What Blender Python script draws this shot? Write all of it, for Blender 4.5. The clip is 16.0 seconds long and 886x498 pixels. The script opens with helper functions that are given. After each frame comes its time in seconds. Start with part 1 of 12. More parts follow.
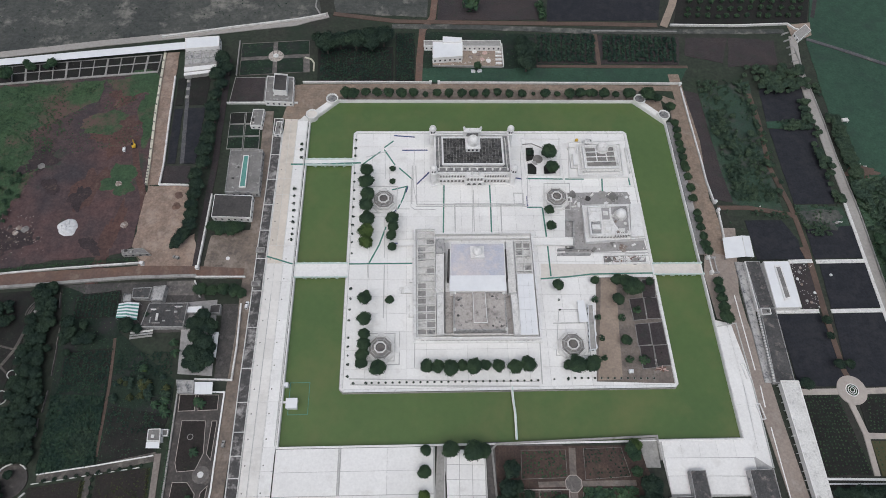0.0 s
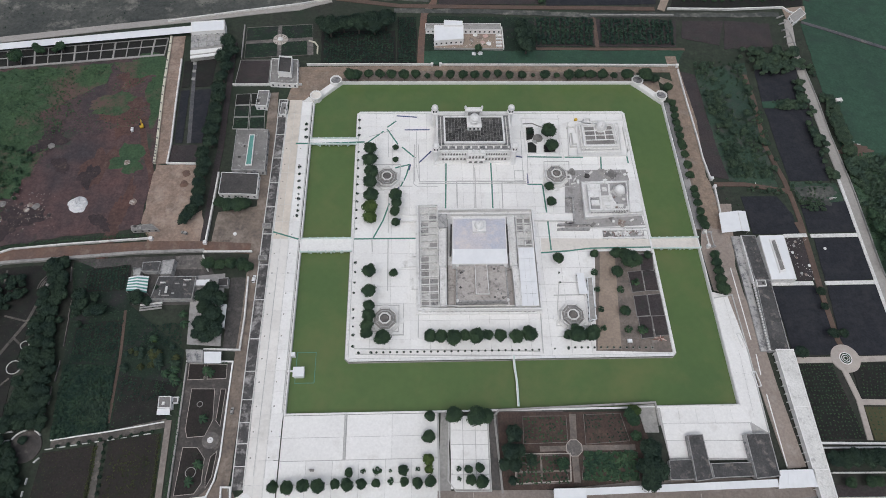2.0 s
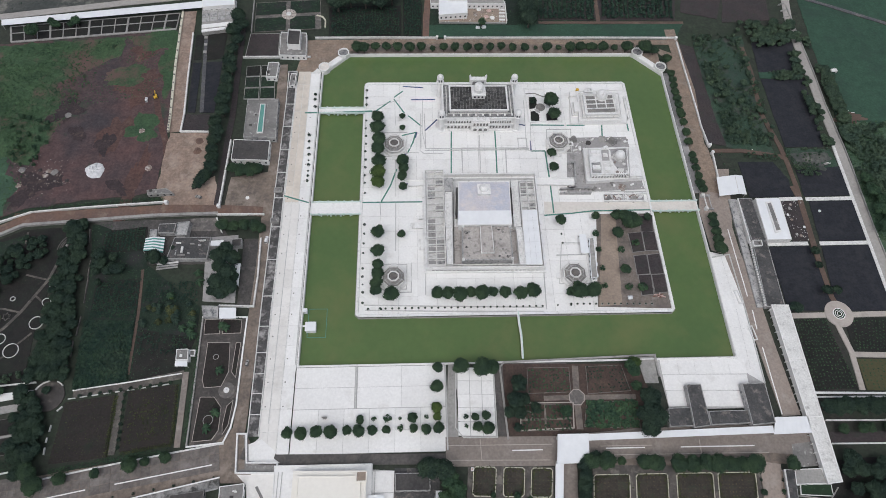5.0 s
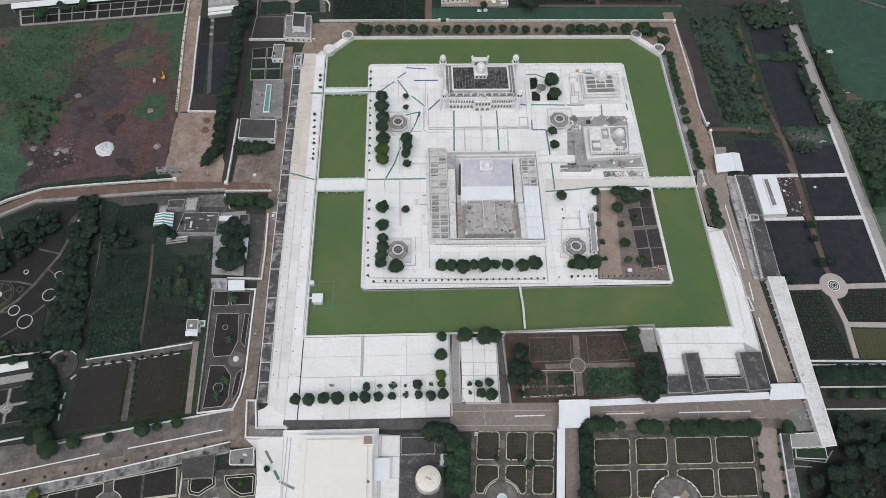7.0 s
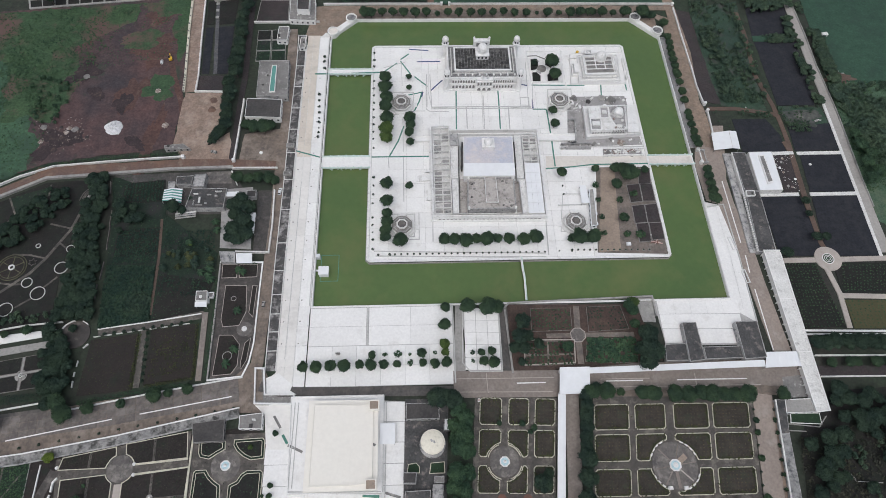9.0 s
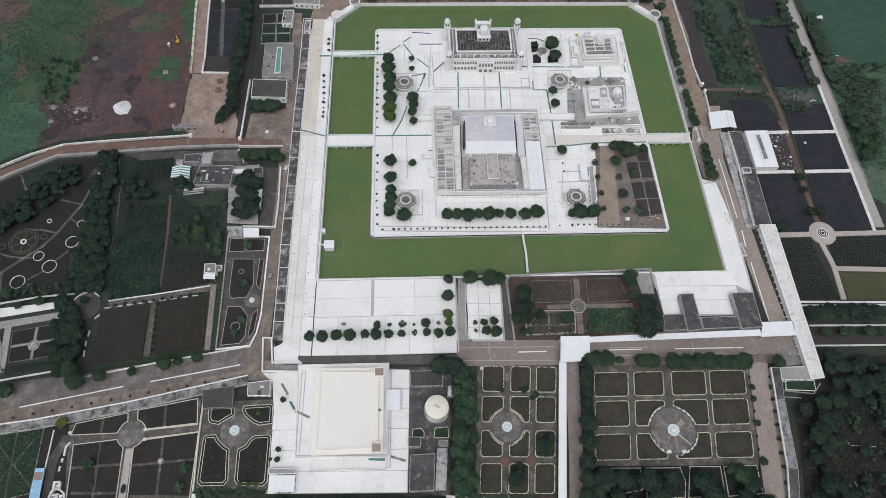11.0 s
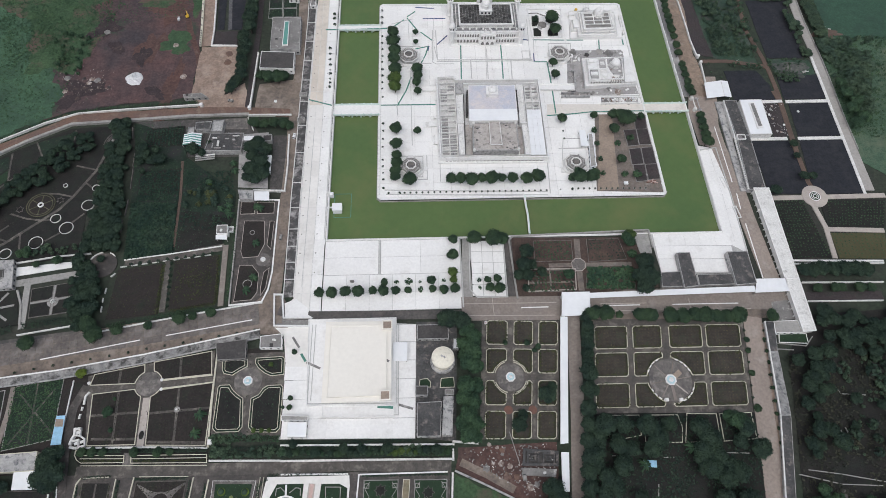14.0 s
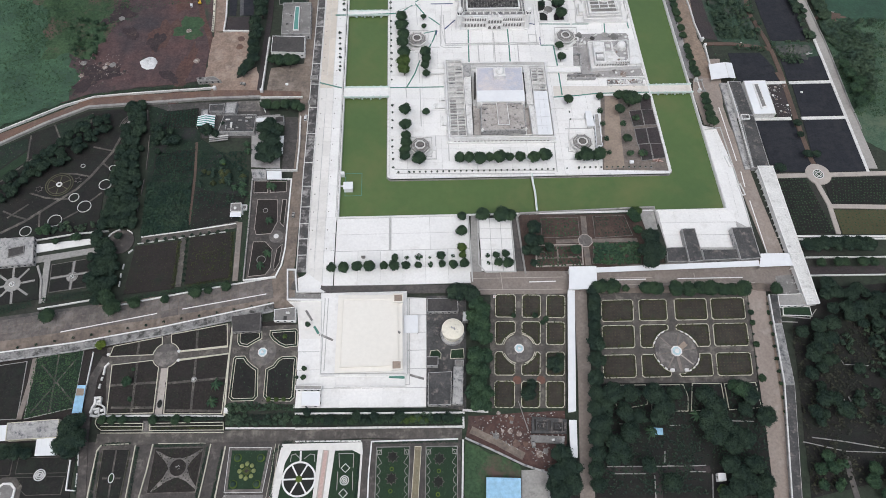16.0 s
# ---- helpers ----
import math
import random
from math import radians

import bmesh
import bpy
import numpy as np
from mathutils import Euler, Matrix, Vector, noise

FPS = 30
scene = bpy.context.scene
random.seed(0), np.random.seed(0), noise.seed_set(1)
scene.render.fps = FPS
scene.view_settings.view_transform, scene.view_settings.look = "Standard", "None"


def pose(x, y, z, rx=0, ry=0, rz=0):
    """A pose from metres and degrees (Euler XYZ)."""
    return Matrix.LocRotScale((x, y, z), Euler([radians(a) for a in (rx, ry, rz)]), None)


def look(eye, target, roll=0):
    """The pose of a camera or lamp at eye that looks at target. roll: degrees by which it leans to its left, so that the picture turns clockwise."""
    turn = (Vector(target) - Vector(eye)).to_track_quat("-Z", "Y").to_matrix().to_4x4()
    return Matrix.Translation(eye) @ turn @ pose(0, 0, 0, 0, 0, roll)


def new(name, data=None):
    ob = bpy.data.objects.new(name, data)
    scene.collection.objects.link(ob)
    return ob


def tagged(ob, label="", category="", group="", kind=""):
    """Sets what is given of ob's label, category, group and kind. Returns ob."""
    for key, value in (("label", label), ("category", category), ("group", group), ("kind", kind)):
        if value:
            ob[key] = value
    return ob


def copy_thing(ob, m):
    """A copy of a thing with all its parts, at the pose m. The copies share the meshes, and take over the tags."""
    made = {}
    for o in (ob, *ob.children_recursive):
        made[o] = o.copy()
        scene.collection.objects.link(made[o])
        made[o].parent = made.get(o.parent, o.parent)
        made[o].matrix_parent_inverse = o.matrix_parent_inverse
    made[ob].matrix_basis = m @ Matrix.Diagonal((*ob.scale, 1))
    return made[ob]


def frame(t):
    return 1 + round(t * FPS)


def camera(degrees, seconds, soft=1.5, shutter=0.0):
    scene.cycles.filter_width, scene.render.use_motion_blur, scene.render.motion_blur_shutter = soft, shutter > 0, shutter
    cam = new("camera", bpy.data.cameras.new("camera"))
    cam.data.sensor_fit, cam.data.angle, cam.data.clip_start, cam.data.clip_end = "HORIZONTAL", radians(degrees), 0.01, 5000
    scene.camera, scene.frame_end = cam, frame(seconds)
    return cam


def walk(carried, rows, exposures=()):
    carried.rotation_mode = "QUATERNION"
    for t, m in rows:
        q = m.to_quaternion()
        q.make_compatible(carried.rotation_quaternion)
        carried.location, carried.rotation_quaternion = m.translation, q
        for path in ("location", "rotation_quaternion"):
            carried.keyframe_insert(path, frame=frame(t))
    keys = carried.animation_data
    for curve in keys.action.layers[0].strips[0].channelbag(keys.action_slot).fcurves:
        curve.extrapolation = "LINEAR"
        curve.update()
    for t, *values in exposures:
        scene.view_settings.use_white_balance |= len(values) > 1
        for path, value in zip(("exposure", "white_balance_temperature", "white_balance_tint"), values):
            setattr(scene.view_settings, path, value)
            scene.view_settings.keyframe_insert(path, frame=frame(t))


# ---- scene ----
# camera: a drone that flies level and backwards, looking steeply down
cam = camera(72.0, 16.0, soft=0.8)
PATH = [
    (0, -49.77, -90.43, 334.58, 28.270, -1.674, -1.377),
    (0.5, -50.34, -94.89, 334.42, 28.275, -1.669, -1.427),
    (1, -50.92, -99.32, 334.30, 28.294, -1.658, -1.476),
    (1.5, -51.49, -103.79, 334.22, 28.308, -1.648, -1.540),
    (2, -52.10, -108.26, 334.21, 28.319, -1.623, -1.572),
    (2.5, -52.74, -112.68, 334.15, 28.307, -1.591, -1.581),
    (3, -53.40, -117.04, 334.06, 28.301, -1.558, -1.596),
    (3.5, -54.07, -121.38, 333.99, 28.276, -1.533, -1.620),
    (4, -54.79, -125.66, 333.95, 28.250, -1.494, -1.637),
    (6.5, -58.40, -147.06, 334.00, 28.113, -1.458, -1.768),
    (7, -59.10, -151.38, 334.05, 28.086, -1.449, -1.798),
    (7.5, -59.78, -155.72, 334.07, 28.044, -1.450, -1.828),
    (8, -60.50, -160.01, 334.07, 28.027, -1.447, -1.865),
    (8.5, -61.23, -164.38, 334.02, 28.012, -1.453, -1.888),
    (9, -61.99, -168.86, 333.95, 28.010, -1.463, -1.902),
    (11.5, -65.73, -191.48, 333.23, 28.105, -1.511, -2.042),
    (12, -66.50, -195.97, 333.09, 28.129, -1.522, -2.080),
    (12.5, -67.29, -200.50, 332.97, 28.151, -1.537, -2.118),
    (13, -68.07, -205.04, 332.83, 28.151, -1.547, -2.152),
    (13.5, -68.87, -209.54, 332.72, 28.150, -1.548, -2.188),
    (14, -69.69, -213.98, 332.57, 28.128, -1.532, -2.217),
    (14.5, -70.46, -218.31, 332.46, 28.119, -1.532, -2.250),
    (15, -71.14, -222.58, 332.39, 28.092, -1.530, -2.278),
    (15.5, -72.04, -226.70, 332.29, 28.072, -1.380, -2.246),
    (16, -73.22, -230.46, 332.21, 28.156, -1.078, -2.160),
]
walk(cam, [(t, pose(x, y, z, rx, ry, rz)) for t, x, y, z, rx, ry, rz in PATH],
     exposures=[(0.0, -0.37, 6310, 9.5), (4.0, -0.31, 6310, 9.5), (7.0, -0.26, 6310, 9.5), (9.0, -0.27, 6310, 9.5), (13.0, -0.21, 6310, 9.5), (14.5, -0.17, 6310, 9.5), (16.0, -0.11, 6310, 9.5)])

# world: bright overcast sky, soft wide sun
SUN_EL, SUN_ROT = 58.0, 215.0
world = bpy.data.worlds.new("overcast_sky")
scene.world = world
world.use_nodes = True
wn = world.node_tree.nodes
sky = wn.new("ShaderNodeTexSky")
sky.sky_type = "NISHITA"
sky.sun_disc = False
sky.sun_elevation, sky.sun_rotation = radians(SUN_EL), radians(SUN_ROT)
sky.dust_density, sky.air_density = 4.0, 1.0
grey = wn.new("ShaderNodeHueSaturation")
grey.inputs["Saturation"].default_value = 0.5
world.node_tree.links.new(sky.outputs[0], grey.inputs["Color"])
world.node_tree.links.new(grey.outputs[0], wn["Background"].inputs["Color"])
wn["Background"].inputs["Strength"].default_value = 0.15
sun = new("sun", bpy.data.lights.new("sun", "SUN"))
sun.data.energy, sun.data.angle, sun.data.color = 1.1, radians(25), (1.0, 0.99, 0.97)
sun.matrix_world = look((0, 0, 500), (-120, 190, 0))


# ---- materials ----
def ramp_mix(nt, fac, a, b):
    m = nt.nodes.new("ShaderNodeMix")
    m.data_type = "RGBA"
    nt.links.new(fac, m.inputs["Factor"])
    for sock, c in ((m.inputs["A"], a), (m.inputs["B"], b)):
        if isinstance(c, tuple):
            sock.default_value = (*c, 1)
        else:
            nt.links.new(c, sock)
    return m.outputs["Result"]


def noise_fac(nt, vec, scale, lo, hi, detail=4.0, rough=0.6):
    n = nt.nodes.new("ShaderNodeTexNoise")
    n.inputs["Scale"].default_value, n.inputs["Detail"].default_value = scale, detail
    n.inputs["Roughness"].default_value = rough
    nt.links.new(vec, n.inputs["Vector"])
    r = nt.nodes.new("ShaderNodeMapRange")
    r.inputs["From Min"].default_value, r.inputs["From Max"].default_value = lo, hi
    nt.links.new(n.outputs["Fac"], r.inputs["Value"])
    return r.outputs["Result"]


def surface(name, base, alt, stain=None, big=0.05, small=0.8, stain_scale=0.15, stain_lo=0.55, stain_hi=0.7,
            rough=0.85, bump=0.3, metal=0.0, per_object=0.0, gloss=0.3, grit=0.2):
    """A weathered surface: a slow change from base to alt, fine grain, and stains with their own shape."""
    m = bpy.data.materials.new(name)
    m.use_nodes = True
    nt = m.node_tree
    bsdf = nt.nodes["Principled BSDF"]
    vec = nt.nodes.new("ShaderNodeNewGeometry").outputs["Position"]
    col = ramp_mix(nt, noise_fac(nt, vec, big, 0.3, 0.7), base, alt)
    grain = noise_fac(nt, vec, small, 0.25, 0.75, 3.0)
    dark = nt.nodes.new("ShaderNodeMix")
    dark.data_type, dark.blend_type = "RGBA", "MULTIPLY"
    dark.inputs["Factor"].default_value = 1.0
    lo, hi = 1 - grit, 1 + grit * 0.6
    shade = ramp_mix(nt, grain, (lo, lo, lo), (hi, hi, hi))
    nt.links.new(col, dark.inputs["A"])
    nt.links.new(shade, dark.inputs["B"])
    col = dark.outputs["Result"]
    if grit >= 0.25:
        worn = nt.nodes.new("ShaderNodeMix")
        worn.data_type, worn.blend_type = "RGBA", "MULTIPLY"
        worn.inputs["Factor"].default_value = 1.0
        nt.links.new(col, worn.inputs["A"])
        nt.links.new(ramp_mix(nt, noise_fac(nt, vec, 0.16, 0.3, 0.7, 8.0, 0.72), (0.68, 0.70, 0.72), (1.28, 1.24, 1.2)), worn.inputs["B"])
        col = worn.outputs["Result"]
    if stain:
        col = ramp_mix(nt, noise_fac(nt, vec, stain_scale, stain_lo, stain_hi, 6.0, 0.7), col, stain)
    if per_object:
        info = nt.nodes.new("ShaderNodeObjectInfo")
        var = nt.nodes.new("ShaderNodeMix")
        var.data_type, var.blend_type = "RGBA", "MULTIPLY"
        var.inputs["Factor"].default_value = 1.0
        k = per_object
        nt.links.new(col, var.inputs["A"])
        nt.links.new(ramp_mix(nt, info.outputs["Random"], (1 - k, 1 - k, 1 - k), (1 + k, 1 + k, 1 + k)), var.inputs["B"])
        col = var.outputs["Result"]
    nt.links.new(col, bsdf.inputs["Base Color"])
    bsdf.inputs["Roughness"].default_value, bsdf.inputs["Metallic"].default_value = rough, metal
    bsdf.inputs["Specular IOR Level"].default_value = gloss
    if bump:
        b = nt.nodes.new("ShaderNodeBump")
        b.inputs["Strength"].default_value, b.inputs["Distance"].default_value = bump, 0.1
        nt.links.new(grain, b.inputs["Height"])
        nt.links.new(b.outputs["Normal"], bsdf.inputs["Normal"])
    return m


def leafy(name, dark, light, big=0.12):
    """Foliage: each leaf clump has its own green, slow change over the crown."""
    m = bpy.data.materials.new(name)
    m.use_nodes = True
    nt = m.node_tree
    bsdf = nt.nodes["Principled BSDF"]
    geo = nt.nodes.new("ShaderNodeNewGeometry")
    col = ramp_mix(nt, geo.outputs["Random Per Island"], dark, light)
    slow = noise_fac(nt, geo.outputs["Position"], big, 0.35, 0.65)
    var = nt.nodes.new("ShaderNodeMix")
    var.data_type, var.blend_type = "RGBA", "MULTIPLY"
    var.inputs["Factor"].default_value = 1.0
    nt.links.new(col, var.inputs["A"])
    nt.links.new(ramp_mix(nt, slow, (0.7, 0.75, 0.8), (1.2, 1.15, 1.0)), var.inputs["B"])
    nt.links.new(var.outputs["Result"], bsdf.inputs["Base Color"])
    bsdf.inputs["Roughness"].default_value = 0.7
    bsdf.inputs["Specular IOR Level"].default_value = 0.15
    return m


WHITE = surface("white_paving", (0.81, 0.80, 0.785), (0.755, 0.745, 0.73), (0.60, 0.58, 0.555), 0.05, 0.7, 0.11, 0.55, 0.82, per_object=0.035, grit=0.08)
CREAMPAVE = surface("cream_paving", (0.76, 0.74, 0.71), (0.69, 0.67, 0.64), (0.55, 0.53, 0.50), 0.05, 0.5, 0.07, 0.54, 0.78, per_object=0.04, grit=0.07)
# kerb grey, darkened to include the thin shade beside white kerbs
FLOORLINE = surface("grey_kerb_and_edge_shade", (0.56, 0.555, 0.54), (0.46, 0.455, 0.445), None, 0.2, 1.0)
JOINT = surface("paving_joint", (0.42, 0.41, 0.40), (0.5, 0.49, 0.48))
MARBLE = surface("white_marble", (0.79, 0.785, 0.775), (0.69, 0.68, 0.67), (0.4, 0.385, 0.365), 0.12, 1.2, 0.35, 0.55, 0.78, rough=0.6, grit=0.12)
AGED = surface("aged_plaster", (0.47, 0.46, 0.45), (0.31, 0.305, 0.30), (0.0921, 0.0990, 0.111), 0.15, 1.0, 0.4, 0.50, 0.68)
WEATHERED = surface("weathered_white", (0.74, 0.73, 0.71), (0.61, 0.6, 0.58), (0.32, 0.31, 0.3), 0.12, 1.0, 0.35, 0.54, 0.74)
# stained concrete; also the dark colour of strips and sheets that stand for shade
STAINED_AND_SHADE = surface("stained_concrete_and_shade", (0.26, 0.25, 0.24), (0.16, 0.155, 0.15), (0.48, 0.47, 0.45), 0.1, 0.9, 0.3, 0.56, 0.7)
GREYTILE = surface("mauve_roof_tiles", (0.44, 0.48, 0.58), (0.60, 0.555, 0.565), (0.66, 0.60, 0.57), 0.045, 0.9, 0.14, 0.47, 0.72, grit=0.16)
SAND = surface("sand_roof", (0.49, 0.455, 0.43), (0.35, 0.325, 0.305), (0.17, 0.16, 0.152), 0.15, 0.9, 0.3, 0.53, 0.68)
CREAM = surface("cream_roof", (0.79, 0.76, 0.70), (0.76, 0.725, 0.665), (0.70, 0.66, 0.60), 0.03, 0.4, 0.05, 0.6, 0.85, grit=0.04)
TANKCREAM = surface("stained_cream_tank", (0.76, 0.72, 0.62), (0.70, 0.655, 0.55), (0.42, 0.38, 0.31), 0.12, 0.8, 0.25, 0.56, 0.76, grit=0.1)
ROOFWHITE = surface("white_sheet_roof", (0.78, 0.79, 0.80), (0.73, 0.74, 0.76), None, 0.05, 0.3, rough=0.5, grit=0.05)
DRAINBED = surface("stained_drain_cover", (0.112, 0.108, 0.1066), (0.068, 0.0664, 0.0672), (0.368, 0.352, 0.3444), 0.15, 0.9, 0.16, 0.5, 0.66, grit=0.3)
DARKROOF = surface("black_roof_felt", (0.0497, 0.0477, 0.0487), (0.0829, 0.0774, 0.0745), (0.132, 0.1218, 0.1135), 0.1, 0.8, 0.3, 0.6, 0.75)
BLUE = surface("blue_sheet_roof", (0.30, 0.52, 0.70), (0.34, 0.56, 0.74), None, 0.2, 0.5, rough=0.45)
TEAL = surface("teal_rail_paint", (0.10, 0.27, 0.24), (0.14, 0.32, 0.28), None, 0.3, 1.0, rough=0.6)
NAVY = surface("navy_mat", (0.07, 0.08, 0.17), (0.09, 0.11, 0.22), None, 0.3, 1.0, rough=0.8)
GREENMAT = surface("green_mat", (0.07, 0.19, 0.15), (0.10, 0.25, 0.20), None, 0.3, 1.0, rough=0.8)
DIRT = surface("brown_dirt_road", (0.22, 0.1782, 0.1485), (0.165, 0.1375, 0.1188), (0.2805, 0.2398, 0.2068), 0.05, 0.6, 0.08, 0.5, 0.7, grit=0.25)
REDROAD = surface("red_dirt_track", (0.18, 0.1104, 0.0816), (0.1344, 0.0936, 0.0826), (0.24, 0.186, 0.15), 0.08, 0.7, 0.1, 0.55, 0.75)
BROWNTRACK = surface("dark_brown_track", (0.135, 0.092, 0.073), (0.098, 0.07, 0.059), (0.17, 0.125, 0.1), 0.08, 0.7, 0.1, 0.55, 0.75)
TERRACE = surface("grey_stained_terrace", (0.324, 0.3195, 0.315), (0.198, 0.1953, 0.1917), (0.0706, 0.0754, 0.0847), 0.2, 1.0, 0.35, 0.48, 0.66)
STAINWALL = surface("streaked_concrete", (0.34, 0.3357, 0.3298), (0.221, 0.2176, 0.2142), (0.0638, 0.062, 0.0595), 0.2, 1.0, 0.22, 0.46, 0.61, grit=0.25)
ASPHALT = surface("grey_road", (0.112, 0.105, 0.101), (0.0808, 0.0778, 0.0763), (0.16, 0.14, 0.128), 0.06, 0.7, 0.1, 0.5, 0.7, grit=0.25)
PATH = surface("worn_brown_path", (0.118, 0.118, 0.127), (0.0847, 0.0869, 0.0941), (0.21, 0.19, 0.172), 0.1, 0.9, 0.2, 0.54, 0.72, grit=0.3)
CONC = surface("grey_concrete", (0.36, 0.35, 0.33), (0.29, 0.28, 0.27), (0.17, 0.165, 0.16), 0.08, 0.7, 0.18, 0.52, 0.72)
TAN = surface("tan_paving", (0.35, 0.28, 0.225), (0.27, 0.215, 0.175), (0.21, 0.175, 0.15), 0.06, 0.7, 0.15, 0.55, 0.75)
LANE = surface("orange_brown_lane", (0.2835, 0.2194, 0.1721), (0.2257, 0.1778, 0.1453), (0.3255, 0.2812, 0.2383), 0.06, 0.7, 0.12, 0.55, 0.75, grit=0.25)
PALETAN = surface("pale_lane_paving", (0.71, 0.67, 0.62), (0.63, 0.59, 0.545), (0.50, 0.46, 0.42), 0.06, 0.7, 0.12, 0.55, 0.75, grit=0.1)
SOIL = surface("dark_soil", (0.0245, 0.0226, 0.0213), (0.0179, 0.018, 0.018), (0.0204, 0.0274, 0.02), 0.06, 1.2, 0.10, 0.48, 0.68, bump=0.8, grit=0.4)
# the bluish cast of BLACKSOIL, BROWNSOIL, GRASS and MEADOW is haze put into colour
BLACKSOIL = surface("black_soil", (0.0217, 0.0238, 0.0311), (0.0258, 0.0271, 0.0336), (0.0353, 0.0353, 0.0395), 0.03, 0.7, 0.08, 0.50, 0.76, bump=0.5, grit=0.3)
BROWNSOIL = surface("brown_soil", (0.0663, 0.0525, 0.0530), (0.0443, 0.0404, 0.0436), (0.0314, 0.0444, 0.0341), 0.08, 1.0, 0.12, 0.54, 0.74, bump=0.8, grit=0.4)
REDSOIL = surface("red_earth", (0.1129, 0.0614, 0.0522), (0.0752, 0.0497, 0.0464), (0.1771, 0.127, 0.1097), 0.04, 0.6, 0.12, 0.56, 0.78, bump=0.8, grit=0.35)
SCRUB = surface("grey_wasteland", (0.1043, 0.1086, 0.0997), (0.0553, 0.061, 0.0594), (0.2352, 0.224, 0.2016), 0.025, 0.4, 0.03, 0.52, 0.64, bump=0.6, grit=0.35)
WEEDY = surface("weedy_red_earth", (0.042, 0.084, 0.0441), (0.0543, 0.0998, 0.0468), (0.1136, 0.0736, 0.0647), 0.03, 0.6, 0.022, 0.49, 0.60, bump=0.8, grit=0.4)
REDWEEDY = surface("red_earth_with_weeds", (0.1151, 0.0669, 0.0644), (0.055, 0.0479, 0.0537), (0.0335, 0.0558, 0.0376), 0.03, 0.6, 0.028, 0.57, 0.66, bump=0.5, grit=0.3)
GRASS = surface("dark_grass", (0.0201, 0.0377, 0.0238), (0.0158, 0.0286, 0.0211), (0.031, 0.031, 0.0317), 0.03, 0.9, 0.06, 0.5, 0.66, bump=0.8, grit=0.4)
MEADOW = surface("green_meadow", (0.0384, 0.0868, 0.0568), (0.0316, 0.0693, 0.0479), (0.0297, 0.0542, 0.0423), 0.02, 0.6, 0.06, 0.5, 0.7, bump=0.5, grit=0.25)
LAWN = surface("green_lawn", (0.0235, 0.0488, 0.0251), (0.0188, 0.0378, 0.0203), None, 0.2, 1.5, bump=0.8)
LAND = surface("open_country", (0.0314, 0.0505, 0.0306), (0.0461, 0.0434, 0.0400), (0.0258, 0.0404, 0.0259), 0.008, 0.5, 0.03, 0.5, 0.7, bump=0.6, grit=0.35)
EDGE = surface("cream_kerb", (0.6138, 0.5859, 0.4836), (0.5208, 0.4929, 0.3999), (0.279, 0.2697, 0.2139), 0.2, 1.0, 0.3, 0.58, 0.78)
REDBED = surface("reddish_bed_soil", (0.088, 0.060, 0.050), (0.066, 0.048, 0.042), (0.045, 0.052, 0.036), 0.1, 1.0, 0.15, 0.55, 0.75, bump=0.8, grit=0.35)
GARDENLANE = surface("warm_tan_paving", (0.33, 0.275, 0.24), (0.26, 0.218, 0.192), (0.38, 0.335, 0.30), 0.06, 0.7, 0.12, 0.52, 0.72, grit=0.2)
OLIVETAN = surface("olive_tan_gravel", (0.27, 0.235, 0.16), (0.21, 0.185, 0.125), (0.33, 0.30, 0.22), 0.1, 0.8, 0.2, 0.55, 0.75, grit=0.25)
MOSSBED = surface("mossy_bed_soil", (0.058, 0.050, 0.042), (0.044, 0.040, 0.034), (0.044, 0.056, 0.036), 0.1, 1.0, 0.15, 0.52, 0.72, bump=0.8, grit=0.35)
DARKPAVE = surface("dark_worn_paving", (0.098, 0.088, 0.083), (0.066, 0.061, 0.059), (0.17, 0.155, 0.14), 0.10, 0.8, 0.16, 0.54, 0.70, grit=0.28)
MOSSKERB = surface("mossy_olive_kerb", (0.115, 0.115, 0.072), (0.08, 0.085, 0.052), (0.16, 0.15, 0.115), 0.2, 1.0, 0.3, 0.55, 0.75, grit=0.25)
PINK = surface("pink_paving", (0.52, 0.36, 0.32), (0.56, 0.42, 0.38), None, 0.2, 1.0)
RUBBLE = surface("rubble", (0.30, 0.25, 0.22), (0.18, 0.13, 0.11), (0.5, 0.48, 0.45), 0.3, 1.0, 0.5, 0.5, 0.65)
WHITEHEAP = surface("white_gravel", (0.70, 0.70, 0.71), (0.6, 0.6, 0.61), None, 0.3, 1.5, bump=1.0)
BARK = surface("bark", (0.0921, 0.0757, 0.0648), (0.0645, 0.0556, 0.0471), None, 0.6, 3.0)
YELLOW = surface("yellow_paint", (0.65, 0.42, 0.05), (0.6, 0.38, 0.05), None, 1.0, 3.0, rough=0.5)
RUBBER = surface("black_rubber", (0.0276, 0.0303, 0.0353), (0.0369, 0.0404, 0.0471), None, 1.0, 3.0)
CARWHITE = surface("white_car_paint", (0.75, 0.75, 0.76), (0.72, 0.72, 0.73), None, 1.0, 3.0, rough=0.3, bump=0)
CARGLASS = surface("dark_car_glass", (0.0184, 0.0222, 0.0295), (0.0231, 0.0273, 0.0353), None, 1.0, 3.0, rough=0.1, bump=0, gloss=0.5)
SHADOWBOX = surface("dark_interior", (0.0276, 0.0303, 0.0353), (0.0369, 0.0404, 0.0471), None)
WATERBLUE = surface("pale_fountain_basin", (0.44, 0.62, 0.67), (0.54, 0.68, 0.72), None, 0.5, 1.0, rough=0.3)
OLIVE = surface("olive_hedge_soil", (0.0873, 0.0850, 0.0444), (0.0679, 0.0650, 0.0333), None)
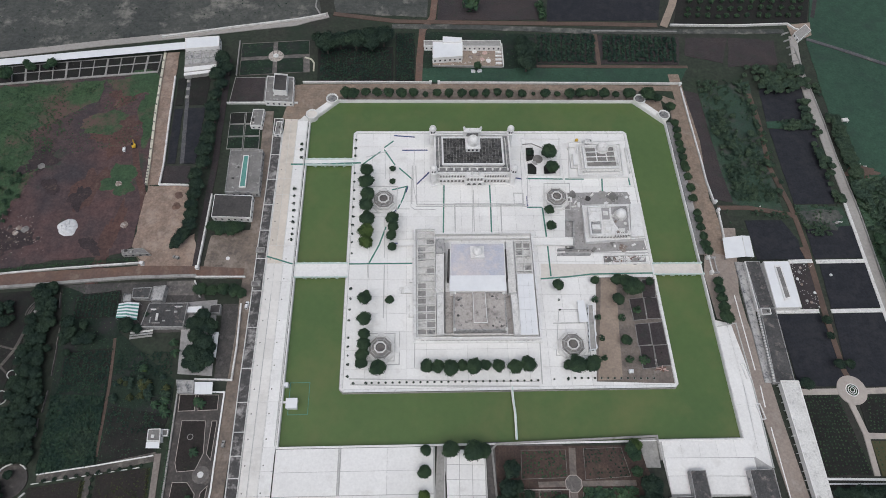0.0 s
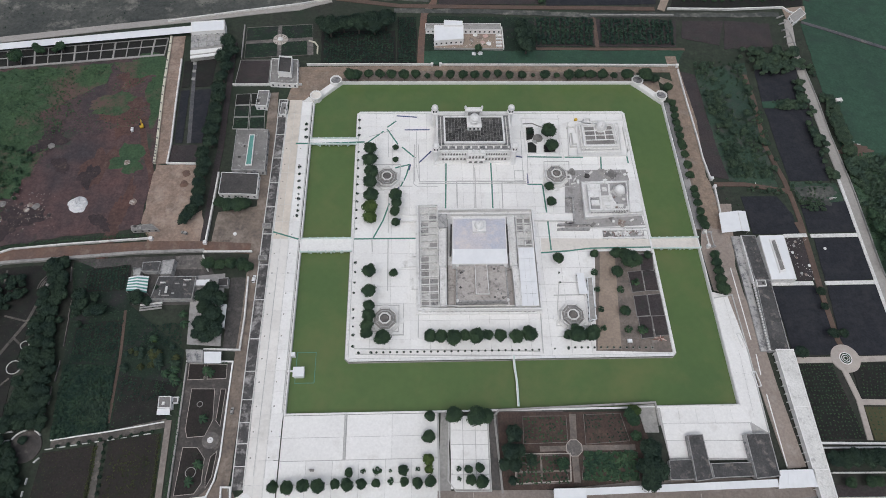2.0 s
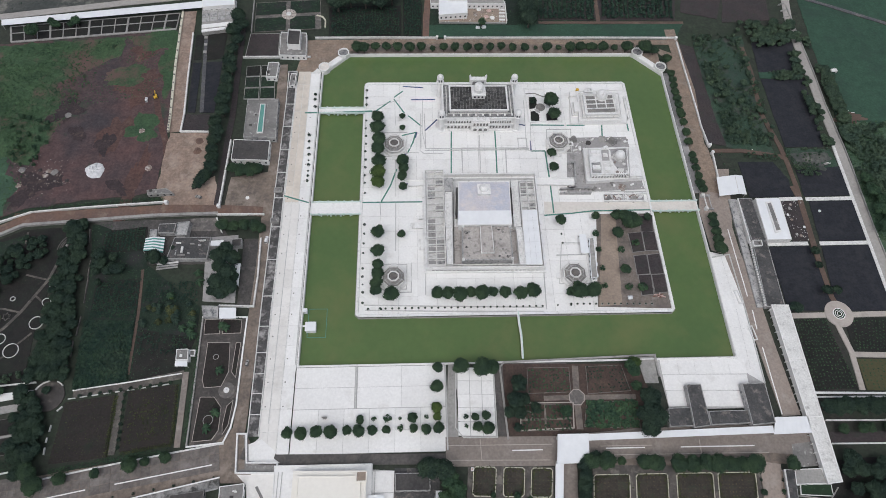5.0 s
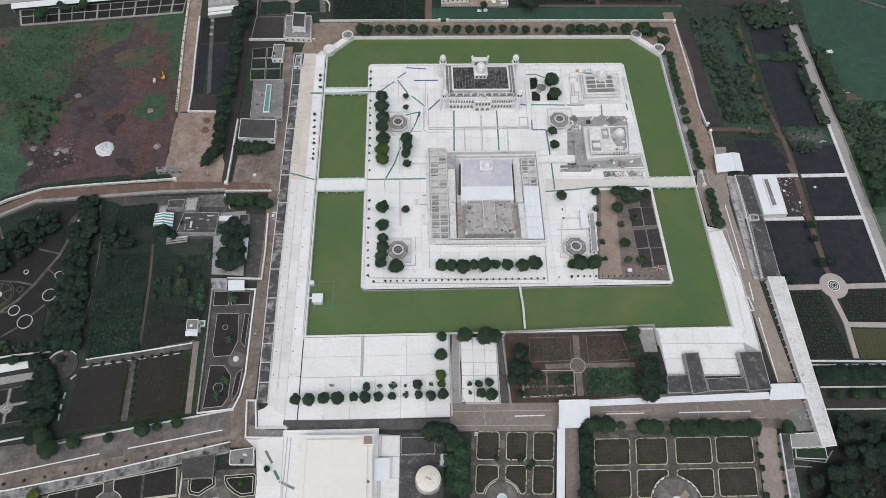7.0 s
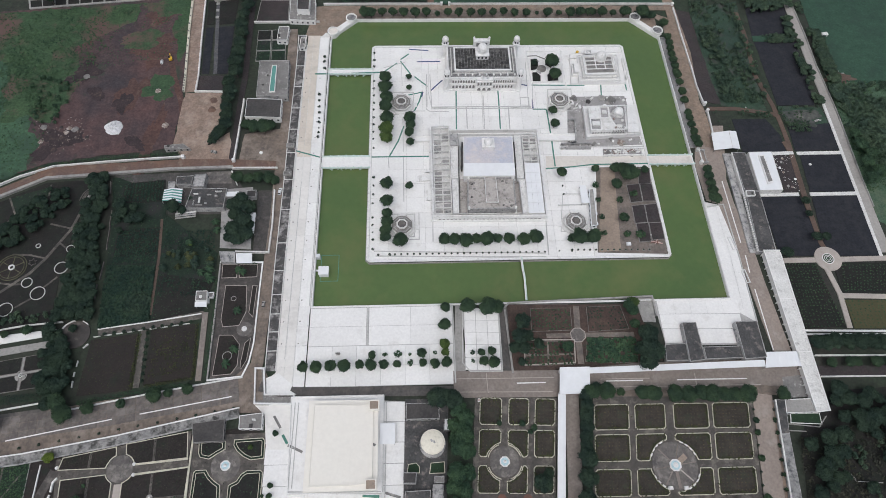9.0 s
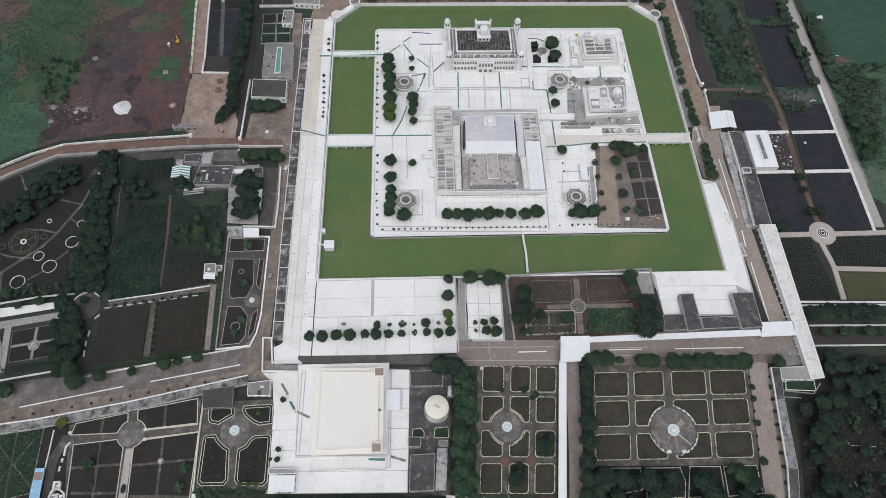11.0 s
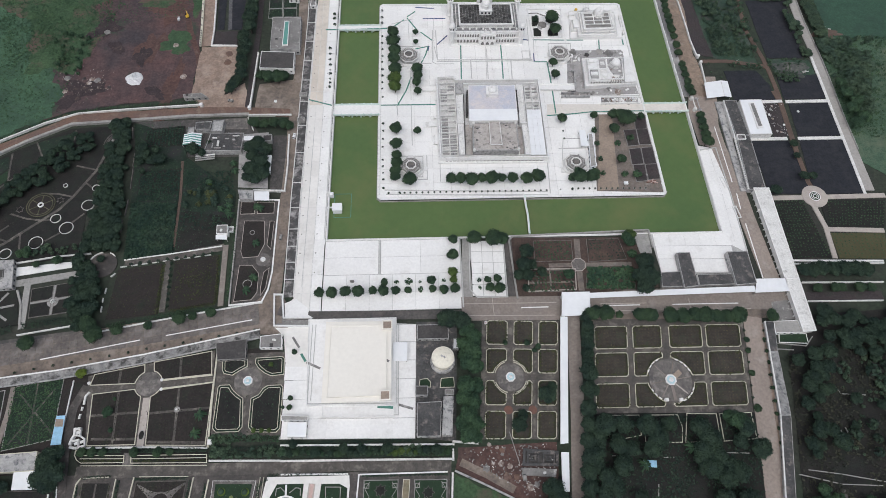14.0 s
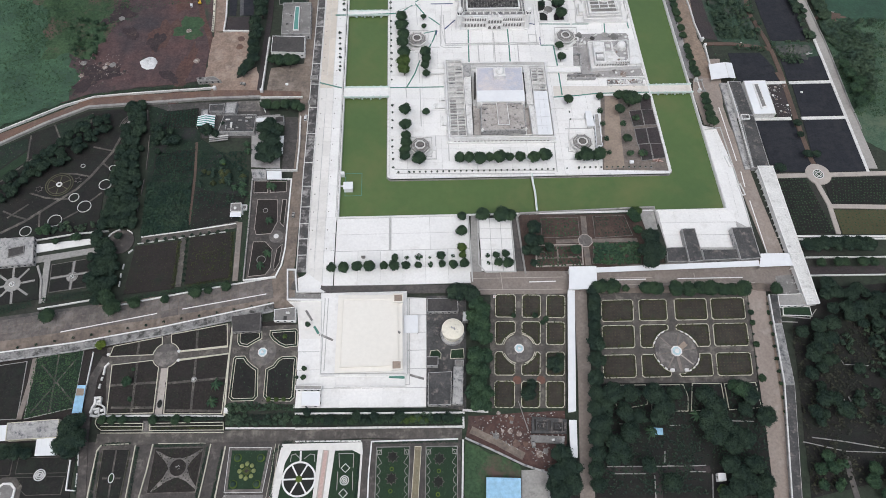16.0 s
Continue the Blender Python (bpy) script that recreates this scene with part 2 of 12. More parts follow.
ALGAE = surface("algae_water", (0.104, 0.158, 0.056), (0.082, 0.134, 0.050), (0.128, 0.155, 0.062), 0.014, 0.3, 0.022, 0.46, 0.72, rough=0.25, bump=0, gloss=0.35, grit=0.06)
GARDENTAN = surface("grey_brown_gravel", (0.205, 0.175, 0.155), (0.15, 0.13, 0.118), (0.27, 0.245, 0.222), 0.06, 0.7, 0.15, 0.54, 0.74, grit=0.25)
SITEFLOOR = surface("grey_site_floor", (0.40, 0.385, 0.38), (0.30, 0.29, 0.285), (0.17, 0.165, 0.16), 0.06, 0.8, 0.12, 0.54, 0.74, grit=0.18)
COURTPAVE = surface("worn_court_paving", (0.1827, 0.1683, 0.1583), (0.1105, 0.1037, 0.1009), (0.289, 0.2635, 0.2436), 0.12, 0.8, 0.22, 0.52, 0.70, grit=0.25)
DARKSTAIN = surface("dark_stained_roof", (0.0981, 0.0975, 0.0985), (0.0598, 0.0603, 0.0623), (0.225, 0.1976, 0.1814), 0.12, 0.9, 0.25, 0.54, 0.70, grit=0.3)
KIOSKROOF = surface("grey_kiosk_stone", (0.276, 0.264, 0.246), (0.18, 0.1716, 0.1644), (0.1026, 0.1043, 0.1056), 0.15, 0.9, 0.35, 0.54, 0.7)
REDSTONE = surface("red_stone_paving", (0.20, 0.10, 0.075), (0.15, 0.085, 0.07), None, 0.3, 1.0)
GARDENSOIL = surface("brown_bed_soil", (0.0369, 0.0298, 0.0278), (0.0255, 0.0226, 0.0222), (0.0215, 0.0284, 0.0208), 0.08, 1.0, 0.14, 0.52, 0.72, bump=0.8, grit=0.4)
GARDENGREY = surface("grey_garden_paving", (0.1204, 0.1092, 0.099), (0.0814, 0.0757, 0.0711), (0.2018, 0.1841, 0.1618), 0.10, 0.8, 0.16, 0.52, 0.68, grit=0.28)
PATHDARK = surface("dark_worn_path", (0.0896, 0.0836, 0.0805), (0.0634, 0.0615, 0.0609), (0.1368, 0.1276, 0.1196), 0.1, 0.9, 0.2, 0.54, 0.72, grit=0.3)
YARD = surface("reddish_tan_yard", (0.3163, 0.2357, 0.1898), (0.2357, 0.1794, 0.1495), (0.391, 0.3163, 0.2645), 0.05, 0.6, 0.07, 0.5, 0.7, grit=0.28)
PROMTAN = surface("cream_promenade", (0.66, 0.60, 0.53), (0.58, 0.525, 0.46), (0.46, 0.42, 0.37), 0.05, 0.6, 0.09, 0.52, 0.76, per_object=0.05, grit=0.1)
CREAMTAN = surface("pale_garden_paving", (0.46, 0.41, 0.37), (0.38, 0.34, 0.31), (0.30, 0.27, 0.245), 0.06, 0.7, 0.15, 0.55, 0.75, grit=0.12)
WILDGRASS = surface("wild_grass", (0.0449, 0.0833, 0.055), (0.0324, 0.0611, 0.0473), (0.0773, 0.0749, 0.0701), 0.03, 0.9, 0.05, 0.5, 0.66, bump=0.8, grit=0.4)
SCRUBGREEN = surface("green_scrub", (0.08, 0.1408, 0.0856), (0.0552, 0.0994, 0.069), (0.1132, 0.1352, 0.0911), 0.02, 0.9, 0.04, 0.5, 0.68, bump=0.8, grit=0.35)
SPOIL = surface("dark_purple_spoil", (0.055, 0.040, 0.042), (0.038, 0.031, 0.034), (0.12, 0.085, 0.072), 0.1, 0.9, 0.15, 0.55, 0.72, bump=0.8, grit=0.4)
WESTGREEN = surface("rank_green_meadow", (0.0644, 0.1311, 0.0736), (0.0483, 0.0989, 0.0621), (0.0403, 0.0736, 0.0517), 0.02, 0.6, 0.05, 0.48, 0.68, bump=0.6, grit=0.3)
ROADPALE = surface("pale_concrete_road", (0.3795, 0.3588, 0.3358), (0.3335, 0.314, 0.2955), (0.2875, 0.2714, 0.2553), 0.05, 0.6, 0.09, 0.54, 0.76, grit=0.15)
ROADSLAB = surface("brown_road_slab", (0.1745, 0.1531, 0.1421), (0.1319, 0.1202, 0.114), (0.2214, 0.2011, 0.1916), 0.05, 0.6, 0.12, 0.5, 0.7, per_object=0.14, grit=0.25)
LANEPAVE = surface("grey_tan_paving", (0.264, 0.2244, 0.198), (0.198, 0.1716, 0.1548), (0.3256, 0.2904, 0.2655), 0.06, 0.7, 0.12, 0.52, 0.72, grit=0.22)
LEAF_TRIM = leafy("clipped_leaves", (0.0269, 0.0495, 0.0311), (0.0484, 0.0819, 0.0477))
LEAF_OLIVE = leafy("olive_leaves", (0.0427, 0.0727, 0.0254), (0.0808, 0.121, 0.0403))
LEAF_DARK = leafy("dark_leaves", (0.019, 0.0347, 0.0277), (0.0401, 0.0662, 0.0473))
LEAF_DRY = leafy("dry_weeds", (0.0253, 0.0291, 0.022), (0.0531, 0.0553, 0.0423))
# thicket leaves, lightened and blued so that their colour includes distance haze
LEAF_SCRUB = leafy("haze_lifted_scrub", (0.0374, 0.0638, 0.0462), (0.0792, 0.1188, 0.0814))
LEAF_MOSS = leafy("mossy_border_plants", (0.034, 0.042, 0.020), (0.070, 0.080, 0.036))
LEAF_BROWN = leafy("brown_row_plants", (0.058, 0.046, 0.036), (0.10, 0.085, 0.062))
LEAF_MID = leafy("green_leaves", (0.0251, 0.0521, 0.0332), (0.0571, 0.1022, 0.0584))
LEAF_LIGHT = leafy("yellow_green_leaves", (0.0679, 0.110, 0.0222), (0.13, 0.17, 0.035))
LEAF_TOPIARY = leafy("pale_topiary_leaves", (0.15, 0.18, 0.07), (0.26, 0.29, 0.13))
LEAF_ROW = leafy("row_plants", (0.0285, 0.0626, 0.0360), (0.0570, 0.101, 0.0530))
LEAF_CROP = leafy("crop_leaves", (0.0136, 0.0313, 0.0252), (0.0305, 0.0581, 0.04))


# ---- geometry helpers ----
def link(name, bm, mat, parent=None, label=""):
    me = bpy.data.meshes.new(name)
    bm.to_mesh(me)
    bm.free()
    me.materials.append(mat)
    ob = new(name, me)
    if parent:
        ob.parent = parent
    if label:
        ob["label"] = label
    return ob


def part(name, bm, mat, parent, label=""):
    return link(name, bm, mat, parent, label)


def thing(name, label, category, group="", kind="", at=(0, 0, 0)):
    ob = new(name)
    ob.location = at
    ob.empty_display_size = 0.5
    return tagged(ob, label, category, group, kind)


def ccw(pts):
    a = sum(p[0] * q[1] - q[0] * p[1] for p, q in zip(pts, pts[1:] + pts[:1]))
    return pts if a > 0 else pts[::-1]


def prism(bm, pts, z0, z1, top=None):
    """An upright block on a plan outline; top: another outline for its upper face."""
    pts = list(pts)
    flip = ccw(pts) is not pts
    if flip:
        pts = pts[::-1]
        top = top[::-1] if top else None
    lo = [bm.verts.new((x, y, z0)) for x, y in pts]
    hi = [bm.verts.new((x, y, z1)) for x, y in (top or pts)]
    n = len(pts)
    bm.faces.new(lo[::-1])
    bm.faces.new(hi)
    for i in range(n):
        bm.faces.new((lo[i], lo[(i + 1) % n], hi[(i + 1) % n], hi[i]))
    return bm


def rect(cx, cy, w, d, turn=0.0):
    c, s = math.cos(radians(turn)), math.sin(radians(turn))
    return [(cx + c * x - s * y, cy + s * x + c * y) for x, y in ((-w / 2, -d / 2), (w / 2, -d / 2), (w / 2, d / 2), (-w / 2, d / 2))]


def disc(cx, cy, r, n=32, turn=0.0, ry=None):
    return [(cx + r * math.cos(2 * math.pi * i / n + turn), cy + (ry or r) * math.sin(2 * math.pi * i / n + turn)) for i in range(n)]


def octagon(cx, cy, r):
    return disc(cx, cy, r, 8, math.pi / 8)


def B():
    return bmesh.new()


def block(pts, z0, z1):
    return prism(B(), pts, z0, z1)


def ring(bm, outer, inner, z0, z1):
    """A rim between two outlines of the same count."""
    n = len(outer)
    if ccw(outer) is not outer:
        outer, inner = outer[::-1], inner[::-1]
    v = [[bm.verts.new((x, y, z)) for x, y in o] for o, z in ((outer, z0), (outer, z1), (inner, z1), (inner, z0))]
    for k in range(4):
        a, b = v[k], v[(k + 1) % 4]
        for i in range(n):
            j = (i + 1) % n
            bm.faces.new((a[i], a[j], b[j], b[i]))
    return bm


def inset(pts, d):
    """The outline moved inwards by d."""
    pts = ccw(list(pts))
    out = []
    n = len(pts)
    for i in range(n):
        p0, p1, p2 = (Vector(pts[k % n]) for k in (i - 1, i, i + 1))
        a, b = (p1 - p0).normalized(), (p2 - p1).normalized()
        na, nb = Vector((-a.y, a.x)), Vector((-b.y, b.x))
        m = na + nb
        k = d / max(0.3, 1 + na.dot(nb))
        q = p1 + m * k
        out.append((q.x, q.y))
    return out


def rim(bm, pts, w, z0, z1):
    pts = ccw(list(pts))
    return ring(bm, pts, inset(pts, w), z0, z1)


def strip(bm, line, w, z0, z1):
    """A band of width w along a plan line, mitred at its bends."""
    pts = [Vector(p) for p in line]
    left, right = [], []
    for i, p in enumerate(pts):
        a = (pts[i] - pts[i - 1]).normalized() if i else (pts[1] - pts[0]).normalized()
        b = (pts[i + 1] - pts[i]).normalized() if i < len(pts) - 1 else a
        n = Vector((-a.y - b.y, a.x + b.x)).normalized()
        k = w / 2 / max(0.4, n.dot(Vector((-a.y, a.x))))
        left.append(p + n * k)
        right.append(p - n * k)
    for i in range(len(pts) - 1):
        prism(bm, [tuple(right[i]), tuple(right[i + 1]), tuple(left[i + 1]), tuple(left[i])], z0, z1)
    return bm


def lathe(bm, cx, cy, profile, n=20):
    """A turned body: rows of radius and height, from the bottom up."""
    rows = [[bm.verts.new((cx + r * math.cos(2 * math.pi * i / n), cy + r * math.sin(2 * math.pi * i / n), z)) for i in range(n)] for r, z in profile]
    for a, b in zip(rows, rows[1:]):
        for i in range(n):
            j = (i + 1) % n
            bm.faces.new((a[i], a[j], b[j], b[i]))
    bm.faces.new(rows[0][::-1])
    bm.faces.new(rows[-1])
    return bm


def dome_profile(r, z, bulge=1.06, tip=0.5):
    out = [(r * 0.98, z)]
    for k in range(1, 9):
        a = k / 8 * math.pi / 2
        out.append((max(0.05, r * bulge * math.cos(a) ** 0.9), z + 0.15 * r + r * 1.05 * math.sin(a)))
    return out + [(0.12, z + 1.2 * r + tip), (0.04, z + 1.25 * r + tip * 2.2)]


def lerp(p, q, k):
    return (p[0] + (q[0] - p[0]) * k, p[1] + (q[1] - p[1]) * k)


def quad_uv(q, u, v):
    """A place in a four-cornered plot: q runs round it; u along q0-q1, v from there to q3-q2."""
    return lerp(lerp(q[0], q[1], u), lerp(q[3], q[2], u), v)


def sub(q, u0, v0, u1, v1):
    return [quad_uv(q, u0, v0), quad_uv(q, u1, v0), quad_uv(q, u1, v1), quad_uv(q, u0, v1)]


LAYER = [0]
# what grows on bare ground: leaf material, clumps a square metre, clump size
WEEDS = {SOIL: (LEAF_DRY, 0.10, 0.8), BROWNSOIL: (LEAF_DRY, 0.10, 0.8), GRASS: (LEAF_MID, 0.16, 1.0), LAND: (LEAF_MID, 0.1, 1.0), WILDGRASS: (LEAF_MID, 0.16, 1.1), GARDENSOIL: (LEAF_DRY, 0.12, 0.8), LAWN: (LEAF_MID, 0.12, 0.6)}


def weeds(pts, z, mat, density, parent, size):
    """Low growth scattered unevenly over a plot."""
    pts = list(pts)
    rng = random.Random(int(abs(pts[0][0] * 19 + pts[0][1] * 7)))
    xs, ys = [p[0] for p in pts], [p[1] for p in pts]
    n = min(6000, int((max(xs) - min(xs)) * (max(ys) - min(ys)) * density * 1.8))
    verts, faces = [], []
    for _ in range(n):
        p = (rng.uniform(min(xs), max(xs)), rng.uniform(min(ys), max(ys)))
        if noise.noise((p[0] * 0.11, p[1] * 0.11, 2.0)) < rng.uniform(-0.6, 0.4) or not inside(p, pts):
            continue
        leaf_quad(verts, faces, Vector((p[0], p[1], z + 0.04 + 0.12 * rng.random())), Vector((rng.uniform(-0.4, 0.4), rng.uniform(-0.4, 0.4), 1)).normalized(), size * rng.uniform(0.5, 1.2), rng)
    if faces:
        ob = new("ground_cover", mesh_of("ground_cover", verts, faces, mat))
        ob.parent = parent
        ob["kind"] = "stuff"


RAGGED = {SOIL: 0.7, BROWNSOIL: 0.8, REDWEEDY: 1.5, WEEDY: 2.5, GRASS: 0.8, WILDGRASS: 1.2, MEADOW: 1.0, SCRUB: 1.4, SCRUBGREEN: 1.0, WESTGREEN: 6.0, BLACKSOIL: 0.6, DIRT: 0.5, LANE: 0.6, YARD: 1.6, TAN: 0.3, PATH: 0.25, PATHDARK: 0.3, REDSOIL: 0.8, LAND: 0.0}


def ragged(pts, amount, closed=True):
    """An outline or line with an uneven, trodden edge."""
    pts = [Vector(p[:2]) for p in pts]
    out = []
    for p, q in zip(pts, pts[1:] + (pts[:1] if closed else [])):
        d = q - p
        n = max(1, min(60, int(d.length / 3.5)))
        nrm = Vector((-d.y, d.x)).normalized() if d.length > 0 else Vector((0, 0))
        for i in range(n):
            s = p + d * i / n
            k = amount * (noise.noise((s.x * 0.09, s.y * 0.09, 5.0)) + 0.7 * noise.noise((s.x * 0.35, s.y * 0.35, 9.0))) if i else 0.0
            out.append((s.x + nrm.x * k, s.y + nrm.y * k))
    return out if closed else out + [tuple(pts[-1])]


def flat(name, pts, mat, label, category="ground", z=0.0, kind="structure"):
    """A sheet of ground cover a hand's breadth thick; each lies a little higher than the one before."""
    LAYER[0] += 1
    top = z + 0.00237 * (LAYER[0] % 41)
    if RAGGED.get(mat):
        pts = ragged(pts, RAGGED[mat])
    ob = link(name, block(pts, -0.4, top), mat)
    if mat in WEEDS:
        weeds(pts, top, WEEDS[mat][0], WEEDS[mat][1], ob, WEEDS[mat][2])
    return tagged(ob, label, category, kind=kind)


def road(name, line, w, mat, label, z=0.3):
    LAYER[0] += 1
    if RAGGED.get(mat) and w > 2.0:
        mid = [Vector(p[:2]) for p in line]
        left, right = [], []
        for i, p in enumerate(mid):
            d = (mid[min(i + 1, len(mid) - 1)] - mid[max(i - 1, 0)]).normalized()
            n = Vector((-d.y, d.x)) * w / 2
            left.append(p + n)
            right.append(p - n)
        edge = ragged(left, RAGGED[mat] * 0.5, False) + ragged(right, RAGGED[mat] * 0.5, False)[::-1]
        return tagged(link(name, block(edge, -0.4, z + 0.00237 * (LAYER[0] % 41)), mat), label, "road", kind="structure")
    return tagged(link(name, strip(B(), line, w, -0.4, z + 0.00237 * (LAYER[0] % 41)), mat), label, "road", kind="structure")


def wall(line, h=1.4, w=0.5, mat=None, label="whitewashed boundary wall with a flat coping", cap=True, name="boundary_wall"):
    t = thing(name, label, "wall", kind="structure")
    part("wall_body", strip(B(), line, w, -0.4, h), mat or WEATHERED, t)
    if cap:
        part("coping", strip(B(), line, w + 0.25, h, h + 0.18), mat or WEATHERED, t)
    return t


def blob(name, c, rx, ry, mat, label, seed=0, z=0.08, n=44, amp=0.3, turn=0.0):
    """A patch of ground with an uneven outline."""
    pts = []
    for i in range(n):
        a = 2 * math.pi * i / n
        k = 1 + amp * 1.6 * noise.noise((math.cos(a) * 1.6 + seed * 7.1, math.sin(a) * 1.6, seed)) + amp * 0.6 * noise.noise((math.cos(a) * 6 + seed, math.sin(a) * 6, 3.0))
        x, y = rx * k * math.cos(a), ry * k * math.sin(a)
        pts.append((c[0] + x * math.cos(turn) - y * math.sin(turn), c[1] + x * math.sin(turn) + y * math.cos(turn)))
    return flat(name, pts, mat, label, z=z)


def inside(p, poly):
    x, y = p
    c = False
    for (x0, y0), (x1, y1) in zip(poly, poly[1:] + poly[:1]):
        if (y0 > y) != (y1 > y) and x < (x1 - x0) * (y - y0) / (y1 - y0) + x0:
            c = not c
    return c


# ---- plants ----
def leaf_quad(verts, faces, p, nrm, size, rng):
    t = Vector((rng.uniform(-1, 1), rng.uniform(-1, 1), rng.uniform(-1, 1)))
    a = nrm.cross(t)
    if a.length < 1e-3:
        a = Vector((1, 0, 0))
    a.normalize()
    b = nrm.cross(a).normalized()
    s, k = size * rng.uniform(0.7, 1.3), len(verts)
    verts += [p - a * s * 0.5, p + b * s * 0.33 + nrm * s * 0.1, p + a * s * 0.5, p - b * s * 0.33 + nrm * s * 0.1]
    faces.append((k, k + 1, k + 2, k + 3))


def mesh_of(name, verts, faces, mat):
    me = bpy.data.meshes.new(name)
    me.from_pydata([tuple(v) for v in verts], [], faces)
    me.materials.append(mat)
    return me


def crown_mesh(seed, mat, n=420, lobes=5, flatness=0.8, size=0.26, even=0.25, spread=0.52, core=0.8, wild=0.6, solid=False):
    """A crown of unit radius on many leaf clumps, gathered in lobes with gaps between."""
    rng = random.Random(seed)
    cent = [(Vector((0, 0, 0.05)), core)]
    for i in range(lobes):
        a = 2 * math.pi * (i + rng.uniform(-0.3, 0.3)) / lobes
        d = spread * rng.uniform(0.85, 1.15)
        cent.append((Vector((d * math.cos(a), d * math.sin(a), rng.uniform(-0.15, 0.25) * flatness)), rng.uniform(0.98 - spread - even, 0.98 - spread + 0.06)))
    verts, faces = [], []
    if solid:
        for c, r in cent:
            k, nu, nv = len(verts), 9, 5
            for j in range(nv + 1):
                for i in range(nu):
                    a, b = 2 * math.pi * i / nu, math.pi * (j / nv - 0.5)
                    q = r * 0.84 * (1 + 0.10 * rng.uniform(-1, 1))
                    verts.append(Vector((c.x + q * math.cos(b) * math.cos(a), c.y + q * math.cos(b) * math.sin(a), (c.z + q * math.sin(b)) * flatness)))
            for j in range(nv):
                for i in range(nu):
                    faces.append((k + j * nu + i, k + j * nu + (i + 1) % nu, k + (j + 1) * nu + (i + 1) % nu, k + (j + 1) * nu + i))
    for i in range(n):
        c, r = cent[0] if rng.random() < 0.35 else cent[rng.randrange(len(cent))]
        d = Vector((rng.gauss(0, 1), rng.gauss(0, 1), rng.gauss(0.5, 1))).normalized()
        p = c + d * r * rng.uniform(0.86, 1.05)
        p.z *= flatness
        nrm = (d + Vector((rng.uniform(-wild, wild), rng.uniform(-wild, wild), rng.uniform(-0.2, 0.6)))).normalized()
        leaf_quad(verts, faces, p, nrm, size, rng)
    return mesh_of("crown", verts, faces, mat)


def trunk_mesh(seed):
    """A tapered trunk with limbs; the crown's middle is at height 1, its radius 1."""
    rng = random.Random(seed)
    bm = B()
    lathe(bm, 0, 0, [(0.10, -1.7), (0.075, -1.0), (0.06, -0.4), (0.03, 0.3)], 7)
    for i in range(4):
        a = 2 * math.pi * i / 4 + rng.uniform(-0.4, 0.4)
        r = bmesh.ops.create_cone(bm, segments=5, radius1=0.035, radius2=0.012, depth=0.8, cap_ends=True)
        m = Matrix.Translation((0, 0, -0.55)) @ Matrix.Rotation(a, 4, "Z") @ Matrix.Rotation(radians(48), 4, "Y") @ Matrix.Translation((0, 0, 0.4))
        bmesh.ops.transform(bm, matrix=m, verts=r["verts"])
    me = bpy.data.meshes.new("trunk")
    bm.to_mesh(me)
    bm.free()
    me.materials.append(BARK)
    return me


CROWNS = {
    "round": [crown_mesh(i, LEAF_TRIM, 1500, 7, 0.85, 0.165, 0.12, 0.46, 0.74, 0.4, True) for i in range(4)],
    "broad": [crown_mesh(10 + i, LEAF_DARK, 1250, 7, 0.7, 0.15, 0.2, 0.5, 0.72, 0.9, True) for i in range(5)],
    "fresh": [crown_mesh(20 + i, LEAF_MID, 1000, 6, 0.75, 0.17, 0.2, 0.5, 0.7, 0.9, True) for i in range(4)],
    "light": [crown_mesh(30 + i, LEAF_OLIVE, 900, 6, 0.8, 0.18, 0.15, 0.48, 0.74, 0.7, True) for i in range(2)],
    "lime": [crown_mesh(35, LEAF_LIGHT, 700, 6, 0.8, 0.18, 0.15, 0.48, 0.74, 0.7, True)],
    "shrub": [crown_mesh(40 + i, LEAF_DARK, 90, 3, 0.85, 0.5, 0.2) for i in range(3)],
    "freshshrub": [crown_mesh(50 + i, LEAF_MID, 90, 3, 0.85, 0.5, 0.2) for i in range(3)],
}
TRUNKS = [trunk_mesh(i) for i in range(3)]
LABELS = {
    "round": "dense rounded dark-green tree with clipped crown", "broad": "broad dark-green tree with uneven lobed crown",
    "fresh": "mid-green leafy tree with loose crown", "light": "olive-green leafy tree standing out among darker ones",
    "lime": "yellow-green leafy tree standing out among darker ones",
    "shrub": "small dark-green clipped shrub", "freshshrub": "small mid-green leafy shrub",
}
RNG = random.Random(7)


def tree(p, r=4.0, kind="round", h=None, group=""):
    """A tree of crown radius r; h: height of the crown's middle."""
    small = "shrub" in kind
    h = h or (r * 0.75 if small else r * 1.25)
    t = thing("shrub" if small else "tree", LABELS[kind], "shrub" if small else "tree", group)
    t.location = (p[0], p[1], 0)
    meshes = CROWNS[kind]
    c = new("crown", meshes[RNG.randrange(len(meshes))])
    c.parent = t
    c.location, c.rotation_euler = (0, 0, h), (0, 0, RNG.uniform(0, 6.28))
    c.scale = (r * RNG.uniform(0.92, 1.08), r * RNG.uniform(0.92, 1.08), r * RNG.uniform(0.9, 1.1))
    k = new("trunk", TRUNKS[RNG.randrange(3)])
    k.parent = t
    k.location, k.scale = (0, 0, h), (r, r, (h + 0.3) / 1.7)
    return t


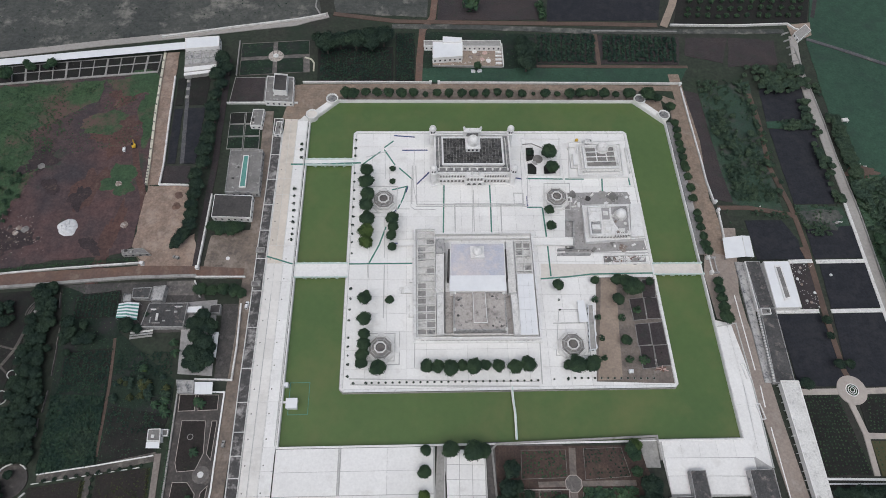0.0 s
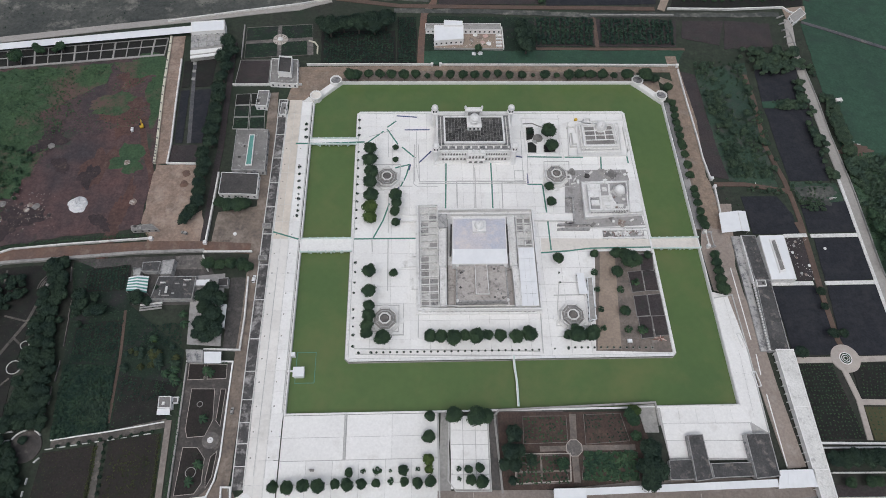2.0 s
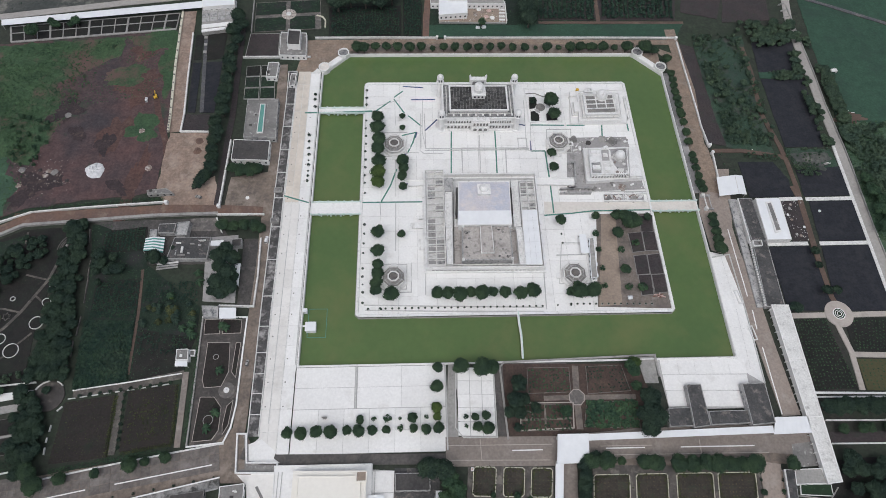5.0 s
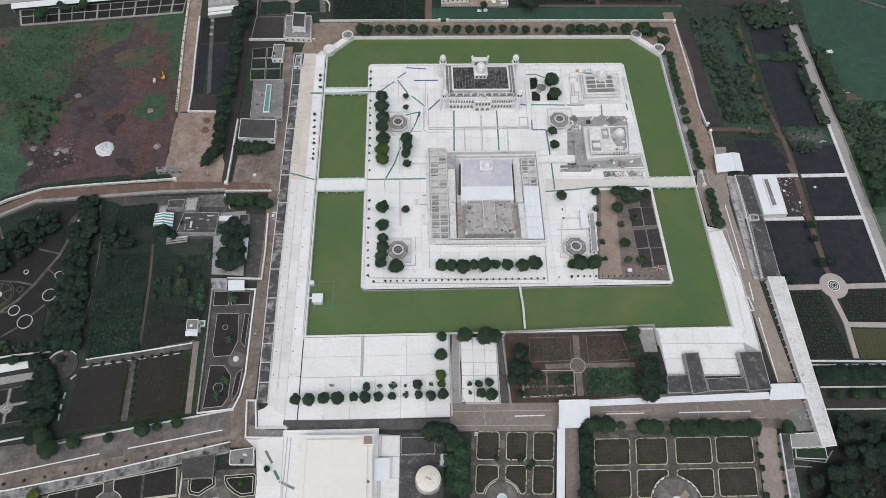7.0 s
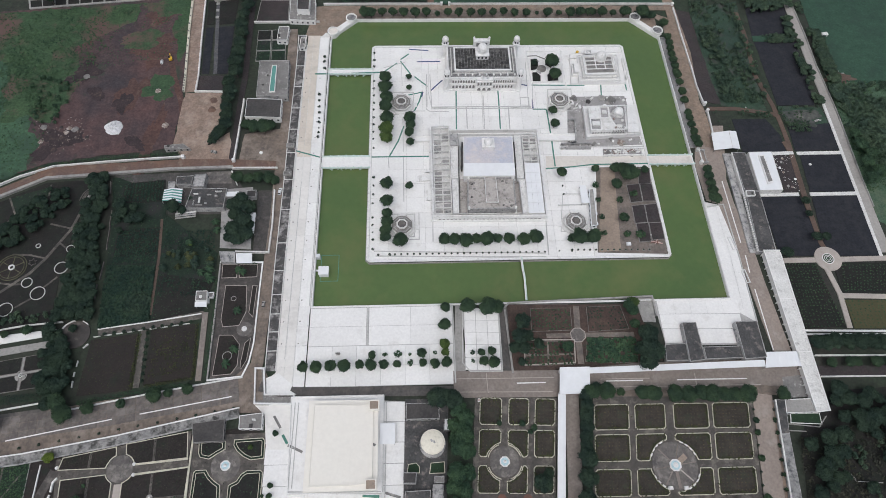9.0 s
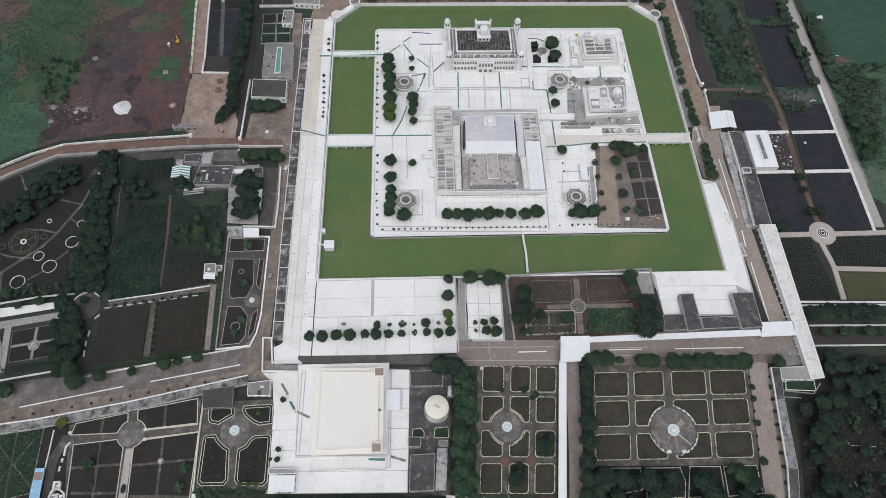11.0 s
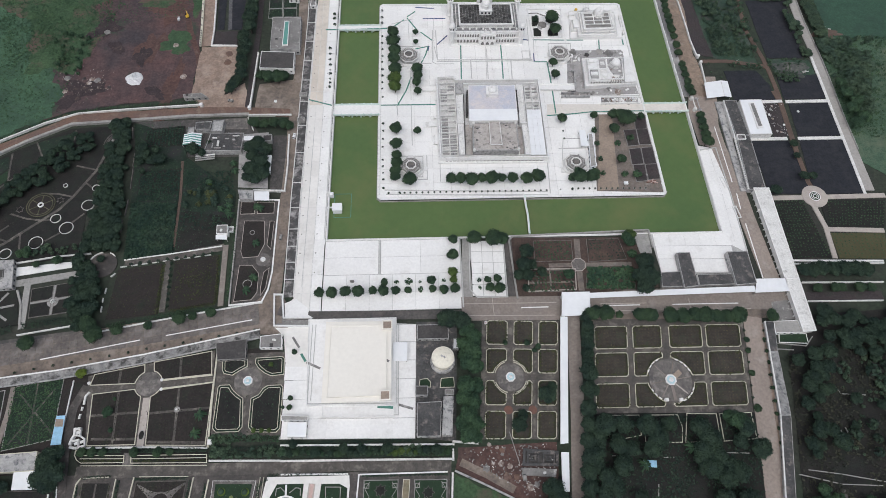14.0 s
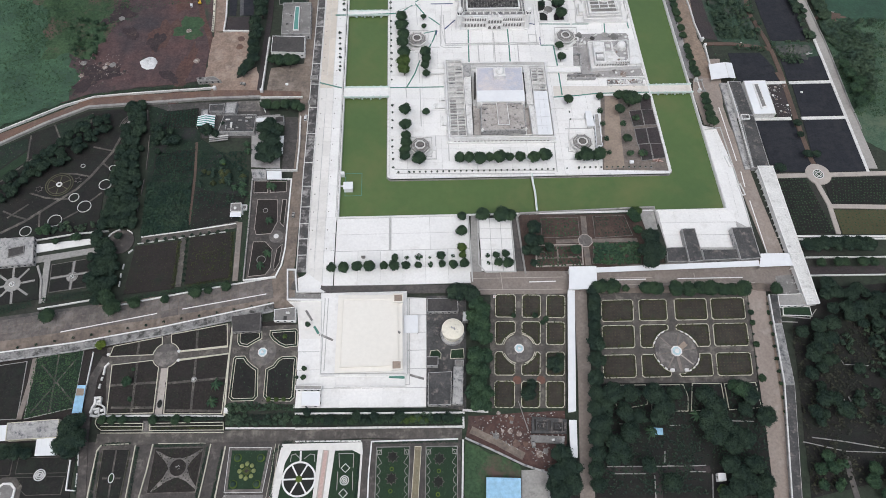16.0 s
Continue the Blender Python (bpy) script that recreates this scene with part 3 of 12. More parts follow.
def joined_trees(name, rows, label, group, mat):
    """Many trees as one cover of crowns and trunks; rows of x, y, radius and crown kind."""
    rng = random.Random(len(rows) * 7 + int(abs(rows[0][0])))
    vs, loops, sizes, count = [], [], [], 0
    cache = {}
    for x, y, q, k in rows:
        a = rng.uniform(0, 6.28)
        for me, sz in ((rng.choice(CROWNS[k]), q), (TRUNKS[0], q * 1.55 / 1.7)):
            if me not in cache:
                co, li, ls = (np.empty(n, dtype=d) for n, d in ((len(me.vertices) * 3, np.float32), (len(me.loops), np.int32), (len(me.polygons), np.int32)))
                me.vertices.foreach_get("co", co)
                me.loops.foreach_get("vertex_index", li)
                me.polygons.foreach_get("loop_total", ls)
                cache[me] = (co.reshape(-1, 3), li, ls)
            co, li, ls = cache[me]
            turned = co * (q, q, sz) @ np.array([[math.cos(a), math.sin(a), 0], [-math.sin(a), math.cos(a), 0], [0, 0, 1]])
            vs.append(turned + (x, y, q * 1.25))
            loops.append(li + count)
            sizes.append(ls)
            count += len(co)
    vs, loops, sizes = np.concatenate(vs), np.concatenate(loops), np.concatenate(sizes)
    me = bpy.data.meshes.new(name)
    me.vertices.add(len(vs))
    me.vertices.foreach_set("co", vs.astype(np.float32).ravel())
    me.loops.add(len(loops))
    me.loops.foreach_set("vertex_index", loops.astype(np.int32))
    me.polygons.add(len(sizes))
    me.polygons.foreach_set("loop_start", (np.cumsum(sizes) - sizes).astype(np.int32))
    me.update(calc_edges=True)
    me.materials.append(mat)
    return tagged(new(name, me), label, "wood", group, "stuff")


def grove(places, kind, group):
    mat = LEAF_DARK if kind in ("round", "broad", "shrub") else LEAF_MID
    return joined_trees("grove", [(x, y, r, kind) for x, y, r in places], "grove of dark green leafy trees standing close", group, mat)


def wood(poly, gap, r, kinds=("broad",), seed=1, group="wood"):
    """Trees standing close together over a plot."""
    rng = random.Random(seed)
    xs, ys = [p[0] for p in poly], [p[1] for p in poly]
    rows, y, odd = [], min(ys), 0
    while y < max(ys):
        x = min(xs) + (gap / 2 if odd % 2 else 0)
        while x < max(xs):
            p = (x + rng.uniform(-0.35, 0.35) * gap, y + rng.uniform(-0.35, 0.35) * gap)
            if inside(p, poly):
                rows.append((p[0], p[1], r * rng.uniform(0.65, 1.2), rng.choice(kinds)))
            x += gap
        y += gap * 0.87
        odd += 1
    return joined_trees("wood", rows, "dense dark green wood of broad leafy trees", group, LEAF_DARK if kinds[0] == "broad" else LEAF_MID)


def thicket(poly, n, kind, r0, r1, seed, label="tangled dark green scrub of bushes and tall weeds"):
    """Uneven bush growth over a plot, as one cover."""
    rng = random.Random(seed)
    xs, ys = [p[0] for p in poly], [p[1] for p in poly]
    rows = []
    for _ in range(n):
        p = (rng.uniform(min(xs), max(xs)), rng.uniform(min(ys), max(ys)))
        k = noise.noise((p[0] * 0.07, p[1] * 0.05, seed * 0.7))
        if inside(p, poly) and k > rng.uniform(-0.35, 0.25):
            rows.append((*p, rng.uniform(r0, r1) * (0.7 + 0.6 * max(0.0, k + 0.3)), kind))
    return joined_trees("thicket", rows, label, "thickets", LEAF_SCRUB)


def palm(p, r=3.2, h=5.0, group="palms", leafmat=None):
    rng = random.Random(int(p[0] * 13 + p[1] * 7))
    t = thing("palm", "palm with drooping feathered fronds over a thin trunk", "palm", group)
    t.location = (p[0], p[1], 0)
    part("trunk", lathe(B(), 0, 0, [(0.25, -0.2), (0.17, h * 0.6), (0.14, h)], 7), BARK, t)
    verts, faces = [], []
    for i in range(11):
        a = 2 * math.pi * i / 11 + rng.uniform(-0.2, 0.2)
        d, n = Vector((math.cos(a), math.sin(a), 0)), Vector((-math.sin(a), math.cos(a), 0))
        k = rng.uniform(0.8, 1.1)
        rise = rng.uniform(0.1, 0.6)
        spine = [Vector((0, 0, h)) + d * r * k * s + Vector((0, 0, rise * r * s * 1.3 - r * 1.1 * s * s)) for s in (0.05, 0.3, 0.55, 0.8, 1.0)]
        w = [0.1, 0.5, 0.55, 0.4, 0.05]
        b = len(verts)
        for s, ww in zip(spine, w):
            verts += [s + n * ww - Vector((0, 0, ww * 0.5)), s, s - n * ww - Vector((0, 0, ww * 0.5))]
        for j in range(4):
            q = b + 3 * j
            faces += [(q, q + 1, q + 4, q + 3), (q + 1, q + 2, q + 5, q + 4)]
    c = new("crown", mesh_of("crown", verts, faces, leafmat or LEAF_MID))
    c.parent = t
    return t


def hedge(line, w=1.2, h=1.2, mat=None, density=5.0, label="clipped dark-green hedge beside a path", group=""):
    """A hedge of small leaf clumps along a line."""
    rng = random.Random(int(abs(line[0][0] * 31 + line[0][1] * 17)))
    verts, faces = [], []
    for p, q in zip(line, line[1:]):
        p, q = Vector((*p, 0)), Vector((*q, 0))
        d = q - p
        if d.length < 0.1:
            continue
        n = Vector((-d.y, d.x, 0)).normalized()
        for i in range(int(d.length * w * density) + 4):
            s, z = rng.uniform(-0.5, 0.5), h * rng.random() ** 0.6
            c = p + d * rng.random() + n * s * w + Vector((0, 0, z * (1 - 0.5 * abs(s))))
            leaf_quad(verts, faces, c, (n * s * 1.5 + Vector((rng.uniform(-0.5, 0.5), rng.uniform(-0.5, 0.5), 1))).normalized(), 0.75, rng)
    ob = new("hedge", mesh_of("hedge", verts, faces, mat or LEAF_DARK))
    return tagged(ob, label, "hedge", group)


def crop(name, q, rows, per_row, mat, label, size=0.6, h=0.5, keep=0.92, seed=0, clumps=3):
    """Planted rows over a four-cornered plot, as one cover."""
    rng = random.Random(seed)
    verts, faces = [], []
    for i in range(rows):
        for j in range(per_row):
            if rng.random() > keep:
                continue
            x, y = quad_uv(q, (i + 0.5 + rng.uniform(-0.12, 0.12)) / rows, (j + 0.5 + rng.uniform(-0.25, 0.25)) / per_row)
            for k in range(clumps):
                leaf_quad(verts, faces, Vector((x + rng.uniform(-0.4, 0.4) * size, y + rng.uniform(-0.4, 0.4) * size, 0.35 + h * rng.uniform(0.3, 1))),
                          Vector((rng.uniform(-0.5, 0.5), rng.uniform(-0.5, 0.5), 1)).normalized(), size, rng)
    return tagged(new(name, mesh_of(name, verts, faces, mat)), label, "plants", kind="stuff")


def cover(name, poly, count, mat, label, size=0.9, h=0.8, seed=0):
    """Rank growth scattered over a plot, as one cover."""
    rng = random.Random(seed)
    xs, ys = [p[0] for p in poly], [p[1] for p in poly]
    verts, faces, made = [], [], 0
    while made < count:
        p = (rng.uniform(min(xs), max(xs)), rng.uniform(min(ys), max(ys)))
        made += 1
        if not inside(p, poly) or noise.noise((p[0] * 0.06, p[1] * 0.06, seed)) < rng.uniform(-0.55, 0.15):
            continue
        leaf_quad(verts, faces, Vector((*p, 0.35 + h * rng.random())), Vector((rng.uniform(-0.6, 0.6), rng.uniform(-0.6, 0.6), 1)).normalized(), size, rng)
    return tagged(new(name, mesh_of(name, verts, faces, mat)), label, "plants", kind="stuff")


# ---- repeated things ----
def bed(pts, soil, label="garden bed of dark soil with a cream kerb", kerb=None, w=0.45, h=0.45, group="garden beds"):
    t = thing("garden_bed", label, "garden bed", group)
    earth = part("soil", block(inset(pts, w), -0.4, 0.36), soil, t)
    part("kerb", rim(B(), pts, w, -0.4, h), kerb or EDGE, t)
    if soil in WEEDS:
        weeds(inset(pts, w + 0.3), 0.36, WEEDS[soil][0], WEEDS[soil][1] * 2.5, earth, WEEDS[soil][2])
    return t


def kerb_bed(pts, soil, label, w):
    """A bed with a broad raised kerb."""
    return bed(pts, soil, label, EDGE, w, 0.62, "kerbed garden beds")


def round_cut(q, c, r):
    """A plot's outline, bent away from a circle that it meets."""
    out = []
    for p, s in zip(q, q[1:] + q[:1]):
        n = max(1, int((Vector(s) - Vector(p)).length / 1.2))
        for k in range(n):
            d = Vector(lerp(p, s, k / n)) - Vector(c)
            if d.length < r:
                d = d.normalized() * r
            v = (c[0] + d.x, c[1] + d.y)
            if not out or (Vector(v) - Vector(out[-1])).length > 0.35:
                out.append(v)
    return out


def chamfer(q, c):
    """A four-cornered plot with its corners cut."""
    out = []
    for i in range(4):
        p0, p, p1 = Vector(q[i - 1]), Vector(q[i]), Vector(q[(i + 1) % 4])
        out += [tuple(p + (p0 - p).normalized() * c), tuple(p + (p1 - p).normalized() * c)]
    return out


def house(pts, h, roofmat, label, wallmat=None, parapet=0.7, name="house", windows=True, category="building", eave=0.0):
    """A flat-roofed building: walls, roof slab, parapet, and windows along each side."""
    pts = ccw(list(pts))
    t = thing(name, label, category)
    wallmat = wallmat or AGED
    walls = part("wall", block(pts, -0.4, h), wallmat, t)
    top = inset(pts, -eave) if eave else pts
    part("roof", block(inset(top, 0.35), h - 0.2, h + 0.12), roofmat, t)
    if parapet:
        part("parapet", rim(B(), top, 0.35, h - 0.15, h + parapet), wallmat, t)
    if roofmat is STAINED_AND_SHADE and len(pts) == 4:
        rng = random.Random(int(abs(pts[0][0] * 3 + pts[0][1])))
        area = (Vector(pts[1]) - Vector(pts[0])).length * (Vector(pts[3]) - Vector(pts[0])).length
        for k in range(min(5, int(area / 25))):
            x, y = quad_uv(pts, rng.uniform(0.15, 0.85), rng.uniform(0.15, 0.85))
            a = rng.uniform(0.6, 1.8)
            part("roof_box", block(rect(x, y, a, a * rng.uniform(0.6, 1.6)), h + 0.1, h + rng.uniform(0.4, 1.1)), rng.choice((CONC, WEATHERED, DARKROOF)), t)
    if windows:
        for p, q in zip(pts, pts[1:] + pts[:1]):
            d = Vector(q) - Vector(p)
            n = int(d.length / 3.5)
            if d.y > abs(d.x):
                n = min(n, 8)
            nrm = Vector((d.y, -d.x)).normalized()
            ang = math.degrees(math.atan2(d.y, d.x))
            for i in range(n):
                c = Vector(p) + d * (i + 0.5) / n + nrm * 0.02
                part("window", block(rect(c.x, c.y, 1.2, 0.1, ang), h * 0.35, h * 0.35 + 1.4), SHADOWBOX, walls)
                part("sill", block(rect(c.x + nrm.x * 0.1, c.y + nrm.y * 0.1, 1.5, 0.25, ang), h * 0.35 - 0.12, h * 0.35), wallmat, walls)
    return t


def sheet_roof(pts, h, mat, label, name="canopy", post=True, slope=0.0):
    """A roof of sheets on posts, with ribs."""
    pts = ccw(list(pts))
    t = thing(name, label, "canopy")
    sheet = part("roof", block(pts, h - 0.12, h), mat, t)
    L = (Vector(pts[1]) - Vector(pts[0])).length
    n = min(40, max(3, int(L / 2.5)))
    for i in range(1, n):
        part("rib", strip(B(), [lerp(pts[0], pts[1], i / n), lerp(pts[3], pts[2], i / n)], 0.16, h, h + 0.08), mat, sheet)
    if post:
        for x, y in inset(pts, 0.4):
            part("post", block(rect(x, y, 0.25, 0.25), -0.4, h - 0.1), CONC, t)
    return t


# ---- the large setting ----
MW, ME, MS, MN = -125.4, 124.4, -28.4, 209.4
WATER = -1.9
bm = B()
for x0, x1, y0, y1 in ((-3000, MW - 0.6, -3000, 3000), (ME + 0.6, 3000, -3000, 3000), (MW - 0.6, ME + 0.6, -3000, MS - 0.6), (MW - 0.6, ME + 0.6, MN + 0.6, 3000)):
    bm.faces.new([bm.verts.new((x, y, -0.2)) for x, y in ((x0, y0), (x1, y0), (x1, y1), (x0, y1))])
bmesh.ops.remove_doubles(bm, verts=bm.verts, dist=0.01)
tagged(link("ground", bm, LAND), "open country of dark grass and brown earth", "ground", kind="structure")
bm = B()
bm.faces.new([bm.verts.new((x, y, WATER)) for x, y in ((MW, MS), (ME, MS), (ME, MN), (MW, MN))])
tagged(link("water", bm, ALGAE), "opaque green algae-covered water of the moat", "water", kind="structure")
MOAT = [(MW, MS), (ME - 0.6, MS), (ME, 189.6), (105.0, MN), (-106.9, MN), (MW, 191.0)]
t = thing("moat_wall", "white retaining wall round the moat with a pale parapet", "wall", kind="structure")
part("wall_body", ring(B(), inset(MOAT, -1.0), MOAT, -4.0, 0.35), WHITE, t)
part("coping", ring(B(), inset(MOAT, -0.75), inset(MOAT, -0.15), 0.35, 0.9), MARBLE, t)
for name, tri in (("corner_fill_west", [(MW, 191.0), (-106.9, MN), (-106.9, MN + 1.2), (MW - 1.2, MN + 1.2), (MW - 1.2, 191.0)]),
                  ("corner_fill_east", [(ME, 189.6), (ME + 1.2, 189.6), (ME + 1.2, MN + 1.2), (105.0, MN + 1.2), (105.0, MN)])):
    tagged(link(name, block(inset(tri, 0.02), -4.0, 0.18), LANE), "trodden brown ground behind the moat's cut corner", "ground", kind="structure")
for name, line in (("quay_west", [(-127.4, 193.0), (-108.8, 211.4)]), ("quay_east", [(126.0, 191.4), (106.8, 211.4)])):
    tagged(link(name, strip(B(), line, 5.0, -0.4, 0.33), WHITE), "white concrete quay across the moat's cut corner", "paving", kind="structure")

# the island: base, kerb and a floor of large panels with open joints
ISL = [(-95.0, 0.0), (95.0, 0.0), (95.0, 182.0), (-95.0, 182.0)]
t = thing("island_base", "white stone island wall rising out of the moat", "wall", kind="structure")
part("base", block(chamfer(ISL, 2.0), -4.0, -0.12), JOINT, t)
part("kerb", rim(B(), chamfer(ISL, 2.0), 1.6, -4.0, 0.35), MARBLE, t)
part("ledge", rim(B(), inset(chamfer(ISL, 2.0), -0.5), 0.5, -4.0, -1.2), CONC, t)


def panels(name, q, nu, nv, label, mat=WHITE, top=0.0, gap=0.1):
    """A floor of separate panels over a four-cornered plot; alike panels share one mesh."""
    t = thing(name, label, "paving", kind="structure")
    u = (Vector(q[1]) - Vector(q[0])).length / nu
    v = (Vector(q[3]) - Vector(q[0])).length / nv
    ang = math.atan2(q[1][1] - q[0][1], q[1][0] - q[0][0])
    bm = B()
    prism(bm, rect(0, 0, u - gap, v - gap), -0.1, 0.0, rect(0, 0, u - gap - 0.06, v - gap - 0.06))
    me = bpy.data.meshes.new("panel")
    bm.to_mesh(me)
    bm.free()
    me.materials.append(mat)
    for i in range(nu):
        for j in range(nv):
            x, y = quad_uv(q, (i + 0.5) / nu, (j + 0.5) / nv)
            o = new("panel", me)
            o.parent = t
            o.location, o.rotation_euler = (x, y, top + RNG.uniform(-0.01, 0.01)), (0, 0, ang)
    return t


def base_slab(name, pts, top, mat=JOINT, label="dark mortar bed under pale paving panels"):
    return tagged(link(name, block(pts, -0.45, top), mat), label, "paving", kind="structure")


# ---- the north palace ----
def minaret(parent, x, y, h, r=1.7):
    m = part("minaret", lathe(B(), x, y, [(r * 1.35, 0), (r * 1.35, 1.0), (r, 1.3), (r * 0.92, h * 0.62), (r * 1.35, h * 0.64), (r * 1.35, h * 0.67), (r * 0.85, h * 0.68), (r * 0.85, h * 0.80), (r * 1.2, h * 0.82), (r * 1.2, h * 0.84)], 12), MARBLE, parent)
    part("cupola", lathe(B(), x, y, dome_profile(r * 1.05, h * 0.84, 1.08, 0.5), 14), MARBLE, m)
    for k in range(6):
        a = k / 6 * 6.283
        part("opening", block(rect(x + r * 0.86 * math.cos(a), y + r * 0.86 * math.sin(a), 0.12, 0.8, math.degrees(a)), h * 0.69, h * 0.78), SHADOWBOX, m)


def arcade(parent, p, q, z0, z1, n, mat=MARBLE, depth=0.9, void=True):
    """A row of arched bays on a facade: a flat dark sheet as the shade behind, piers and spandrels in front."""
    d = Vector(q) - Vector(p)
    nrm = Vector((d.y, -d.x)).normalized()
    ang = math.degrees(math.atan2(d.y, d.x))
    c = Vector(p) + d / 2 + nrm * 0.05
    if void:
        # no depth here: the sheet's dark colour stands for shade inside the bays
        part("bay_shade", block(rect(c.x, c.y, d.length - 0.4, 0.1, ang), z0 + 0.1, z1 - 0.5), STAINED_AND_SHADE, parent)
    w = d.length / n
    for i in range(n + 1):
        c = Vector(p) + d * i / n + nrm * depth / 2
        part("pier", block(rect(c.x, c.y, w * 0.34, depth, ang), z0, z1 - 0.9), mat, parent)
    c = Vector(p) + d / 2 + nrm * (depth / 2 + 0.01)
    part("lintel", block(rect(c.x, c.y, d.length + w * 0.34, depth + 0.25, ang), z1 - 0.9, z1), mat, parent)
    for i in range(n):
        for s in (-1, 1):
            c = Vector(p) + d * (i + 0.5 + s * 0.26) / n + nrm * depth / 2
            part("spandrel", block(rect(c.x, c.y, w * 0.16, depth * 0.9, ang), z1 - 1.7, z1 - 0.88), mat, parent)


x0, x1, y0, y1 = -39.5, 9.5, 139.0, 169.5
np_ = thing("north_palace", "two-storey white marble palace with corner minarets and dark tiled roof", "palace")
part("plinth", block([(x0 - 1.5, y0 - 2), (x1 + 1.5, y0 - 2), (x1 + 1.5, y1 + 1.5), (x0 - 1.5, y1 + 1.5)], -0.3, 0.9), MARBLE, np_)
part("wall", block([(x0, y0), (x1, y0), (x1, y1), (x0, y1)], 0.8, 11.0), MARBLE, np_)
part("terrace", block(inset([(x0, y0), (x1, y0), (x1, y1), (x0, y1)], 0.5), 10.8, 11.2), TERRACE, np_, "weather-stained roof terrace")
part("parapet", rim(B(), [(x0 - 0.6, y0 - 0.6), (x1 + 0.6, y0 - 0.6), (x1 + 0.6, y1 + 0.6), (x0 - 0.6, y1 + 0.6)], 0.9, 10.6, 11.9), MARBLE, np_)
rx0, rx1, ry0, ry1 = x0 + 4.6, x1 - 4.6, y0 + 5.2, y1 - 3.2
part("attic", block([(rx0, ry0), (rx1, ry0), (rx1, ry1), (rx0, ry1)], 11.0, 12.9), MARBLE, np_)
part("roof_rim", rim(B(), [(rx0 - 0.4, ry0 - 0.4), (rx1 + 0.4, ry0 - 0.4), (rx1 + 0.4, ry1 + 0.4), (rx0 - 0.4, ry1 + 0.4)], 1.1, 12.8, 13.7), MARBLE, np_)
dark_tile = surface("dark_slate_tile", (0.056, 0.056, 0.058), (0.082, 0.080, 0.078), (0.15, 0.145, 0.135), 0.3, 1.2, 0.35, 0.5, 0.7, per_object=0.55, grit=0.3)
roof = part("roof", block([(rx0, ry0), (rx1, ry0), (rx1, ry1), (rx0, ry1)], 12.7, 13.0), JOINT, np_)
TN, TM = 18, 11
tile_me = bpy.data.meshes.new("roof_tile")
bm = B()
tw, td = (rx1 - rx0 - 1.4) / TN, (ry1 - ry0 - 1.4) / TM
prism(bm, rect(0, 0, tw - 0.08, td - 0.08), 0.0, 0.08)
bm.to_mesh(tile_me)
bm.free()
tile_me.materials.append(dark_tile)
for i in range(TN):
    for j in range(TM):
        o = new("roof_tile", tile_me)
        o.parent = roof
        o.location = (rx0 + 0.7 + (i + 0.5) * tw, ry0 + 0.7 + (j + 0.5) * td, 13.0)
mx = (x0 + x1) / 2 + 1.0
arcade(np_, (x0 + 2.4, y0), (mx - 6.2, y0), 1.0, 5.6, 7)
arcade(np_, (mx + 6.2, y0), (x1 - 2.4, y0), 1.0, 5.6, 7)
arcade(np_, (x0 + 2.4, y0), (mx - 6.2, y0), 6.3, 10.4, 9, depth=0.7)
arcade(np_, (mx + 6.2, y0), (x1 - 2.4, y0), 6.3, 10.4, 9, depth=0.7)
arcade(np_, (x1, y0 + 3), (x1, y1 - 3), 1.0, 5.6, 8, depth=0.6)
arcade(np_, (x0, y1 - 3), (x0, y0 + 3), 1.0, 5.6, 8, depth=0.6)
for k in range(10):
    part("roof_pier", block(rect(x0 + 2.0 + k * (x1 - x0 - 4) / 9, y0 + 2.6, 1.1, 1.6), 11.1, 12.0), MARBLE, np_)
for x in (x0 + 2.4, x1 - 2.4):
    part("terrace_wall", block(rect(x, (y0 + y1) / 2, 0.5, y1 - y0 - 5), 11.1, 12.1), WEATHERED, np_)
part("terrace_wall", block(rect((x0 + x1) / 2, y0 + 4.0, x1 - x0 - 6, 0.4), 11.1, 11.9), WEATHERED, np_)
part("ledge", block([(x0 - 0.2, y0 - 1.3), (x1 + 0.2, y0 - 1.3), (x1 + 0.2, y0 - 0.05), (x0 - 0.2, y0 - 0.05)], 5.62, 6.2), MARBLE, np_)
part("portico", block([(mx - 5.8, y0 - 2.6), (mx + 5.8, y0 - 2.6), (mx + 5.8, y0 + 0.2), (mx - 5.8, y0 + 0.2)], 0.9, 11.8), MARBLE, np_)
arcade(np_, (mx - 5.4, y0 - 2.6), (mx + 5.4, y0 - 2.6), 1.0, 5.2, 3, depth=0.5)
arcade(np_, (mx - 5.4, y0 - 2.6), (mx + 5.4, y0 - 2.6), 6.2, 10.6, 5, depth=0.5)
for s in (-1, 1):
    part("finial", lathe(B(), mx + s * 2.2, y0 - 1.6, [(0.7, 11.7), (0.7, 13.2), (0.9, 13.3), (0.6, 14.2), (0.1, 15.0)], 8), MARBLE, np_)
for x, y in ((x0 - 1.4, y0 - 0.6), (x1 + 1.4, y0 - 0.6), (x0 - 1.4, y1 + 0.8), (x1 + 1.4, y1 + 0.8)):
    minaret(np_, x, y, 20.5, 2.0)
dx, dy = mx - 1.0, y1 - 11.0
part("dome_base", block(rect(dx, dy, 9.0, 8.0), 12.9, 16.4), MARBLE, np_)
part("dome_cornice", block(rect(dx, dy, 9.8, 8.8), 16.4, 16.9), MARBLE, np_)
part("dome_drum", lathe(B(), dx, dy, [(3.2, 16.9), (3.2, 19.8), (3.5, 19.9), (3.5, 20.2)], 20), MARBLE, np_)
part("dome", lathe(B(), dx, dy, dome_profile(3.05, 20.2, 1.08, 1.2), 20), MARBLE, np_)
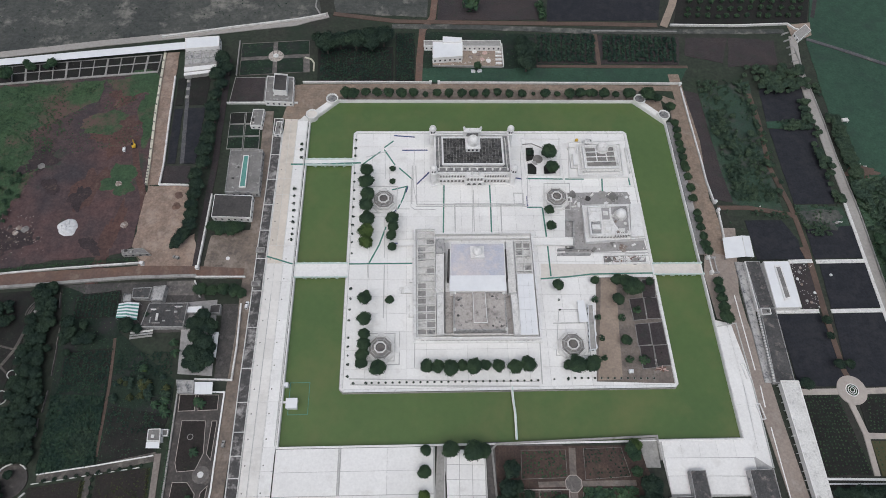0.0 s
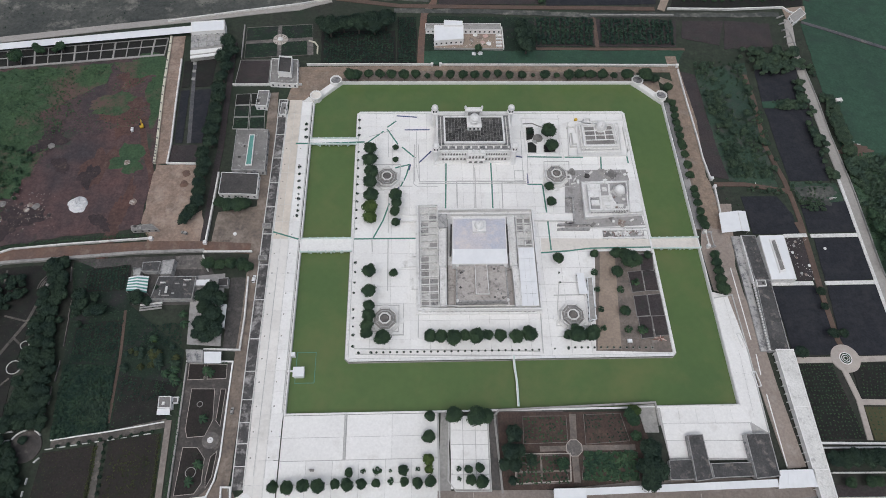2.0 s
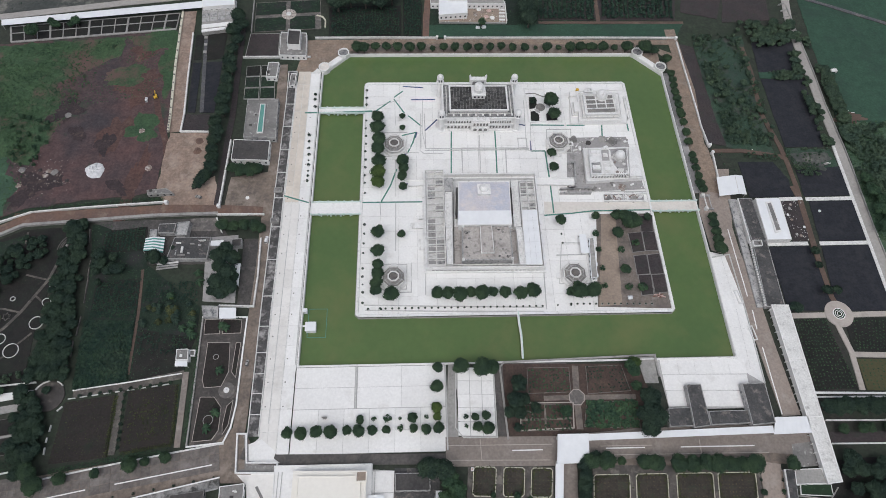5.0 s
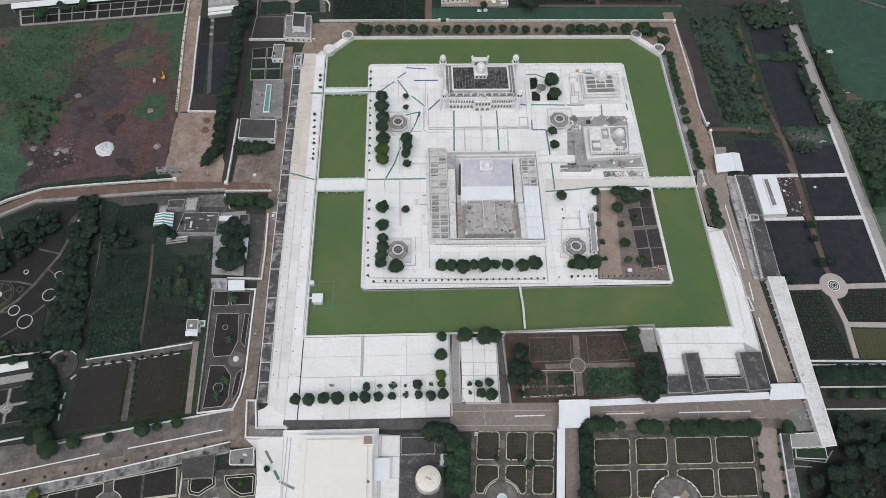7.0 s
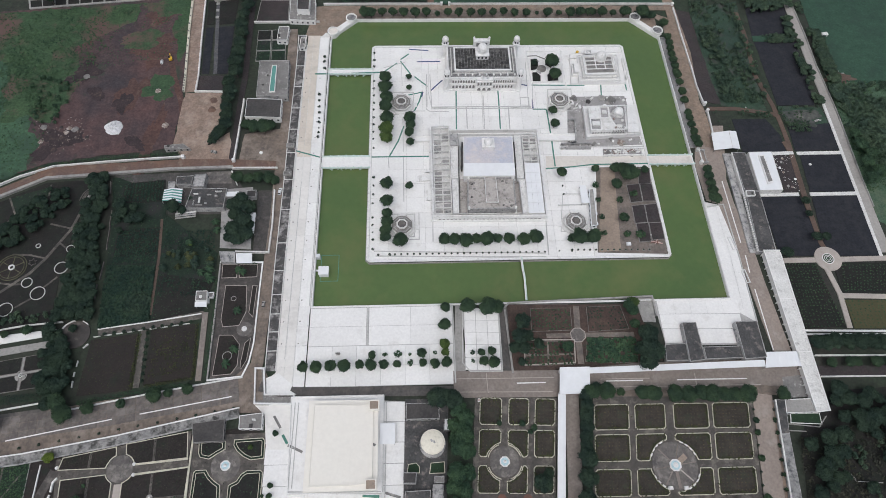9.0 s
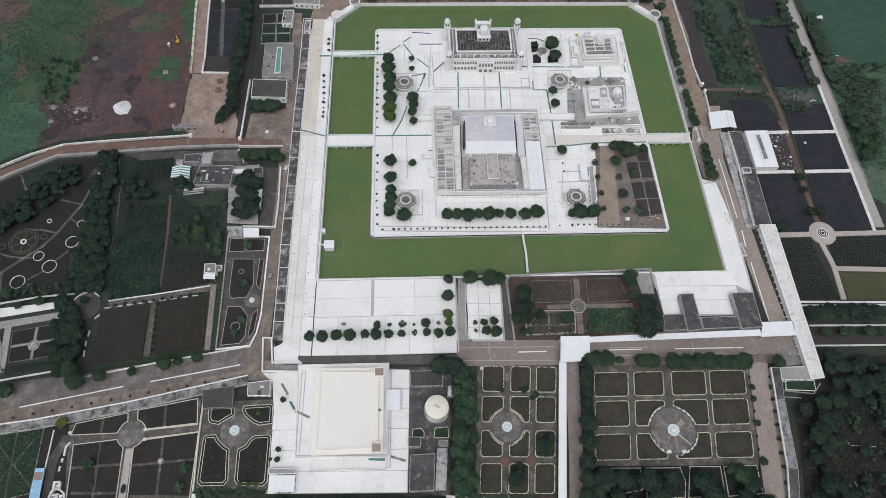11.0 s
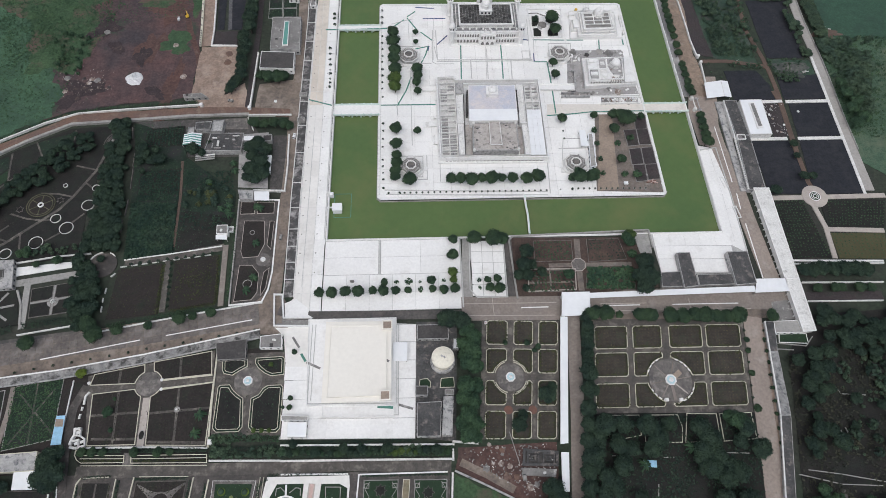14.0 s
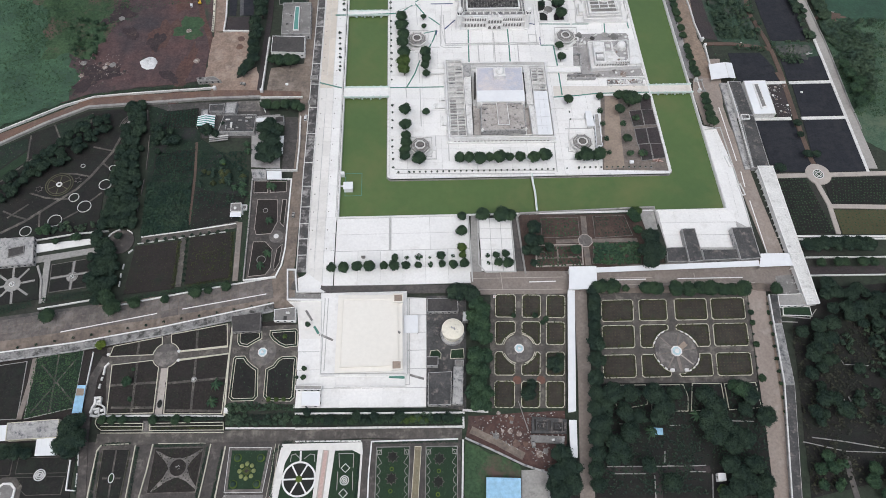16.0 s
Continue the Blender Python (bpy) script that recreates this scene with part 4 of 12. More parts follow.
for k in range(3):
    part("window", block(rect(dx - 2.6 + 2.6 * k, dy - 4.02, 1.3, 0.1), 13.9, 15.6), SHADOWBOX, np_)
part("rear_gate", block([(mx - 6.5, y1 - 2.0), (mx + 5.0, y1 - 2.0), (mx + 5.0, y1 + 1.2), (mx - 6.5, y1 + 1.2)], 0.8, 17.6), MARBLE, np_)
part("gate_niche", block([(mx - 4.6, y1 - 2.12), (mx + 3.2, y1 - 2.12), (mx + 3.2, y1 - 1.9), (mx - 4.6, y1 - 1.9)], 11.3, 16.2), TERRACE, np_)
for s in (-6.3, 4.8):
    part("finial", lathe(B(), mx + s, y1, [(0.7, 17.5), (0.7, 19.2), (0.9, 19.3), (0.1, 20.8)], 8), MARBLE, np_)

# ---- the court palace ----
cp = thing("court_palace", "low white court palace with open beam galleries and two central halls", "palace")
PT = 4.6
pod = [(-53.4, 101.0), (-40.2, 101.3), (-39.9, 97.6), (19.9, 97.7), (18.9, 28.5), (-53.1, 29.2)]
part("podium", block(pod, -0.3, 2.2), MARBLE, cp, "stained plaster podium")
part("parapet", rim(B(), inset(pod, -0.3), 0.9, 2.0, PT + 0.8), MARBLE, cp)
part("plinth", rim(B(), inset(pod, -1.4), 1.5, -0.3, 1.0), MARBLE, cp)


def gallery(parent, q, cols, rows, z, covered=0.0):
    """An open gallery: stained floor, a lattice of beams over it; its near part may be roofed with pale sheets."""
    f = part("gallery_floor", block(q, 2.0, 2.32), WEATHERED, parent)
    for i in range(cols + 1):
        part("beam", strip(B(), [quad_uv(q, i / cols, 0), quad_uv(q, i / cols, 1)], 0.7, z - 0.4, z + 0.75), WEATHERED, f)
        for j in range(0, rows + 1, 2):
            x, y = quad_uv(q, i / cols, j / rows)
            part("column", block(rect(x, y, 0.7, 0.7), 2.2, z - 0.35), MARBLE, f)
    for j in range(rows + 1):
        part("beam", strip(B(), [quad_uv(q, 0, j / rows), quad_uv(q, 1, j / rows)], 0.55, z - 0.4, z + 0.68), WEATHERED, f)
    rng = random.Random(cols * rows)
    for i in range(cols):
        for j in range(rows):
            part("floor_panel", block(inset(sub(q, i / cols, j / rows, (i + 1) / cols, (j + 1) / rows), 0.3), 2.3, 2.4), rng.choice((WEATHERED, WEATHERED, CREAMPAVE, SITEFLOOR, AGED) if j < rows * 0.6 else (AGED, SITEFLOOR, AGED, WEATHERED)), f)
    if covered:
        n = 5
        for j in range(n):
            for i in range(3):
                part("roof_sheet", block(inset(sub(q, i / 3, 1 - covered + covered * j / n, (i + 1) / 3, 1 - covered + covered * (j + 1) / n), 0.05), z + 0.8, z + 0.95), ROOFWHITE, f, "white roof sheet")


gallery(cp, [(-51.5, 99.3), (-41.0, 99.7), (-41.3, 30.5), (-51.8, 30.3)], 2, 14, PT)
gallery(cp, [(8.8, 91.9), (18.2, 91.8), (17.5, 30.3), (7.5, 30.2)], 2, 12, PT, 0.63)
for q in ([(-40.4, 93.1), (-35.1, 93.3), (-36.4, 56.7), (-40.6, 56.5)], [(-40.4, 56.0), (-36.9, 56.0), (-36.8, 30.7), (-40.5, 30.5)],
          [(2.9, 91.4), (7.3, 91.4), (6.8, 56.2), (2.2, 56.1)], [(3.4, 55.5), (7.0, 55.5), (7.3, 30.1), (3.6, 29.9)]):
    w = part("wing", block(q, 2.0, 6.2), MARBLE, cp)
    part("wing_roof", block(inset(q, 0.5), 6.1, 6.32), WEATHERED, w)
    part("wing_parapet", rim(B(), q, 0.4, 6.1, 6.8), MARBLE, w)
hall = [(-31.0, 87.5), (0.8, 87.3), (0.1, 56.2), (-32.6, 56.3)]
part("north_hall", block(hall, 2.0, 9.6), MARBLE, cp)
part("north_hall_roof", block(sub(hall, 0, 0, 1, 0.71), 9.5, 10.0), GREYTILE, cp, "mauve-grey tiled roof")
part("north_hall_awning", block(inset(sub(hall, 0, 0.70, 1, 1), -0.3), 10.05, 10.3), ROOFWHITE, cp, "plain white sheet awning")
part("cornice", rim(B(), inset(hall, -0.5), 0.9, 9.2, 9.95), MARBLE, cp)
for u0, u1 in ((-0.055, -0.025), (1.025, 1.055)):
    part("shade_screen", block(sub(hall, u0, 0.1, u1, 0.72), 2.0, 8.8), DARKROOF, cp, "black shade-net screen")
c = (-15.7, 80.4)
part("dome_base", block(rect(c[0], c[1], 7.6, 7.0), 9.9, 12.6), MARBLE, cp)
part("dome_cornice", block(rect(c[0], c[1], 8.3, 7.7), 12.6, 13.0), MARBLE, cp)
part("dome", lathe(B(), c[0], c[1], dome_profile(2.9, 13.0, 1.06, 0.7), 20), MARBLE, cp)
south = [(-30.2, 56.3), (-0.5, 56.0), (-0.5, 32.7), (-31.0, 32.7)]
part("south_hall", block(south, 2.0, 6.9), AGED, cp)
part("south_hall_roof", block(inset(south, 0.5), 6.8, 7.1), SAND, cp, "sandy weathered roof")
part("south_hall_parapet", rim(B(), inset(south, -0.2), 0.7, 6.8, 7.9), AGED, cp)
for x, y in inset(south, 0.4):
    part("corner_cap", lathe(B(), x, y, [(0.9, 7.0), (0.9, 8.6), (0.6, 9.2), (0.1, 9.6)], 8), MARBLE, cp)
ridge = [(-19.3, 56.5), (-12.1, 56.4), (-11.8, 36.6), (-19.5, 36.7)]
part("ridge_block", block(ridge, 7.0, 8.6), SAND, cp)
part("ridge_rim", rim(B(), inset(ridge, -0.15), 0.4, 8.3, 9.0), MARBLE, cp)
rng = random.Random(5)
for k in range(14):
    u, v_ = rng.choice((rng.uniform(0.05, 0.34), rng.uniform(0.66, 0.95))), rng.uniform(0.08, 0.92)
    p = quad_uv(south, u, v_)
    part("roof_patch", block([(p[0] + rng.uniform(0.3, 1.3) * math.cos(a), p[1] + rng.uniform(0.3, 1.1) * math.sin(a)) for a in [j * 0.9 for j in range(7)]], 7.05, 7.14 + 0.004 * k), rng.choice((STAINED_AND_SHADE, DARKSTAIN, TERRACE)), cp)
part("stair_hut", block([(-40.4, 92.5), (-34.9, 92.6), (-34.9, 82.8), (-40.4, 82.6)], 6.2, 7.6), AGED, cp)
part("side_floor", block([(-35.6, 58.8), (-30.4, 58.7), (-31.3, 32.9), (-35.8, 32.7)], 2.1, 2.5), SAND, cp)
part("side_floor", block([(0.5, 56.9), (3.7, 56.9), (4.0, 32.2), (0.7, 32.2)], 2.1, 2.5), SAND, cp)
# added dark strips that draw the shade lines along parapets and wings
for line, z in (([(-40.9, 99.0), (-41.0, 31.0)], 2.36), ([(-34.6, 92.0), (-36.0, 33.0)], 2.38), ([(1.9, 92.0), (2.9, 33.0)], 2.36), ([(7.5, 91.0), (7.4, 31.0)], 2.37), ([(-51.0, 29.9), (17.0, 29.4)], 2.3), ([(-38.0, 95.6), (18.0, 95.4)], 2.3)):
    part("parapet_shade", strip(B(), line, 0.7, 2.0, z + 0.12), STAINED_AND_SHADE, cp, "dark strip drawn as the shade line beside a parapet")
part("inner_parapet", strip(B(), [(-52.0, 31.6), (-31.5, 31.4), (-31.4, 31.0), (18.0, 31.0)], 0.5, 2.2, 4.6), WEATHERED, cp)
part("inner_parapet", strip(B(), [(-38.6, 94.3), (18.6, 94.2)], 0.6, 2.2, 5.0), MARBLE, cp)
for q in ([(-64.1, 63.3), (-54.2, 63.6), (-54.2, 59.2), (-63.8, 58.9)], [(-57.7, 68.6), (-54.1, 68.5), (-54.1, 66.1), (-57.7, 66.1)], [(-57.8, 51.6), (-54.0, 51.6), (-54.1, 43.7), (-57.5, 43.8)]):
    t = thing("stair_ramp", "low white stone steps beside the court palace", "steps", "court steps")
    for k in range(3):
        part("step", block(sub(q, 0.22 * k, 0, 1, 1), -0.1, 0.35 + 0.35 * k), WEATHERED if k == 1 else MARBLE, t)
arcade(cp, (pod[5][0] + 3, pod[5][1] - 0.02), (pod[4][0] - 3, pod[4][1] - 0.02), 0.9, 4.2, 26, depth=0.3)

# ---- the two pavilions in the north-east ----
pv = thing("lattice_pavilion", "white pavilion with a lattice beam roof and small dome", "pavilion")
q = [(52.9, 171.5), (93.2, 173.1), (90.3, 142.1), (49.8, 141.9)]
part("platform", block(q, -0.3, 1.3), WHITE, pv)
part("platform_rim", rim(B(), q, 0.5, 1.2, 1.8), MARBLE, pv)
q = [(57.7, 167.6), (87.5, 167.9), (85.7, 142.7), (55.8, 142.5)]
part("terrace", block(q, -0.3, 3.4), MARBLE, pv)
part("terrace_rim", rim(B(), inset(q, -0.3), 0.6, 3.2, 4.2), MARBLE, pv)
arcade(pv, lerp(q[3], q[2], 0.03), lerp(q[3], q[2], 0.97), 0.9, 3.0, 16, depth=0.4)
q = [(59.2, 164.7), (83.7, 166.0), (84.0, 144.9), (58.7, 144.3)]
part("hall", block(q, 3.2, 5.4), MARBLE, pv)
part("lower_cornice", rim(B(), inset(q, -0.5), 1.1, 5.2, 5.8), WEATHERED, pv)
q = inset(q, 1.2)
part("upper_hall", block(q, 5.3, 6.6), MARBLE, pv)
part("hall_rim", rim(B(), inset(q, -0.3), 0.7, 6.4, 7.5), MARBLE, pv)
part("roof", block(inset(q, 0.5), 6.5, 6.75), KIOSKROOF, pv)
part("roof_border", rim(B(), inset(q, 0.5), 1.1, 6.6, 6.95), WEATHERED, pv)
for u in (0.38, 0.68):
    part("roof_beam", strip(B(), [quad_uv(q, u, 0.30), quad_uv(q, u, 0.94)], 0.55, 6.7, 7.3), MARBLE, pv)
for v_ in (0.28, 0.50, 0.72):
    part("roof_beam", strip(B(), [quad_uv(q, 0.05, v_), quad_uv(q, 0.95, v_)], 0.55, 6.7, 7.26), MARBLE, pv)
c = (73.1, 161.6)
part("dome_base", lathe(B(), c[0], c[1], [(4.4, 6.6), (4.4, 7.2), (3.7, 7.3), (3.7, 8.6), (3.4, 8.7)], 16), WEATHERED, pv)
part("dome", lathe(B(), c[0], c[1], dome_profile(3.5, 8.7, 1.0, 0.6), 22), MARBLE, pv)
for k in range(8):
    a = k * 0.785
    part("turret", lathe(B(), c[0] + 4.2 * math.cos(a), c[1] + 4.2 * math.sin(a), [(0.4, 7.1), (0.35, 8.2), (0.12, 8.8)], 8), MARBLE, pv)
c = (65.5, 168.6)
part("turret_base", block(rect(c[0], c[1], 5.4, 4.6), -0.3, 4.2), MARBLE, pv)
part("turret_rim", rim(B(), rect(c[0], c[1], 5.8, 5.0), 0.5, 4.0, 4.9), MARBLE, pv)
for sx in (-1, 1):
    for sy in (-1, 1):
        part("pillar", block(rect(c[0] + sx * 2.1, c[1] + sy * 1.8, 0.6, 0.6), 4.1, 6.4), MARBLE, pv)
part("canopy_ring", rim(B(), rect(c[0], c[1], 5.2, 4.6), 0.9, 6.2, 6.7), MARBLE, pv)
part("dome", lathe(B(), c[0], c[1], dome_profile(1.6, 4.6, 1.0, 0.5), 16), MARBLE, pv)
q = [(52.2, 160.3), (58.6, 160.5), (58.6, 149.0), (51.7, 148.8)]
part("annex", block(q, -0.3, 2.4), WEATHERED, pv)
part("annex_rim", rim(B(), q, 0.5, 2.2, 3.0), MARBLE, pv)
part("annex_room", block(inset(q, 1.5), 2.2, 4.6), WHITE, pv)
for x, y, a, n in ((54.0, 166.5, 0, 5.0), (91.0, 160.0, 90, 12.0), (91.3, 147.5, 90, 4.0), (88.2, 163.5, 90, 7.0)):
    part("low_wall", block(rect(x, y, n, 0.5, a), 0.0, 2.4), WEATHERED, pv)
tagged(pv, group="pavilions")

pv = thing("domed_pavilion", "white pavilion under repair with flat roofs and one dome", "pavilion", "pavilions")
q = [(55.3, 118.9), (92.8, 119.6), (91.9, 94.4), (54.0, 91.9)]
part("terrace", block(q, -0.3, 2.8), MARBLE, pv)
part("terrace_rim", rim(B(), inset(q, -0.2), 0.6, 2.6, 3.6), MARBLE, pv)
q = [(57.7, 115.5), (83.4, 116.5), (81.4, 95.1), (56.7, 95.0)]
part("hall", block(q, 2.6, 6.2), MARBLE, pv)
part("roof", block(inset(q, 0.6), 6.1, 6.4), MARBLE, pv)
part("hall_rim", rim(B(), inset(q, -0.3), 0.8, 6.0, 7.2), MARBLE, pv)
for u in (0.3, 0.55):
    part("roof_beam", strip(B(), [quad_uv(q, u, 0.05), quad_uv(q, u, 0.95)], 0.8, 6.3, 6.9), MARBLE, pv)
part("roof_beam", strip(B(), [quad_uv(q, 0.05, 0.5), quad_uv(q, 0.6, 0.5)], 0.8, 6.3, 6.86), MARBLE, pv)
arcade(pv, lerp(q[3], q[2], 0.03), lerp(q[3], q[2], 0.97), 2.9, 6.0, 12, depth=0.4)
c = (77.3, 109.1)
part("dome_base", lathe(B(), c[0], c[1], [(4.2, 6.2), (4.2, 7.0), (3.5, 7.1), (3.3, 8.4)], 16), WEATHERED, pv)
part("dome", lathe(B(), c[0], c[1], dome_profile(3.1, 8.4, 1.05, 0.6), 18), MARBLE, pv)
part("grimy_floor", block([(71.5, 116.0), (82.6, 115.9), (81.4, 98.0), (75.0, 98.5), (72.6, 104.0)], 6.2, 6.72), SITEFLOOR, pv)
for k, (u, v_) in enumerate(((0.66, 0.55), (0.74, 0.75), (0.9, 0.62), (0.7, 0.9), (0.9, 0.9), (0.62, 0.35))):
    p = quad_uv(q, u, v_)
    part("roof_rubble", lathe(B(), p[0], p[1], [(1.0 + 0.2 * (k % 3), 6.6), (0.7, 7.0), (0.2, 7.2)], 7), (RUBBLE, AGED, WEATHERED)[k % 3], pv)
part("side_wing", block([(86.0, 118.8), (92.3, 118.9), (90.9, 95.0), (82.7, 94.6)], 2.5, 4.6), MARBLE, pv)
for i in range(3):
    for j in range(2):
        part("roof_panel", block(inset(sub(q, (0.02, 0.32, 0.57)[i], 0.04 + 0.48 * j, (0.28, 0.53, 0.97)[i], 0.48 + 0.48 * j), 0.2), 6.35, 6.5 + 0.04 * i), (MARBLE, SITEFLOOR, WEATHERED, AGED, WEATHERED, MARBLE)[i + 3 * j], pv)
for k in range(3):
    part("scaffold_ring", ring(B(), octagon(c[0], c[1], 4.9), octagon(c[0], c[1], 4.8), 7.2 + 1.2 * k, 7.3 + 1.2 * k), AGED, pv)
for u, v_, w, d, h in ((0.12, 0.12, 4.0, 3.0, 0.9), (0.15, 0.75, 5.0, 3.4, 1.2), (0.42, 0.25, 3.0, 3.0, 0.6), (0.45, 0.8, 3.6, 2.2, 0.8), (0.8, 0.85, 4.0, 2.4, 0.5)):
    p = quad_uv(q, u, v_)
    part("roof_box", block(rect(p[0], p[1], w, d), 6.3, 6.4 + h), MARBLE if h > 0.7 else WEATHERED, pv)
for i in range(6):
    p = quad_uv(q, 0.62 + 0.06 * i, 0.93)
    part("plank", block(rect(p[0], p[1] - 1.2, 0.5, 4.0, 8 * i), 6.4, 6.55 + 0.04 * i), STAINED_AND_SHADE, pv)
for k in range(9):
    a = k * 0.7
    part("scaffold_pole", block(rect(c[0] + 4.85 * math.cos(a), c[1] + 4.85 * math.sin(a), 0.12, 0.12), 6.2, 9.8), AGED, pv)


# ---- eight-sided kiosks ----
def kiosk(p, r=7.4, h=3.4, group="garden kiosks"):
    t = thing("kiosk", "eight-sided stone kiosk with stepped roof and raised lantern", "kiosk", group)
    t.location = (p[0], p[1], 0)
    part("step", block(octagon(0, 0, r * 1.22), -0.3, 0.4), WEATHERED, t)
    part("step", block(octagon(0, 0, r * 1.08), -0.3, 0.8), MARBLE, t)
    for k in range(4):
        a = k * math.pi / 2
        part("stair", block(rect(r * 1.3 * math.cos(a), r * 1.3 * math.sin(a), 2.4, 3.4, math.degrees(a)), -0.3, 0.55), MARBLE, t)
    slab = part("roof_slab", prism(B(), octagon(0, 0, r * 0.98), h, h + 0.9, octagon(0, 0, r * 0.45)), KIOSKROOF, t, "grey weathered stone roof")
    part("eave", ring(B(), octagon(0, 0, r * 1.03), octagon(0, 0, r * 0.92), h - 0.3, h + 0.5), WEATHERED, t)
    part("inner_ring", ring(B(), octagon(0, 0, r * 0.76), octagon(0, 0, r * 0.70), h + 0.2, h + 0.75), AGED, slab)
    for k in range(8):
        a = math.pi / 8 + k * math.pi / 4
        part("column", lathe(B(), r * 0.88 * math.cos(a), r * 0.88 * math.sin(a), [(0.4, 0.6), (0.3, 0.9), (0.28, h)], 8), MARBLE, t)
    lan = part("lantern", block(octagon(0, 0, r * 0.44), h + 0.3, h + 1.2), DARKSTAIN, t, "dark hollow lantern")
    part("lantern_rim", ring(B(), octagon(0, 0, r * 0.5), octagon(0, 0, r * 0.38), h + 1.1, h + 1.7), WEATHERED, t)
    part("lantern_cap", prism(B(), octagon(0, 0, r * 0.33), h + 1.1, h + 1.5, octagon(0, 0, r * 0.27)), COURTPAVE, lan)
    for k in range(8):
        a = math.pi / 8 + k * math.pi / 4
        part("rib", strip(B(), [(r * 0.5 * math.cos(a), r * 0.5 * math.sin(a)), (r * 0.95 * math.cos(a), r * 0.95 * math.sin(a))], 0.35, h + 0.3, h + 0.85), AGED, slab)
    return t


for p in ((-73.1, 124.0), (39.0, 125.2), (-72.8, 24.2), (37.1, 24.7)):
    kiosk(p)


def moat_tower(p, r=4.4, h=2.0, hollow=True):
    t = thing("moat_tower", "low eight-sided white tower on the moat's cut corner", "tower", "moat towers")
    t.location = (p[0], p[1], 0)
    part("shaft", block(octagon(0, 0, r * 0.9), -4.0, h - 0.5), WHITE, t)
    rim_ = part("crown", ring(B(), octagon(0, 0, r), octagon(0, 0, r * 0.84), h - 0.6, h + 0.6), WHITE, t)
    part("deck", block(octagon(0, 0, r * 0.86), h - 0.7, h - 0.2), TERRACE if hollow else PALETAN, t)
    for k in range(16):
        a = k / 16 * 6.283
        part("merlon", block(rect(r * 0.9 * math.cos(a), r * 0.9 * math.sin(a), 0.5, 0.5, math.degrees(a)), h + 0.6, h + 0.95), WHITE, rim_)


moat_tower((-111.4, 210.0))
moat_tower((-124.6, 195.6), hollow=False)
moat_tower((109.3, 210.0))
moat_tower((124.2, 195.3))


# ---- bridges ----
def bridge(q, label, deckmat, railmat):
    """A flat bridge: q0-q1 and q3-q2 are its long sides."""
    t = thing("bridge", label, "bridge", "moat bridges")
    part("deck", block(q, -0.35, 0.42), deckmat, t)
    for a, b in ((q[0], q[1]), (q[3], q[2])):
        part("rail", strip(B(), [a, b], 0.55, 0.3, 1.5), railmat, t)
        n = 6
        for i in range(n + 1):
            x, y = lerp(a, b, i / n)
            part("rail_post", block(rect(x, y, 0.8, 0.8), -0.6, 1.9), railmat, t)
    for i in range(1, 5):
        x, y = lerp(q[0], q[1], i / 5)
        x2, y2 = lerp(q[3], q[2], i / 5)
        part("pier", strip(B(), [(x, y), (x2, y2)], 1.0, -4.0, -0.3), railmat, t)
    return t


PALETEAL = surface("pale_green_paint", (0.52, 0.64, 0.60), (0.60, 0.68, 0.65), (0.66, 0.68, 0.66), 0.2, 1.0, 0.2, 0.5, 0.7)
bridge([(-125.6, 158.0), (-94.6, 158.0), (-94.6, 153.2), (-125.6, 153.2)], "narrow white bridge over the moat with pale green rails", WHITE, PALETEAL)
bridge([(-125.6, 79.6), (-94.6, 79.6), (-94.6, 70.2), (-125.6, 70.2)], "wide white bridge over the moat with pale green rails", WHITE, PALETEAL)
bridge([(94.6, 77.6), (124.8, 77.6), (124.8, 70.0), (94.6, 70.0)], "cream-decked bridge over the moat with pale green parapets", PALETAN, PALETEAL)
t = thing("footbridge", "thin pale green pipe walkway crossing the moat", "footbridge")
part("deck", strip(B(), [(0.7, 2.0), (0.9, -6.0), (1.4, -12.9), (1.1, -26.9)], 1.1, -0.5, 0.5), PALETEAL, t)
part("pipe", strip(B(), [(0.1, 2.0), (0.3, -6.0), (0.9, -12.9), (0.6, -26.9)], 0.5, 0.5, 0.9), MARBLE, t)
t = thing("pump_house", "small white pump cabin standing in the moat", "cabin")
c = (-120.1, -5.9)
part("body", block(rect(c[0], c[1], 5.6, 5.0), -4.0, 2.2), ROOFWHITE, t)
part("roof", block(rect(c[0], c[1], 6.2, 5.6), 2.2, 2.5), ROOFWHITE, t)
part("gangway", strip(B(), [(c[0] - 8.0, c[1] + 1.0), (c[0] - 2.5, c[1] + 1.0)], 1.0, -0.1, 0.4), MARBLE, t)
part("floating_boom", rim(B(), [(c[0] - 2.5, c[1] - 5.5), (c[0] + 8.5, c[1] - 5.5), (c[0] + 8.5, c[1] + 12.5), (c[0] - 2.5, c[1] + 12.5)], 0.35, WATER - 0.1, WATER + 0.12), GREENMAT, t)
t = thing("pump_box", "small white box on the moat's quay", "box")
part("body", block(rect(c[0] - 4.0, c[1] + 10.5, 2.2, 2.2), -4.0, 1.8), ROOFWHITE, t)

# ---- island floor details ----
flat("work_floor", [(46.0, 130.7), (87.6, 131.2), (92.8, 87.3), (40.6, 85.7)], SITEFLOOR, "dusty grey building site floor with dark stains", "paving", 0.03)
flat("lane", [(24.4, 78.5), (94.1, 77.3), (92.9, 70.8), (23.9, 68.9)], PALETAN, "cream paved lane leading to the east bridge", "paving", 0.04)
flat("garden_ground", [(57.4, 68.6), (93.0, 68.6), (93.0, 2.2), (48.8, 4.0)], GARDENTAN, "bare grey-brown garden ground with gravel", "ground", 0.03)
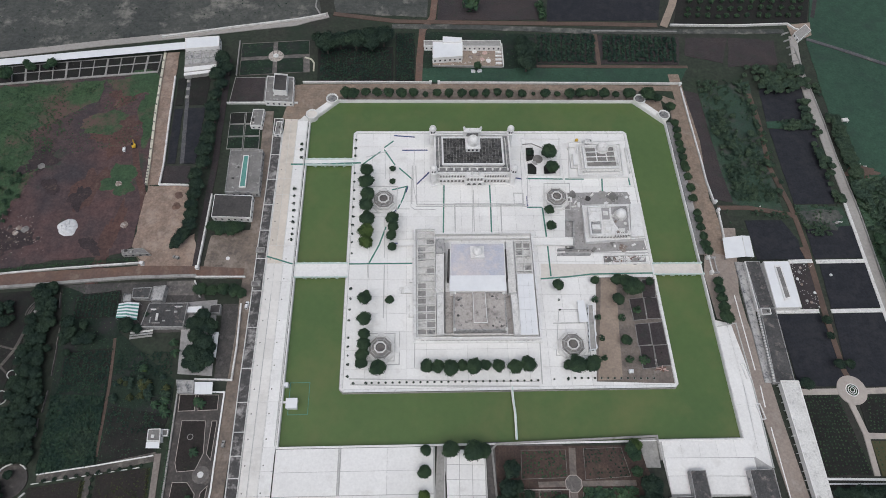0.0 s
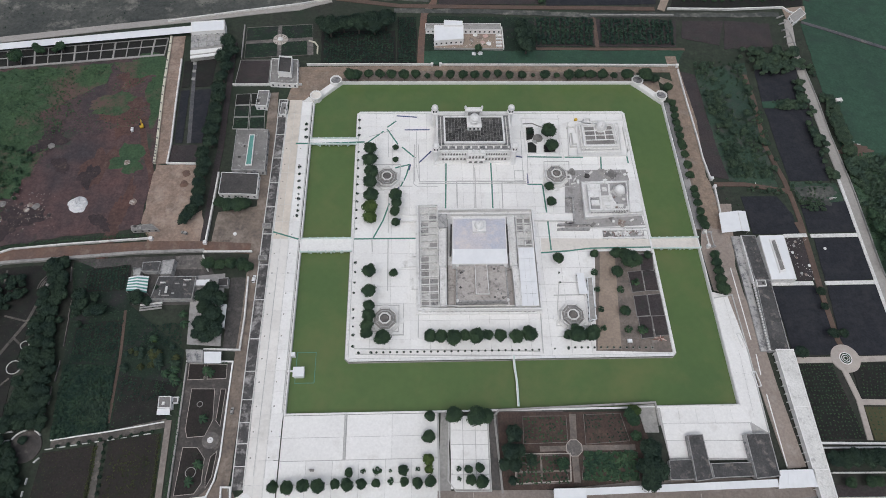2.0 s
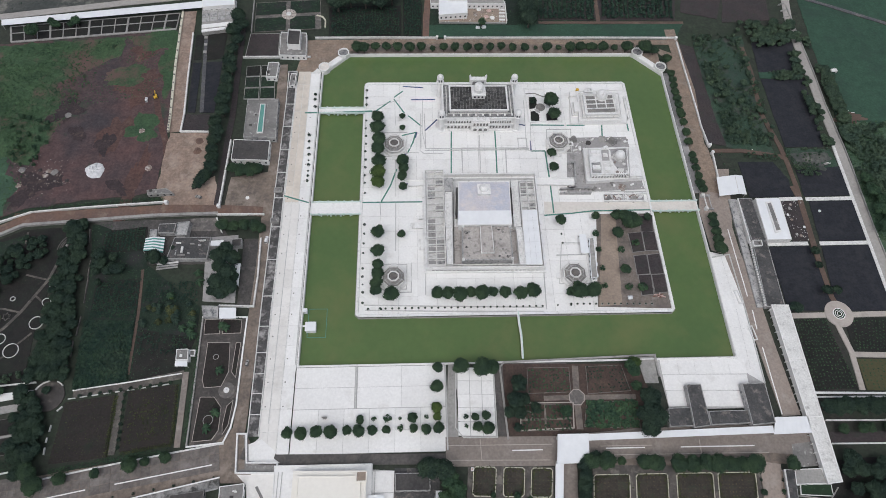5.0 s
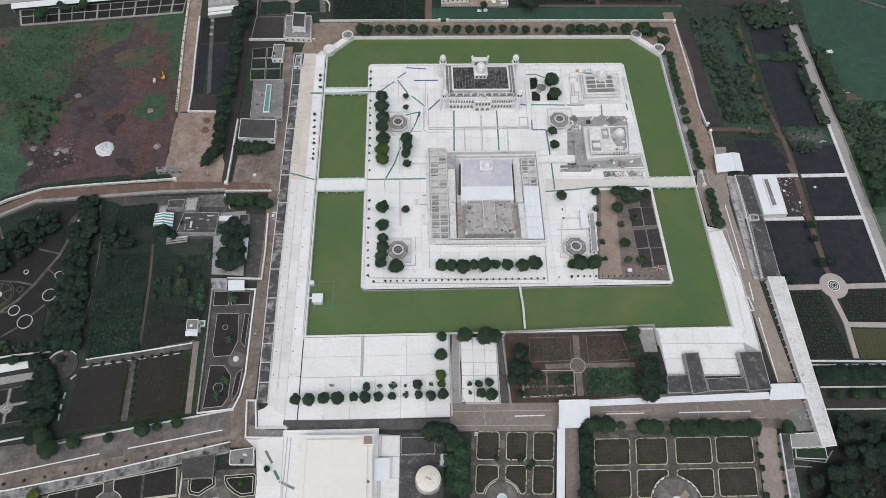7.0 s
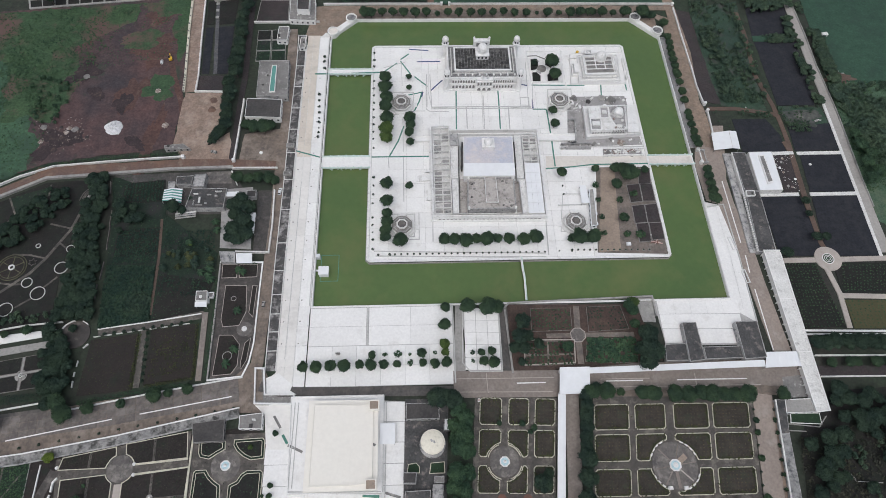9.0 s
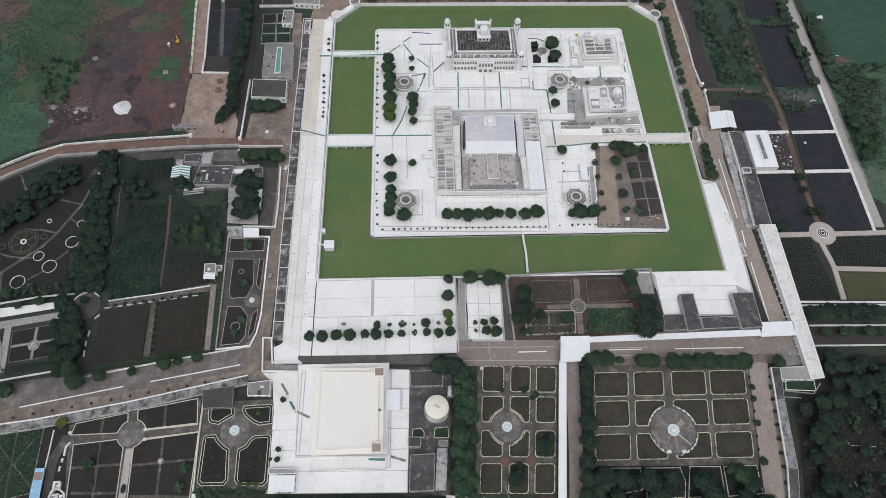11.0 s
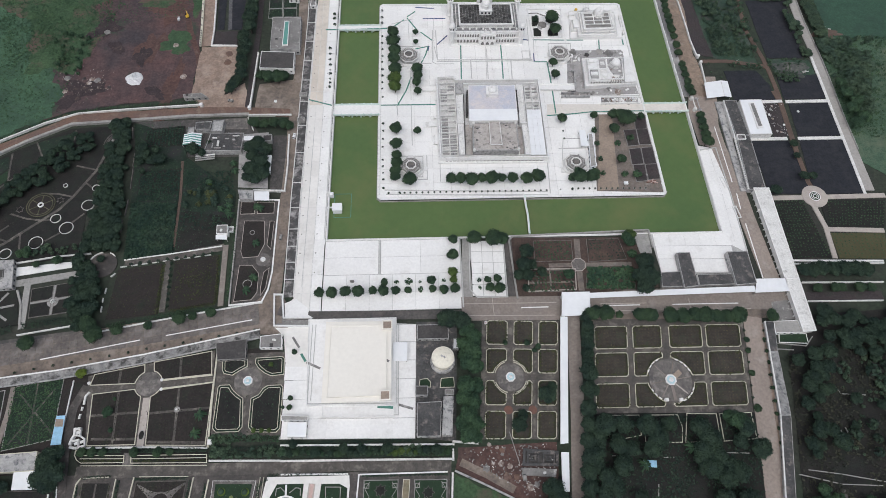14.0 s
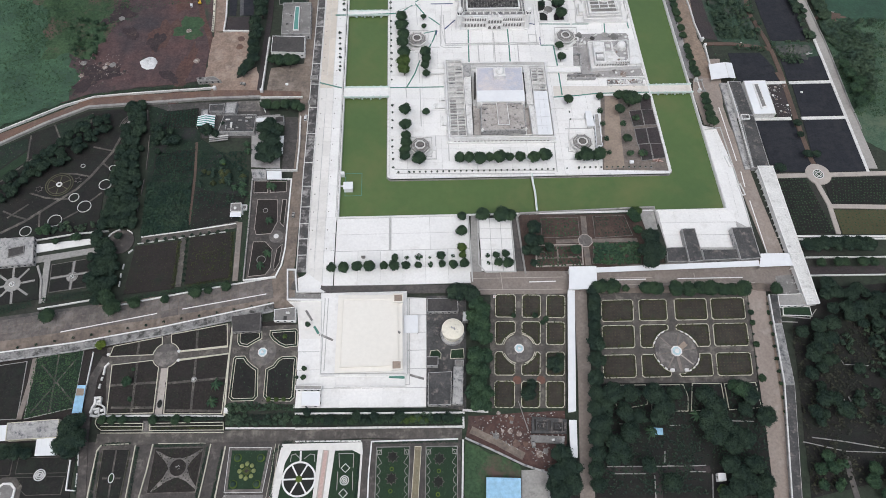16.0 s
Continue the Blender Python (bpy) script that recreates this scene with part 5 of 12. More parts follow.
flat("garden_path", [(60.7, 68.6), (69.8, 68.5), (63.7, 5.0), (49.8, 4.6)], TAN, "sandy garden path", "path", 0.05)
low_rim = [(20.0, 176.1), (47.5, 175.5), (44.7, 144.1), (20.8, 144.6)]
tagged(link("quadrant_kerb", rim(B(), low_rim, 0.8, -0.1, 0.6), MARBLE), "white kerb round the quadrant garden", "kerb", kind="structure")
for q in ([(84.1, 66.3), (91.5, 66.7), (90.0, 55.1), (82.8, 55.2)], [(74.2, 53.7), (82.3, 54.4), (82.0, 41.3), (74.8, 40.6)], [(83.4, 54.4), (90.6, 54.7), (90.6, 41.5), (83.1, 41.6)], [(75.0, 37.5), (82.5, 38.1), (82.2, 25.5), (74.8, 24.9)], [(83.6, 38.1), (90.8, 38.8), (90.9, 25.4), (83.2, 25.1)], [(75.4, 24.1), (82.7, 24.4), (82.0, 11.8), (75.1, 11.2)], [(83.7, 24.3), (91.1, 24.6), (90.8, 13.1), (83.5, 12.5)]):
    bed([(x + 1.7, y) for x, y in inset(q, -0.5)], BROWNSOIL, "square bed of bare brown soil with grey kerb", STAINED_AND_SHADE, 0.35, 0.4, "island garden beds")
rng = random.Random(21)
for q in ([(64.4, 83.1), (77.1, 83.4), (76.7, 78.7), (64.3, 77.5)], [(78.1, 84.7), (90.7, 84.5), (90.5, 79.3), (77.0, 78.2)]):
    t = thing("rubble_bay", "low walled bay heaped with white sacks and rubble", "rubble bay", "rubble bays")
    part("wall", rim(B(), q, 0.4, -0.1, 1.0), AGED, t)
    for k in range(34):
        p = quad_uv(q, rng.uniform(0.05, 0.95), rng.uniform(0.1, 0.9))
        part("sack", prism(B(), rect(p[0], p[1], rng.uniform(0.6, 2.0), rng.uniform(0.5, 1.2), rng.uniform(0, 180)), 0.0, 0.5 + 0.02 * k), rng.choice((WEATHERED, WHITE, SITEFLOOR, REDSTONE, WHITEHEAP, RUBBLE)), t)
t = thing("root_heap", "reddish heap of cut branches on the garden ground", "heap")
p = (87.2, 10.6)
for k in range(9):
    a = k * 0.7
    part("branch", strip(B(), [(p[0] + 0.5 * math.cos(a), p[1] + 0.4 * math.sin(a)), (p[0] + (2.4 + k % 3) * math.cos(a), p[1] + (1.3 + 0.4 * (k % 3)) * math.sin(a))], 0.5, 0.02 + 0.05 * k, 0.4 + 0.07 * k), REDSTONE if k % 2 else PINK, t)
c = (29.6, 158.4)
for q in ([(22.7, 167.7), (28.2, 168.2), (28.6, 160.4), (26.5, 156.6), (21.9, 155.5)], [(22.6, 154.4), (26.4, 154.9), (29.3, 151.1), (28.6, 144.6), (22.0, 144.1)], [(34.6, 168.8), (42.7, 169.3), (42.1, 160.9), (36.4, 158.7), (32.9, 161.5)], [(35.9, 154.8), (41.9, 155.9), (41.9, 145.6), (33.2, 145.1), (33.5, 151.6)]):
    bed(q, SOIL, "planted bed with cut corners and pale kerb", WEATHERED, 0.45, 0.5, "quadrant beds")
t = thing("round_plinth", "round grey stone plinth in the quadrant garden", "plinth")
c = (30.4, 158.0)
part("plinth", lathe(B(), c[0], c[1], [(3.4, -0.2), (3.4, 0.5), (2.6, 0.6), (2.6, 0.9)], 28), KIOSKROOF, t)
for k in range(3):
    part("step", block(rect(c[0] - 1.6 - 0.9 * k, c[1] - 3.4 + 0.1 * k, 0.7, 3.0, 25), 0.0, 0.7 - 0.15 * k), AGED, t)
tagged(link("floor_kerb", strip(B(), [(20.4, 170.6), (27.6, 171.1), (34.0, 167.6)], 0.5, -0.1, 0.5), KIOSKROOF), "low grey kerb across the paving", "kerb", "floor kerbs", kind="structure")


def mat_line(line, mat, w=0.95, label="long green floor mat laid over the paving", z=0.0):
    ob = link("floor_mat", strip(B(), line, w, z - 0.12, z + 0.09), mat)
    tagged(ob, label, "mat", "walking mats")


for line in ([(-33.8, 138.7), (-34.4, 122.4), (-35.2, 100.6)], [(-3.6, 138.6), (-3.9, 122.3), (-4.6, 100.4)], [(-63.6, 151.1), (-54.4, 141.6)], [(-68.1, 133.6), (-57.8, 136.4)], [(-58.4, 136.0), (-60.6, 127.4), (-64.2, 118.7)],
             [(-71.5, 105.5), (-75.3, 92.7), (-81.2, 80.0)], [(-123.2, 79.3), (-90.5, 79.4), (-54.2, 79.4)], [(20.1, 119.6), (29.7, 119.5)], [(29.7, 119.1), (30.2, 95.5), (30.0, 69.9)],
             [(23.5, 68.1), (41.5, 69.4), (55.0, 71.0), (81.0, 71.3), (127.2, 71.6)], [(21.4, 142.2), (45.6, 141.7)], [(-73.8, 166.4), (-66.3, 153.3)], [(-88.4, 153.7), (-76.3, 164.7)], [(-73.8, 168.1), (-67.6, 173.8)], [(47.3, 141.7), (60.0, 141.6)], [(72.2, 141.9), (71.1, 132.1)], [(90.2, 148.0), (90.4, 136.5)]):
    mat_line(line, GREENMAT)
for line in ([(-43.6, 147.5), (-52.1, 137.6)], [(-57.8, 136.4), (-58.8, 131.6)], [(-64.3, 119.1), (-66.5, 116.4)], [(-66.5, 93.5), (-54.1, 93.4)], [(20.5, 128.4), (20.1, 119.4)], [(-67.4, 178.4), (-53.0, 177.1)], [(-61.7, 165.8), (-44.4, 165.9)], [(13.0, 143.0), (18.3, 141.8)]):
    mat_line(line, NAVY, label="long navy floor mat laid over the paving")


mat_line([(-135.6, 154.1), (-118.7, 154.0), (-89.1, 155.2)], GREENMAT, 1.1, "green floor mat along the narrow bridge", 0.42)


# white kerbs by default drawn grey: their edge shade is in the colour
def low_kerb(line, h=0.4, w=0.6, mat=None):
    ob = link("floor_kerb", strip(B(), line, w, -0.1, h), mat or FLOORLINE)
    tagged(ob, "low white kerb across the paving", "kerb", "floor kerbs", kind="structure")


for line in ([(-52.4, 152.7), (-51.8, 122.1), (5.0, 122.2), (18.8, 121.7)], [(-52.5, 120.6), (18.7, 120.6)], [(-27.1, 122.0), (-27.5, 101.8)], [(-14.7, 133.2), (-15.5, 101.8)], [(2.6, 120.7), (1.9, 101.6)],
             [(-54.8, 152.8), (-55.1, 122.5)], [(-82.1, 78.9), (-81.5, 70.0)], [(-71.9, 78.8), (-71.7, 43.5)], [(-84.1, 33.6), (-83.9, 15.5)], [(-62.1, 34.9), (-62.2, 15.5), (-73.4, 15.3)], [(-53.3, 34.7), (-53.6, 13.6)], [(19.2, 33.8), (17.9, 3.0)],
             [(28.0, 39.1), (46.9, 39.2)], [(40.6, 85.7), (93.1, 85.7)],
             [(-90.1, 7.6), (-49.1, 6.2), (16.3, 4.3)], [(-89.2, 4.3), (-49.2, 3.0), (16.0, 1.7)]):
    low_kerb(line)
for line in ([(35.7, 87.3), (56.7, 88.0)], [(35.4, 84.2), (56.1, 84.0)], [(43.3, 108.3), (48.8, 108.2)], [(48.2, 108.2), (46.4, 88.2)], [(40.8, 87.7), (46.4, 88.2)]):
    wall(line, 2.2, 0.8, AGED, "unfinished grey wall stub on the building site", name="wall_stub")


def raised_walk(a, b, w, label):
    """A raised white passage with low rails, on short piers."""
    t = thing("raised_walk", label, "walkway", "raised walks")
    part("deck", strip(B(), [a, b], w, 0.9, 1.3), WHITE, t)
    d = (Vector(b) - Vector(a)).normalized()
    n = Vector((-d.y, d.x)) * (w / 2 - 0.3)
    for s in (-1, 1):
        part("rail", strip(B(), [(a[0] + s * n.x, a[1] + s * n.y), (b[0] + s * n.x, b[1] + s * n.y)], 0.5, 1.2, 2.0), MARBLE, t)
    for k in range(5):
        p = lerp(a, b, (k + 0.5) / 5)
        part("pier", strip(B(), [(p[0] + n.x, p[1] + n.y), (p[0] - n.x, p[1] - n.y)], 0.8, -0.1, 0.95), MARBLE, t)


raised_walk((20.6, 93.7), (46.9, 93.0), 6.0, "raised white passage between the court palace and the site")
raised_walk((-63.9, 93.3), (-53.7, 93.4), 5.0, "short raised white passage on the court palace's west side")
for line in ([(-53.4, 164.8), (-54.0, 136.6), (-51.9, 122.4), (-35.2, 122.2)], [(-55.5, 142.4), (-55.7, 120.5), (-53.1, 118.2), (-39.9, 118.1)], [(-27.6, 122.2), (-27.7, 101.2)], [(-15.4, 135.3), (-16.5, 101.1)], [(3.0, 122.8), (2.2, 101.8)],
             [(19.0, 164.4), (17.2, 122.7), (6.0, 121.4)], [(23.9, 164.4), (20.2, 121.7)], [(-27.6, 122.6), (-7.4, 122.4)], [(-2.4, 122.4), (21.1, 119.9)], [(-79.1, 118.9), (-56.5, 118.7)], [(-72.3, 117.9), (-71.9, 83.5)], [(-86.1, 159.9), (-70.4, 165.4)], [(-73.2, 164.9), (-72.6, 142.5)]):
    low_kerb(line, 0.3, 0.35)
for q in ([(11.7, 130.8), (18.3, 130.7), (17.9, 122.2), (11.4, 122.3)], [(32.0, 47.9), (49.6, 47.6), (47.7, 19.0), (27.4, 19.3)], [(-80.8, 34.4), (-64.5, 34.2), (-64.9, 17.3), (-81.5, 17.5)], [(-82.5, 136.5), (-64.3, 136.4), (-64.8, 115.5), (-82.9, 115.6)], [(32.5, 138.2), (49.9, 138.2), (48.1, 117.4), (30.3, 117.5)]):
    tagged(link("plot_kerb", rim(B(), q, 0.45, -0.1, 0.35), FLOORLINE), "low grey kerb round a square plot on the terrace", "kerb", "floor kerbs", kind="structure")
flat("bridge_head", [(133.4, 103.2), (153.3, 103.0), (139.8, 36.1), (126.5, 41.0), (125.5, 70.5)], GARDENLANE, "trodden brown ground at the bridge's end", "ground", 0.15)
t = thing("bridge_gate", "grey concrete gate frame at the bridge's end", "gate")
c = (129.7, 76.0)
for s in (-1, 1):
    part("pillar", block(rect(c[0], c[1] + s * 5.2, 2.0, 2.0), -0.3, 2.8), WEATHERED, t)
    part("buttress", block(rect(c[0] + 3.0, c[1] + s * 5.2, 4.0, 0.9), -0.3, 1.8), AGED, t)
part("lintel", block(rect(c[0], c[1], 0.7, 12.4), 2.8, 3.2), WEATHERED, t)
part("lintel", block(rect(c[0] + 3.6, c[1], 0.6, 11.2), 1.8, 2.1), AGED, t)
t = thing("water_drum", "small yellow water drum beside the pavilion", "drum")
c = (58.8, 173.1)
part("drum", lathe(B(), c[0], c[1], [(1.1, -0.1), (1.1, 2.2), (0.9, 2.4)], 14), YELLOW, t)


def material_pile(p, r, mat, label, seed, name="mound", category="mound"):
    """A lumpy mound with broken edges."""
    bm = B()
    rows, nr, na = [], 7, 22
    for i in range(nr + 1):
        k = i / nr
        row = []
        for j in range(na):
            a = 2 * math.pi * j / na
            w = r * k * (1 + 0.35 * noise.noise((math.cos(a) * 1.5 + seed * 3.7, math.sin(a) * 1.5, seed)) + 0.12 * noise.noise((j * 1.7, seed, i)))
            z = (1 - k) ** 0.8 * r * 0.4 + (r * 0.22 * noise.noise((w * math.cos(a) * 1.3, w * math.sin(a) * 1.3, seed * 2.3)) + r * 0.1 * noise.noise((i * 3.1, j * 2.3, seed))) * (1 - k * 0.7) + 0.1
            row.append(bm.verts.new((p[0] + w * math.cos(a), p[1] + w * math.sin(a), z if i < nr else -0.3)))
        rows.append(row)
    for a, b in zip(rows, rows[1:]):
        for j in range(na):
            bm.faces.new((a[j], b[j], b[(j + 1) % na], a[(j + 1) % na]))
    bmesh.ops.remove_doubles(bm, verts=rows[0], dist=0.05)
    tagged(link(name, bm, mat), label, category)


for i, (p, r, m) in enumerate((((50.8, 129.2), 3, STAINED_AND_SHADE), ((60.4, 126.2), 2, DARKROOF), ((70.9, 129.1), 3, CONC), ((76.9, 127.6), 4, STAINED_AND_SHADE), ((78.1, 89.0), 3, RUBBLE), ((67.1, 80.2), 3, STAINED_AND_SHADE), ((78.5, 80.7), 3, MARBLE), ((83.7, 80.0), 3, CONC), ((90.1, 102.4), 2.5, STAINED_AND_SHADE), ((74.5, 123.9), 2.5, CONC))):
    material_pile(p, r, m, "mound of broken building material on the site floor", i, category="mound")
rng_ = random.Random(5)
wq = [(46.0, 130.7), (87.6, 131.2), (92.8, 87.3), (40.6, 85.7)]
for i in range(26):
    x, y = quad_uv(wq, rng_.random(), rng_.choice((rng_.uniform(0.02, 0.25), rng_.uniform(0.85, 0.98))))
    k = rng_.random()
    t = thing("building_block", "loose pale building block on the site floor", "building block", "site blocks")
    part("block", block(rect(x, y, 0.8 + 2.6 * k, 0.7 + 1.2 * rng_.random(), rng_.uniform(0, 90)), -0.05, 0.4 + 0.9 * rng_.random()), (MARBLE, CONC, STAINED_AND_SHADE, WEATHERED)[i % 4], t)
cover("site_debris", wq, 150, WEATHERED, "scattered pale debris on the site floor", 1.0, 0.2, 81)
cover("site_debris", wq, 110, STAINED_AND_SHADE, "scattered dark debris on the site floor", 1.0, 0.2, 82)
wall([(64.6, 83.2), (92.7, 83.5)], 1.6, 0.6, MARBLE, name="site_wall", label="low white wall of the building yard")
wall([(63.8, 77.6), (91.6, 77.7)], 1.6, 0.6, MARBLE, name="site_wall", label="low white wall of the building yard")
for p in ((68.9, 9.2), (50.4, 24.2), (51.0, 31.7)):
    t = thing("garden_cart", "white covered cart parked in the island garden", "cart")
    part("body", block(rect(p[0], p[1], 2.6, 2.0), 0.5, 1.6), CARWHITE, t)
    part("top", prism(B(), rect(p[0], p[1], 2.8, 2.2), 1.6, 2.2, rect(p[0], p[1], 1.8, 1.4)), ROOFWHITE, t)
    for s in (-1, 1):
        part("wheel", block(rect(p[0] + s * 0.9, p[1], 0.5, 2.3), 0.05, 0.6), RUBBER, t)
sheet_roof([(43.2, 52.2), (47.3, 52.2), (48.2, 38.5), (42.9, 38.5)], 3.2, ROOFWHITE, "pale sheet-roofed shed in the island garden", "shed")
house([(49.1, 49.3), (52.3, 49.6), (50.7, 22.0), (46.6, 21.3)], 3.0, CONC, "long low grey garden shed with clutter on its roof", ROOFWHITE, 0.3, "garden_shed")

for x, y, r in ((-84.5, 145.2, 5.1), (-84.5, 135.8, 5.5), (-83.2, 126.4, 5.4), (-83.9, 118.5, 5.2), (-82.9, 108.0, 5.5), (-67.4, 108.4, 4.9), (-66.7, 103.0, 3.9), (-67.6, 96.8, 3.8), (-67.2, 88.9, 3.3), (-67.7, 148.4, 2.5), (-67.7, 138.4, 2.3), (-82.6, 54.3, 4.8), (-68.0, 53.7, 2.9), (-82.4, 41.4, 4.4), (33.0, 114.9, 3.7), (33.0, 103.0, 3.9), (32.6, 62.0, 4.0),):
    tree((x, y), r, "round", group="trees on the island terrace")
for x, y, r in ((-83.2, 98.9, 5.4), (-83.0, 91.4, 5.1),):
    tree((x, y), r, "light", group="trees on the island terrace")
for x, y, r in ((-82.1, 32.0, 4.1), (-82.1, 25.8, 4.3), (-83.1, 19.7, 4.0), (-83.2, 15.1, 4.0), (-73.6, 11.8, 5.3), (-46.8, 12.6, 4.0), (-40.6, 12.2, 4.6), (-33.3, 11.3, 5.0), (-26.7, 12.8, 4.0), (-20.4, 11.8, 5.2), (-13.6, 13.1, 3.5), (-6.6, 12.3, 4.3), (2.6, 11.6, 4.6), (10.0, 12.8, 5.2), (33.1, 12.5, 3.2), (37.3, 12.2, 5.5), (43.7, 12.0, 4.1),):
    tree((x, y), r, "round", group="trees on the island terrace")
for x, y, r in ((46.4, 12.7, 4.9), (68.9, 64.9, 3.9), (73.8, 63.1, 4.9), (76.4, 58.7, 6.5), (67.6, 52.4, 3.9), (88.8, 64.1, 2.9), (55.5, 65.1, 2.9), (68.0, 26.8, 3.7),):
    tree((x, y), r, "round", group="trees in the island garden")
for x, y, r in ((68.6, 41.3, 2.7), (69.2, 16.0, 2.6), (54.2, 53.3, 2.7), (54.5, 42.0, 2.2), (54.9, 29.1, 2.2), (54.6, 17.1, 2.3), (78.4, 46.2, 2.9), (77.3, 15.3, 3.4),):
    tree((x, y), r, "freshshrub", group="shrubs in the island garden")
for x, y, r in ((37.2, 159.4, 5.7), (38.0, 147.2, 5.3)):
    tree((x, y), r, "round", group="trees in the quadrant garden")
for x, y, r in ((25.5, 162.3, 3.1),):
    tree((x, y), r, "shrub", group="shrubs in the quadrant garden")
for x, y, r in ((-92.9, 146.5, 1.0), (-92.8, 139.6, 1.0), (-92.7, 133.0, 1.0), (-92.5, 126.1, 1.0), (-92.6, 119.8, 1.0), (-92.4, 113.0, 1.1), (-92.4, 106.5, 1.1), (-92.5, 100.1, 1.0), (-92.3, 94.2, 0.9), (-92.1, 86.4, 0.9), (-91.6, 62.5, 1.1), (-91.5, 55.9, 0.9), (-91.6, 49.1, 0.9), (-91.7, 42.2, 0.9), (32.9, 53.9, 0.8), (32.9, 47.3, 0.8),):
    tree((x, y), r, "shrub", group="clipped shrubs along the island's edge")
for x, y, r in ((-91.6, 31.6, 0.9), (-91.5, 26.1, 0.9), (-91.4, 21.0, 0.7), (-91.1, 15.8, 1.0), (-91.0, 8.7, 1.0), (-87.5, 4.9, 1.0), (-80.5, 4.9, 1.0), (32.6, 5.4, 1.0), (24.9, 5.5, 0.7),):
    tree((x, y), r, "shrub", group="clipped shrubs along the island's edge")
for x, y, r in ((-93.3, 174.0, 1.2), (-93.1, 166.8, 1.2), (-93.0, 160.7, 1.2),):
    tree((x, y), r, "shrub", group="clipped shrubs along the island's edge")
pot = thing("planter", "small grey stone planter on the island terrace", "planter", "terrace planters")
part("pot", lathe(B(), 0, 0, [(0.45, -0.1), (0.7, 0.7), (0.75, 0.9)], 10), CONC, pot)
part("plant", lathe(B(), 0, 0, [(0.5, 0.85), (0.55, 1.2), (0.2, 1.6)], 7), LEAF_DARK, pot)
pa, pb = (-77.3, 4.9), (15.6, 4.9)
pot.location = (pa[0], pa[1], 0)
for i in range(1, 25):
    x, y = lerp(pa, pb, i / 24)
    copy_thing(pot, pose(x, y, 0))
pa, pb = (32.9, 5.5), (81.4, 4.6)
for i in range(14):
    x, y = lerp(pa, pb, i / 13)
    copy_thing(pot, pose(x, y + 0.5, 0))


# ---- quays and plazas round the moat ----
band_w = [(-141.0, 204.0), (-127.0, 194.0), (-126.6, -29.6), (-133.0, -79.7), (-149.0, -76.7), (-148.3, -72.1), (-142.8, -67.3), (-142.9, -53.2), (-144.7, 35.9), (-147.0, 153.0)]
base_slab("promenade_bed", band_w, 0.14, WEATHERED, "worn pale edge of the promenade")
panels("promenade", [(-143.3, 193.0), (-134.3, 193.0), (-134.3, 80.0), (-143.3, 80.0)], 2, 9, "cream concrete promenade with long worn panels", PROMTAN, top=0.26, gap=0.2)
panels("promenade", [(-134.0, 191.0), (-126.8, 191.0), (-126.8, 80.0), (-134.0, 80.0)], 1, 9, "white concrete promenade strip beside the moat", WHITE, top=0.28, gap=0.2)
panels("promenade", [(-143.3, 79.8), (-133.6, 79.8), (-133.6, -76.5), (-143.3, -76.5)], 2, 13, "white concrete promenade beside the moat with panel joints", CREAMPAVE, top=0.26, gap=0.2)
panels("promenade", [(-133.2, 79.8), (-126.8, 79.8), (-126.8, -76.5), (-133.2, -76.5)], 1, 13, "white concrete promenade strip beside the moat", WHITE, top=0.28, gap=0.2)
base_slab("south_plaza_bed", [(-126.4, -76.6), (-126.4, -29.6), (-43.4, -29.6), (-43.4, -76.6)], 0.12)
panels("south_plaza", [(-126.3, -53.0), (-93.6, -53.0), (-93.6, -29.7), (-126.3, -29.7)], 1, 2, "white concrete plaza south of the moat", top=0.26, gap=0.18)
panels("south_plaza", [(-92.2, -53.0), (-43.8, -53.0), (-43.8, -29.7), (-92.2, -29.7)], 2, 2, "white concrete plaza with wide joints south of the moat", top=0.26, gap=0.16)
panels("south_walk", [(-126.3, -76.5), (-43.8, -76.5), (-43.8, -53.2), (-126.3, -53.2)], 6, 2, "white concrete walk below a row of clipped trees", top=0.26, gap=0.14)
low_kerb([(-92.9, -29.8), (-92.9, -53.0)], 0.8, 0.8)
low_kerb([(-43.4, -29.8), (-43.4, -76.0)], 1.2, 0.8)
for p, q in (((-127.3, 190.0), (-127.3, -28.0)),):
    low_kerb([p, q], 0.55, 0.5)
low_kerb([(-138.6, 60.0), (-138.9, -60.0)], 0.36, 0.3)
sq = thing("floor_light", "small dark floor light set in the white promenade", "floor light", "promenade lights")
part("lamp", block(rect(0, 0, 0.7, 0.7), 0.2, 0.34), STAINED_AND_SHADE, sq)
sq.location = (-132.0, 150.0, 0)
for i in range(16):
    for x in (-132.0, -141.5):
        if i or x != -132.0:
            copy_thing(sq, pose(x, 150.0 - 13.4 * i, 0))
for x, y, r in ((-131.3, 134.0, 1.3), (-131.0, 128.6, 1.1), (-130.7, 123.0, 1.1), (-130.3, 117.5, 1.3), (-130.3, 113.0, 0.8), (-130.0, 108.9, 1.3), (-130.0, 104.3, 0.8), (-129.9, 100.3, 1.1), (-130.0, 96.3, 1.1),):
    tree((x, y), r, "shrub", group="clipped shrubs along the promenade")
for x, y, r in ((-129.5, 170.4, 1.4), (-129.4, 165.7, 1.4), (-129.0, 159.0, 1.4),):
    tree((x, y), r, "shrub", group="clipped shrubs along the promenade")
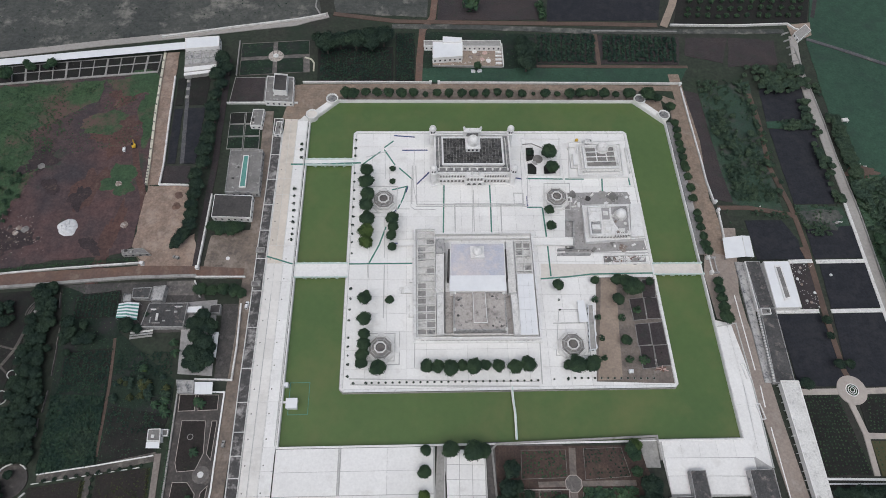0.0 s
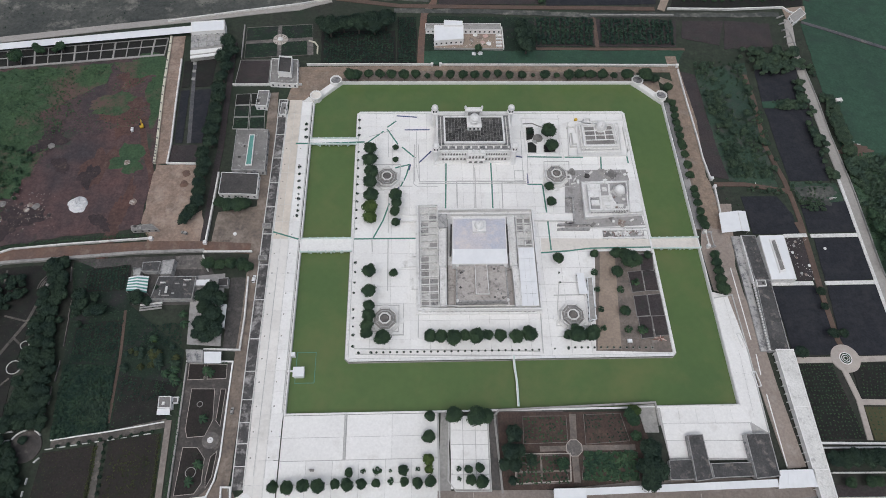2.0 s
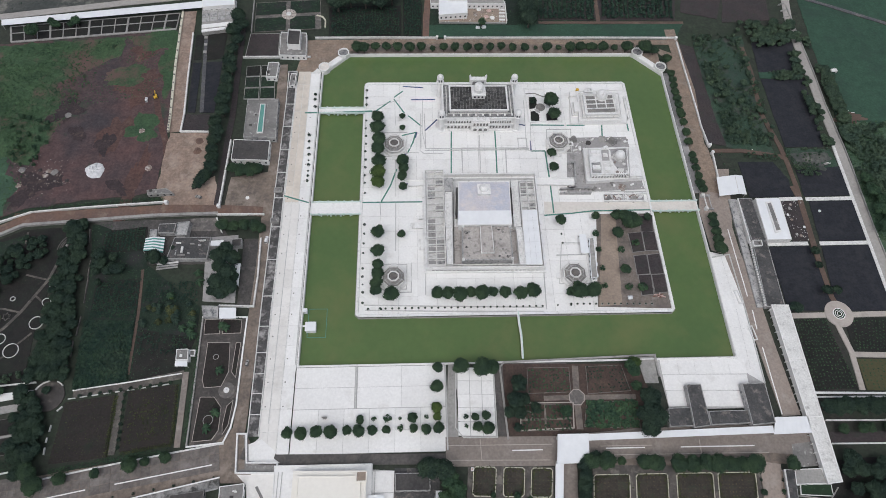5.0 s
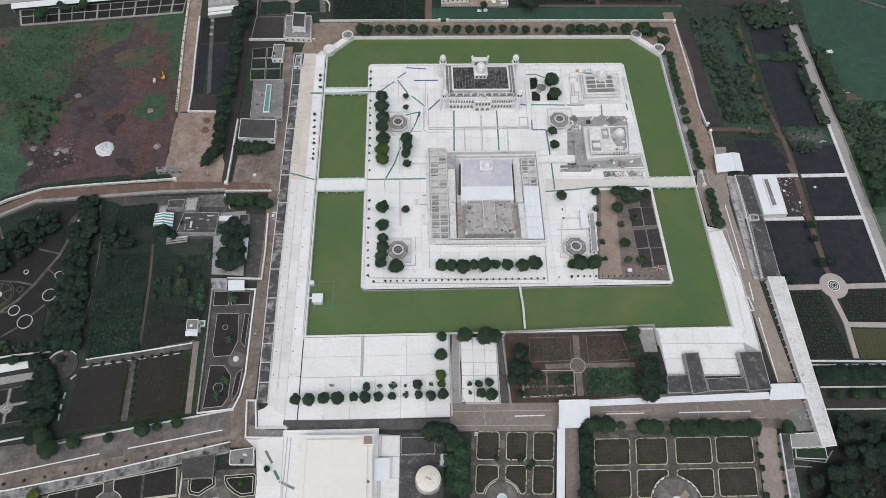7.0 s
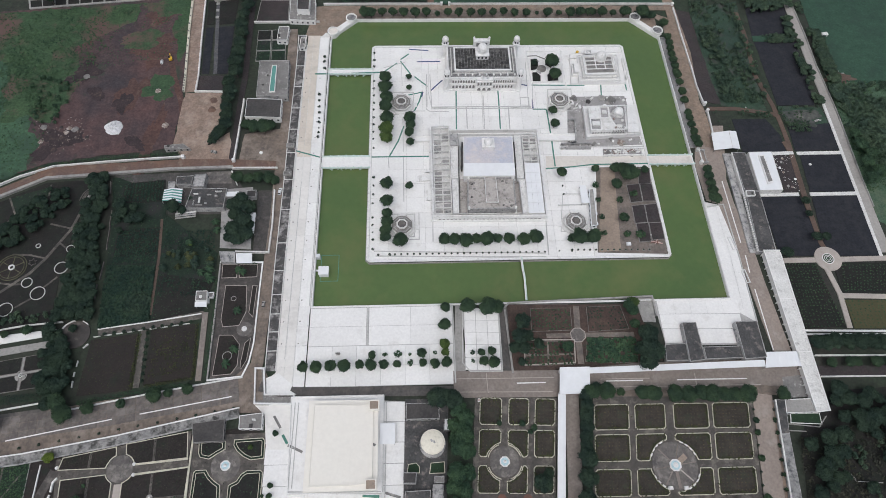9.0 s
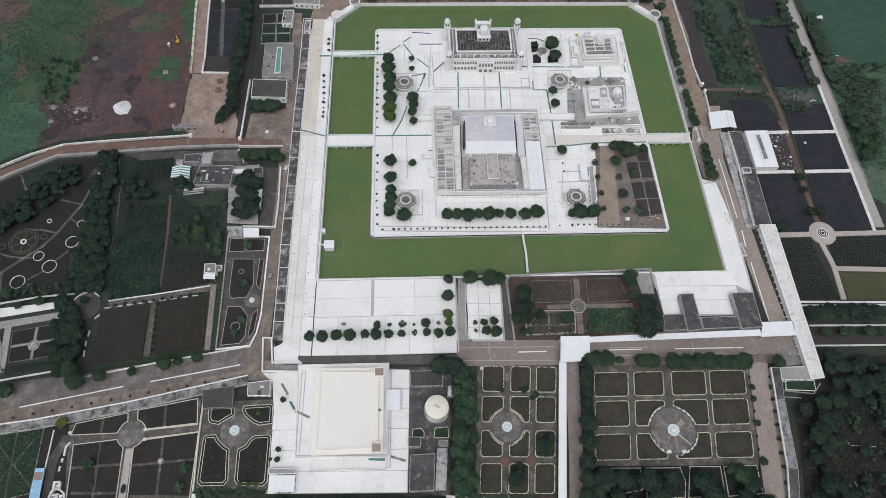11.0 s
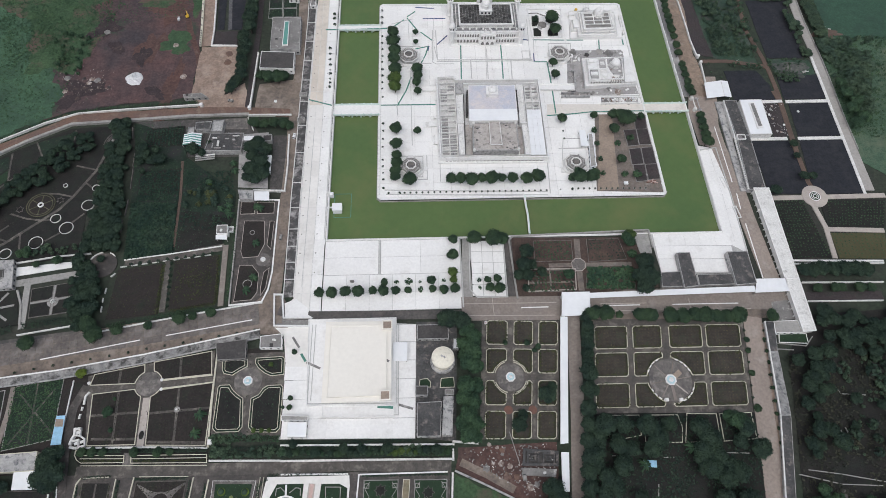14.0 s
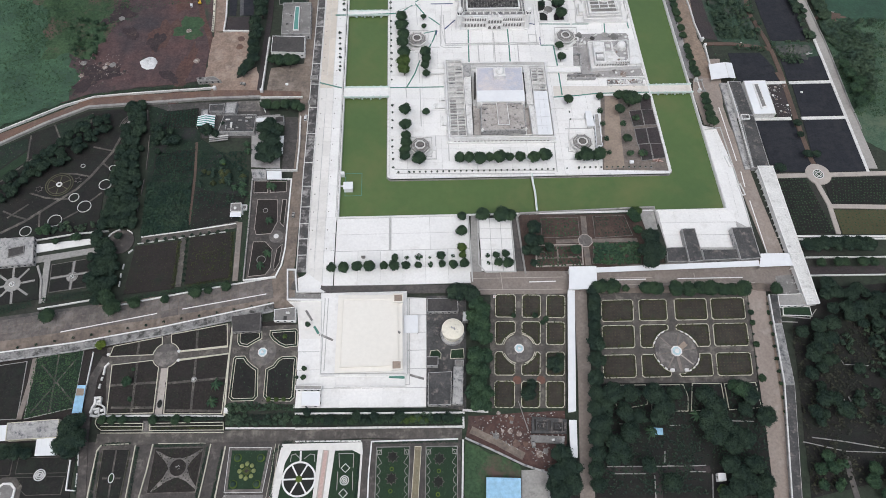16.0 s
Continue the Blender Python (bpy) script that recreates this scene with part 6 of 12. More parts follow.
for x, y, r in ((-127.7, -66.0, 3.5), (-120.3, -66.6, 4.1), (-112.4, -65.8, 3.8), (-104.9, -66.3, 4.3), (-96.5, -65.3, 3.1), (-90.2, -65.9, 3.9), (-83.1, -65.5, 3.1), (-75.8, -65.2, 2.6), (-54.5, -65.6, 3.1), (-47.9, -65.1, 3.4), (-47.7, -32.2, 3.6), (-48.3, -43.0, 3.8), (-89.8, -59.9, 2.6), (-61.8, -59.4, 3.1), (-61.2, -64.8, 2.6),):
    tree((x, y), r, "round", group="row of clipped trees on the south plaza")
for x, y, r in ((-48.7, -54.4, 3.5), (-48.6, -59.2, 2.8), (-112.6, -65.1, 2.5),):
    tree((x, y), r, "light", group="row of clipped trees on the south plaza")
for x, y, r in ((-82.7, -59.1, 1.6), (-75.2, -59.1, 2.6), (-68.6, -59.0, 1.1), (-68.4, -64.2, 2.0), (-54.3, -58.6, 1.4), (-33.1, -59.0, 1.7), (-33.0, -63.9, 1.4),):
    tree((x, y), r, "freshshrub", group="shrubs on the south plaza")
for x, y, r in ((-34.6, -32.2, 4.9), (-22.6, -33.5, 6.2), (-17.5, -33.0, 4.9), (-28.1, -59.6, 2.5), (-22.2, -59.1, 2.8), (-27.1, -64.9, 3.1), (-21.5, -66.1, 4.2),):
    tree((x, y), r, "round", group="trees by the narrow plaza")
t = thing("notice_stand", "small dark stand on the south plaza", "stand")
c = (-109.1, -57.8)
part("board", block(rect(c[0], c[1], 2.6, 0.4), 0.8, 2.6), STAINED_AND_SHADE, t)
part("foot", block(rect(c[0], c[1], 2.0, 1.4), 0.2, 0.8), STAINED_AND_SHADE, t)

# narrow plaza between two gardens
base_slab("narrow_plaza_bed", [(-38.3, -31.2), (-15.9, -31.8), (-16.6, -70.1), (-35.6, -70.2)], 0.1)
panels("narrow_plaza", [(-36.6, -31.4), (-16.6, -32.0), (-17.2, -69.4), (-37.6, -68.8)], 3, 5, "narrow white concrete plaza", top=0.24, gap=0.25)
flat("service_strip", [(-41.6, -28.3), (-38.1, -28.4), (-37.3, -71.6), (-44.2, -71.4)], CONC, "worn grey service strip", "path", 0.1)
low_kerb([(-37.5, -30.3), (-38.8, -64.6), (-34.8, -69.9), (-16.6, -70.1), (-16.2, -31.8)], 0.8, 0.5)
flat("grey_lane", [(-15.6, -28.0), (25.2, -28.1), (25.5, -31.9), (-11.0, -31.9), (-10.5, -70.6), (-16.0, -70.5)], ASPHALT, "dark grey lane round the walled garden", "road", 0.1)

# ---- roads ----
road("west_road", [(-155.1, 199.8), (-153.9, 173.0), (-152.8, 113.5), (-153.1, 77.5), (-153.4, 64.0), (-152.8, 36.0), (-153.6, -3.4), (-153.5, -24.2), (-153.8, -44.9), (-154.0, -61.9), (-156.1, -76.8)], 6.8, DIRT, "brown paved road beside the drain")
road("diagonal_road", [(-327.5, -100.7), (-279.6, -95.3), (-230.7, -88.1), (-187.7, -82.2), (-160.1, -76.4), (-149.7, -75.0)], 15.5, DIRT, "wide brown paved road with a white centre line", 0.28)
road("south_road", [(-151.2, -75.0), (-139.8, -78.6), (-88.7, -79.5), (-44.7, -80.4)], 5.4, ASPHALT, "dark grey road south of the plaza", 0.31)
road("gate_road", [(-44.5, -76.8), (15.3, -77.8), (59.9, -74.7), (129.2, -74.3), (152.5, -76.1)], 15.0, LANEPAVE, "grey-tan paved forecourt road by the gatehouse", 0.29)
road("east_road", [(139.8, 235.8), (140.2, 215.0), (142.0, 173.5), (136.4, 114.2), (134.0, 86.3)], 8.0, LANE, "orange-brown dirt lane along the east of the moat", 0.3)
road("east_road", [(138.5, 74.8), (139.0, 39.0), (142.6, 5.5), (143.4, -18.5), (146.3, -62.5)], 10.5, GARDENLANE, "brown paved road along the east of the moat", 0.31)
low_kerb([(143.2, 60.0), (144.0, 30.0), (146.4, 2.0), (147.2, -22.0)], 0.3, 0.2)
road("north_lane", [(-135.1, 222.3), (-40.0, 223.3), (144.1, 222.0)], 5.0, LANE, "tan lane under a row of trees north of the moat", 0.3)
flat("tree_verge", [(-108, 211), (106, 211), (112, 221), (-112, 221)], DIRT, "dark verge under the northern tree row", "verge", 0.1)
flat("tree_verge_east", [(130.7, 202.6), (135.4, 202.6), (134.2, 83.7), (125.3, 83.8)], DIRT, "brown verge under the eastern tree row", "verge", 0.1)
road("garden_road", [(-54.5, -164.7), (-102.3, -162.3), (-142.5, -162.3), (-180.2, -161.9), (-246.1, -161.4)], 6.0, GARDENGREY, "grey road above the parterre gardens", 0.3)
road("east_lane", [(127.3, -86.7), (119.1, -139.8), (114.4, -172.2), (108.3, -208.6)], 11.0, GARDENLANE, "tan paved lane lined with shrubs", 0.33)
road("corridor_lane", [(20.7, -83.3), (15.4, -139.4), (7.9, -198.9), (6.6, -211.4)], 7.5, LANEPAVE, "grey-tan worn lane beside the roofed corridor", 0.34)
road("west_lane", [(-310.6, 70.6), (-267.3, 72.6), (-214.8, 75.7), (-184.4, 75.1), (-156.4, 73.3)], 7.0, REDROAD, "reddish dirt road between two walls", 0.3)
road("west_lane_bend", [(-364.3, 36.8), (-355.2, 39.8), (-330.4, 53.4), (-301.7, 69.8), (-260.4, 73.4)], 7.0, REDROAD, "reddish dirt road bending past the gardens", 0.31)
for line in ([(-279.6, -100.7), (-227.3, -90.9)], [(-213.2, -88.6), (-165.7, -80.4)], [(-9.3, -77.1), (6.9, -77.1)], [(40.8, -77.2), (61.8, -77.3)], [(81.2, -77.5), (121.2, -77.8)], [(140.6, 55.9), (140.8, 9.0)], [(173.9, 119.4), (174.1, 119.0)], [(141.4, 0.0), (140.8, -12.1)], [(141.0, -23.0), (141.2, -61.7)]):
    ob = link("road_marking", strip(B(), line, 0.6, 0.2, 0.52), WHITE)
    tagged(ob, "white painted kerb line on the road", "road marking", "road markings", kind="structure")

for line in ([(-43.0, -81.2), (10.5, -82.4)], [(-43.0, -73.8), (12.0, -74.4)], [(34.0, -80.6), (128.0, -81.4)], [(38.0, -76.0), (66.0, -76.2)], [(-26.0, -70.6), (-25.6, -82.0)], [(92.0, -74.0), (91.6, -81.4)]):
    ob = link("road_joint", strip(B(), line, 0.35, 0.2, 0.46), CREAMTAN)
    tagged(ob, "thin pale kerb line on the forecourt", "kerb", "forecourt kerbs", kind="structure")
flat("corner_ground", [(-142.6, 224.7), (-104.3, 224.8), (-104.7, 214.0), (-119.7, 209.2), (-132.6, 193.0), (-139.4, 190.7), (-145.6, 193.0), (-143.2, 204.5)], LANE, "brown trodden ground at the moat's corner", "ground", 0.13)
flat("east_verge", [(122.3, 217.0)] + [(141.4, 208.6), (141.6, 201.3), (141.7, 175.8), (141.1, 150.5), (141.5, 125.3), (143.4, 117.6), (144.0, 98.5), (143.4, 83.1)] + [(136.0, 84.6), (131.5, 111.7), (131.0, 204.9)], LANE, "brown trodden ground beside the moat", "ground", 0.13)
base_slab("moat_walk_east", [(125.6, 84.0), (129.6, 84.0), (130.6, 190.0), (126.0, 190.0)], 0.2, SITEFLOOR, "grey concrete walk along the moat wall")
# compartment drain between road and promenade
drain = [(-147.4, 193.0), (-146.8, 164.4), (-146.9, 126.9), (-147.1, 91.5), (-146.9, 50.8), (-147.0, 5.3), (-146.7, -24.4), (-146.5, -45.1), (-146.2, -66.6)]
t = thing("drain_channel", "long dark covered drain with pale rims and cross bars", "drain", kind="structure")
part("bed", strip(B(), drain, 5.6, -0.4, 0.36), DRAINBED, t)
for s in (-1, 1):
    part("rim", strip(B(), [(x + s * 2.95, y) for x, y in drain], 0.5, -0.4, 0.9), WEATHERED, t)
for i in range(15):
    k = i / 15 * (len(drain) - 1)
    x, y = lerp(drain[int(k)], drain[int(k) + 1], k - int(k))
    part("cross_bar", block(rect(x, y, 5.4, 0.45), -0.4, 0.7), WEATHERED, t)

# ---- north: wasteland, road, fields ----
flat("wasteland", [(-468.7, 413.6), (-141.1, 420.4), (-125.8, 296.9), (-144.9, 291.1), (-356.7, 256.0), (-425.2, 246.8)], SCRUB, "grey wasteland of dried mud and scrub", "ground", 0.02)
cover("scrub", [(-465.0, 403.4), (-140.3, 409.9), (-130.6, 308.3), (-145.4, 296.7), (-357.9, 259.9), (-391.4, 252.0)], 1300, LEAF_DARK, "low dark scrub on the wasteland", 1.5, 0.6, 11)
road("northwest_road", [(-383.0, 248.3), (-321.0, 258.8), (-285.8, 265.1), (-231.5, 273.4), (-175.8, 283.1), (-144.6, 287.8), (-133.4, 292.6), (-119.9, 297.0)], 6.0, ROADPALE, "pale concrete road along the wasteland", 0.25)
wall([(-242.3, 271.2), (-189.1, 282.4), (-144.9, 290.5), (-121.9, 296.4)], 1.6, 0.8)
wall([(-129.5, 320.0), (-130.4, 305.4), (-125.8, 296.3)], 1.2, 0.8, CONC)
sheet_roof([(-367.7, 242.3), (-222.6, 262.8), (-221.4, 255.6), (-365.7, 236.2)], 4.2, ROOFWHITE, "long white sheet-roofed walkway", "walkway_canopy")
house([(-222.2, 264.3), (-197.7, 266.9), (-196.2, 256.2), (-220.3, 253.5)], 6.0, ROOFWHITE, "white flat-roofed hall at the walkway's end", WHITE, 0.5, "end_hall")
t = thing("stepped_terrace", "grey stepped terrace with square openings beside the white hall", "terrace")
q = [(-221.8, 256.1), (-197.8, 258.8), (-196.3, 233.8), (-218.2, 230.0)]
part("body", block(q, -0.4, 3.0), CONC, t)
for j in range(3):
    for i in range(4):
        part("roof_panel", block(inset(sub(q, i / 4, j / 5, (i + 1) / 4, (j + 1) / 5), 0.35), 2.9, 3.2), AGED, t)
part("step", block(sub(q, 0, 0.7, 1, 0.85), 2.8, 3.5), WHITE, t)
part("step", block(sub(q, 0, 0.9, 1, 1.0), 2.8, 3.4), WHITE, t)
q = [(-362.1, 239.2), (-239.1, 254.0), (-239.1, 236.8), (-356.9, 223.2)]
flat("frame_beds", q, SOIL, "dark soil beds divided by pale frames", "ground", 0.05)
t = thing("bed_frames", "pale concrete frames dividing the dark beds", "frame", kind="structure")
for v_ in (0.0, 0.45, 1.0):
    part("bar", strip(B(), [quad_uv(q, 0, v_), quad_uv(q, 1, v_)], 1.6 if v_ == 1.0 else 0.7, -0.3, 0.5), CONC, t)
for i in range(14):
    part("bar", strip(B(), [quad_uv(q, i / 13, 0), quad_uv(q, i / 13, 1)], 1.3 if i % 3 == 0 else 0.6, -0.3, 0.56), CONC, t)
for x, y, r in ((-339.8, 227.5, 6.0), (-326.2, 236.5, 4.3), (-331.0, 241.2, 3.2), (-311.8, 239.5, 4.7), (-316.2, 238.3, 2.9),):
    tree((x, y), r, "fresh", group="trees by the walkway")

# big red-earth field in the west
field = [(-396.6, 217.4), (-346.3, 222.8), (-235.7, 236.3), (-228.1, 153.1), (-226.7, 92.5), (-233.3, 87.8), (-301.2, 78.1), (-375.8, 52.2), (-404.3, 37.7), (-421.2, 153.6)]
flat("red_field", field, REDWEEDY, "red earth field with patches of weeds", "ground", 0.04)
flat("weedy_field", [(-399.2, 215.1), (-345.7, 220.9), (-273.7, 229.0), (-274.3, 208.9), (-287.6, 199.6), (-313.4, 181.8), (-300.3, 153.3), (-303.3, 141.4), (-307.3, 127.7), (-315.5, 123.9), (-361.0, 120.4)], WEEDY, "green weeds spreading over red earth", "ground", 0.06)
for i, (c, rx, ry, tu) in enumerate((((-248.0, 225.5), 20, 10, 0.0), ((-236.1, 202.0), 7, 24, 0.1), ((-266.5, 190.6), 16, 9, 0.3), ((-329.4, 141.3), 26, 24, 0.2))):
    blob("weed_patch", c, rx, ry, WEEDY, "ragged patch of green weeds on red earth", i, amp=0.45, turn=tu, z=0.07)
cover("field_weeds", [(-399.2, 215.1), (-273.7, 229.0), (-286.5, 195.1), (-298.7, 153.3), (-302.2, 137.4), (-314.3, 120.2), (-359.6, 116.7)], 5000, LEAF_ROW, "weeds spreading over the red earth", 1.5, 0.5, 9)
cover("field_weeds", [(-377.9, 213.3), (-236.8, 232.9), (-232.1, 173.1), (-324.7, 153.4), (-359.5, 54.1), (-392.1, 50.4)], 5000, LEAF_ROW, "weeds growing over the red earth", 1.1, 0.5, 5)
cover("field_weeds", [(-453.4, 176.5), (-321.9, 174.5), (-312.9, 95.0), (-321.3, 71.4), (-358.1, 49.6), (-405.9, 42.0)], 6000, LEAF_ROW, "tall weeds in the western meadow", 1.3, 0.7, 6)
flat("west_meadow", [(-496.2, 188.6), (-370.4, 175.2), (-329.3, 125.5), (-316.5, 87.8), (-322.7, 70.3), (-358.1, 49.6), (-431.0, 21.7)], WESTGREEN, "bright green meadow", "ground", 0.05)
c = (-245.1, 139.2)
blob("mound_patch", c, 11, 10, WEEDY, "round green weed patch with a ruined plinth", 60, amp=0.5, z=0.1)
material_pile(c, 2.4, RUBBLE, "ruined brick plinth among weeds", 61, "ruined_plinth", "ruin")
material_pile((-269.2, 106.3), 6.5, WHITEHEAP, "mound of white gravel on red earth", 62, "gravel_mound", "mound")
material_pile((-234.7, 108.1), 2.6, RUBBLE, "small rubble mound on red earth", 63, "rubble_mound", "mound")
for i, p in enumerate(((-304.1, 107.1), (-298.5, 106.2), (-294.4, 105.2), (-284.9, 98.8), (-299.7, 102.5), (-315.8, 107.4), (-311.0, 102.3), (-314.7, 95.0), (-298.0, 153.0), (-205.0, 130.1), (-205.1, 121.4))):
    material_pile(p, 1.6 + 0.5 * (i % 3) if i < 9 else 3.0, (BROWNSOIL, RUBBLE, STAINED_AND_SHADE)[i % 3] if i < 9 else REDROAD, "mound of rubble and spoil on the ground", 70 + i, "spoil_mound", "mound")


for i, (c, rx, ry) in enumerate((((-299.5, 99.0), 13, 9), ((-298.3, 157.1), 12, 8), ((-310.3, 86.7), 9, 6), ((-267.6, 129.0), 8, 5), ((-286.6, 136.9), 7, 5), ((-252.0, 93.7), 8, 4))):
    blob("spoil_patch", c, rx, ry, SPOIL, "dark spread of dug soil on the red field", 200 + i, amp=0.5, z=0.11, turn=0.5 * i)
wood([(-334.0, 148.5), (-314.5, 155.6), (-302.7, 136.0), (-303.2, 111.8), (-320.3, 102.1)], 7.0, 2.0, ("freshshrub",), 31, "bushes at the meadow's edge")
for i, (c, rx, ry) in enumerate((((-310.0, 198.2), 13, 10), ((-255.9, 184.4), 20, 9), ((-256.0, 216.4), 15, 8), ((-250.4, 171.3), 13, 6), ((-262.5, 137.1), 16, 9), ((-242.1, 95.2), 30, 5))):
    blob("red_patch", c, rx, ry, REDSOIL, "bare patch of bright red earth", 240 + i, amp=0.5, z=0.12, turn=0.3 * i)
road("red_rut", [(-241.1, 168.0), (-235.5, 150.4), (-228.6, 132.5), (-219.6, 99.0)], 4.0, REDSOIL, "red wheel track across the field", 0.13)
flat("junction_yard", [(-225.6, 92.4), (-202.4, 90.7), (-190.4, 101.4), (-184.0, 76.6), (-219.4, 74.2)], YARD, "reddish trodden junction by the road", "ground", 0.16)
mat_line([(-144.3, 85.1), (-127.7, 79.5)], GREENMAT, 0.9, "green floor mat across the promenade", 0.38)


def excavator(p, turn):
    t = thing("excavator", "small yellow excavator standing on red earth", "excavator")
    t.location, t.rotation_euler = (p[0], p[1], 0), (0, 0, radians(turn))
    for s in (-1, 1):
        part("track", block(chamfer(rect(s * 1.1, 0, 0.6, 3.6), 0.2), 0.0, 0.9), RUBBER, t)
    part("body", block(chamfer(rect(0, -0.4, 2.4, 3.0), 0.3), 0.95, 2.1), YELLOW, t)
    part("cab", prism(B(), rect(-0.6, 0.5, 1.1, 1.4), 2.1, 3.0, rect(-0.6, 0.45, 1.0, 1.2)), CARGLASS, t)
    part("boom", strip(B(), [(0.4, 0.8), (0.4, 3.4)], 0.4, 2.2, 2.8), YELLOW, t)
    part("stick", strip(B(), [(0.4, 3.2), (0.4, 4.6)], 0.3, 1.2, 2.4), YELLOW, t)
    part("bucket", block(rect(0.4, 4.6, 0.9, 0.8), 0.2, 1.3), STAINED_AND_SHADE, t)


def vehicle(p, turn, label, length=4.2, w=1.75, h=1.6, paint=None, name="car", category="car", z=0.33):
    t = thing(name, label, category, "vehicles")
    t.location, t.rotation_euler = (p[0], p[1], z), (0, 0, radians(turn))
    part("body", block(chamfer(rect(0, 0, w, length), 0.3), 0.3, 0.95), paint or CARWHITE, t)
    part("cabin", prism(B(), rect(0, -0.15 * length, w * 0.92, length * 0.6), 0.95, h, rect(0, -0.15 * length, w * 0.8, length * 0.45)), paint or CARWHITE, t)
    part("windscreen", block(rect(0, length * 0.16, w * 0.8, 0.25), 0.96, h * 0.9), CARGLASS, t)
    part("rear_window", block(rect(0, -length * 0.45, w * 0.8, 0.2), 0.96, h * 0.9), CARGLASS, t)
    for x in (-1, 1):
        for y in (-1, 1):
            part("wheel", block(chamfer(rect(x * w * 0.46, y * length * 0.31, 0.22, 0.62), 0.05), 0.0, 0.62), RUBBER, t)
    return t


excavator((-241.4, 169.2), 20)
vehicle((-247.3, 166.3), 10, "small white pickup parked on red earth", 4.0, z=0.1)
vehicle((-151.6, 52.2), -5, "white van driving on the brown road", 4.8, 1.9, 2.0, name="van", category="van")
vehicle((-154.0, -26.5), -4, "pale open utility cart on the brown road", 3.8, 1.6, 1.7, CONC, "utility_cart", "cart")

vehicle((-198.3, 84.5), 70, "grey pickup by the road junction", 4.4, 1.8, 1.6, STAINED_AND_SHADE, z=0.2)

# walled lane and dark beds west of the palace
road("walled_lane", [(-231.6, 256.1), (-227.9, 202.0), (-223.6, 153.1), (-222.9, 138.1)], 9.6, YARD, "tan dirt lane between low walls", 0.2)
flat("junction_yard", [(-225.8, 137.5), (-200.1, 136.6), (-196.9, 108.2), (-206.5, 82.8), (-226.6, 92.1)], YARD, "wide pale dirt yard at the lane's end", "ground", 0.2)
lw = [(-236.7, 255.0), (-233.0, 202.0), (-228.1, 153.1), (-227.0, 137.9)]
wall(lw, 1.3, 1.4, EDGE, "cream wall studded with small posts")
post = thing("wall_post", "small grey post on the cream wall", "post", "wall posts")
part("post", block(rect(0, 0, 0.8, 0.8), 1.4, 2.3), STAINED_AND_SHADE, post)
post.location = (*lw[0], 0)
for i in range(1, 20):
    k = i / 19 * 3
    x, y = lerp(lw[min(2, int(k))], lw[min(2, int(k)) + 1], k - min(2, int(k)))
    copy_thing(post, pose(x, y, 0))
wall([(-225.3, 231.9), (-222.2, 190.7), (-218.9, 153.1), (-218.7, 137.9), (-199.8, 137.4)], 1.2, 0.9)
q = [(-223.4, 230.5), (-200.3, 233.0), (-199.0, 155.1), (-217.6, 155.1)]
for u0, v0, u1, v1 in ((0.02, 0, 0.26, 0.34), (0.02, 0.38, 0.30, 1.0), (0.42, 0, 1.0, 0.34), (0.45, 0.38, 1.0, 1.0)):
    flat("dark_bed", sub(q, u0, v0, u1, v1), BLACKSOIL if v0 else SOIL, "bed of bare dark soil", "bed", 0.1)
road("bed_path", [(-215.4, 229.3), (-212.6, 202.0), (-207.6, 155.1)], 2.6, PATH, "worn grey path between dark beds", 0.15)
for p in ((-215.3, 227.6), (-214.5, 220.3), (-213.9, 212.7)):
    t = thing("stone_table", "pale square stone block on the bed path", "stone block", "stone blocks")
    part("block", block(chamfer(rect(p[0], p[1], 2.4, 2.2), 0.3), -0.1, 0.8), CONC, t)
flat("dark_bed", [(-219.9, 153.2), (-201.7, 153.2), (-200.1, 139.4), (-218.6, 139.4)], BROWNSOIL, "bed of bare brown soil", "bed", 0.1)
road("shaded_lane", [(-189.3, 249.4), (-187.5, 204.4), (-185.8, 153.0), (-186.2, 123.2), (-185.9, 77.8)], 4.0, BROWNSOIL, "dark shaded lane behind a row of trees", 0.15)
wall([(-183.5, 130.0), (-183.7, 104.4), (-184.1, 76.4)], 1.8, 0.8)
for x, y, r in ((-191.1, 243.4, 6.7), (-187.7, 234.0, 6.2), (-192.0, 227.5, 6.6), (-189.3, 218.9, 5.8), (-191.6, 210.0, 5.4), (-192.5, 199.3, 5.6), (-190.9, 190.0, 5.9), (-191.2, 180.1, 5.9), (-191.4, 170.5, 5.8), (-191.4, 160.8, 6.1), (-190.8, 151.6, 6.0),):
    tree((x, y), r, "broad", group="tall trees along the shaded lane")
for x, y, r in ((-194.2, 142.0, 5.6), (-192.2, 134.2, 5.6), (-192.5, 126.5, 5.5), (-193.3, 118.9, 5.4), (-192.4, 111.5, 5.4), (-192.1, 104.5, 5.0), (-194.0, 98.5, 5.3), (-196.5, 94.7, 5.0), (-198.7, 91.8, 4.0),):
    tree((x, y), r, "broad", group="tall trees along the shaded lane")
for x, y, r in ((-178.5, 104.2, 4.1), (-172.4, 101.6, 5.0), (-166.0, 101.3, 5.4), (-161.9, 102.9, 4.4),):
    tree((x, y), r, "round", group="trees by the dark-roofed house")

# north-west gardens and houses
q = [(-182.2, 265.8), (-132.5, 269.9), (-129.9, 237.1), (-180.3, 233.1)]
flat("garden_lawn", q, COURTPAVE, "worn grey garden floor", "paving", 0.05)
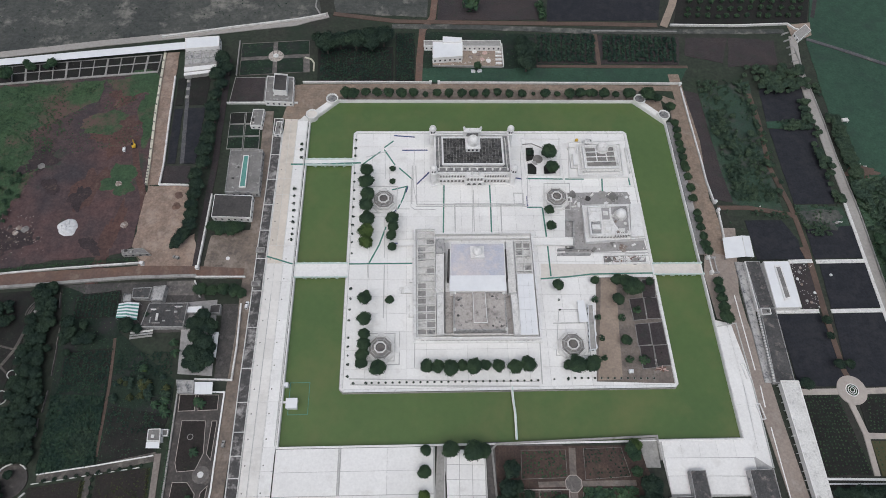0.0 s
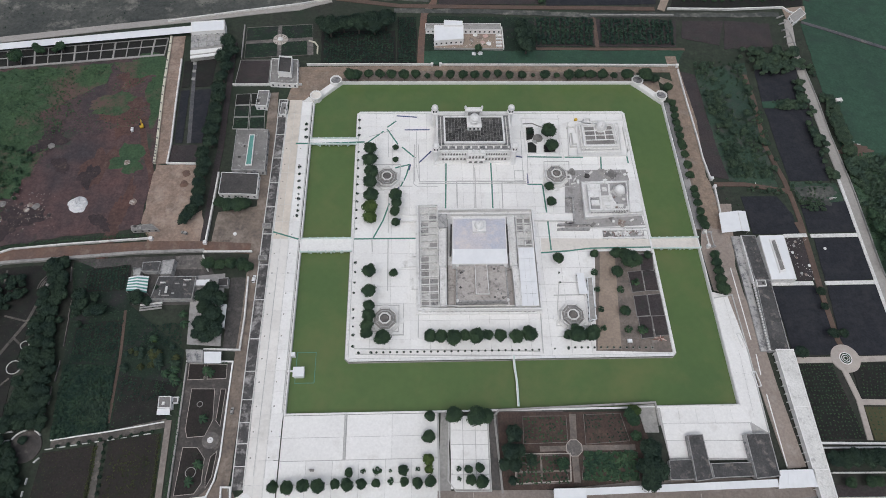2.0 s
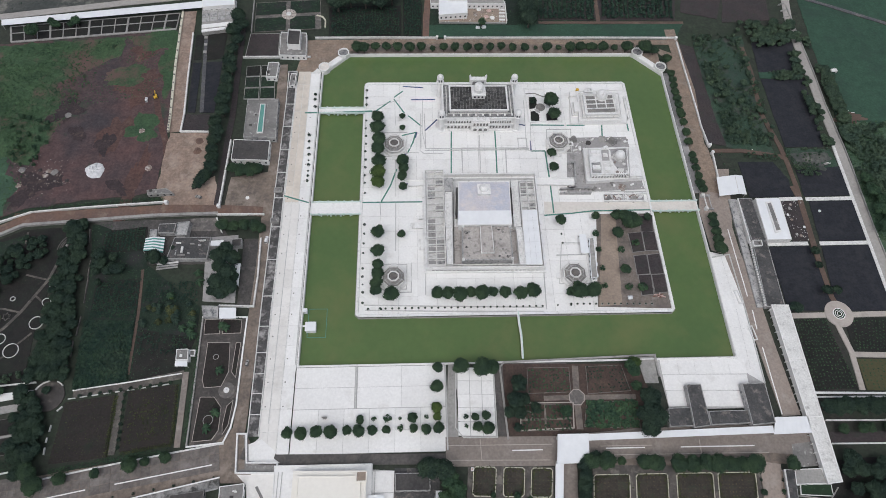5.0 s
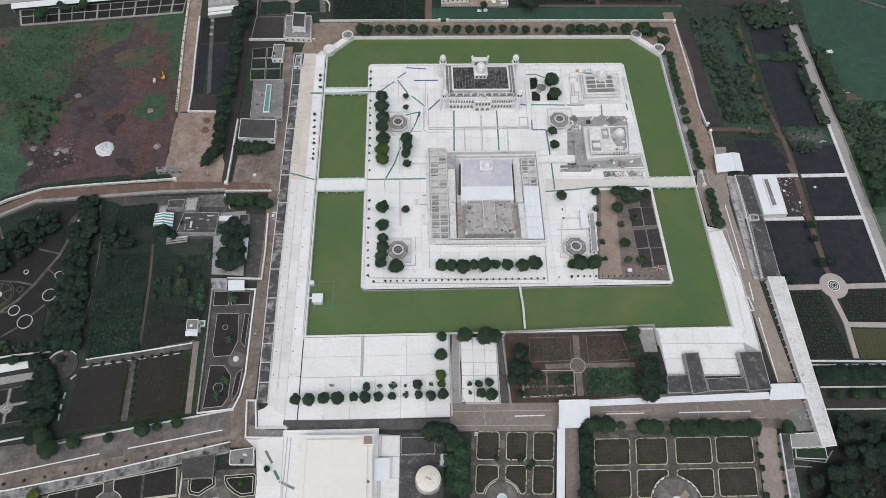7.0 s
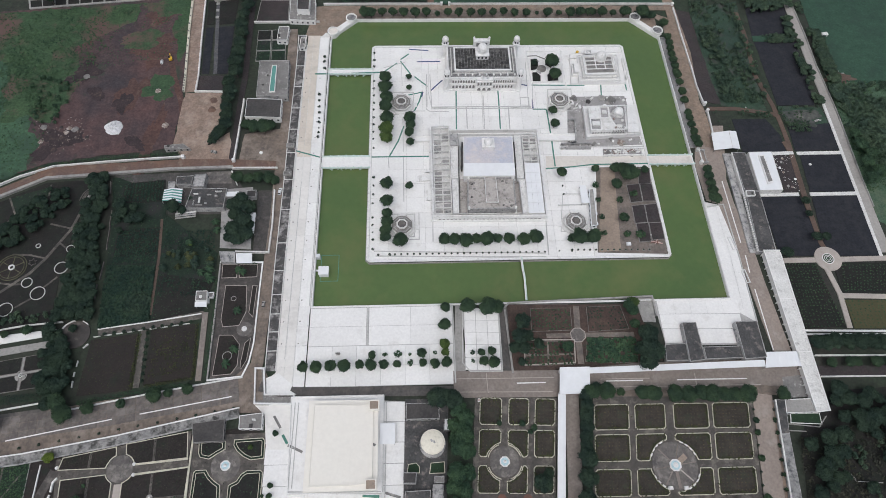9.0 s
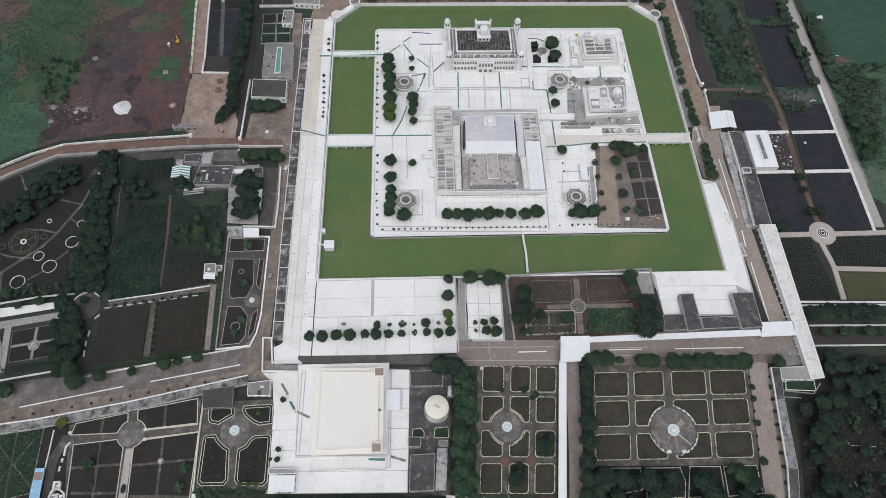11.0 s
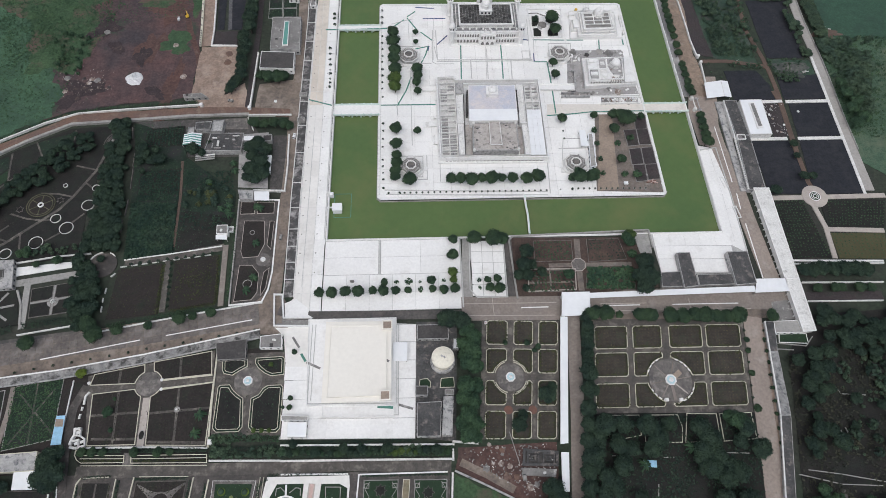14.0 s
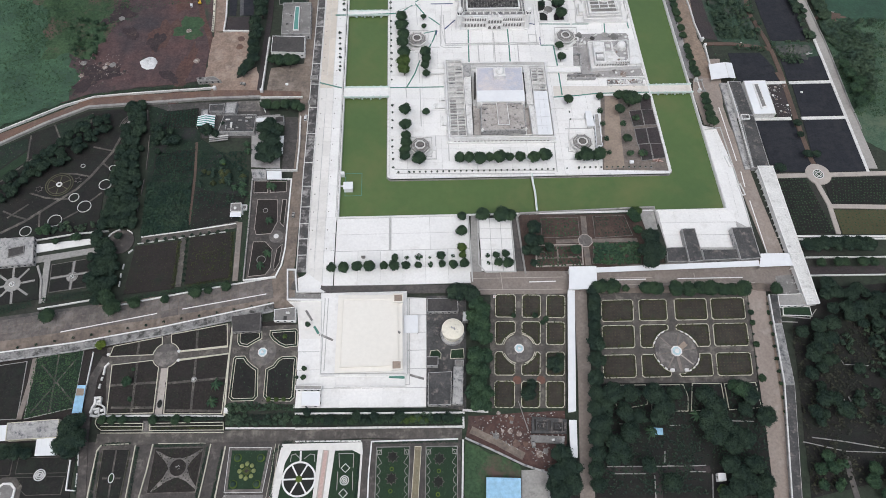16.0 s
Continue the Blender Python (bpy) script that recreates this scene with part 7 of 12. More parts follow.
for u0, v0, u1, v1 in ((0, 0.02, 0.475, 0.46), (0.525, 0.02, 1, 0.46), (0, 0.54, 0.475, 1), (0.525, 0.54, 0.92, 1)):
    bed(sub(q, u0, v0, u1, v1), GRASS, "dark green garden bed with thin grey kerb", COURTPAVE, 0.35)
wall([(-134.3, 251.5), (-129.5, 249.8), (-127.2, 245.9), (-127.0, 238.0)], 0.7, 1.0, EDGE, "cream kerb at the garden's edge", False, "garden_kerb")
c = (-155.7, 252.7)


def round_fountain(c, r, label="round white fountain basin in a paved circle", basin=None, n=32, name="fountain", paving=None, share=0.3):
    t = thing(name, label, "fountain", "fountains")
    t.location = (c[0], c[1], 0)
    part("paving", lathe(B(), 0, 0, [(r, -0.3), (r, 0.40), (r * 0.97, 0.42)], n), paving or CONC, t)
    bas = part("basin", block(octagon(0, 0, r * share), 0.2, 0.75), basin or WATERBLUE, t)
    part("rim", ring(B(), octagon(0, 0, r * share * 1.2), octagon(0, 0, r * share * 0.93), 0.3, 1.1), MARBLE, bas)
    part("jet_stand", lathe(B(), 0, 0, [(r * 0.1, 0.7), (r * 0.06, 1.4), (r * 0.12, 1.5), (r * 0.03, 1.9)], 10), MARBLE, bas)
    return t


round_fountain(c, 5.6, basin=MARBLE, paving=CREAMTAN)
bed([(-182.7, 231.6), (-160.4, 231.7), (-159.6, 208.2), (-184.0, 207.6)], BROWNSOIL, "bed of reddish dark soil", CONC)
wall([(-185.1, 206.7), (-159.4, 206.8), (-135.6, 206.8)], 1.6, 0.7)
wall([(-183.8, 267.6), (-182.1, 233.1)], 1.2, 0.6, CONC)
house([(-158.9, 229.3), (-139.5, 228.2), (-138.2, 204.4), (-158.0, 205.5)], 3.6, STAINED_AND_SHADE, "grey flat-roofed house with stained terrace", WHITE, 0.8)
house([(-152.5, 227.4), (-143.1, 226.5), (-142.6, 210.8), (-152.0, 211.7)], 7.5, DARKROOF, "white stair tower with a hollow dark roof", WHITE, 1.4, "stair_tower")
q = [(-181.7, 198.6), (-160.4, 199.8), (-158.0, 167.0), (-180.3, 166.6)]
for i in range(2):
    for j in range(3):
        bed(inset(sub(q, i / 2, j / 3, (i + 1) / 2, (j + 1) / 3), 0.3), GRASS if j else SOIL, "small green bed with grey kerb", CONC, 0.35, 0.42)
house([(-164.9, 198.1), (-157.2, 198.2), (-157.6, 183.8), (-165.4, 183.8)], 4.0, STAINED_AND_SHADE, "small grey-roofed hut with pale walls", WHITE, 0.6, "hut")
house([(-148.0, 188.6), (-144.2, 188.6), (-144.3, 177.1), (-148.6, 177.1)], 2.6, STAINED_AND_SHADE, "small grey tank house by the drain", WHITE, 0.5, "hut")
ob = house([(-175.3, 162.3), (-153.9, 162.3), (-152.6, 128.3), (-174.2, 128.8)], 5.0, STAINED_AND_SHADE, "long grey-roofed hall with a teal skylight", AGED, 0.7, "long_hall")
part("skylight", block([(-165.3, 156.8), (-162.7, 156.8), (-161.9, 132.8), (-165.1, 132.8)], 5.0, 6.0), TEAL, ob)
part("skylight_rim", rim(B(), inset([(-165.3, 156.8), (-162.7, 156.8), (-161.9, 132.8), (-165.1, 132.8)], -0.5), 0.5, 4.9, 6.2), MARBLE, ob)
ob = house([(-180.3, 127.3), (-156.2, 126.0), (-155.7, 109.6), (-180.0, 110.7)], 5.0, DARKROOF, "black-roofed house with white eaves", WHITE, 0.4)
flat("house_yard", [(-179.8, 99.8), (-154.1, 104.2), (-153.9, 71.4), (-181.5, 71.7)], DIRT, "brown gravel yard in front of the house", "ground", 0.15)
t = thing("stone_trough", "pale round trough in the brown yard", "trough")
c = (-167.1, 83.5)
part("bowl", lathe(B(), c[0], c[1], [(0.9, -0.2), (1.2, 0.9), (1.0, 0.95), (0.8, 0.5)], 14), MARBLE, t)
for k in range(2):
    p = (((-147.9, 88.8)), ((-147.9, 65.9)))[k]
    t = thing("drain_hut", "grey concrete culvert box on the drain", "culvert", "culverts")
    part("box", block(rect(p[0], p[1], 5.4, 3.4), -0.3, 1.9), CONC, t)
    part("lid", block(rect(p[0], p[1], 4.2, 2.2), 1.9, 2.1), STAINED_AND_SHADE, t)
wall([(-216.9, 81.0), (-268.2, 77.3), (-300.1, 74.2), (-320.0, 66.3), (-337.9, 55.8), (-365.3, 40.0)], 1.4, 0.7)
wall([(-184.1, 71.8), (-224.7, 70.8), (-266.3, 67.5), (-302.3, 64.8), (-328.0, 50.7), (-361.7, 28.3)], 1.6, 1.6, CONC, "broad grey-white wall along the dirt road")
wall([(-184.7, 71.0), (-154.9, 70.7)], 1.5, 0.8)
hedge([(-219.5, 83.9), (-268.8, 80.1), (-300.6, 76.5), (-320.7, 69.1), (-338.6, 58.5), (-357.5, 47.4)], 2.5, 1.6, LEAF_MID, 3.0, "rough green hedge along the dirt road")
house([(-231.1, 88.8), (-218.9, 90.1), (-213.5, 86.0), (-230.0, 85.3)], 2.6, STAINED_AND_SHADE, "ruined low stone hut at the field's corner", CONC, 0.4, "ruined_hut")
t = thing("gate_pillar", "white gate pillar by the junction", "pillar")
for p in ((-184.2, 77.0), (-217.6, 80.2)):
    part("pillar", block(rect(p[0], p[1], 2.0, 2.0), -0.3, 2.8), MARBLE, t)

# farm behind the tree row, north side
flat("vegetable_plot", [(-125.2, 261.4), (-69.1, 263.1), (-68.6, 228.1), (-123.7, 227.2)], SOIL, "dark vegetable plot with faint rows", "field", 0.05)
crop("vegetable_rows", [(-123.2, 258.8), (-70.1, 261.8), (-69.6, 229.1), (-121.9, 228.4)], 26, 16, LEAF_CROP, "rows of low dark green vegetables", 1.7, 0.6, 0.85, 3, 4)
flat("vegetable_plot", [(-67.4, 278.0), (-52.8, 278.1), (-53.3, 228.2), (-67.3, 228.1)], SOIL, "narrow dark vegetable plot", "field", 0.06)
crop("vegetable_rows", [(-66.8, 276.6), (-53.2, 276.7), (-53.6, 229.2), (-66.8, 229.1)], 7, 30, LEAF_CROP, "rows of low green vegetables", 1.6, 0.7, 0.85, 4, 4)
road("farm_track", [(-33.9, 345.6), (-38.9, 294.9), (-46.9, 280.9), (-49.4, 248.9), (-50.1, 228.2)], 5.0, REDROAD, "red dirt track beside the plots", 0.15)
flat("farm_green", [(-45.9, 279.5), (83.8, 276.4), (77.0, 227.9), (-47.3, 227.5)], GRASS, "dark green grass round the farmhouse", "ground", 0.04)
for x, y, r in ((-117.5, 255.3, 9.5), (-107.8, 259.5, 8.4), (-96.5, 259.8, 9.2), (-86.4, 262.9, 8.9), (-76.1, 263.8, 9.3), (-124.4, 264.3, 5.7), (-84.5, 258.1, 7.7),):
    tree((x, y), r, "broad", group="trees behind the vegetable plot")
for x, y, r in ((28.4, 250.2, 9.3), (29.4, 238.6, 8.4), (27.3, 262.6, 5.9),):
    tree((x, y), r, "broad", group="trees by the farmhouse")
ob = house([(-46.1, 265.1), (12.0, 265.6), (12.0, 259.2), (-45.8, 259.3)], 4.6, CONC, "long white-roofed farmhouse with a walled yard", WHITE, 0.3, "farmhouse")
house([(-39.4, 262.8), (-16.9, 263.0), (-17.5, 248.1), (-39.7, 245.9)], 5.3, ROOFWHITE, "pale flat-roofed farmhouse wing", WHITE, 0.4, "farmhouse")
house([(-31.8, 267.1), (-17.5, 265.9), (-17.7, 261.3), (-31.9, 261.2)], 6.6, ROOFWHITE, "small white rooftop block", WHITE, 0.3, "stair_tower")
flat("farm_yard", [(-39.4, 263.4), (13.3, 264.5), (12.4, 242.8), (-39.7, 243.3)], TAN, "cluttered paved farmyard", "paving", 0.15)
wall([(12.9, 264.5), (12.9, 242.5)], 2.5, 0.6)
wall([(-39.7, 242.8), (12.3, 242.0)], 1.5, 0.5, CONC)
for i, p in enumerate(((-7.8, 258.3), (-5.0, 255.7), (-0.1, 257.0), (2.3, 249.2), (-10.9, 253.0), (-2.4, 250.5), (-9.7, 238.4), (-4.9, 238.9))):
    material_pile(p, 2.2, (MARBLE, RUBBLE, PINK)[i % 3] if i < 6 else WHITEHEAP, "small mound of pale clutter in the farmyard", 90 + i, "clutter_mound", "mound")
for i in range(4):
    p = lerp((10.1, 257.1), (9.7, 246.1), i / 3)
    t = thing("stone_block", "pale stone block stacked in the farmyard", "stone block", "farmyard blocks")
    part("block", block(rect(p[0], p[1], 4.5, 1.6), 0.1, 1.2), MARBLE, t)
for x, y, r in ((-7.0, 239.7, 3.8),):
    tree((x, y), r, "fresh", group="tree in the farmyard")
road("north_track", [(-70.4, 284.8), (-7.5, 284.5), (84.3, 280.6), (150.7, 281.1), (238.3, 281.9)], 5.0, SCRUB, "grey dirt track north of the fields", 0.2)
road("north_red_track", [(-116.1, 298.4), (-66.6, 290.4), (12.6, 289.2), (85.5, 289.0), (137.9, 288.1)], 4.0, BROWNTRACK, "red dirt strip beside the grey track", 0.18)
flat("far_field", [(-30.3, 412.1), (56.9, 413.8), (44.9, 292.9), (-34.9, 292.1)], BROWNSOIL, "far brown field", "field", 0.02)
flat("far_field", [(66.0, 414.0), (171.7, 416.1), (140.0, 293.8), (50.8, 291.5)], BLACKSOIL, "far black ploughed field", "field", 0.02)
flat("far_field", [(-131.6, 410.0), (-41.4, 411.8), (-42.8, 294.9), (-114.2, 299.9)], SCRUB, "far scrubby brown field", "field", 0.025)
flat("orchard_field", [(180.3, 381.4), (293.1, 383.3), (259.9, 292.0), (151.4, 289.6)], SOIL, "dark orchard field", "field", 0.02)
for x, y, r in ((45.8, 306.5, 4.1), (46.8, 300.8, 4.1), (47.1, 295.4, 3.6), (-9.0, 303.8, 8.1),):
    tree((x, y), r, "freshshrub", group="shrubs along the far field")
orch = [(172.7, 335.9), (276.3, 337.2), (256.7, 294.9), (157.1, 292.5)]
for i in range(12):
    for j in range(5):
        p = quad_uv(orch, (i + 0.5) / 12, (j + 0.5) / 5)
        tree((p[0] + RNG.uniform(-1, 1), p[1] + RNG.uniform(-1, 1)), RNG.uniform(2.2, 2.9), "freshshrub", group="orchard bushes")
road("farm_lane", [(167.8, 348.4), (154.5, 311.4), (142.7, 286.7)], 6.0, TAN, "tan lane between far fields", 0.2)
wall([(148.0, 287.6), (198.8, 287.2), (242.6, 289.6), (247.1, 283.9), (252.7, 282.0)], 1.4, 0.9)
wall([(84.3, 280.3), (151.5, 280.3)], 1.0, 0.6, CONC)
flat("banana_field", [(39.5, 277.5), (152.4, 274.8), (146.4, 246.1), (38.4, 246.8)], BROWNSOIL, "brown field planted with banana rows", "field", 0.06)
crop("banana_rows", [(40.3, 276.1), (86.7, 275.9), (82.5, 247.0), (38.5, 247.8)], 12, 18, LEAF_CROP, "rows of tall green banana plants", 2.4, 1.6, 0.97, 7, 6)
crop("banana_rows", [(91.5, 275.1), (149.3, 274.2), (145.8, 247.9), (87.9, 248.1)], 16, 14, LEAF_CROP, "rows of green banana plants", 2.4, 1.6, 0.97, 8, 6)
road("field_track", [(86.9, 277.8), (85.4, 244.5)], 3.0, BROWNTRACK, "red dirt track between banana plots", 0.2)
flat("grass_strip", [(-47.2, 241.2), (152.3, 242.2), (143.6, 228.2), (-47.3, 227.2)], MEADOW, "dark green grass strip", "ground", 0.07)
road("field_track", [(38.1, 243.7), (152.6, 243.5)], 2.5, BROWNTRACK, "red dirt track along the banana plots", 0.2)
wall([(-133.7, 226.4), (-84.2, 226.6), (-41.4, 226.3)], 1.6, 0.7)
wall([(-35.7, 226.3), (27.1, 226.3), (76.7, 226.2), (142.3, 225.9)], 1.6, 0.7)
wall([(142.1, 221.5), (142.1, 190.9), (142.5, 152.1), (142.2, 139.6), (143.6, 121.8)], 1.6, 0.7)
wall([(144.8, 117.1), (143.9, 100.2), (142.9, 82.2)], 1.6, 0.7)
for p in ((-41.6, 226.0), (-35.5, 226.0), (142.3, 224.9), (144.3, 122.2), (144.7, 115.9)):
    t = thing("gate_pillar", "white gate pillar in the boundary wall", "pillar", "gate pillars")
    part("pillar", block(rect(p[0], p[1], 1.6, 1.6), -0.3, 2.8), MARBLE, t)
    part("cap", prism(B(), rect(p[0], p[1], 1.9, 1.9), 2.8, 3.3, rect(p[0], p[1], 0.6, 0.6)), MARBLE, t)
for x, y, r in ((-101.1, 211.7, 5.1), (-96.2, 211.7, 4.7), (-88.0, 213.7, 3.8), (-79.5, 213.5, 4.0), (-71.2, 213.0, 4.0), (-62.2, 212.4, 4.4), (-53.8, 213.3, 4.0), (-45.3, 213.1, 2.6), (-37.0, 213.3, 3.7), (-28.5, 212.9, 4.0), (-19.4, 212.7, 4.0), (-10.9, 212.6, 3.9), (-2.1, 213.1, 3.7), (6.1, 214.1, 3.7), (14.6, 212.7, 3.7), (23.9, 212.7, 3.7), (32.5, 214.6, 1.9), (40.1, 212.5, 4.1), (49.5, 214.0, 2.4), (57.8, 211.7, 4.7), (65.9, 213.1, 4.1), (72.7, 213.5, 3.7),):
    tree((x, y), r, "round", group="row of clipped trees north of the moat")
for x, y, r in ((75.6, 213.5, 3.7), (82.9, 212.2, 4.7), (91.8, 212.8, 3.2), (100.5, 212.0, 4.9), (114.2, 210.9, 5.7), (121.4, 209.1, 3.8), (129.0, 200.4, 4.1),):
    tree((x, y), r, "round", group="row of clipped trees north of the moat")
for x, y, r in ((129.5, 186.2, 3.3), (129.5, 180.1, 3.3), (129.1, 174.4, 3.3), (128.8, 168.3, 3.4), (128.8, 162.4, 3.4), (128.8, 156.4, 3.4), (128.6, 150.5, 3.3),):
    tree((x, y), r, "round", group="row of clipped trees east of the moat")
for x, y, r in ((128.7, 147.4, 3.5), (128.7, 140.4, 3.5), (128.9, 131.7, 3.4), (128.6, 123.5, 3.4), (129.1, 112.5, 3.0), (129.1, 107.6, 3.0), (128.8, 101.7, 3.3), (129.1, 95.2, 3.3), (128.6, 89.0, 3.6), (129.6, 84.6, 3.6), (130.8, 63.4, 3.2), (130.6, 58.1, 3.5), (130.4, 52.1, 3.8), (130.0, 46.1, 4.0), (129.7, 40.0, 4.6),):
    tree((x, y), r, "round", group="row of clipped trees east of the moat")

# ---- east: fields, woods, ponds ----
road("east_boundary_road", [(243.4, 276.0), (238.7, 250.2), (236.9, 218.0), (236.7, 190.1), (235.7, 158.2), (235.8, 118.0), (235.3, 100.5), (233.6, 69.1), (233.3, 40.0), (232.6, 0.6)], 6.2, ROADPALE, "pale concrete road along the eastern boundary", 0.25)
wall([(240.6, 262.0), (240.2, 237.1), (240.2, 218.0), (240.3, 191.5), (238.9, 159.3), (239.4, 119.5), (238.8, 100.0), (236.9, 60.0), (236.6, 34.1)], 0.9, 0.4, CONC)
road("roadside_path", [(232.2, 122.0), (231.6, 100.0), (230.4, 66.0), (229.3, 30.0), (228.2, -2.0)], 2.0, WEATHERED, "white concrete footpath beside the boundary road", 0.33)
for i in range(5):
    a, b = lerp((234.6, 277.6), (234.6, 249.2), i / 4), lerp((241.0, 280.5), (239.4, 250.5), i / 4)
    wall([a, b], 1.0, 0.8, CONC, "short grey buttress wall", False, "buttress")
house([(243.4, 277.2), (255.7, 287.1), (258.2, 280.1), (245.0, 268.9)], 2.6, CONC, "small pale guard house at the road corner", WHITE, 0.4, "guard_house")
flat("corner_yard", [(242.5, 289.0), (262.0, 292.0), (259.2, 277.8), (243.1, 270.8)], TAN, "pale paved corner of the boundary road", "paving", 0.2)
road("ne_road", [(253.8, 273.6), (277.0, 262.8), (308.4, 246.9), (347.5, 227.7)], 3.0, PATH, "pale narrow road across the green fields", 0.2)
road("ne_road", [(265.9, 297.8), (280.8, 331.0), (299.9, 383.4)], 3.0, BROWNSOIL, "dark dirt track", 0.15)
flat("east_meadow", [(295.3, 383.3), (461.6, 386.1), (367.3, 227.7), (308.9, 248.2), (254.6, 275.0)], MEADOW, "smooth dark green meadow", "ground", 0.02)
flat("east_meadow", [(252.7, 272.2), (307.7, 245.1), (376.7, 205.4), (323.8, 130.6), (267.6, 139.2), (243.2, 147.7)], MEADOW, "smooth dark green meadow", "ground", 0.025)
flat("grey_field", [(191.6, 274.5), (227.3, 272.0), (222.9, 246.5), (183.9, 243.7)], BROWNSOIL, "rough brown field with dry furrows", "field", 0.05)
flat("grey_field", [(157.3, 274.3), (190.6, 274.5), (180.9, 247.6), (153.2, 255.3)], BROWNSOIL, "rough grey-brown field", "field", 0.055)
flat("dark_plot", [(141.5, 221.7), (154.5, 217.1), (154.8, 152.0), (157.0, 122.4), (144.1, 125.4)], BROWNSOIL, "dark brown bare plot beside the lane", "field", 0.06)
flat("wild_plot", [(155.6, 222.0), (195.8, 229.6), (189.3, 151.9), (188.1, 111.4), (156.8, 121.4), (153.9, 152.0)], WILDGRASS, "overgrown plot of grass and shrubs", "ground", 0.05)
flat("black_field", [(201.5, 222.1), (234.2, 222.2), (226.4, 190.9), (198.5, 190.9)], BLACKSOIL, "black ploughed field", "field", 0.07)
flat("grass_verge", [(198.5, 190.9), (228.1, 190.4), (230.2, 185.1), (197.8, 185.1)], MEADOW, "bright green verge between black fields", "ground", 0.08)
flat("black_field", [(198.4, 184.0), (231.6, 184.0), (225.3, 121.0), (197.8, 121.2)], BLACKSOIL, "black ploughed field", "field", 0.07)
flat("grass_plot", [(197.5, 120.2), (229.0, 119.0), (229.6, 103.4), (200.3, 101.7)], WILDGRASS, "rough green plot with a pale ring of trampled grass", "ground", 0.07)
flat("black_field", [(199.5, 101.7), (230.8, 104.4), (230.9, 81.1), (198.6, 80.5)], BLACKSOIL, "black ploughed field", "field", 0.075)
flat("black_field", [(161.1, 108.7), (185.5, 108.5), (192.1, 94.3), (192.0, 80.5), (161.7, 79.9)], BLACKSOIL, "black ploughed field with grassy edges", "field", 0.08)
road("red_track", [(192.5, 217.2), (192.9, 190.9), (189.3, 151.9), (194.4, 121.2), (195.4, 107.5), (195.7, 86.8), (194.2, 56.9), (192.9, 31.4)], 3.2, BROWNTRACK, "brown dirt track between the black fields", 0.18)
road("red_track", [(145.8, 118.5), (166.2, 118.4), (192.0, 113.3), (194.8, 111.4)], 3.2, BROWNTRACK, "brown dirt track joining from the lane", 0.19)
wild = [(154.7, 227.7), (193.8, 230.2), (191.0, 202.5), (194.1, 150.2), (193.1, 120.8), (158.5, 123.8), (157.1, 173.0)]
thicket(wild, 650, "shrub", 0.8, 2.0, 5)
thicket(wild, 420, "freshshrub", 0.7, 1.6, 6)
thicket(wild, 60, "broad", 1.8, 3.6, 7, "scattered leafy trees over wild scrub")
thicket([(191.8, 240.6), (239.4, 240.5), (236.7, 219.8), (203.0, 213.6), (190.6, 225.0)], 130, "broad", 2.2, 4.2, 8, "dense belt of dark green trees")
thicket([(226.5, 211.6), (234.6, 208.4), (231.9, 178.3), (231.5, 149.8), (231.1, 120.4), (225.3, 123.1), (224.7, 155.5), (224.0, 181.3)], 230, "broad", 1.4, 3.4, 9, "ragged belt of trees beside the boundary road")
thicket([(241.6, 194.9), (248.9, 192.4), (250.1, 158.0), (247.5, 141.5), (250.4, 128.0), (242.5, 144.2), (242.2, 169.5)], 230, "broad", 1.6, 3.4, 10, "ragged belt of trees beside the boundary road")
thicket([(244.2, 134.5), (284.0, 141.1), (254.4, 63.9), (243.7, 59.5)], 1100, "freshshrub", 1.0, 2.4, 11)
thicket([(244.2, 134.5), (284.0, 141.1), (254.4, 63.9), (243.7, 59.5)], 300, "shrub", 1.2, 2.8, 12)
thicket([(194.3, 119.2), (227.6, 119.9), (224.3, 97.7), (199.5, 96.0)], 260, "freshshrub", 0.7, 1.5, 13, "low weeds over trampled ground")
thicket([(145.9, 117.7), (190.1, 114.7), (191.3, 109.1), (158.9, 112.5), (158.3, 101.0), (150.6, 103.6)], 300, "freshshrub", 0.7, 1.5, 14, "low weeds over trampled ground")
thicket([(188.4, 192.8), (230.2, 191.3), (228.5, 183.0), (189.1, 182.1)], 240, "freshshrub", 0.8, 1.6, 15, "low weeds over trampled ground")
blob("pale_patch", (213.3, 110.3), 11, 7, SCRUB, "pale trampled patch in the rough plot", 301, z=0.12, amp=0.5)
t = thing("scrap_cart", "pale broken cart lying on rough ground", "cart")
part("bed", block(rect(221.6, 106.4, 2.6, 1.5, 20), 0.5, 0.75), CONC, t)
part("rail", strip(B(), [(222.6, 107.3), (224.6, 106.6), (225.3, 106.9)], 0.35, 0.4, 0.9), MARBLE, t)
for dx in (-0.8, 0.8):
    part("wheel", lathe(B(), 221.6 + dx, 105.6, [(0.5, 0.0), (0.5, 0.5)], 10), DARKROOF, t)
for r, a0 in ((8.2, 0.2), (10.0, 0.5), (6.0, 3.3)):
    road("wheel_track", [(213.5 + r * 1.35 * math.cos(a0 + 0.25 * i), 108.5 + r * 0.8 * math.sin(a0 + 0.25 * i)) for i in range(11)], 0.9, SCRUB, "pale curved wheel track in trampled weeds", 0.16)
t = thing("white_hut", "small white field hut on posts in the meadow", "hut")
part("roof", block(rect(*(255.6, 191.2), 4.6, 3.0, 8), 1.8, 2.0), WEATHERED, t)
for sx in (-1, 1):
    part("post", block(rect((255.6, 191.2)[0] + sx * 2.0, (255.6, 191.2)[1], 0.3, 2.6), -0.2, 1.8), WEATHERED, t)
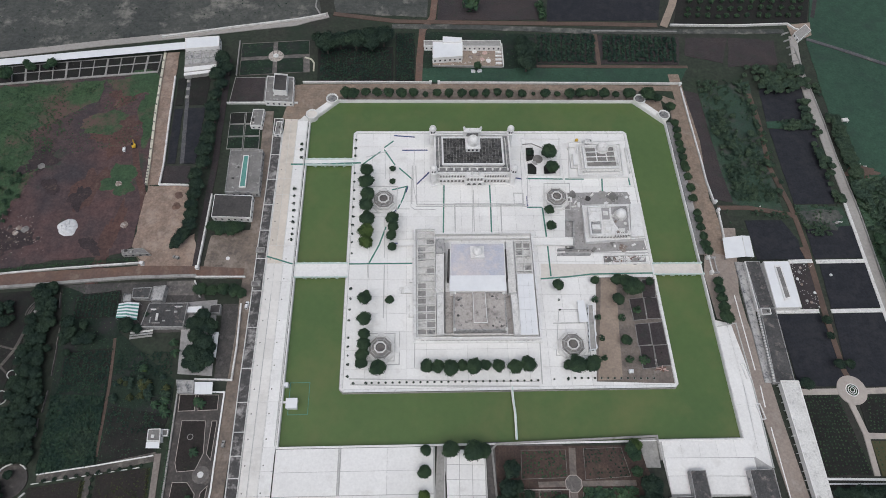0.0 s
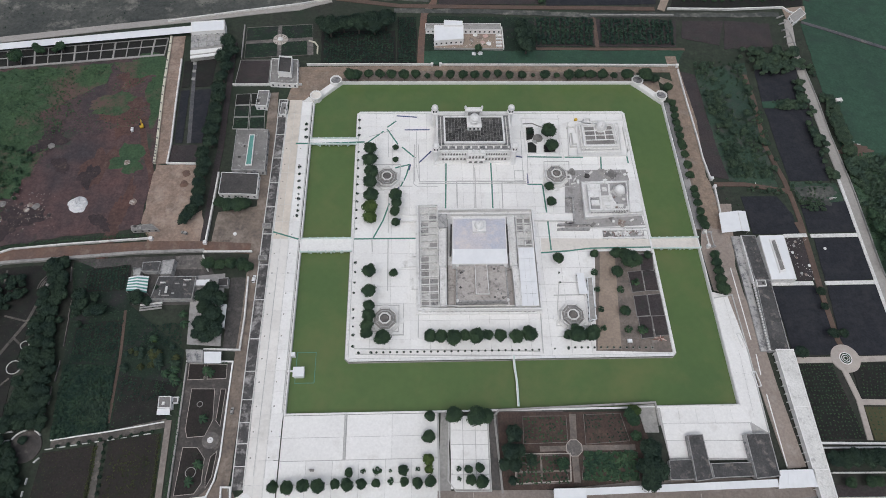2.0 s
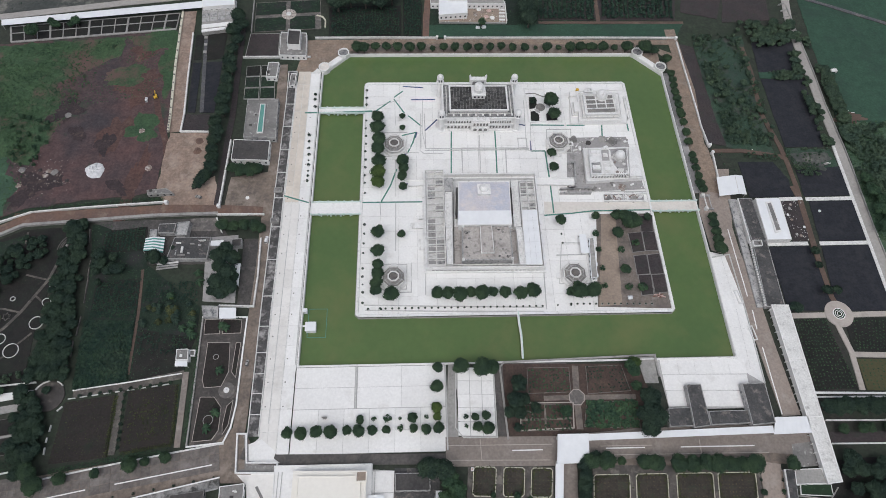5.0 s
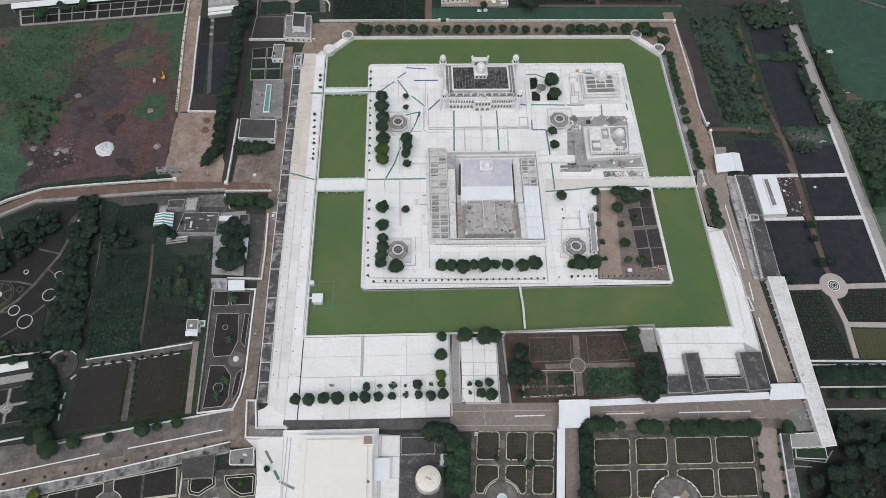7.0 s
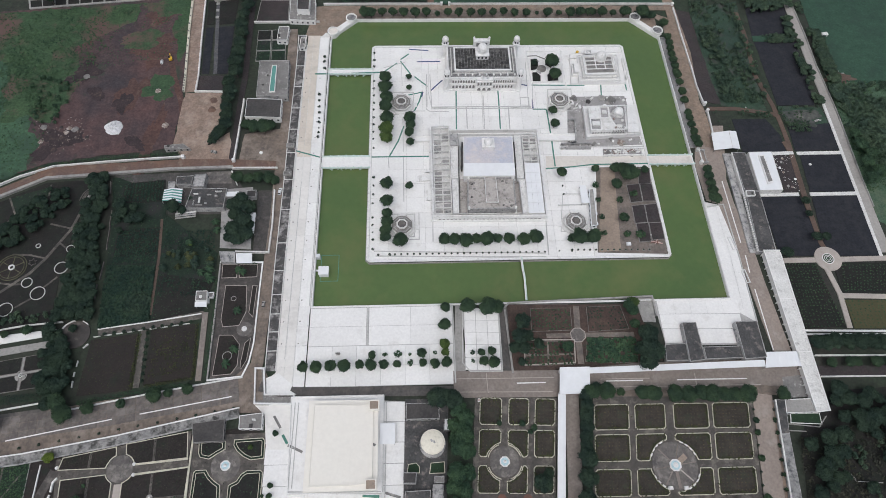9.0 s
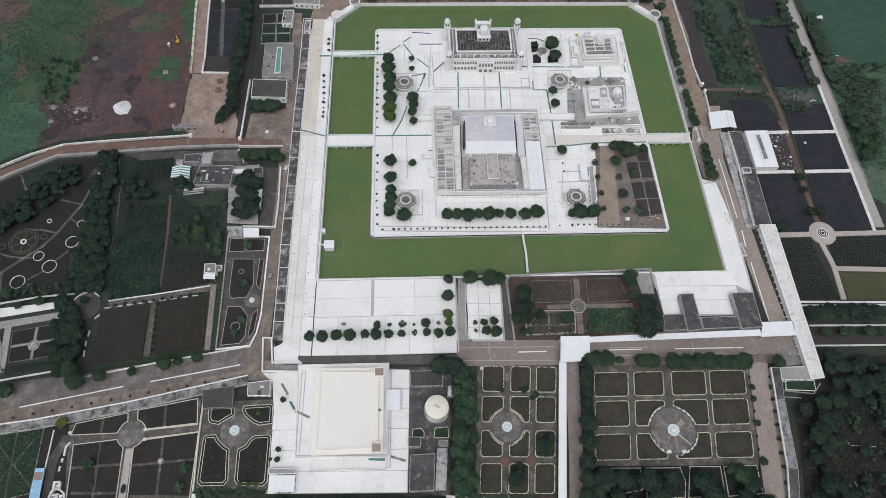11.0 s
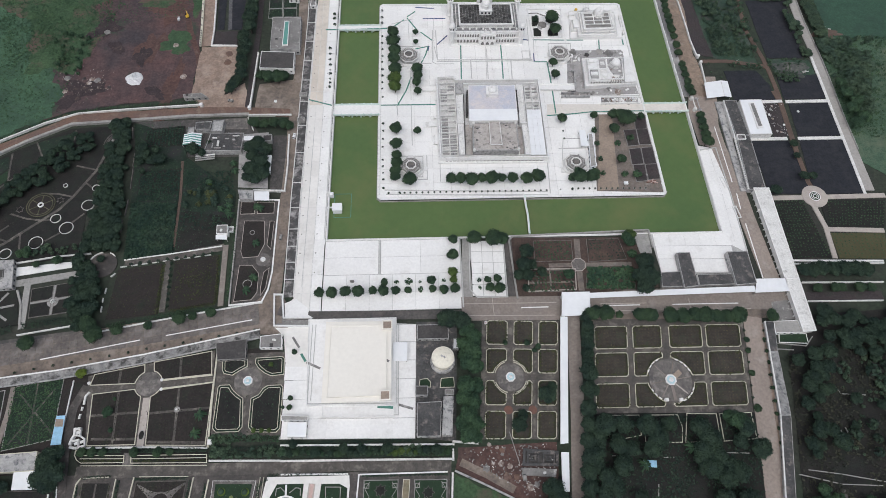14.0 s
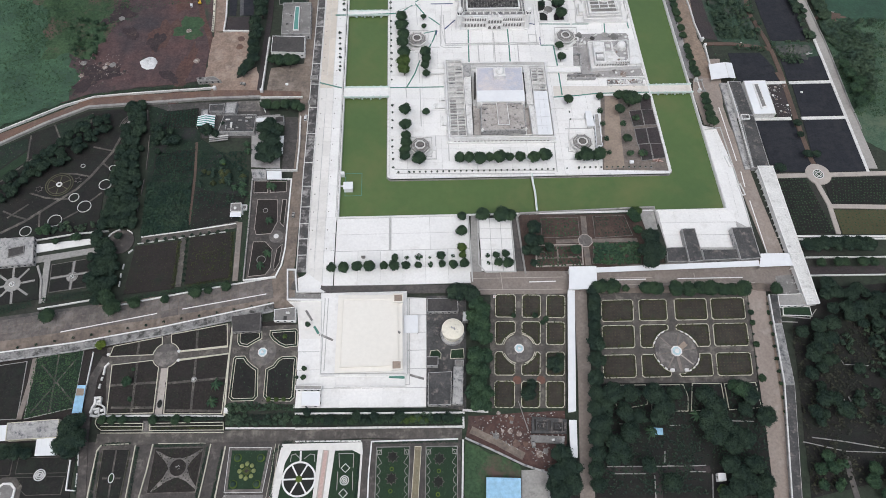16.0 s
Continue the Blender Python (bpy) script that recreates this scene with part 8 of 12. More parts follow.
grove(((241.4, 91.5, 4.6), (241.6, 80.7, 5.4), (240.6, 66.7, 5.6), (239.2, 53.2, 5.8), (246.0, 73.0, 5.6), (245.0, 58.0, 6.0)), "fresh", "trees along the boundary road")
thicket([(240.6, 134.0), (246.5, 138.0), (247.5, 100.0), (241.0, 98.0)], 120, "freshshrub", 1.6, 3.0, 41, "tall weeds beside the boundary road")
thicket([(241.6, 226.0), (246.0, 226.0), (245.0, 212.0), (241.6, 212.0)], 22, "broad", 1.6, 2.6, 42, "small trees beyond the boundary road")
blob("dirt_patch", (252.0, 147.0), 11, 5, BROWNTRACK, "bare red earth at the meadow's corner", 302, z=0.1, amp=0.5)
for x, y, a in ((246.5, 155.5, 10), (250.0, 154.0, -20), (253.5, 153.2, 25), (257.0, 151.6, -8)):
    t = thing("board", "pale broken board lying in weeds", "board", "broken boards")
    part("plank", block(rect(x, y, 2.2, 0.5, a), 0.05, 0.35), WEATHERED, t)
cover("east_scrub", [(241.7, 143.4), (311.4, 143.2), (282.7, 39.1), (236.5, 46.3)], 3800, LEAF_ROW, "rank green scrub east of the boundary road", 1.6, 1.2, 21)
flat("scrub_ground", [(242.6, 143.4), (327.5, 138.9), (292.7, -25.4), (236.4, 23.7)], SCRUBGREEN, "dark green scrub ground", "ground", 0.03)
t = thing("open_shed", "white sheet-roofed shed with a low gable on posts", "shed")
q = [(141.2, 94.0), (159.0, 95.2), (158.1, 80.1), (139.7, 79.2)]
ridge = [lerp(q[0], q[1], 0.68), lerp(q[3], q[2], 0.68)]
for a, b in ((q[0], q[3]), (q[1], q[2])):
    bm = B()
    top = [bm.verts.new((*a, 3.6)), bm.verts.new((*b, 3.6)), bm.verts.new((*ridge[1], 4.9)), bm.verts.new((*ridge[0], 4.9))]
    low = [bm.verts.new((v.co.x, v.co.y, v.co.z - 0.12)) for v in top]
    bm.faces.new(top)
    bm.faces.new(low[::-1])
    for i in range(4):
        bm.faces.new((top[i], low[i], low[(i + 1) % 4], top[(i + 1) % 4]))
    bmesh.ops.recalc_face_normals(bm, faces=bm.faces)
    part("roof_slope", bm, ROOFWHITE, t)
part("ridge_cap", strip(B(), ridge, 0.35, 4.85, 5.0), WEATHERED, t)
for a in inset(q, 0.5):
    part("post", block(rect(*a, 0.3, 0.3), -0.3, 3.55), CONC, t)
house([(151.1, 77.1), (160.5, 77.0), (161.2, 45.7), (151.9, 45.5)], 3.3, DARKSTAIN, "long dark-roofed arcade building", AGED, 0.5, "arcade_block", windows=False)
house([(152.1, 45.1), (161.5, 45.3), (160.0, 0.6), (148.7, 0.8)], 3.3, DARKSTAIN, "long dark-roofed arcade building", AGED, 0.5, "arcade_block", windows=False)
house([(146.2, 78.0), (151.2, 78.0), (148.9, 1.4), (144.3, 1.5)], 1.0, AGED, "low stained terrace along the arcade", AGED, 0.3, "arcade_terrace", windows=False)
house([(152.0, 45.6), (157.7, 45.5), (157.6, 41.6), (151.8, 41.3)], 4.2, STAINED_AND_SHADE, "small square roof hatch block", WHITE, 0.5, "roof_hatch", windows=False)
line = [(151.2, 77.0), (150.9, 60.0), (150.7, 45.0), (149.6, 22.0), (148.5, 1.0)]
t = wall(line[:3], 3.7, 0.45, WEATHERED, "pale parapet wall along the arcade", True)
t = thing("arcade_parapet", "pale parapet of short posts along the arcade roof", "parapet")
part("rail", strip(B(), line[2:], 0.3, 3.2, 3.5), AGED, t)
for i in range(26):
    a = lerp(line[2], line[4], (i + 0.5) / 26)
    part("post", block(rect(a[0] - 0.2, a[1], 0.9, 0.95), 2.6, 3.75), WEATHERED, t)
ob = house([(162.1, 76.4), (178.3, 76.6), (177.1, 45.4), (161.3, 45.3)], 4.6, ROOFWHITE, "white flat-roofed hall with long roof lantern", WEATHERED, 0.25, "white_hall", windows=False)
part("lantern", block([(167.8, 73.1), (171.9, 73.4), (171.8, 51.0), (167.6, 50.0)], 4.6, 5.6), MARBLE, ob)
part("lantern_glass", block([(168.5, 71.9), (170.9, 72.3), (171.2, 52.1), (168.5, 51.4)], 5.6, 5.75), STAINED_AND_SHADE, ob)
flat("scrap_yard", [(181.5, 76.5), (195.0, 76.7), (191.4, 47.0), (180.6, 46.3)], BROWNSOIL, "cluttered brown yard", "ground", 0.08)
for i, p in enumerate(((183.4, 66.4), (184.8, 62.7), (185.7, 71.1), (191.3, 57.0), (187.3, 50.7), (184.7, 51.6), (169.7, 45.2), (187.4, 74.0))):
    material_pile(p, 1.1, (MARBLE, RUBBLE, CONC)[i % 3], "small mound of scrap in the yard", 120 + i, "scrap_mound", "mound")
for q in ([(163.4, 43.0), (189.8, 43.1), (194.3, -1.1), (163.8, -0.5)], [(198.2, 43.0), (229.6, 43.3), (228.0, -1.7), (192.8, -1.0)], [(200.6, 76.7), (230.3, 77.1), (229.8, 46.9), (198.1, 46.6)]):
    flat("black_field", q, BLACKSOIL, "black ploughed field framed by white kerbs", "field", 0.09)
for line in ([(198.9, 78.2), (230.8, 78.6)], [(197.5, 44.8), (230.3, 45.0)], [(163.1, 44.8), (189.9, 44.9)], [(181.2, 78.4), (196.5, 78.7)]):
    road("field_kerb", line, 2.6, WEATHERED, "pale concrete field path", 0.25)
road("red_track", [(192.7, 88.5), (194.8, 78.7), (192.9, 41.7), (192.7, 7.8), (194.4, 1.3)], 3.2, BROWNTRACK, "red-brown track between black fields", 0.2)
for x, y, r in ((189.9, 37.8, 3.5), (189.5, 27.9, 2.9), (188.6, 10.8, 3.7), (195.1, 10.9, 3.4), (165.8, -0.0, 4.0),):
    tree((x, y), r, "broad", group="bushes between the black fields")
t = thing("marker_stone", "small white marker in the black field", "marker")
c = (205.1, 68.8)
part("stone", lathe(B(), c[0], c[1], [(0.9, 0), (1.0, 0.5), (0.4, 1.1)], 8), MARBLE, t)

# east garden with ringed circle
c = (193.3, -3.3)
def ring_circle(c, r):
    t = thing("ring_circle", "round tan terrace with concentric green and white rings", "garden circle")
    t.location = (c[0], c[1], 0)
    part("terrace", lathe(B(), 0, 0, [(r, -0.3), (r, 0.5)], 36), CREAMTAN, t)
    for k, (a, b, m) in enumerate(((0.44, 0.38, MARBLE), (0.38, 0.30, LAWN), (0.30, 0.25, MARBLE), (0.25, 0.17, LAWN), (0.17, 0.12, MARBLE), (0.12, 0.0, LAWN))):
        if b:
            part("ring", ring(B(), disc(0, 0, r * a, 32), disc(0, 0, r * b, 32), 0.3, 0.62 + 0.03 * k), m, t)
        else:
            part("ring", block(disc(0, 0, r * a, 24), 0.3, 0.85), m, t)


ring_circle(c, 8.4)
road("garden_kerb", [(163.6, -3.9), (184.9, -3.9)], 3.4, CREAMTAN, "pale tan garden path", 0.3)
road("garden_kerb", [(200.2, -3.9), (241.3, -3.4)], 3.4, CREAMTAN, "pale tan garden path", 0.3)
road("garden_kerb", [(190.4, -10.3), (192.8, -27.0), (191.3, -49.2)], 3.2, CREAMTAN, "pale tan garden path", 0.31)
road("garden_kerb", [(192.3, -28.4), (210.4, -29.1), (230.3, -30.1)], 3.2, CREAMTAN, "pale tan garden path", 0.32)
road("garden_kerb", [(163.7, -50.1), (202.0, -51.2), (221.4, -51.7)], 1.2, WHITE, "white kerb below the planted plots", 0.3)
for q, m, nr, npr in (([(164.6, -6.1), (184.1, -6.4), (189.1, -48.7), (164.2, -48.7)], SOIL, 11, 20), ([(195.0, -12.2), (198.6, -6.4), (240.0, -6.5), (231.4, -27.5), (194.4, -26.7)], SOIL, 0, 0), ([(194.5, -31.1), (229.5, -32.1), (226.4, -50.1), (194.1, -49.4)], OLIVE, 12, 8)):
    flat("planted_plot", q, m, "plot of dark soil planted in rows", "field", 0.12)
    if nr:
        crop("plot_rows", q, nr, npr, LEAF_ROW, "small plants in straight rows", 0.95, 0.5, 0.93, 31, 3)
crop("plot_rows", [(199.8, -7.3), (239.6, -7.5), (231.7, -26.6), (195.3, -26.1)], 18, 9, LEAF_ROW, "small plants in straight rows", 0.95, 0.5, 0.93, 32, 3)
wall([(163.6, -52.7), (220.6, -53.6)], 1.0, 0.6)
wall([(164.3, -65.5), (215.3, -66.5)], 1.0, 0.6)
road("hedge_lane", [(163.3, -74.7), (211.8, -75.2)], 6.0, BROWNSOIL, "dark brown lane behind hedges", 0.2)
wall([(163.6, -77.9), (210.3, -78.6)], 1.0, 0.5)
for x, y, r in ((165.1, -58.8, 4.8), (169.9, -59.7, 5.4), (175.9, -58.5, 5.4), (182.3, -59.4, 5.6), (189.2, -59.5, 5.7), (196.1, -59.7, 5.7), (202.9, -60.1, 5.7),):
    tree((x, y), r, "broad", group="dense row of garden trees")
for x, y, r in ((170.3, -71.0, 3.3), (181.5, -70.6, 3.3), (185.8, -70.6, 3.1), (196.3, -71.0, 3.6), (203.4, -71.1, 3.3),):
    tree((x, y), r, "round", group="clipped garden trees")

# ---- south-east: plaza, corridors, gatehouse ----
base_slab("east_plaza_bed", [(77.3, -28.0), (131.4, -28.0), (136.3, -43.4), (124.2, -57.7), (79.3, -57.4)], 0.1)
panels("east_plaza", [(79.1, -28.8), (128.6, -29.3), (126.0, -57.2), (79.6, -55.9)], 5, 3, "white concrete plaza beside the moat", top=0.24, gap=0.16)
base_slab("east_quay", [(124.6, 40.0), (136.1, 36.9), (136.9, 0.1), (136.4, -44.2), (128.4, -38.4), (124.2, -28.6)], 0.22, WHITE, "white concrete quay on the moat's east side")
low_kerb([(125.4, 35.7), (136.7, 37.6), (137.2, 0.1), (136.4, -44.2)], 0.9, 0.6)
low_kerb([(131.4, 36.5), (131.9, 0.1), (130.6, -36.0)], 0.22, 0.18)
low_kerb([(125.2, 18.0), (136.8, 17.4)], 0.22, 0.12)
low_kerb([(125.0, -10.0), (136.8, -12.0)], 0.22, 0.12)
for p in ((137.6, -14.4), (135.0, 8.8)):
    t = thing("concrete_trough", "white concrete trough by the quay", "trough", "quay troughs")
    part("trough", rim(B(), rect(p[0], p[1], 2.6, 9.0, 8), 0.5, -0.1, 1.0), MARBLE, t)
for q, h, m, lab in (([(89.7, -45.0), (98.0, -44.8), (98.5, -67.4), (89.3, -68.5)], 4.0, DARKSTAIN, "narrow grey-roofed block"), ([(121.0, -45.2), (134.1, -45.0), (133.9, -66.9), (121.0, -67.9)], 4.4, DARKSTAIN, "square dark-roofed block"),
                     ([(77.6, -57.5), (89.8, -57.1), (89.6, -67.3), (76.4, -67.3)], 2.8, DARKSTAIN, "low stained flat-roofed block"), ([(99.4, -59.5), (121.4, -59.4), (121.4, -66.5), (99.5, -66.9)], 2.8, DARKSTAIN, "low stained flat-roofed block")):
    house(q, h, m, lab + " beside the white plaza", AGED, 0.4, "service_block", windows=False)
sheet_roof([(31.6, -70.3), (132.2, -68.3), (131.9, -72.2), (31.0, -73.7)], 4.0, ROOFWHITE, "long white roofed corridor", "corridor_roof")
sheet_roof([(134.5, -63.9), (152.7, -63.9), (152.2, -72.6), (131.3, -73.0)], 4.4, ROOFWHITE, "wide white sheet canopy over the road", "road_canopy")
t = thing("gatehouse", "white gatehouse with a flat square roof over the road", "gatehouse")
q = [(14.8, -70.5), (31.0, -70.6), (29.4, -85.0), (12.8, -85.2)]
part("roof", block(q, 5.6, 6.0), ROOFWHITE, t)
part("roof_rim", rim(B(), inset(q, -0.15), 0.4, 5.6, 6.3), ROOFWHITE, t)
for x, y in inset(q, 1.0):
    part("pillar", block(rect(x, y, 1.6, 1.6), -0.3, 5.6), MARBLE, t)
part("lintel", rim(B(), inset(q, 0.4), 0.8, 4.6, 5.6), MARBLE, t)
t = thing("north_south_arcade", "long pale-roofed arcade wall along the eastern road", "arcade")
q = [(151.4, 1.8), (161.9, 1.6), (160.7, -97.8), (152.5, -98.5)]
part("wall", block(inset(q, 0.6), -0.4, 3.6), WHITE, t)
part("roof", block(q, 3.6, 4.0), WEATHERED, t, "pale weathered concrete roof")
part("roof_rim", rim(B(), q, 0.5, 3.9, 4.4), WHITE, t)
for i in range(22):
    x, y = lerp(q[0], q[3], (i + 0.5) / 22)
    part("buttress", block(rect(x - 0.1, y, 0.9, 0.3), -0.3, 2.4), WHITE, t)
for k in (0.33, 0.66):
    part("roof_joint", strip(B(), [lerp(q[0], q[3], k), lerp(q[1], q[2], k)], 0.5, 3.95, 4.3), WHITE, t)
q = [(153.0, -0.7), (160.4, 0.4), (161.9, 1.6), (151.4, 1.8)]
house([(137.8, -90.6), (152.5, -90.5), (153.2, -98.1), (136.6, -98.2)], 2.6, CONC, "low pale concrete annex by the lane", WHITE, 0.4, "annex")
flat("stained_yard", [(141.7, -77.5), (156.4, -76.2), (155.5, -88.9), (139.8, -89.3)], STAINED_AND_SHADE, "stained concrete yard", "paving", 0.25)
for q, m, lab in (([(132.5, -90.6), (138.1, -90.8), (135.0, -109.2), (130.1, -109.1)], DARKSTAIN, "long low dark-roofed wall building"), ([(130.0, -109.3), (135.0, -109.5), (131.4, -144.8), (125.5, -144.6)], TERRACE, "long low grey-roofed wall building"), ([(125.4, -144.8), (131.3, -145.0), (115.7, -207.8), (110.3, -207.6)], DARKSTAIN, "long low dark-roofed wall building")):
    ob = house(q, 2.8, m, lab + " beside the tan lane", AGED, 0.0, "wall_block", windows=False)
    part("coping", strip(B(), [q[0], q[3]], 0.7, 2.6, 3.3), WEATHERED, ob)
road("lane_bed", [(132.7, -91.4), (130.0, -109.3), (125.1, -140.0), (120.3, -172.4)], 1.6, LANE, "reddish planting strip along the lane", 0.44)
t = thing("corridor_roof", "narrow white roofed corridor between garden and lane", "canopy")
part("roof", block([(12.3, -84.9), (16.5, -85.0), (7.3, -155.8), (3.1, -156.2)], 3.8, 4.0), ROOFWHITE, t)
part("wall", block(inset([(12.3, -84.9), (16.5, -85.0), (7.3, -155.8), (3.1, -156.2)], 0.6), -0.3, 3.8), WHITE, t)
t = thing("corridor_roof", "narrow white roofed corridor between garden and lane", "canopy")
part("roof", block([(2.9, -160.2), (7.0, -160.4), (4.8, -179.6), (1.2, -179.9)], 3.8, 4.0), ROOFWHITE, t)
part("wall", block(inset([(2.9, -160.2), (7.0, -160.4), (4.8, -179.6), (1.2, -179.9)], 0.6), -0.3, 3.8), WHITE, t)

# walled garden between the plazas
gq = [(-10.9, -30.0), (65.9, -31.1), (75.8, -66.1), (-11.0, -71.4)]
flat("walled_garden", gq, REDBED, "brown walled garden ground with planting", "ground", 0.06)
wall([(-11.0, -71.4), (-12.7, -31.9), (-10.0, -29.1), (76.7, -26.6), (77.0, -39.0)], 1.3, 0.8, CONC, "broad grey wall round the garden")
flat("side_terrace", [(66.5, -27.7), (76.6, -27.2), (76.2, -42.7), (68.6, -42.5)], CONC, "grey stepped side terrace", "paving", 0.3)
for line, w in (([(30.2, -31.7), (28.9, -49.5), (28.4, -67.0)], 3.6), ([(10.5, -49.8), (28.9, -49.7), (61.9, -50.0)], 2.8)):
    road("garden_path", line, w, GARDENTAN, "grey-brown crossing garden path", 0.2)
c = (28.9, -49.7)
t = thing("path_crossing", "eight-sided pebbled crossing with pale rim", "paving")
part("floor", block(octagon(c[0], c[1], 4.4), -0.1, 0.46), COURTPAVE, t)
part("rim", ring(B(), octagon(c[0], c[1], 4.7), octagon(c[0], c[1], 4.3), -0.1, 0.56), CREAMTAN, t)
q = [(-2.8, -51.8), (26.7, -52.2), (25.4, -66.5), (-4.1, -67.2)]
t = thing("parterre_frame", "low pale kerbs dividing the small parterre", "kerb")
part("kerb", rim(B(), q, 0.6, -0.1, 0.62), CREAMTAN, t)
for a, b in (((0.46, 0.0), (0.47, 1.0)), ((0.0, 0.62), (1.0, 0.62))):
    part("kerb", strip(B(), [quad_uv(q, *a), quad_uv(q, *b)], 1.0, -0.1, 0.6), GARDENTAN, t)
part("ring", ring(B(), disc(*(1.0, -59.0), 2.6), disc(*(1.0, -59.0), 2.0), -0.1, 0.66), COURTPAVE, t)
tree((20.9, -58.3), 3.7, "fresh", group="trees of the walled garden")
tree((62.7, -32.1), 4.2, "light", group="trees of the walled garden")
for q in ([(2.7, -32.3), (26.7, -32.6), (26.0, -46.8), (1.9, -47.1)], [(36.1, -32.2), (56.7, -31.8), (59.6, -46.8), (35.3, -48.0)], [(-1.2, -53.3), (21.9, -53.1), (24.6, -67.3), (-3.6, -67.4)], [(33.8, -52.1), (62.6, -52.4), (61.3, -67.5), (30.9, -65.7)]):
    bed(q, REDBED, "planted bed of brown soil with low kerb", COURTPAVE, 0.3, 0.42)
crop("bed_rows", [(33.8, -52.1), (61.8, -52.4), (60.6, -67.1), (31.4, -65.6)], 12, 7, LEAF_MID, "leafy green planting in the walled garden", 2.4, 1.0, 0.97, 41, 7)
crop("bed_rows", [(3.1, -33.2), (26.3, -33.1), (25.7, -46.5), (2.2, -46.6)], 12, 8, LEAF_MID, "sparse shrubs on brown soil", 1.2, 0.6, 0.7, 42)
crop("bed_rows", [(36.1, -32.2), (56.7, -31.8), (59.6, -46.8), (35.3, -48.0)], 12, 8, LEAF_DARK, "sparse shrubs on brown soil", 1.1, 0.6, 0.5, 43)
crop("bed_rows", [(-1.2, -53.3), (21.9, -53.1), (24.6, -67.3), (-3.6, -67.4)], 12, 8, LEAF_MID, "leafy planting on brown soil", 1.4, 0.7, 0.8, 44)
for x, y, r in ((-3.6, -42.9, 5.8), (-6.1, -51.8, 5.7), (-4.3, -58.2, 4.7), (-8.8, -57.7, 4.1), (-1.0, -50.8, 4.1), (4.8, -56.1, 3.8), (-5.5, -65.6, 2.8),):
    tree((x, y), r, "broad", group="trees of the walled garden")
for x, y, r in ((66.9, -52.9, 7.1), (67.3, -61.9, 7.3), (64.9, -68.1, 6.3), (62.8, -60.7, 5.7),):
    tree((x, y), r, "broad", group="trees of the walled garden")
for x, y, r in ((60.4, -33.5, 4.6), (61.7, -36.8, 3.9), (61.9, -44.9, 3.6),):
    tree((x, y), r, "fresh", group="trees of the walled garden")

# ---- fountain gardens in the south ----
def garden_grid(q, us, vs, circle, soil, label, kerb=EDGE, cut=1.2):
    """Beds on a grid with chamfered corners; a paved circle cuts into those that it meets."""
    cx, cy, r = circle
    for u0, u1 in us:
        for v0, v1 in vs:
            b = chamfer(sub(q, u0, v0, u1, v1), cut)
            if r:
                out = []
                dense = []
                for p, s in zip(b, b[1:] + b[:1]):
                    n = max(1, int((Vector(s) - Vector(p)).length / 1.5))
                    dense += [lerp(p, s, k / n) for k in range(n)]
                for p in dense:
                    d = Vector((p[0] - cx, p[1] - cy))
                    if d.length < r:
                        d = d.normalized() * r
                        p = (cx + d.x, cy + d.y)
                    if not out or (Vector(p) - Vector(out[-1])).length > 0.3:
                        out.append(p)
                b = out if any((p[0] - cx) ** 2 + (p[1] - cy) ** 2 < (r + 0.1) ** 2 for p in out) else b
            t = bed(b, soil, label, kerb, 0.42, 0.6)
            p0 = inset(sub(q, u0, v0, u1, v1), 1.4)
            nu, nv = (int((Vector(p0[1]) - Vector(p0[k])).length / 1.75) for k in (0, 2))
            rv, rf, r2 = [], [], random.Random(int(abs(b[0][0] * 3 + b[0][1] * 11)))
            for i in range(nu):
                for j in range(nv):
                    x, y = quad_uv(p0, (i + 0.5) / nu, (j + 0.5) / nv)
                    if r2.random() < 0.82 and (not r or (x - cx) ** 2 + (y - cy) ** 2 > (r + 1.2) ** 2):
                        for _ in range(2):
                            leaf_quad(rv, rf, Vector((x + r2.uniform(-0.2, 0.2), y + r2.uniform(-0.2, 0.2), 0.45 + 0.2 * r2.random())), Vector((r2.uniform(-0.5, 0.5), r2.uniform(-0.5, 0.5), 1)).normalized(), 0.8, r2)
            ob = new("row_planting", mesh_of("row_planting", rv, rf, LEAF_BROWN))
            ob.parent = t
            ob["kind"] = "stuff"
            rng = random.Random(int(abs(b[0][0] * 13 + b[0][1] * 5)))
            verts, faces = [], []
            loop = inset(b, 0.9)
            for p, s in zip(loop, loop[1:] + loop[:1]):
                for _ in range(int((Vector(s) - Vector(p)).length * 3.2)):
                    x, y = lerp(p, s, rng.random())
                    leaf_quad(verts, faces, Vector((x + rng.gauss(0, 0.5), y + rng.gauss(0, 0.5), 0.5 + 0.2 * rng.random())), Vector((rng.uniform(-0.5, 0.5), rng.uniform(-0.5, 0.5), 1)).normalized(), 0.95, rng)
            ob = new("border_planting", mesh_of("border_planting", verts, faces, LEAF_MOSS))
            ob.parent = t
            ob["kind"] = "stuff"


q = [(-33.0, -83.8), (12.3, -85.8), (3.1, -153.0), (-38.8, -151.6)]
flat("fountain_garden", q, GARDENGREY, "grey-brown paved garden floor", "paving", 0.2)
c = (-19.4, -118.6)
garden_grid(q, ((0.06, 0.33), (0.41, 0.66), (0.73, 0.98)), ((0.01, 0.225), (0.26, 0.47), (0.53, 0.735), (0.78, 1.0)), (c[0], c[1], 9.6), MOSSBED, "dark planted bed with cream kerb and cut corners")
round_fountain(c, 7.8, "white octagonal fountain in a round paved court", paving=COURTPAVE)
t = thing("court_kerb", "broken cream kerb ring round the paved court", "kerb")
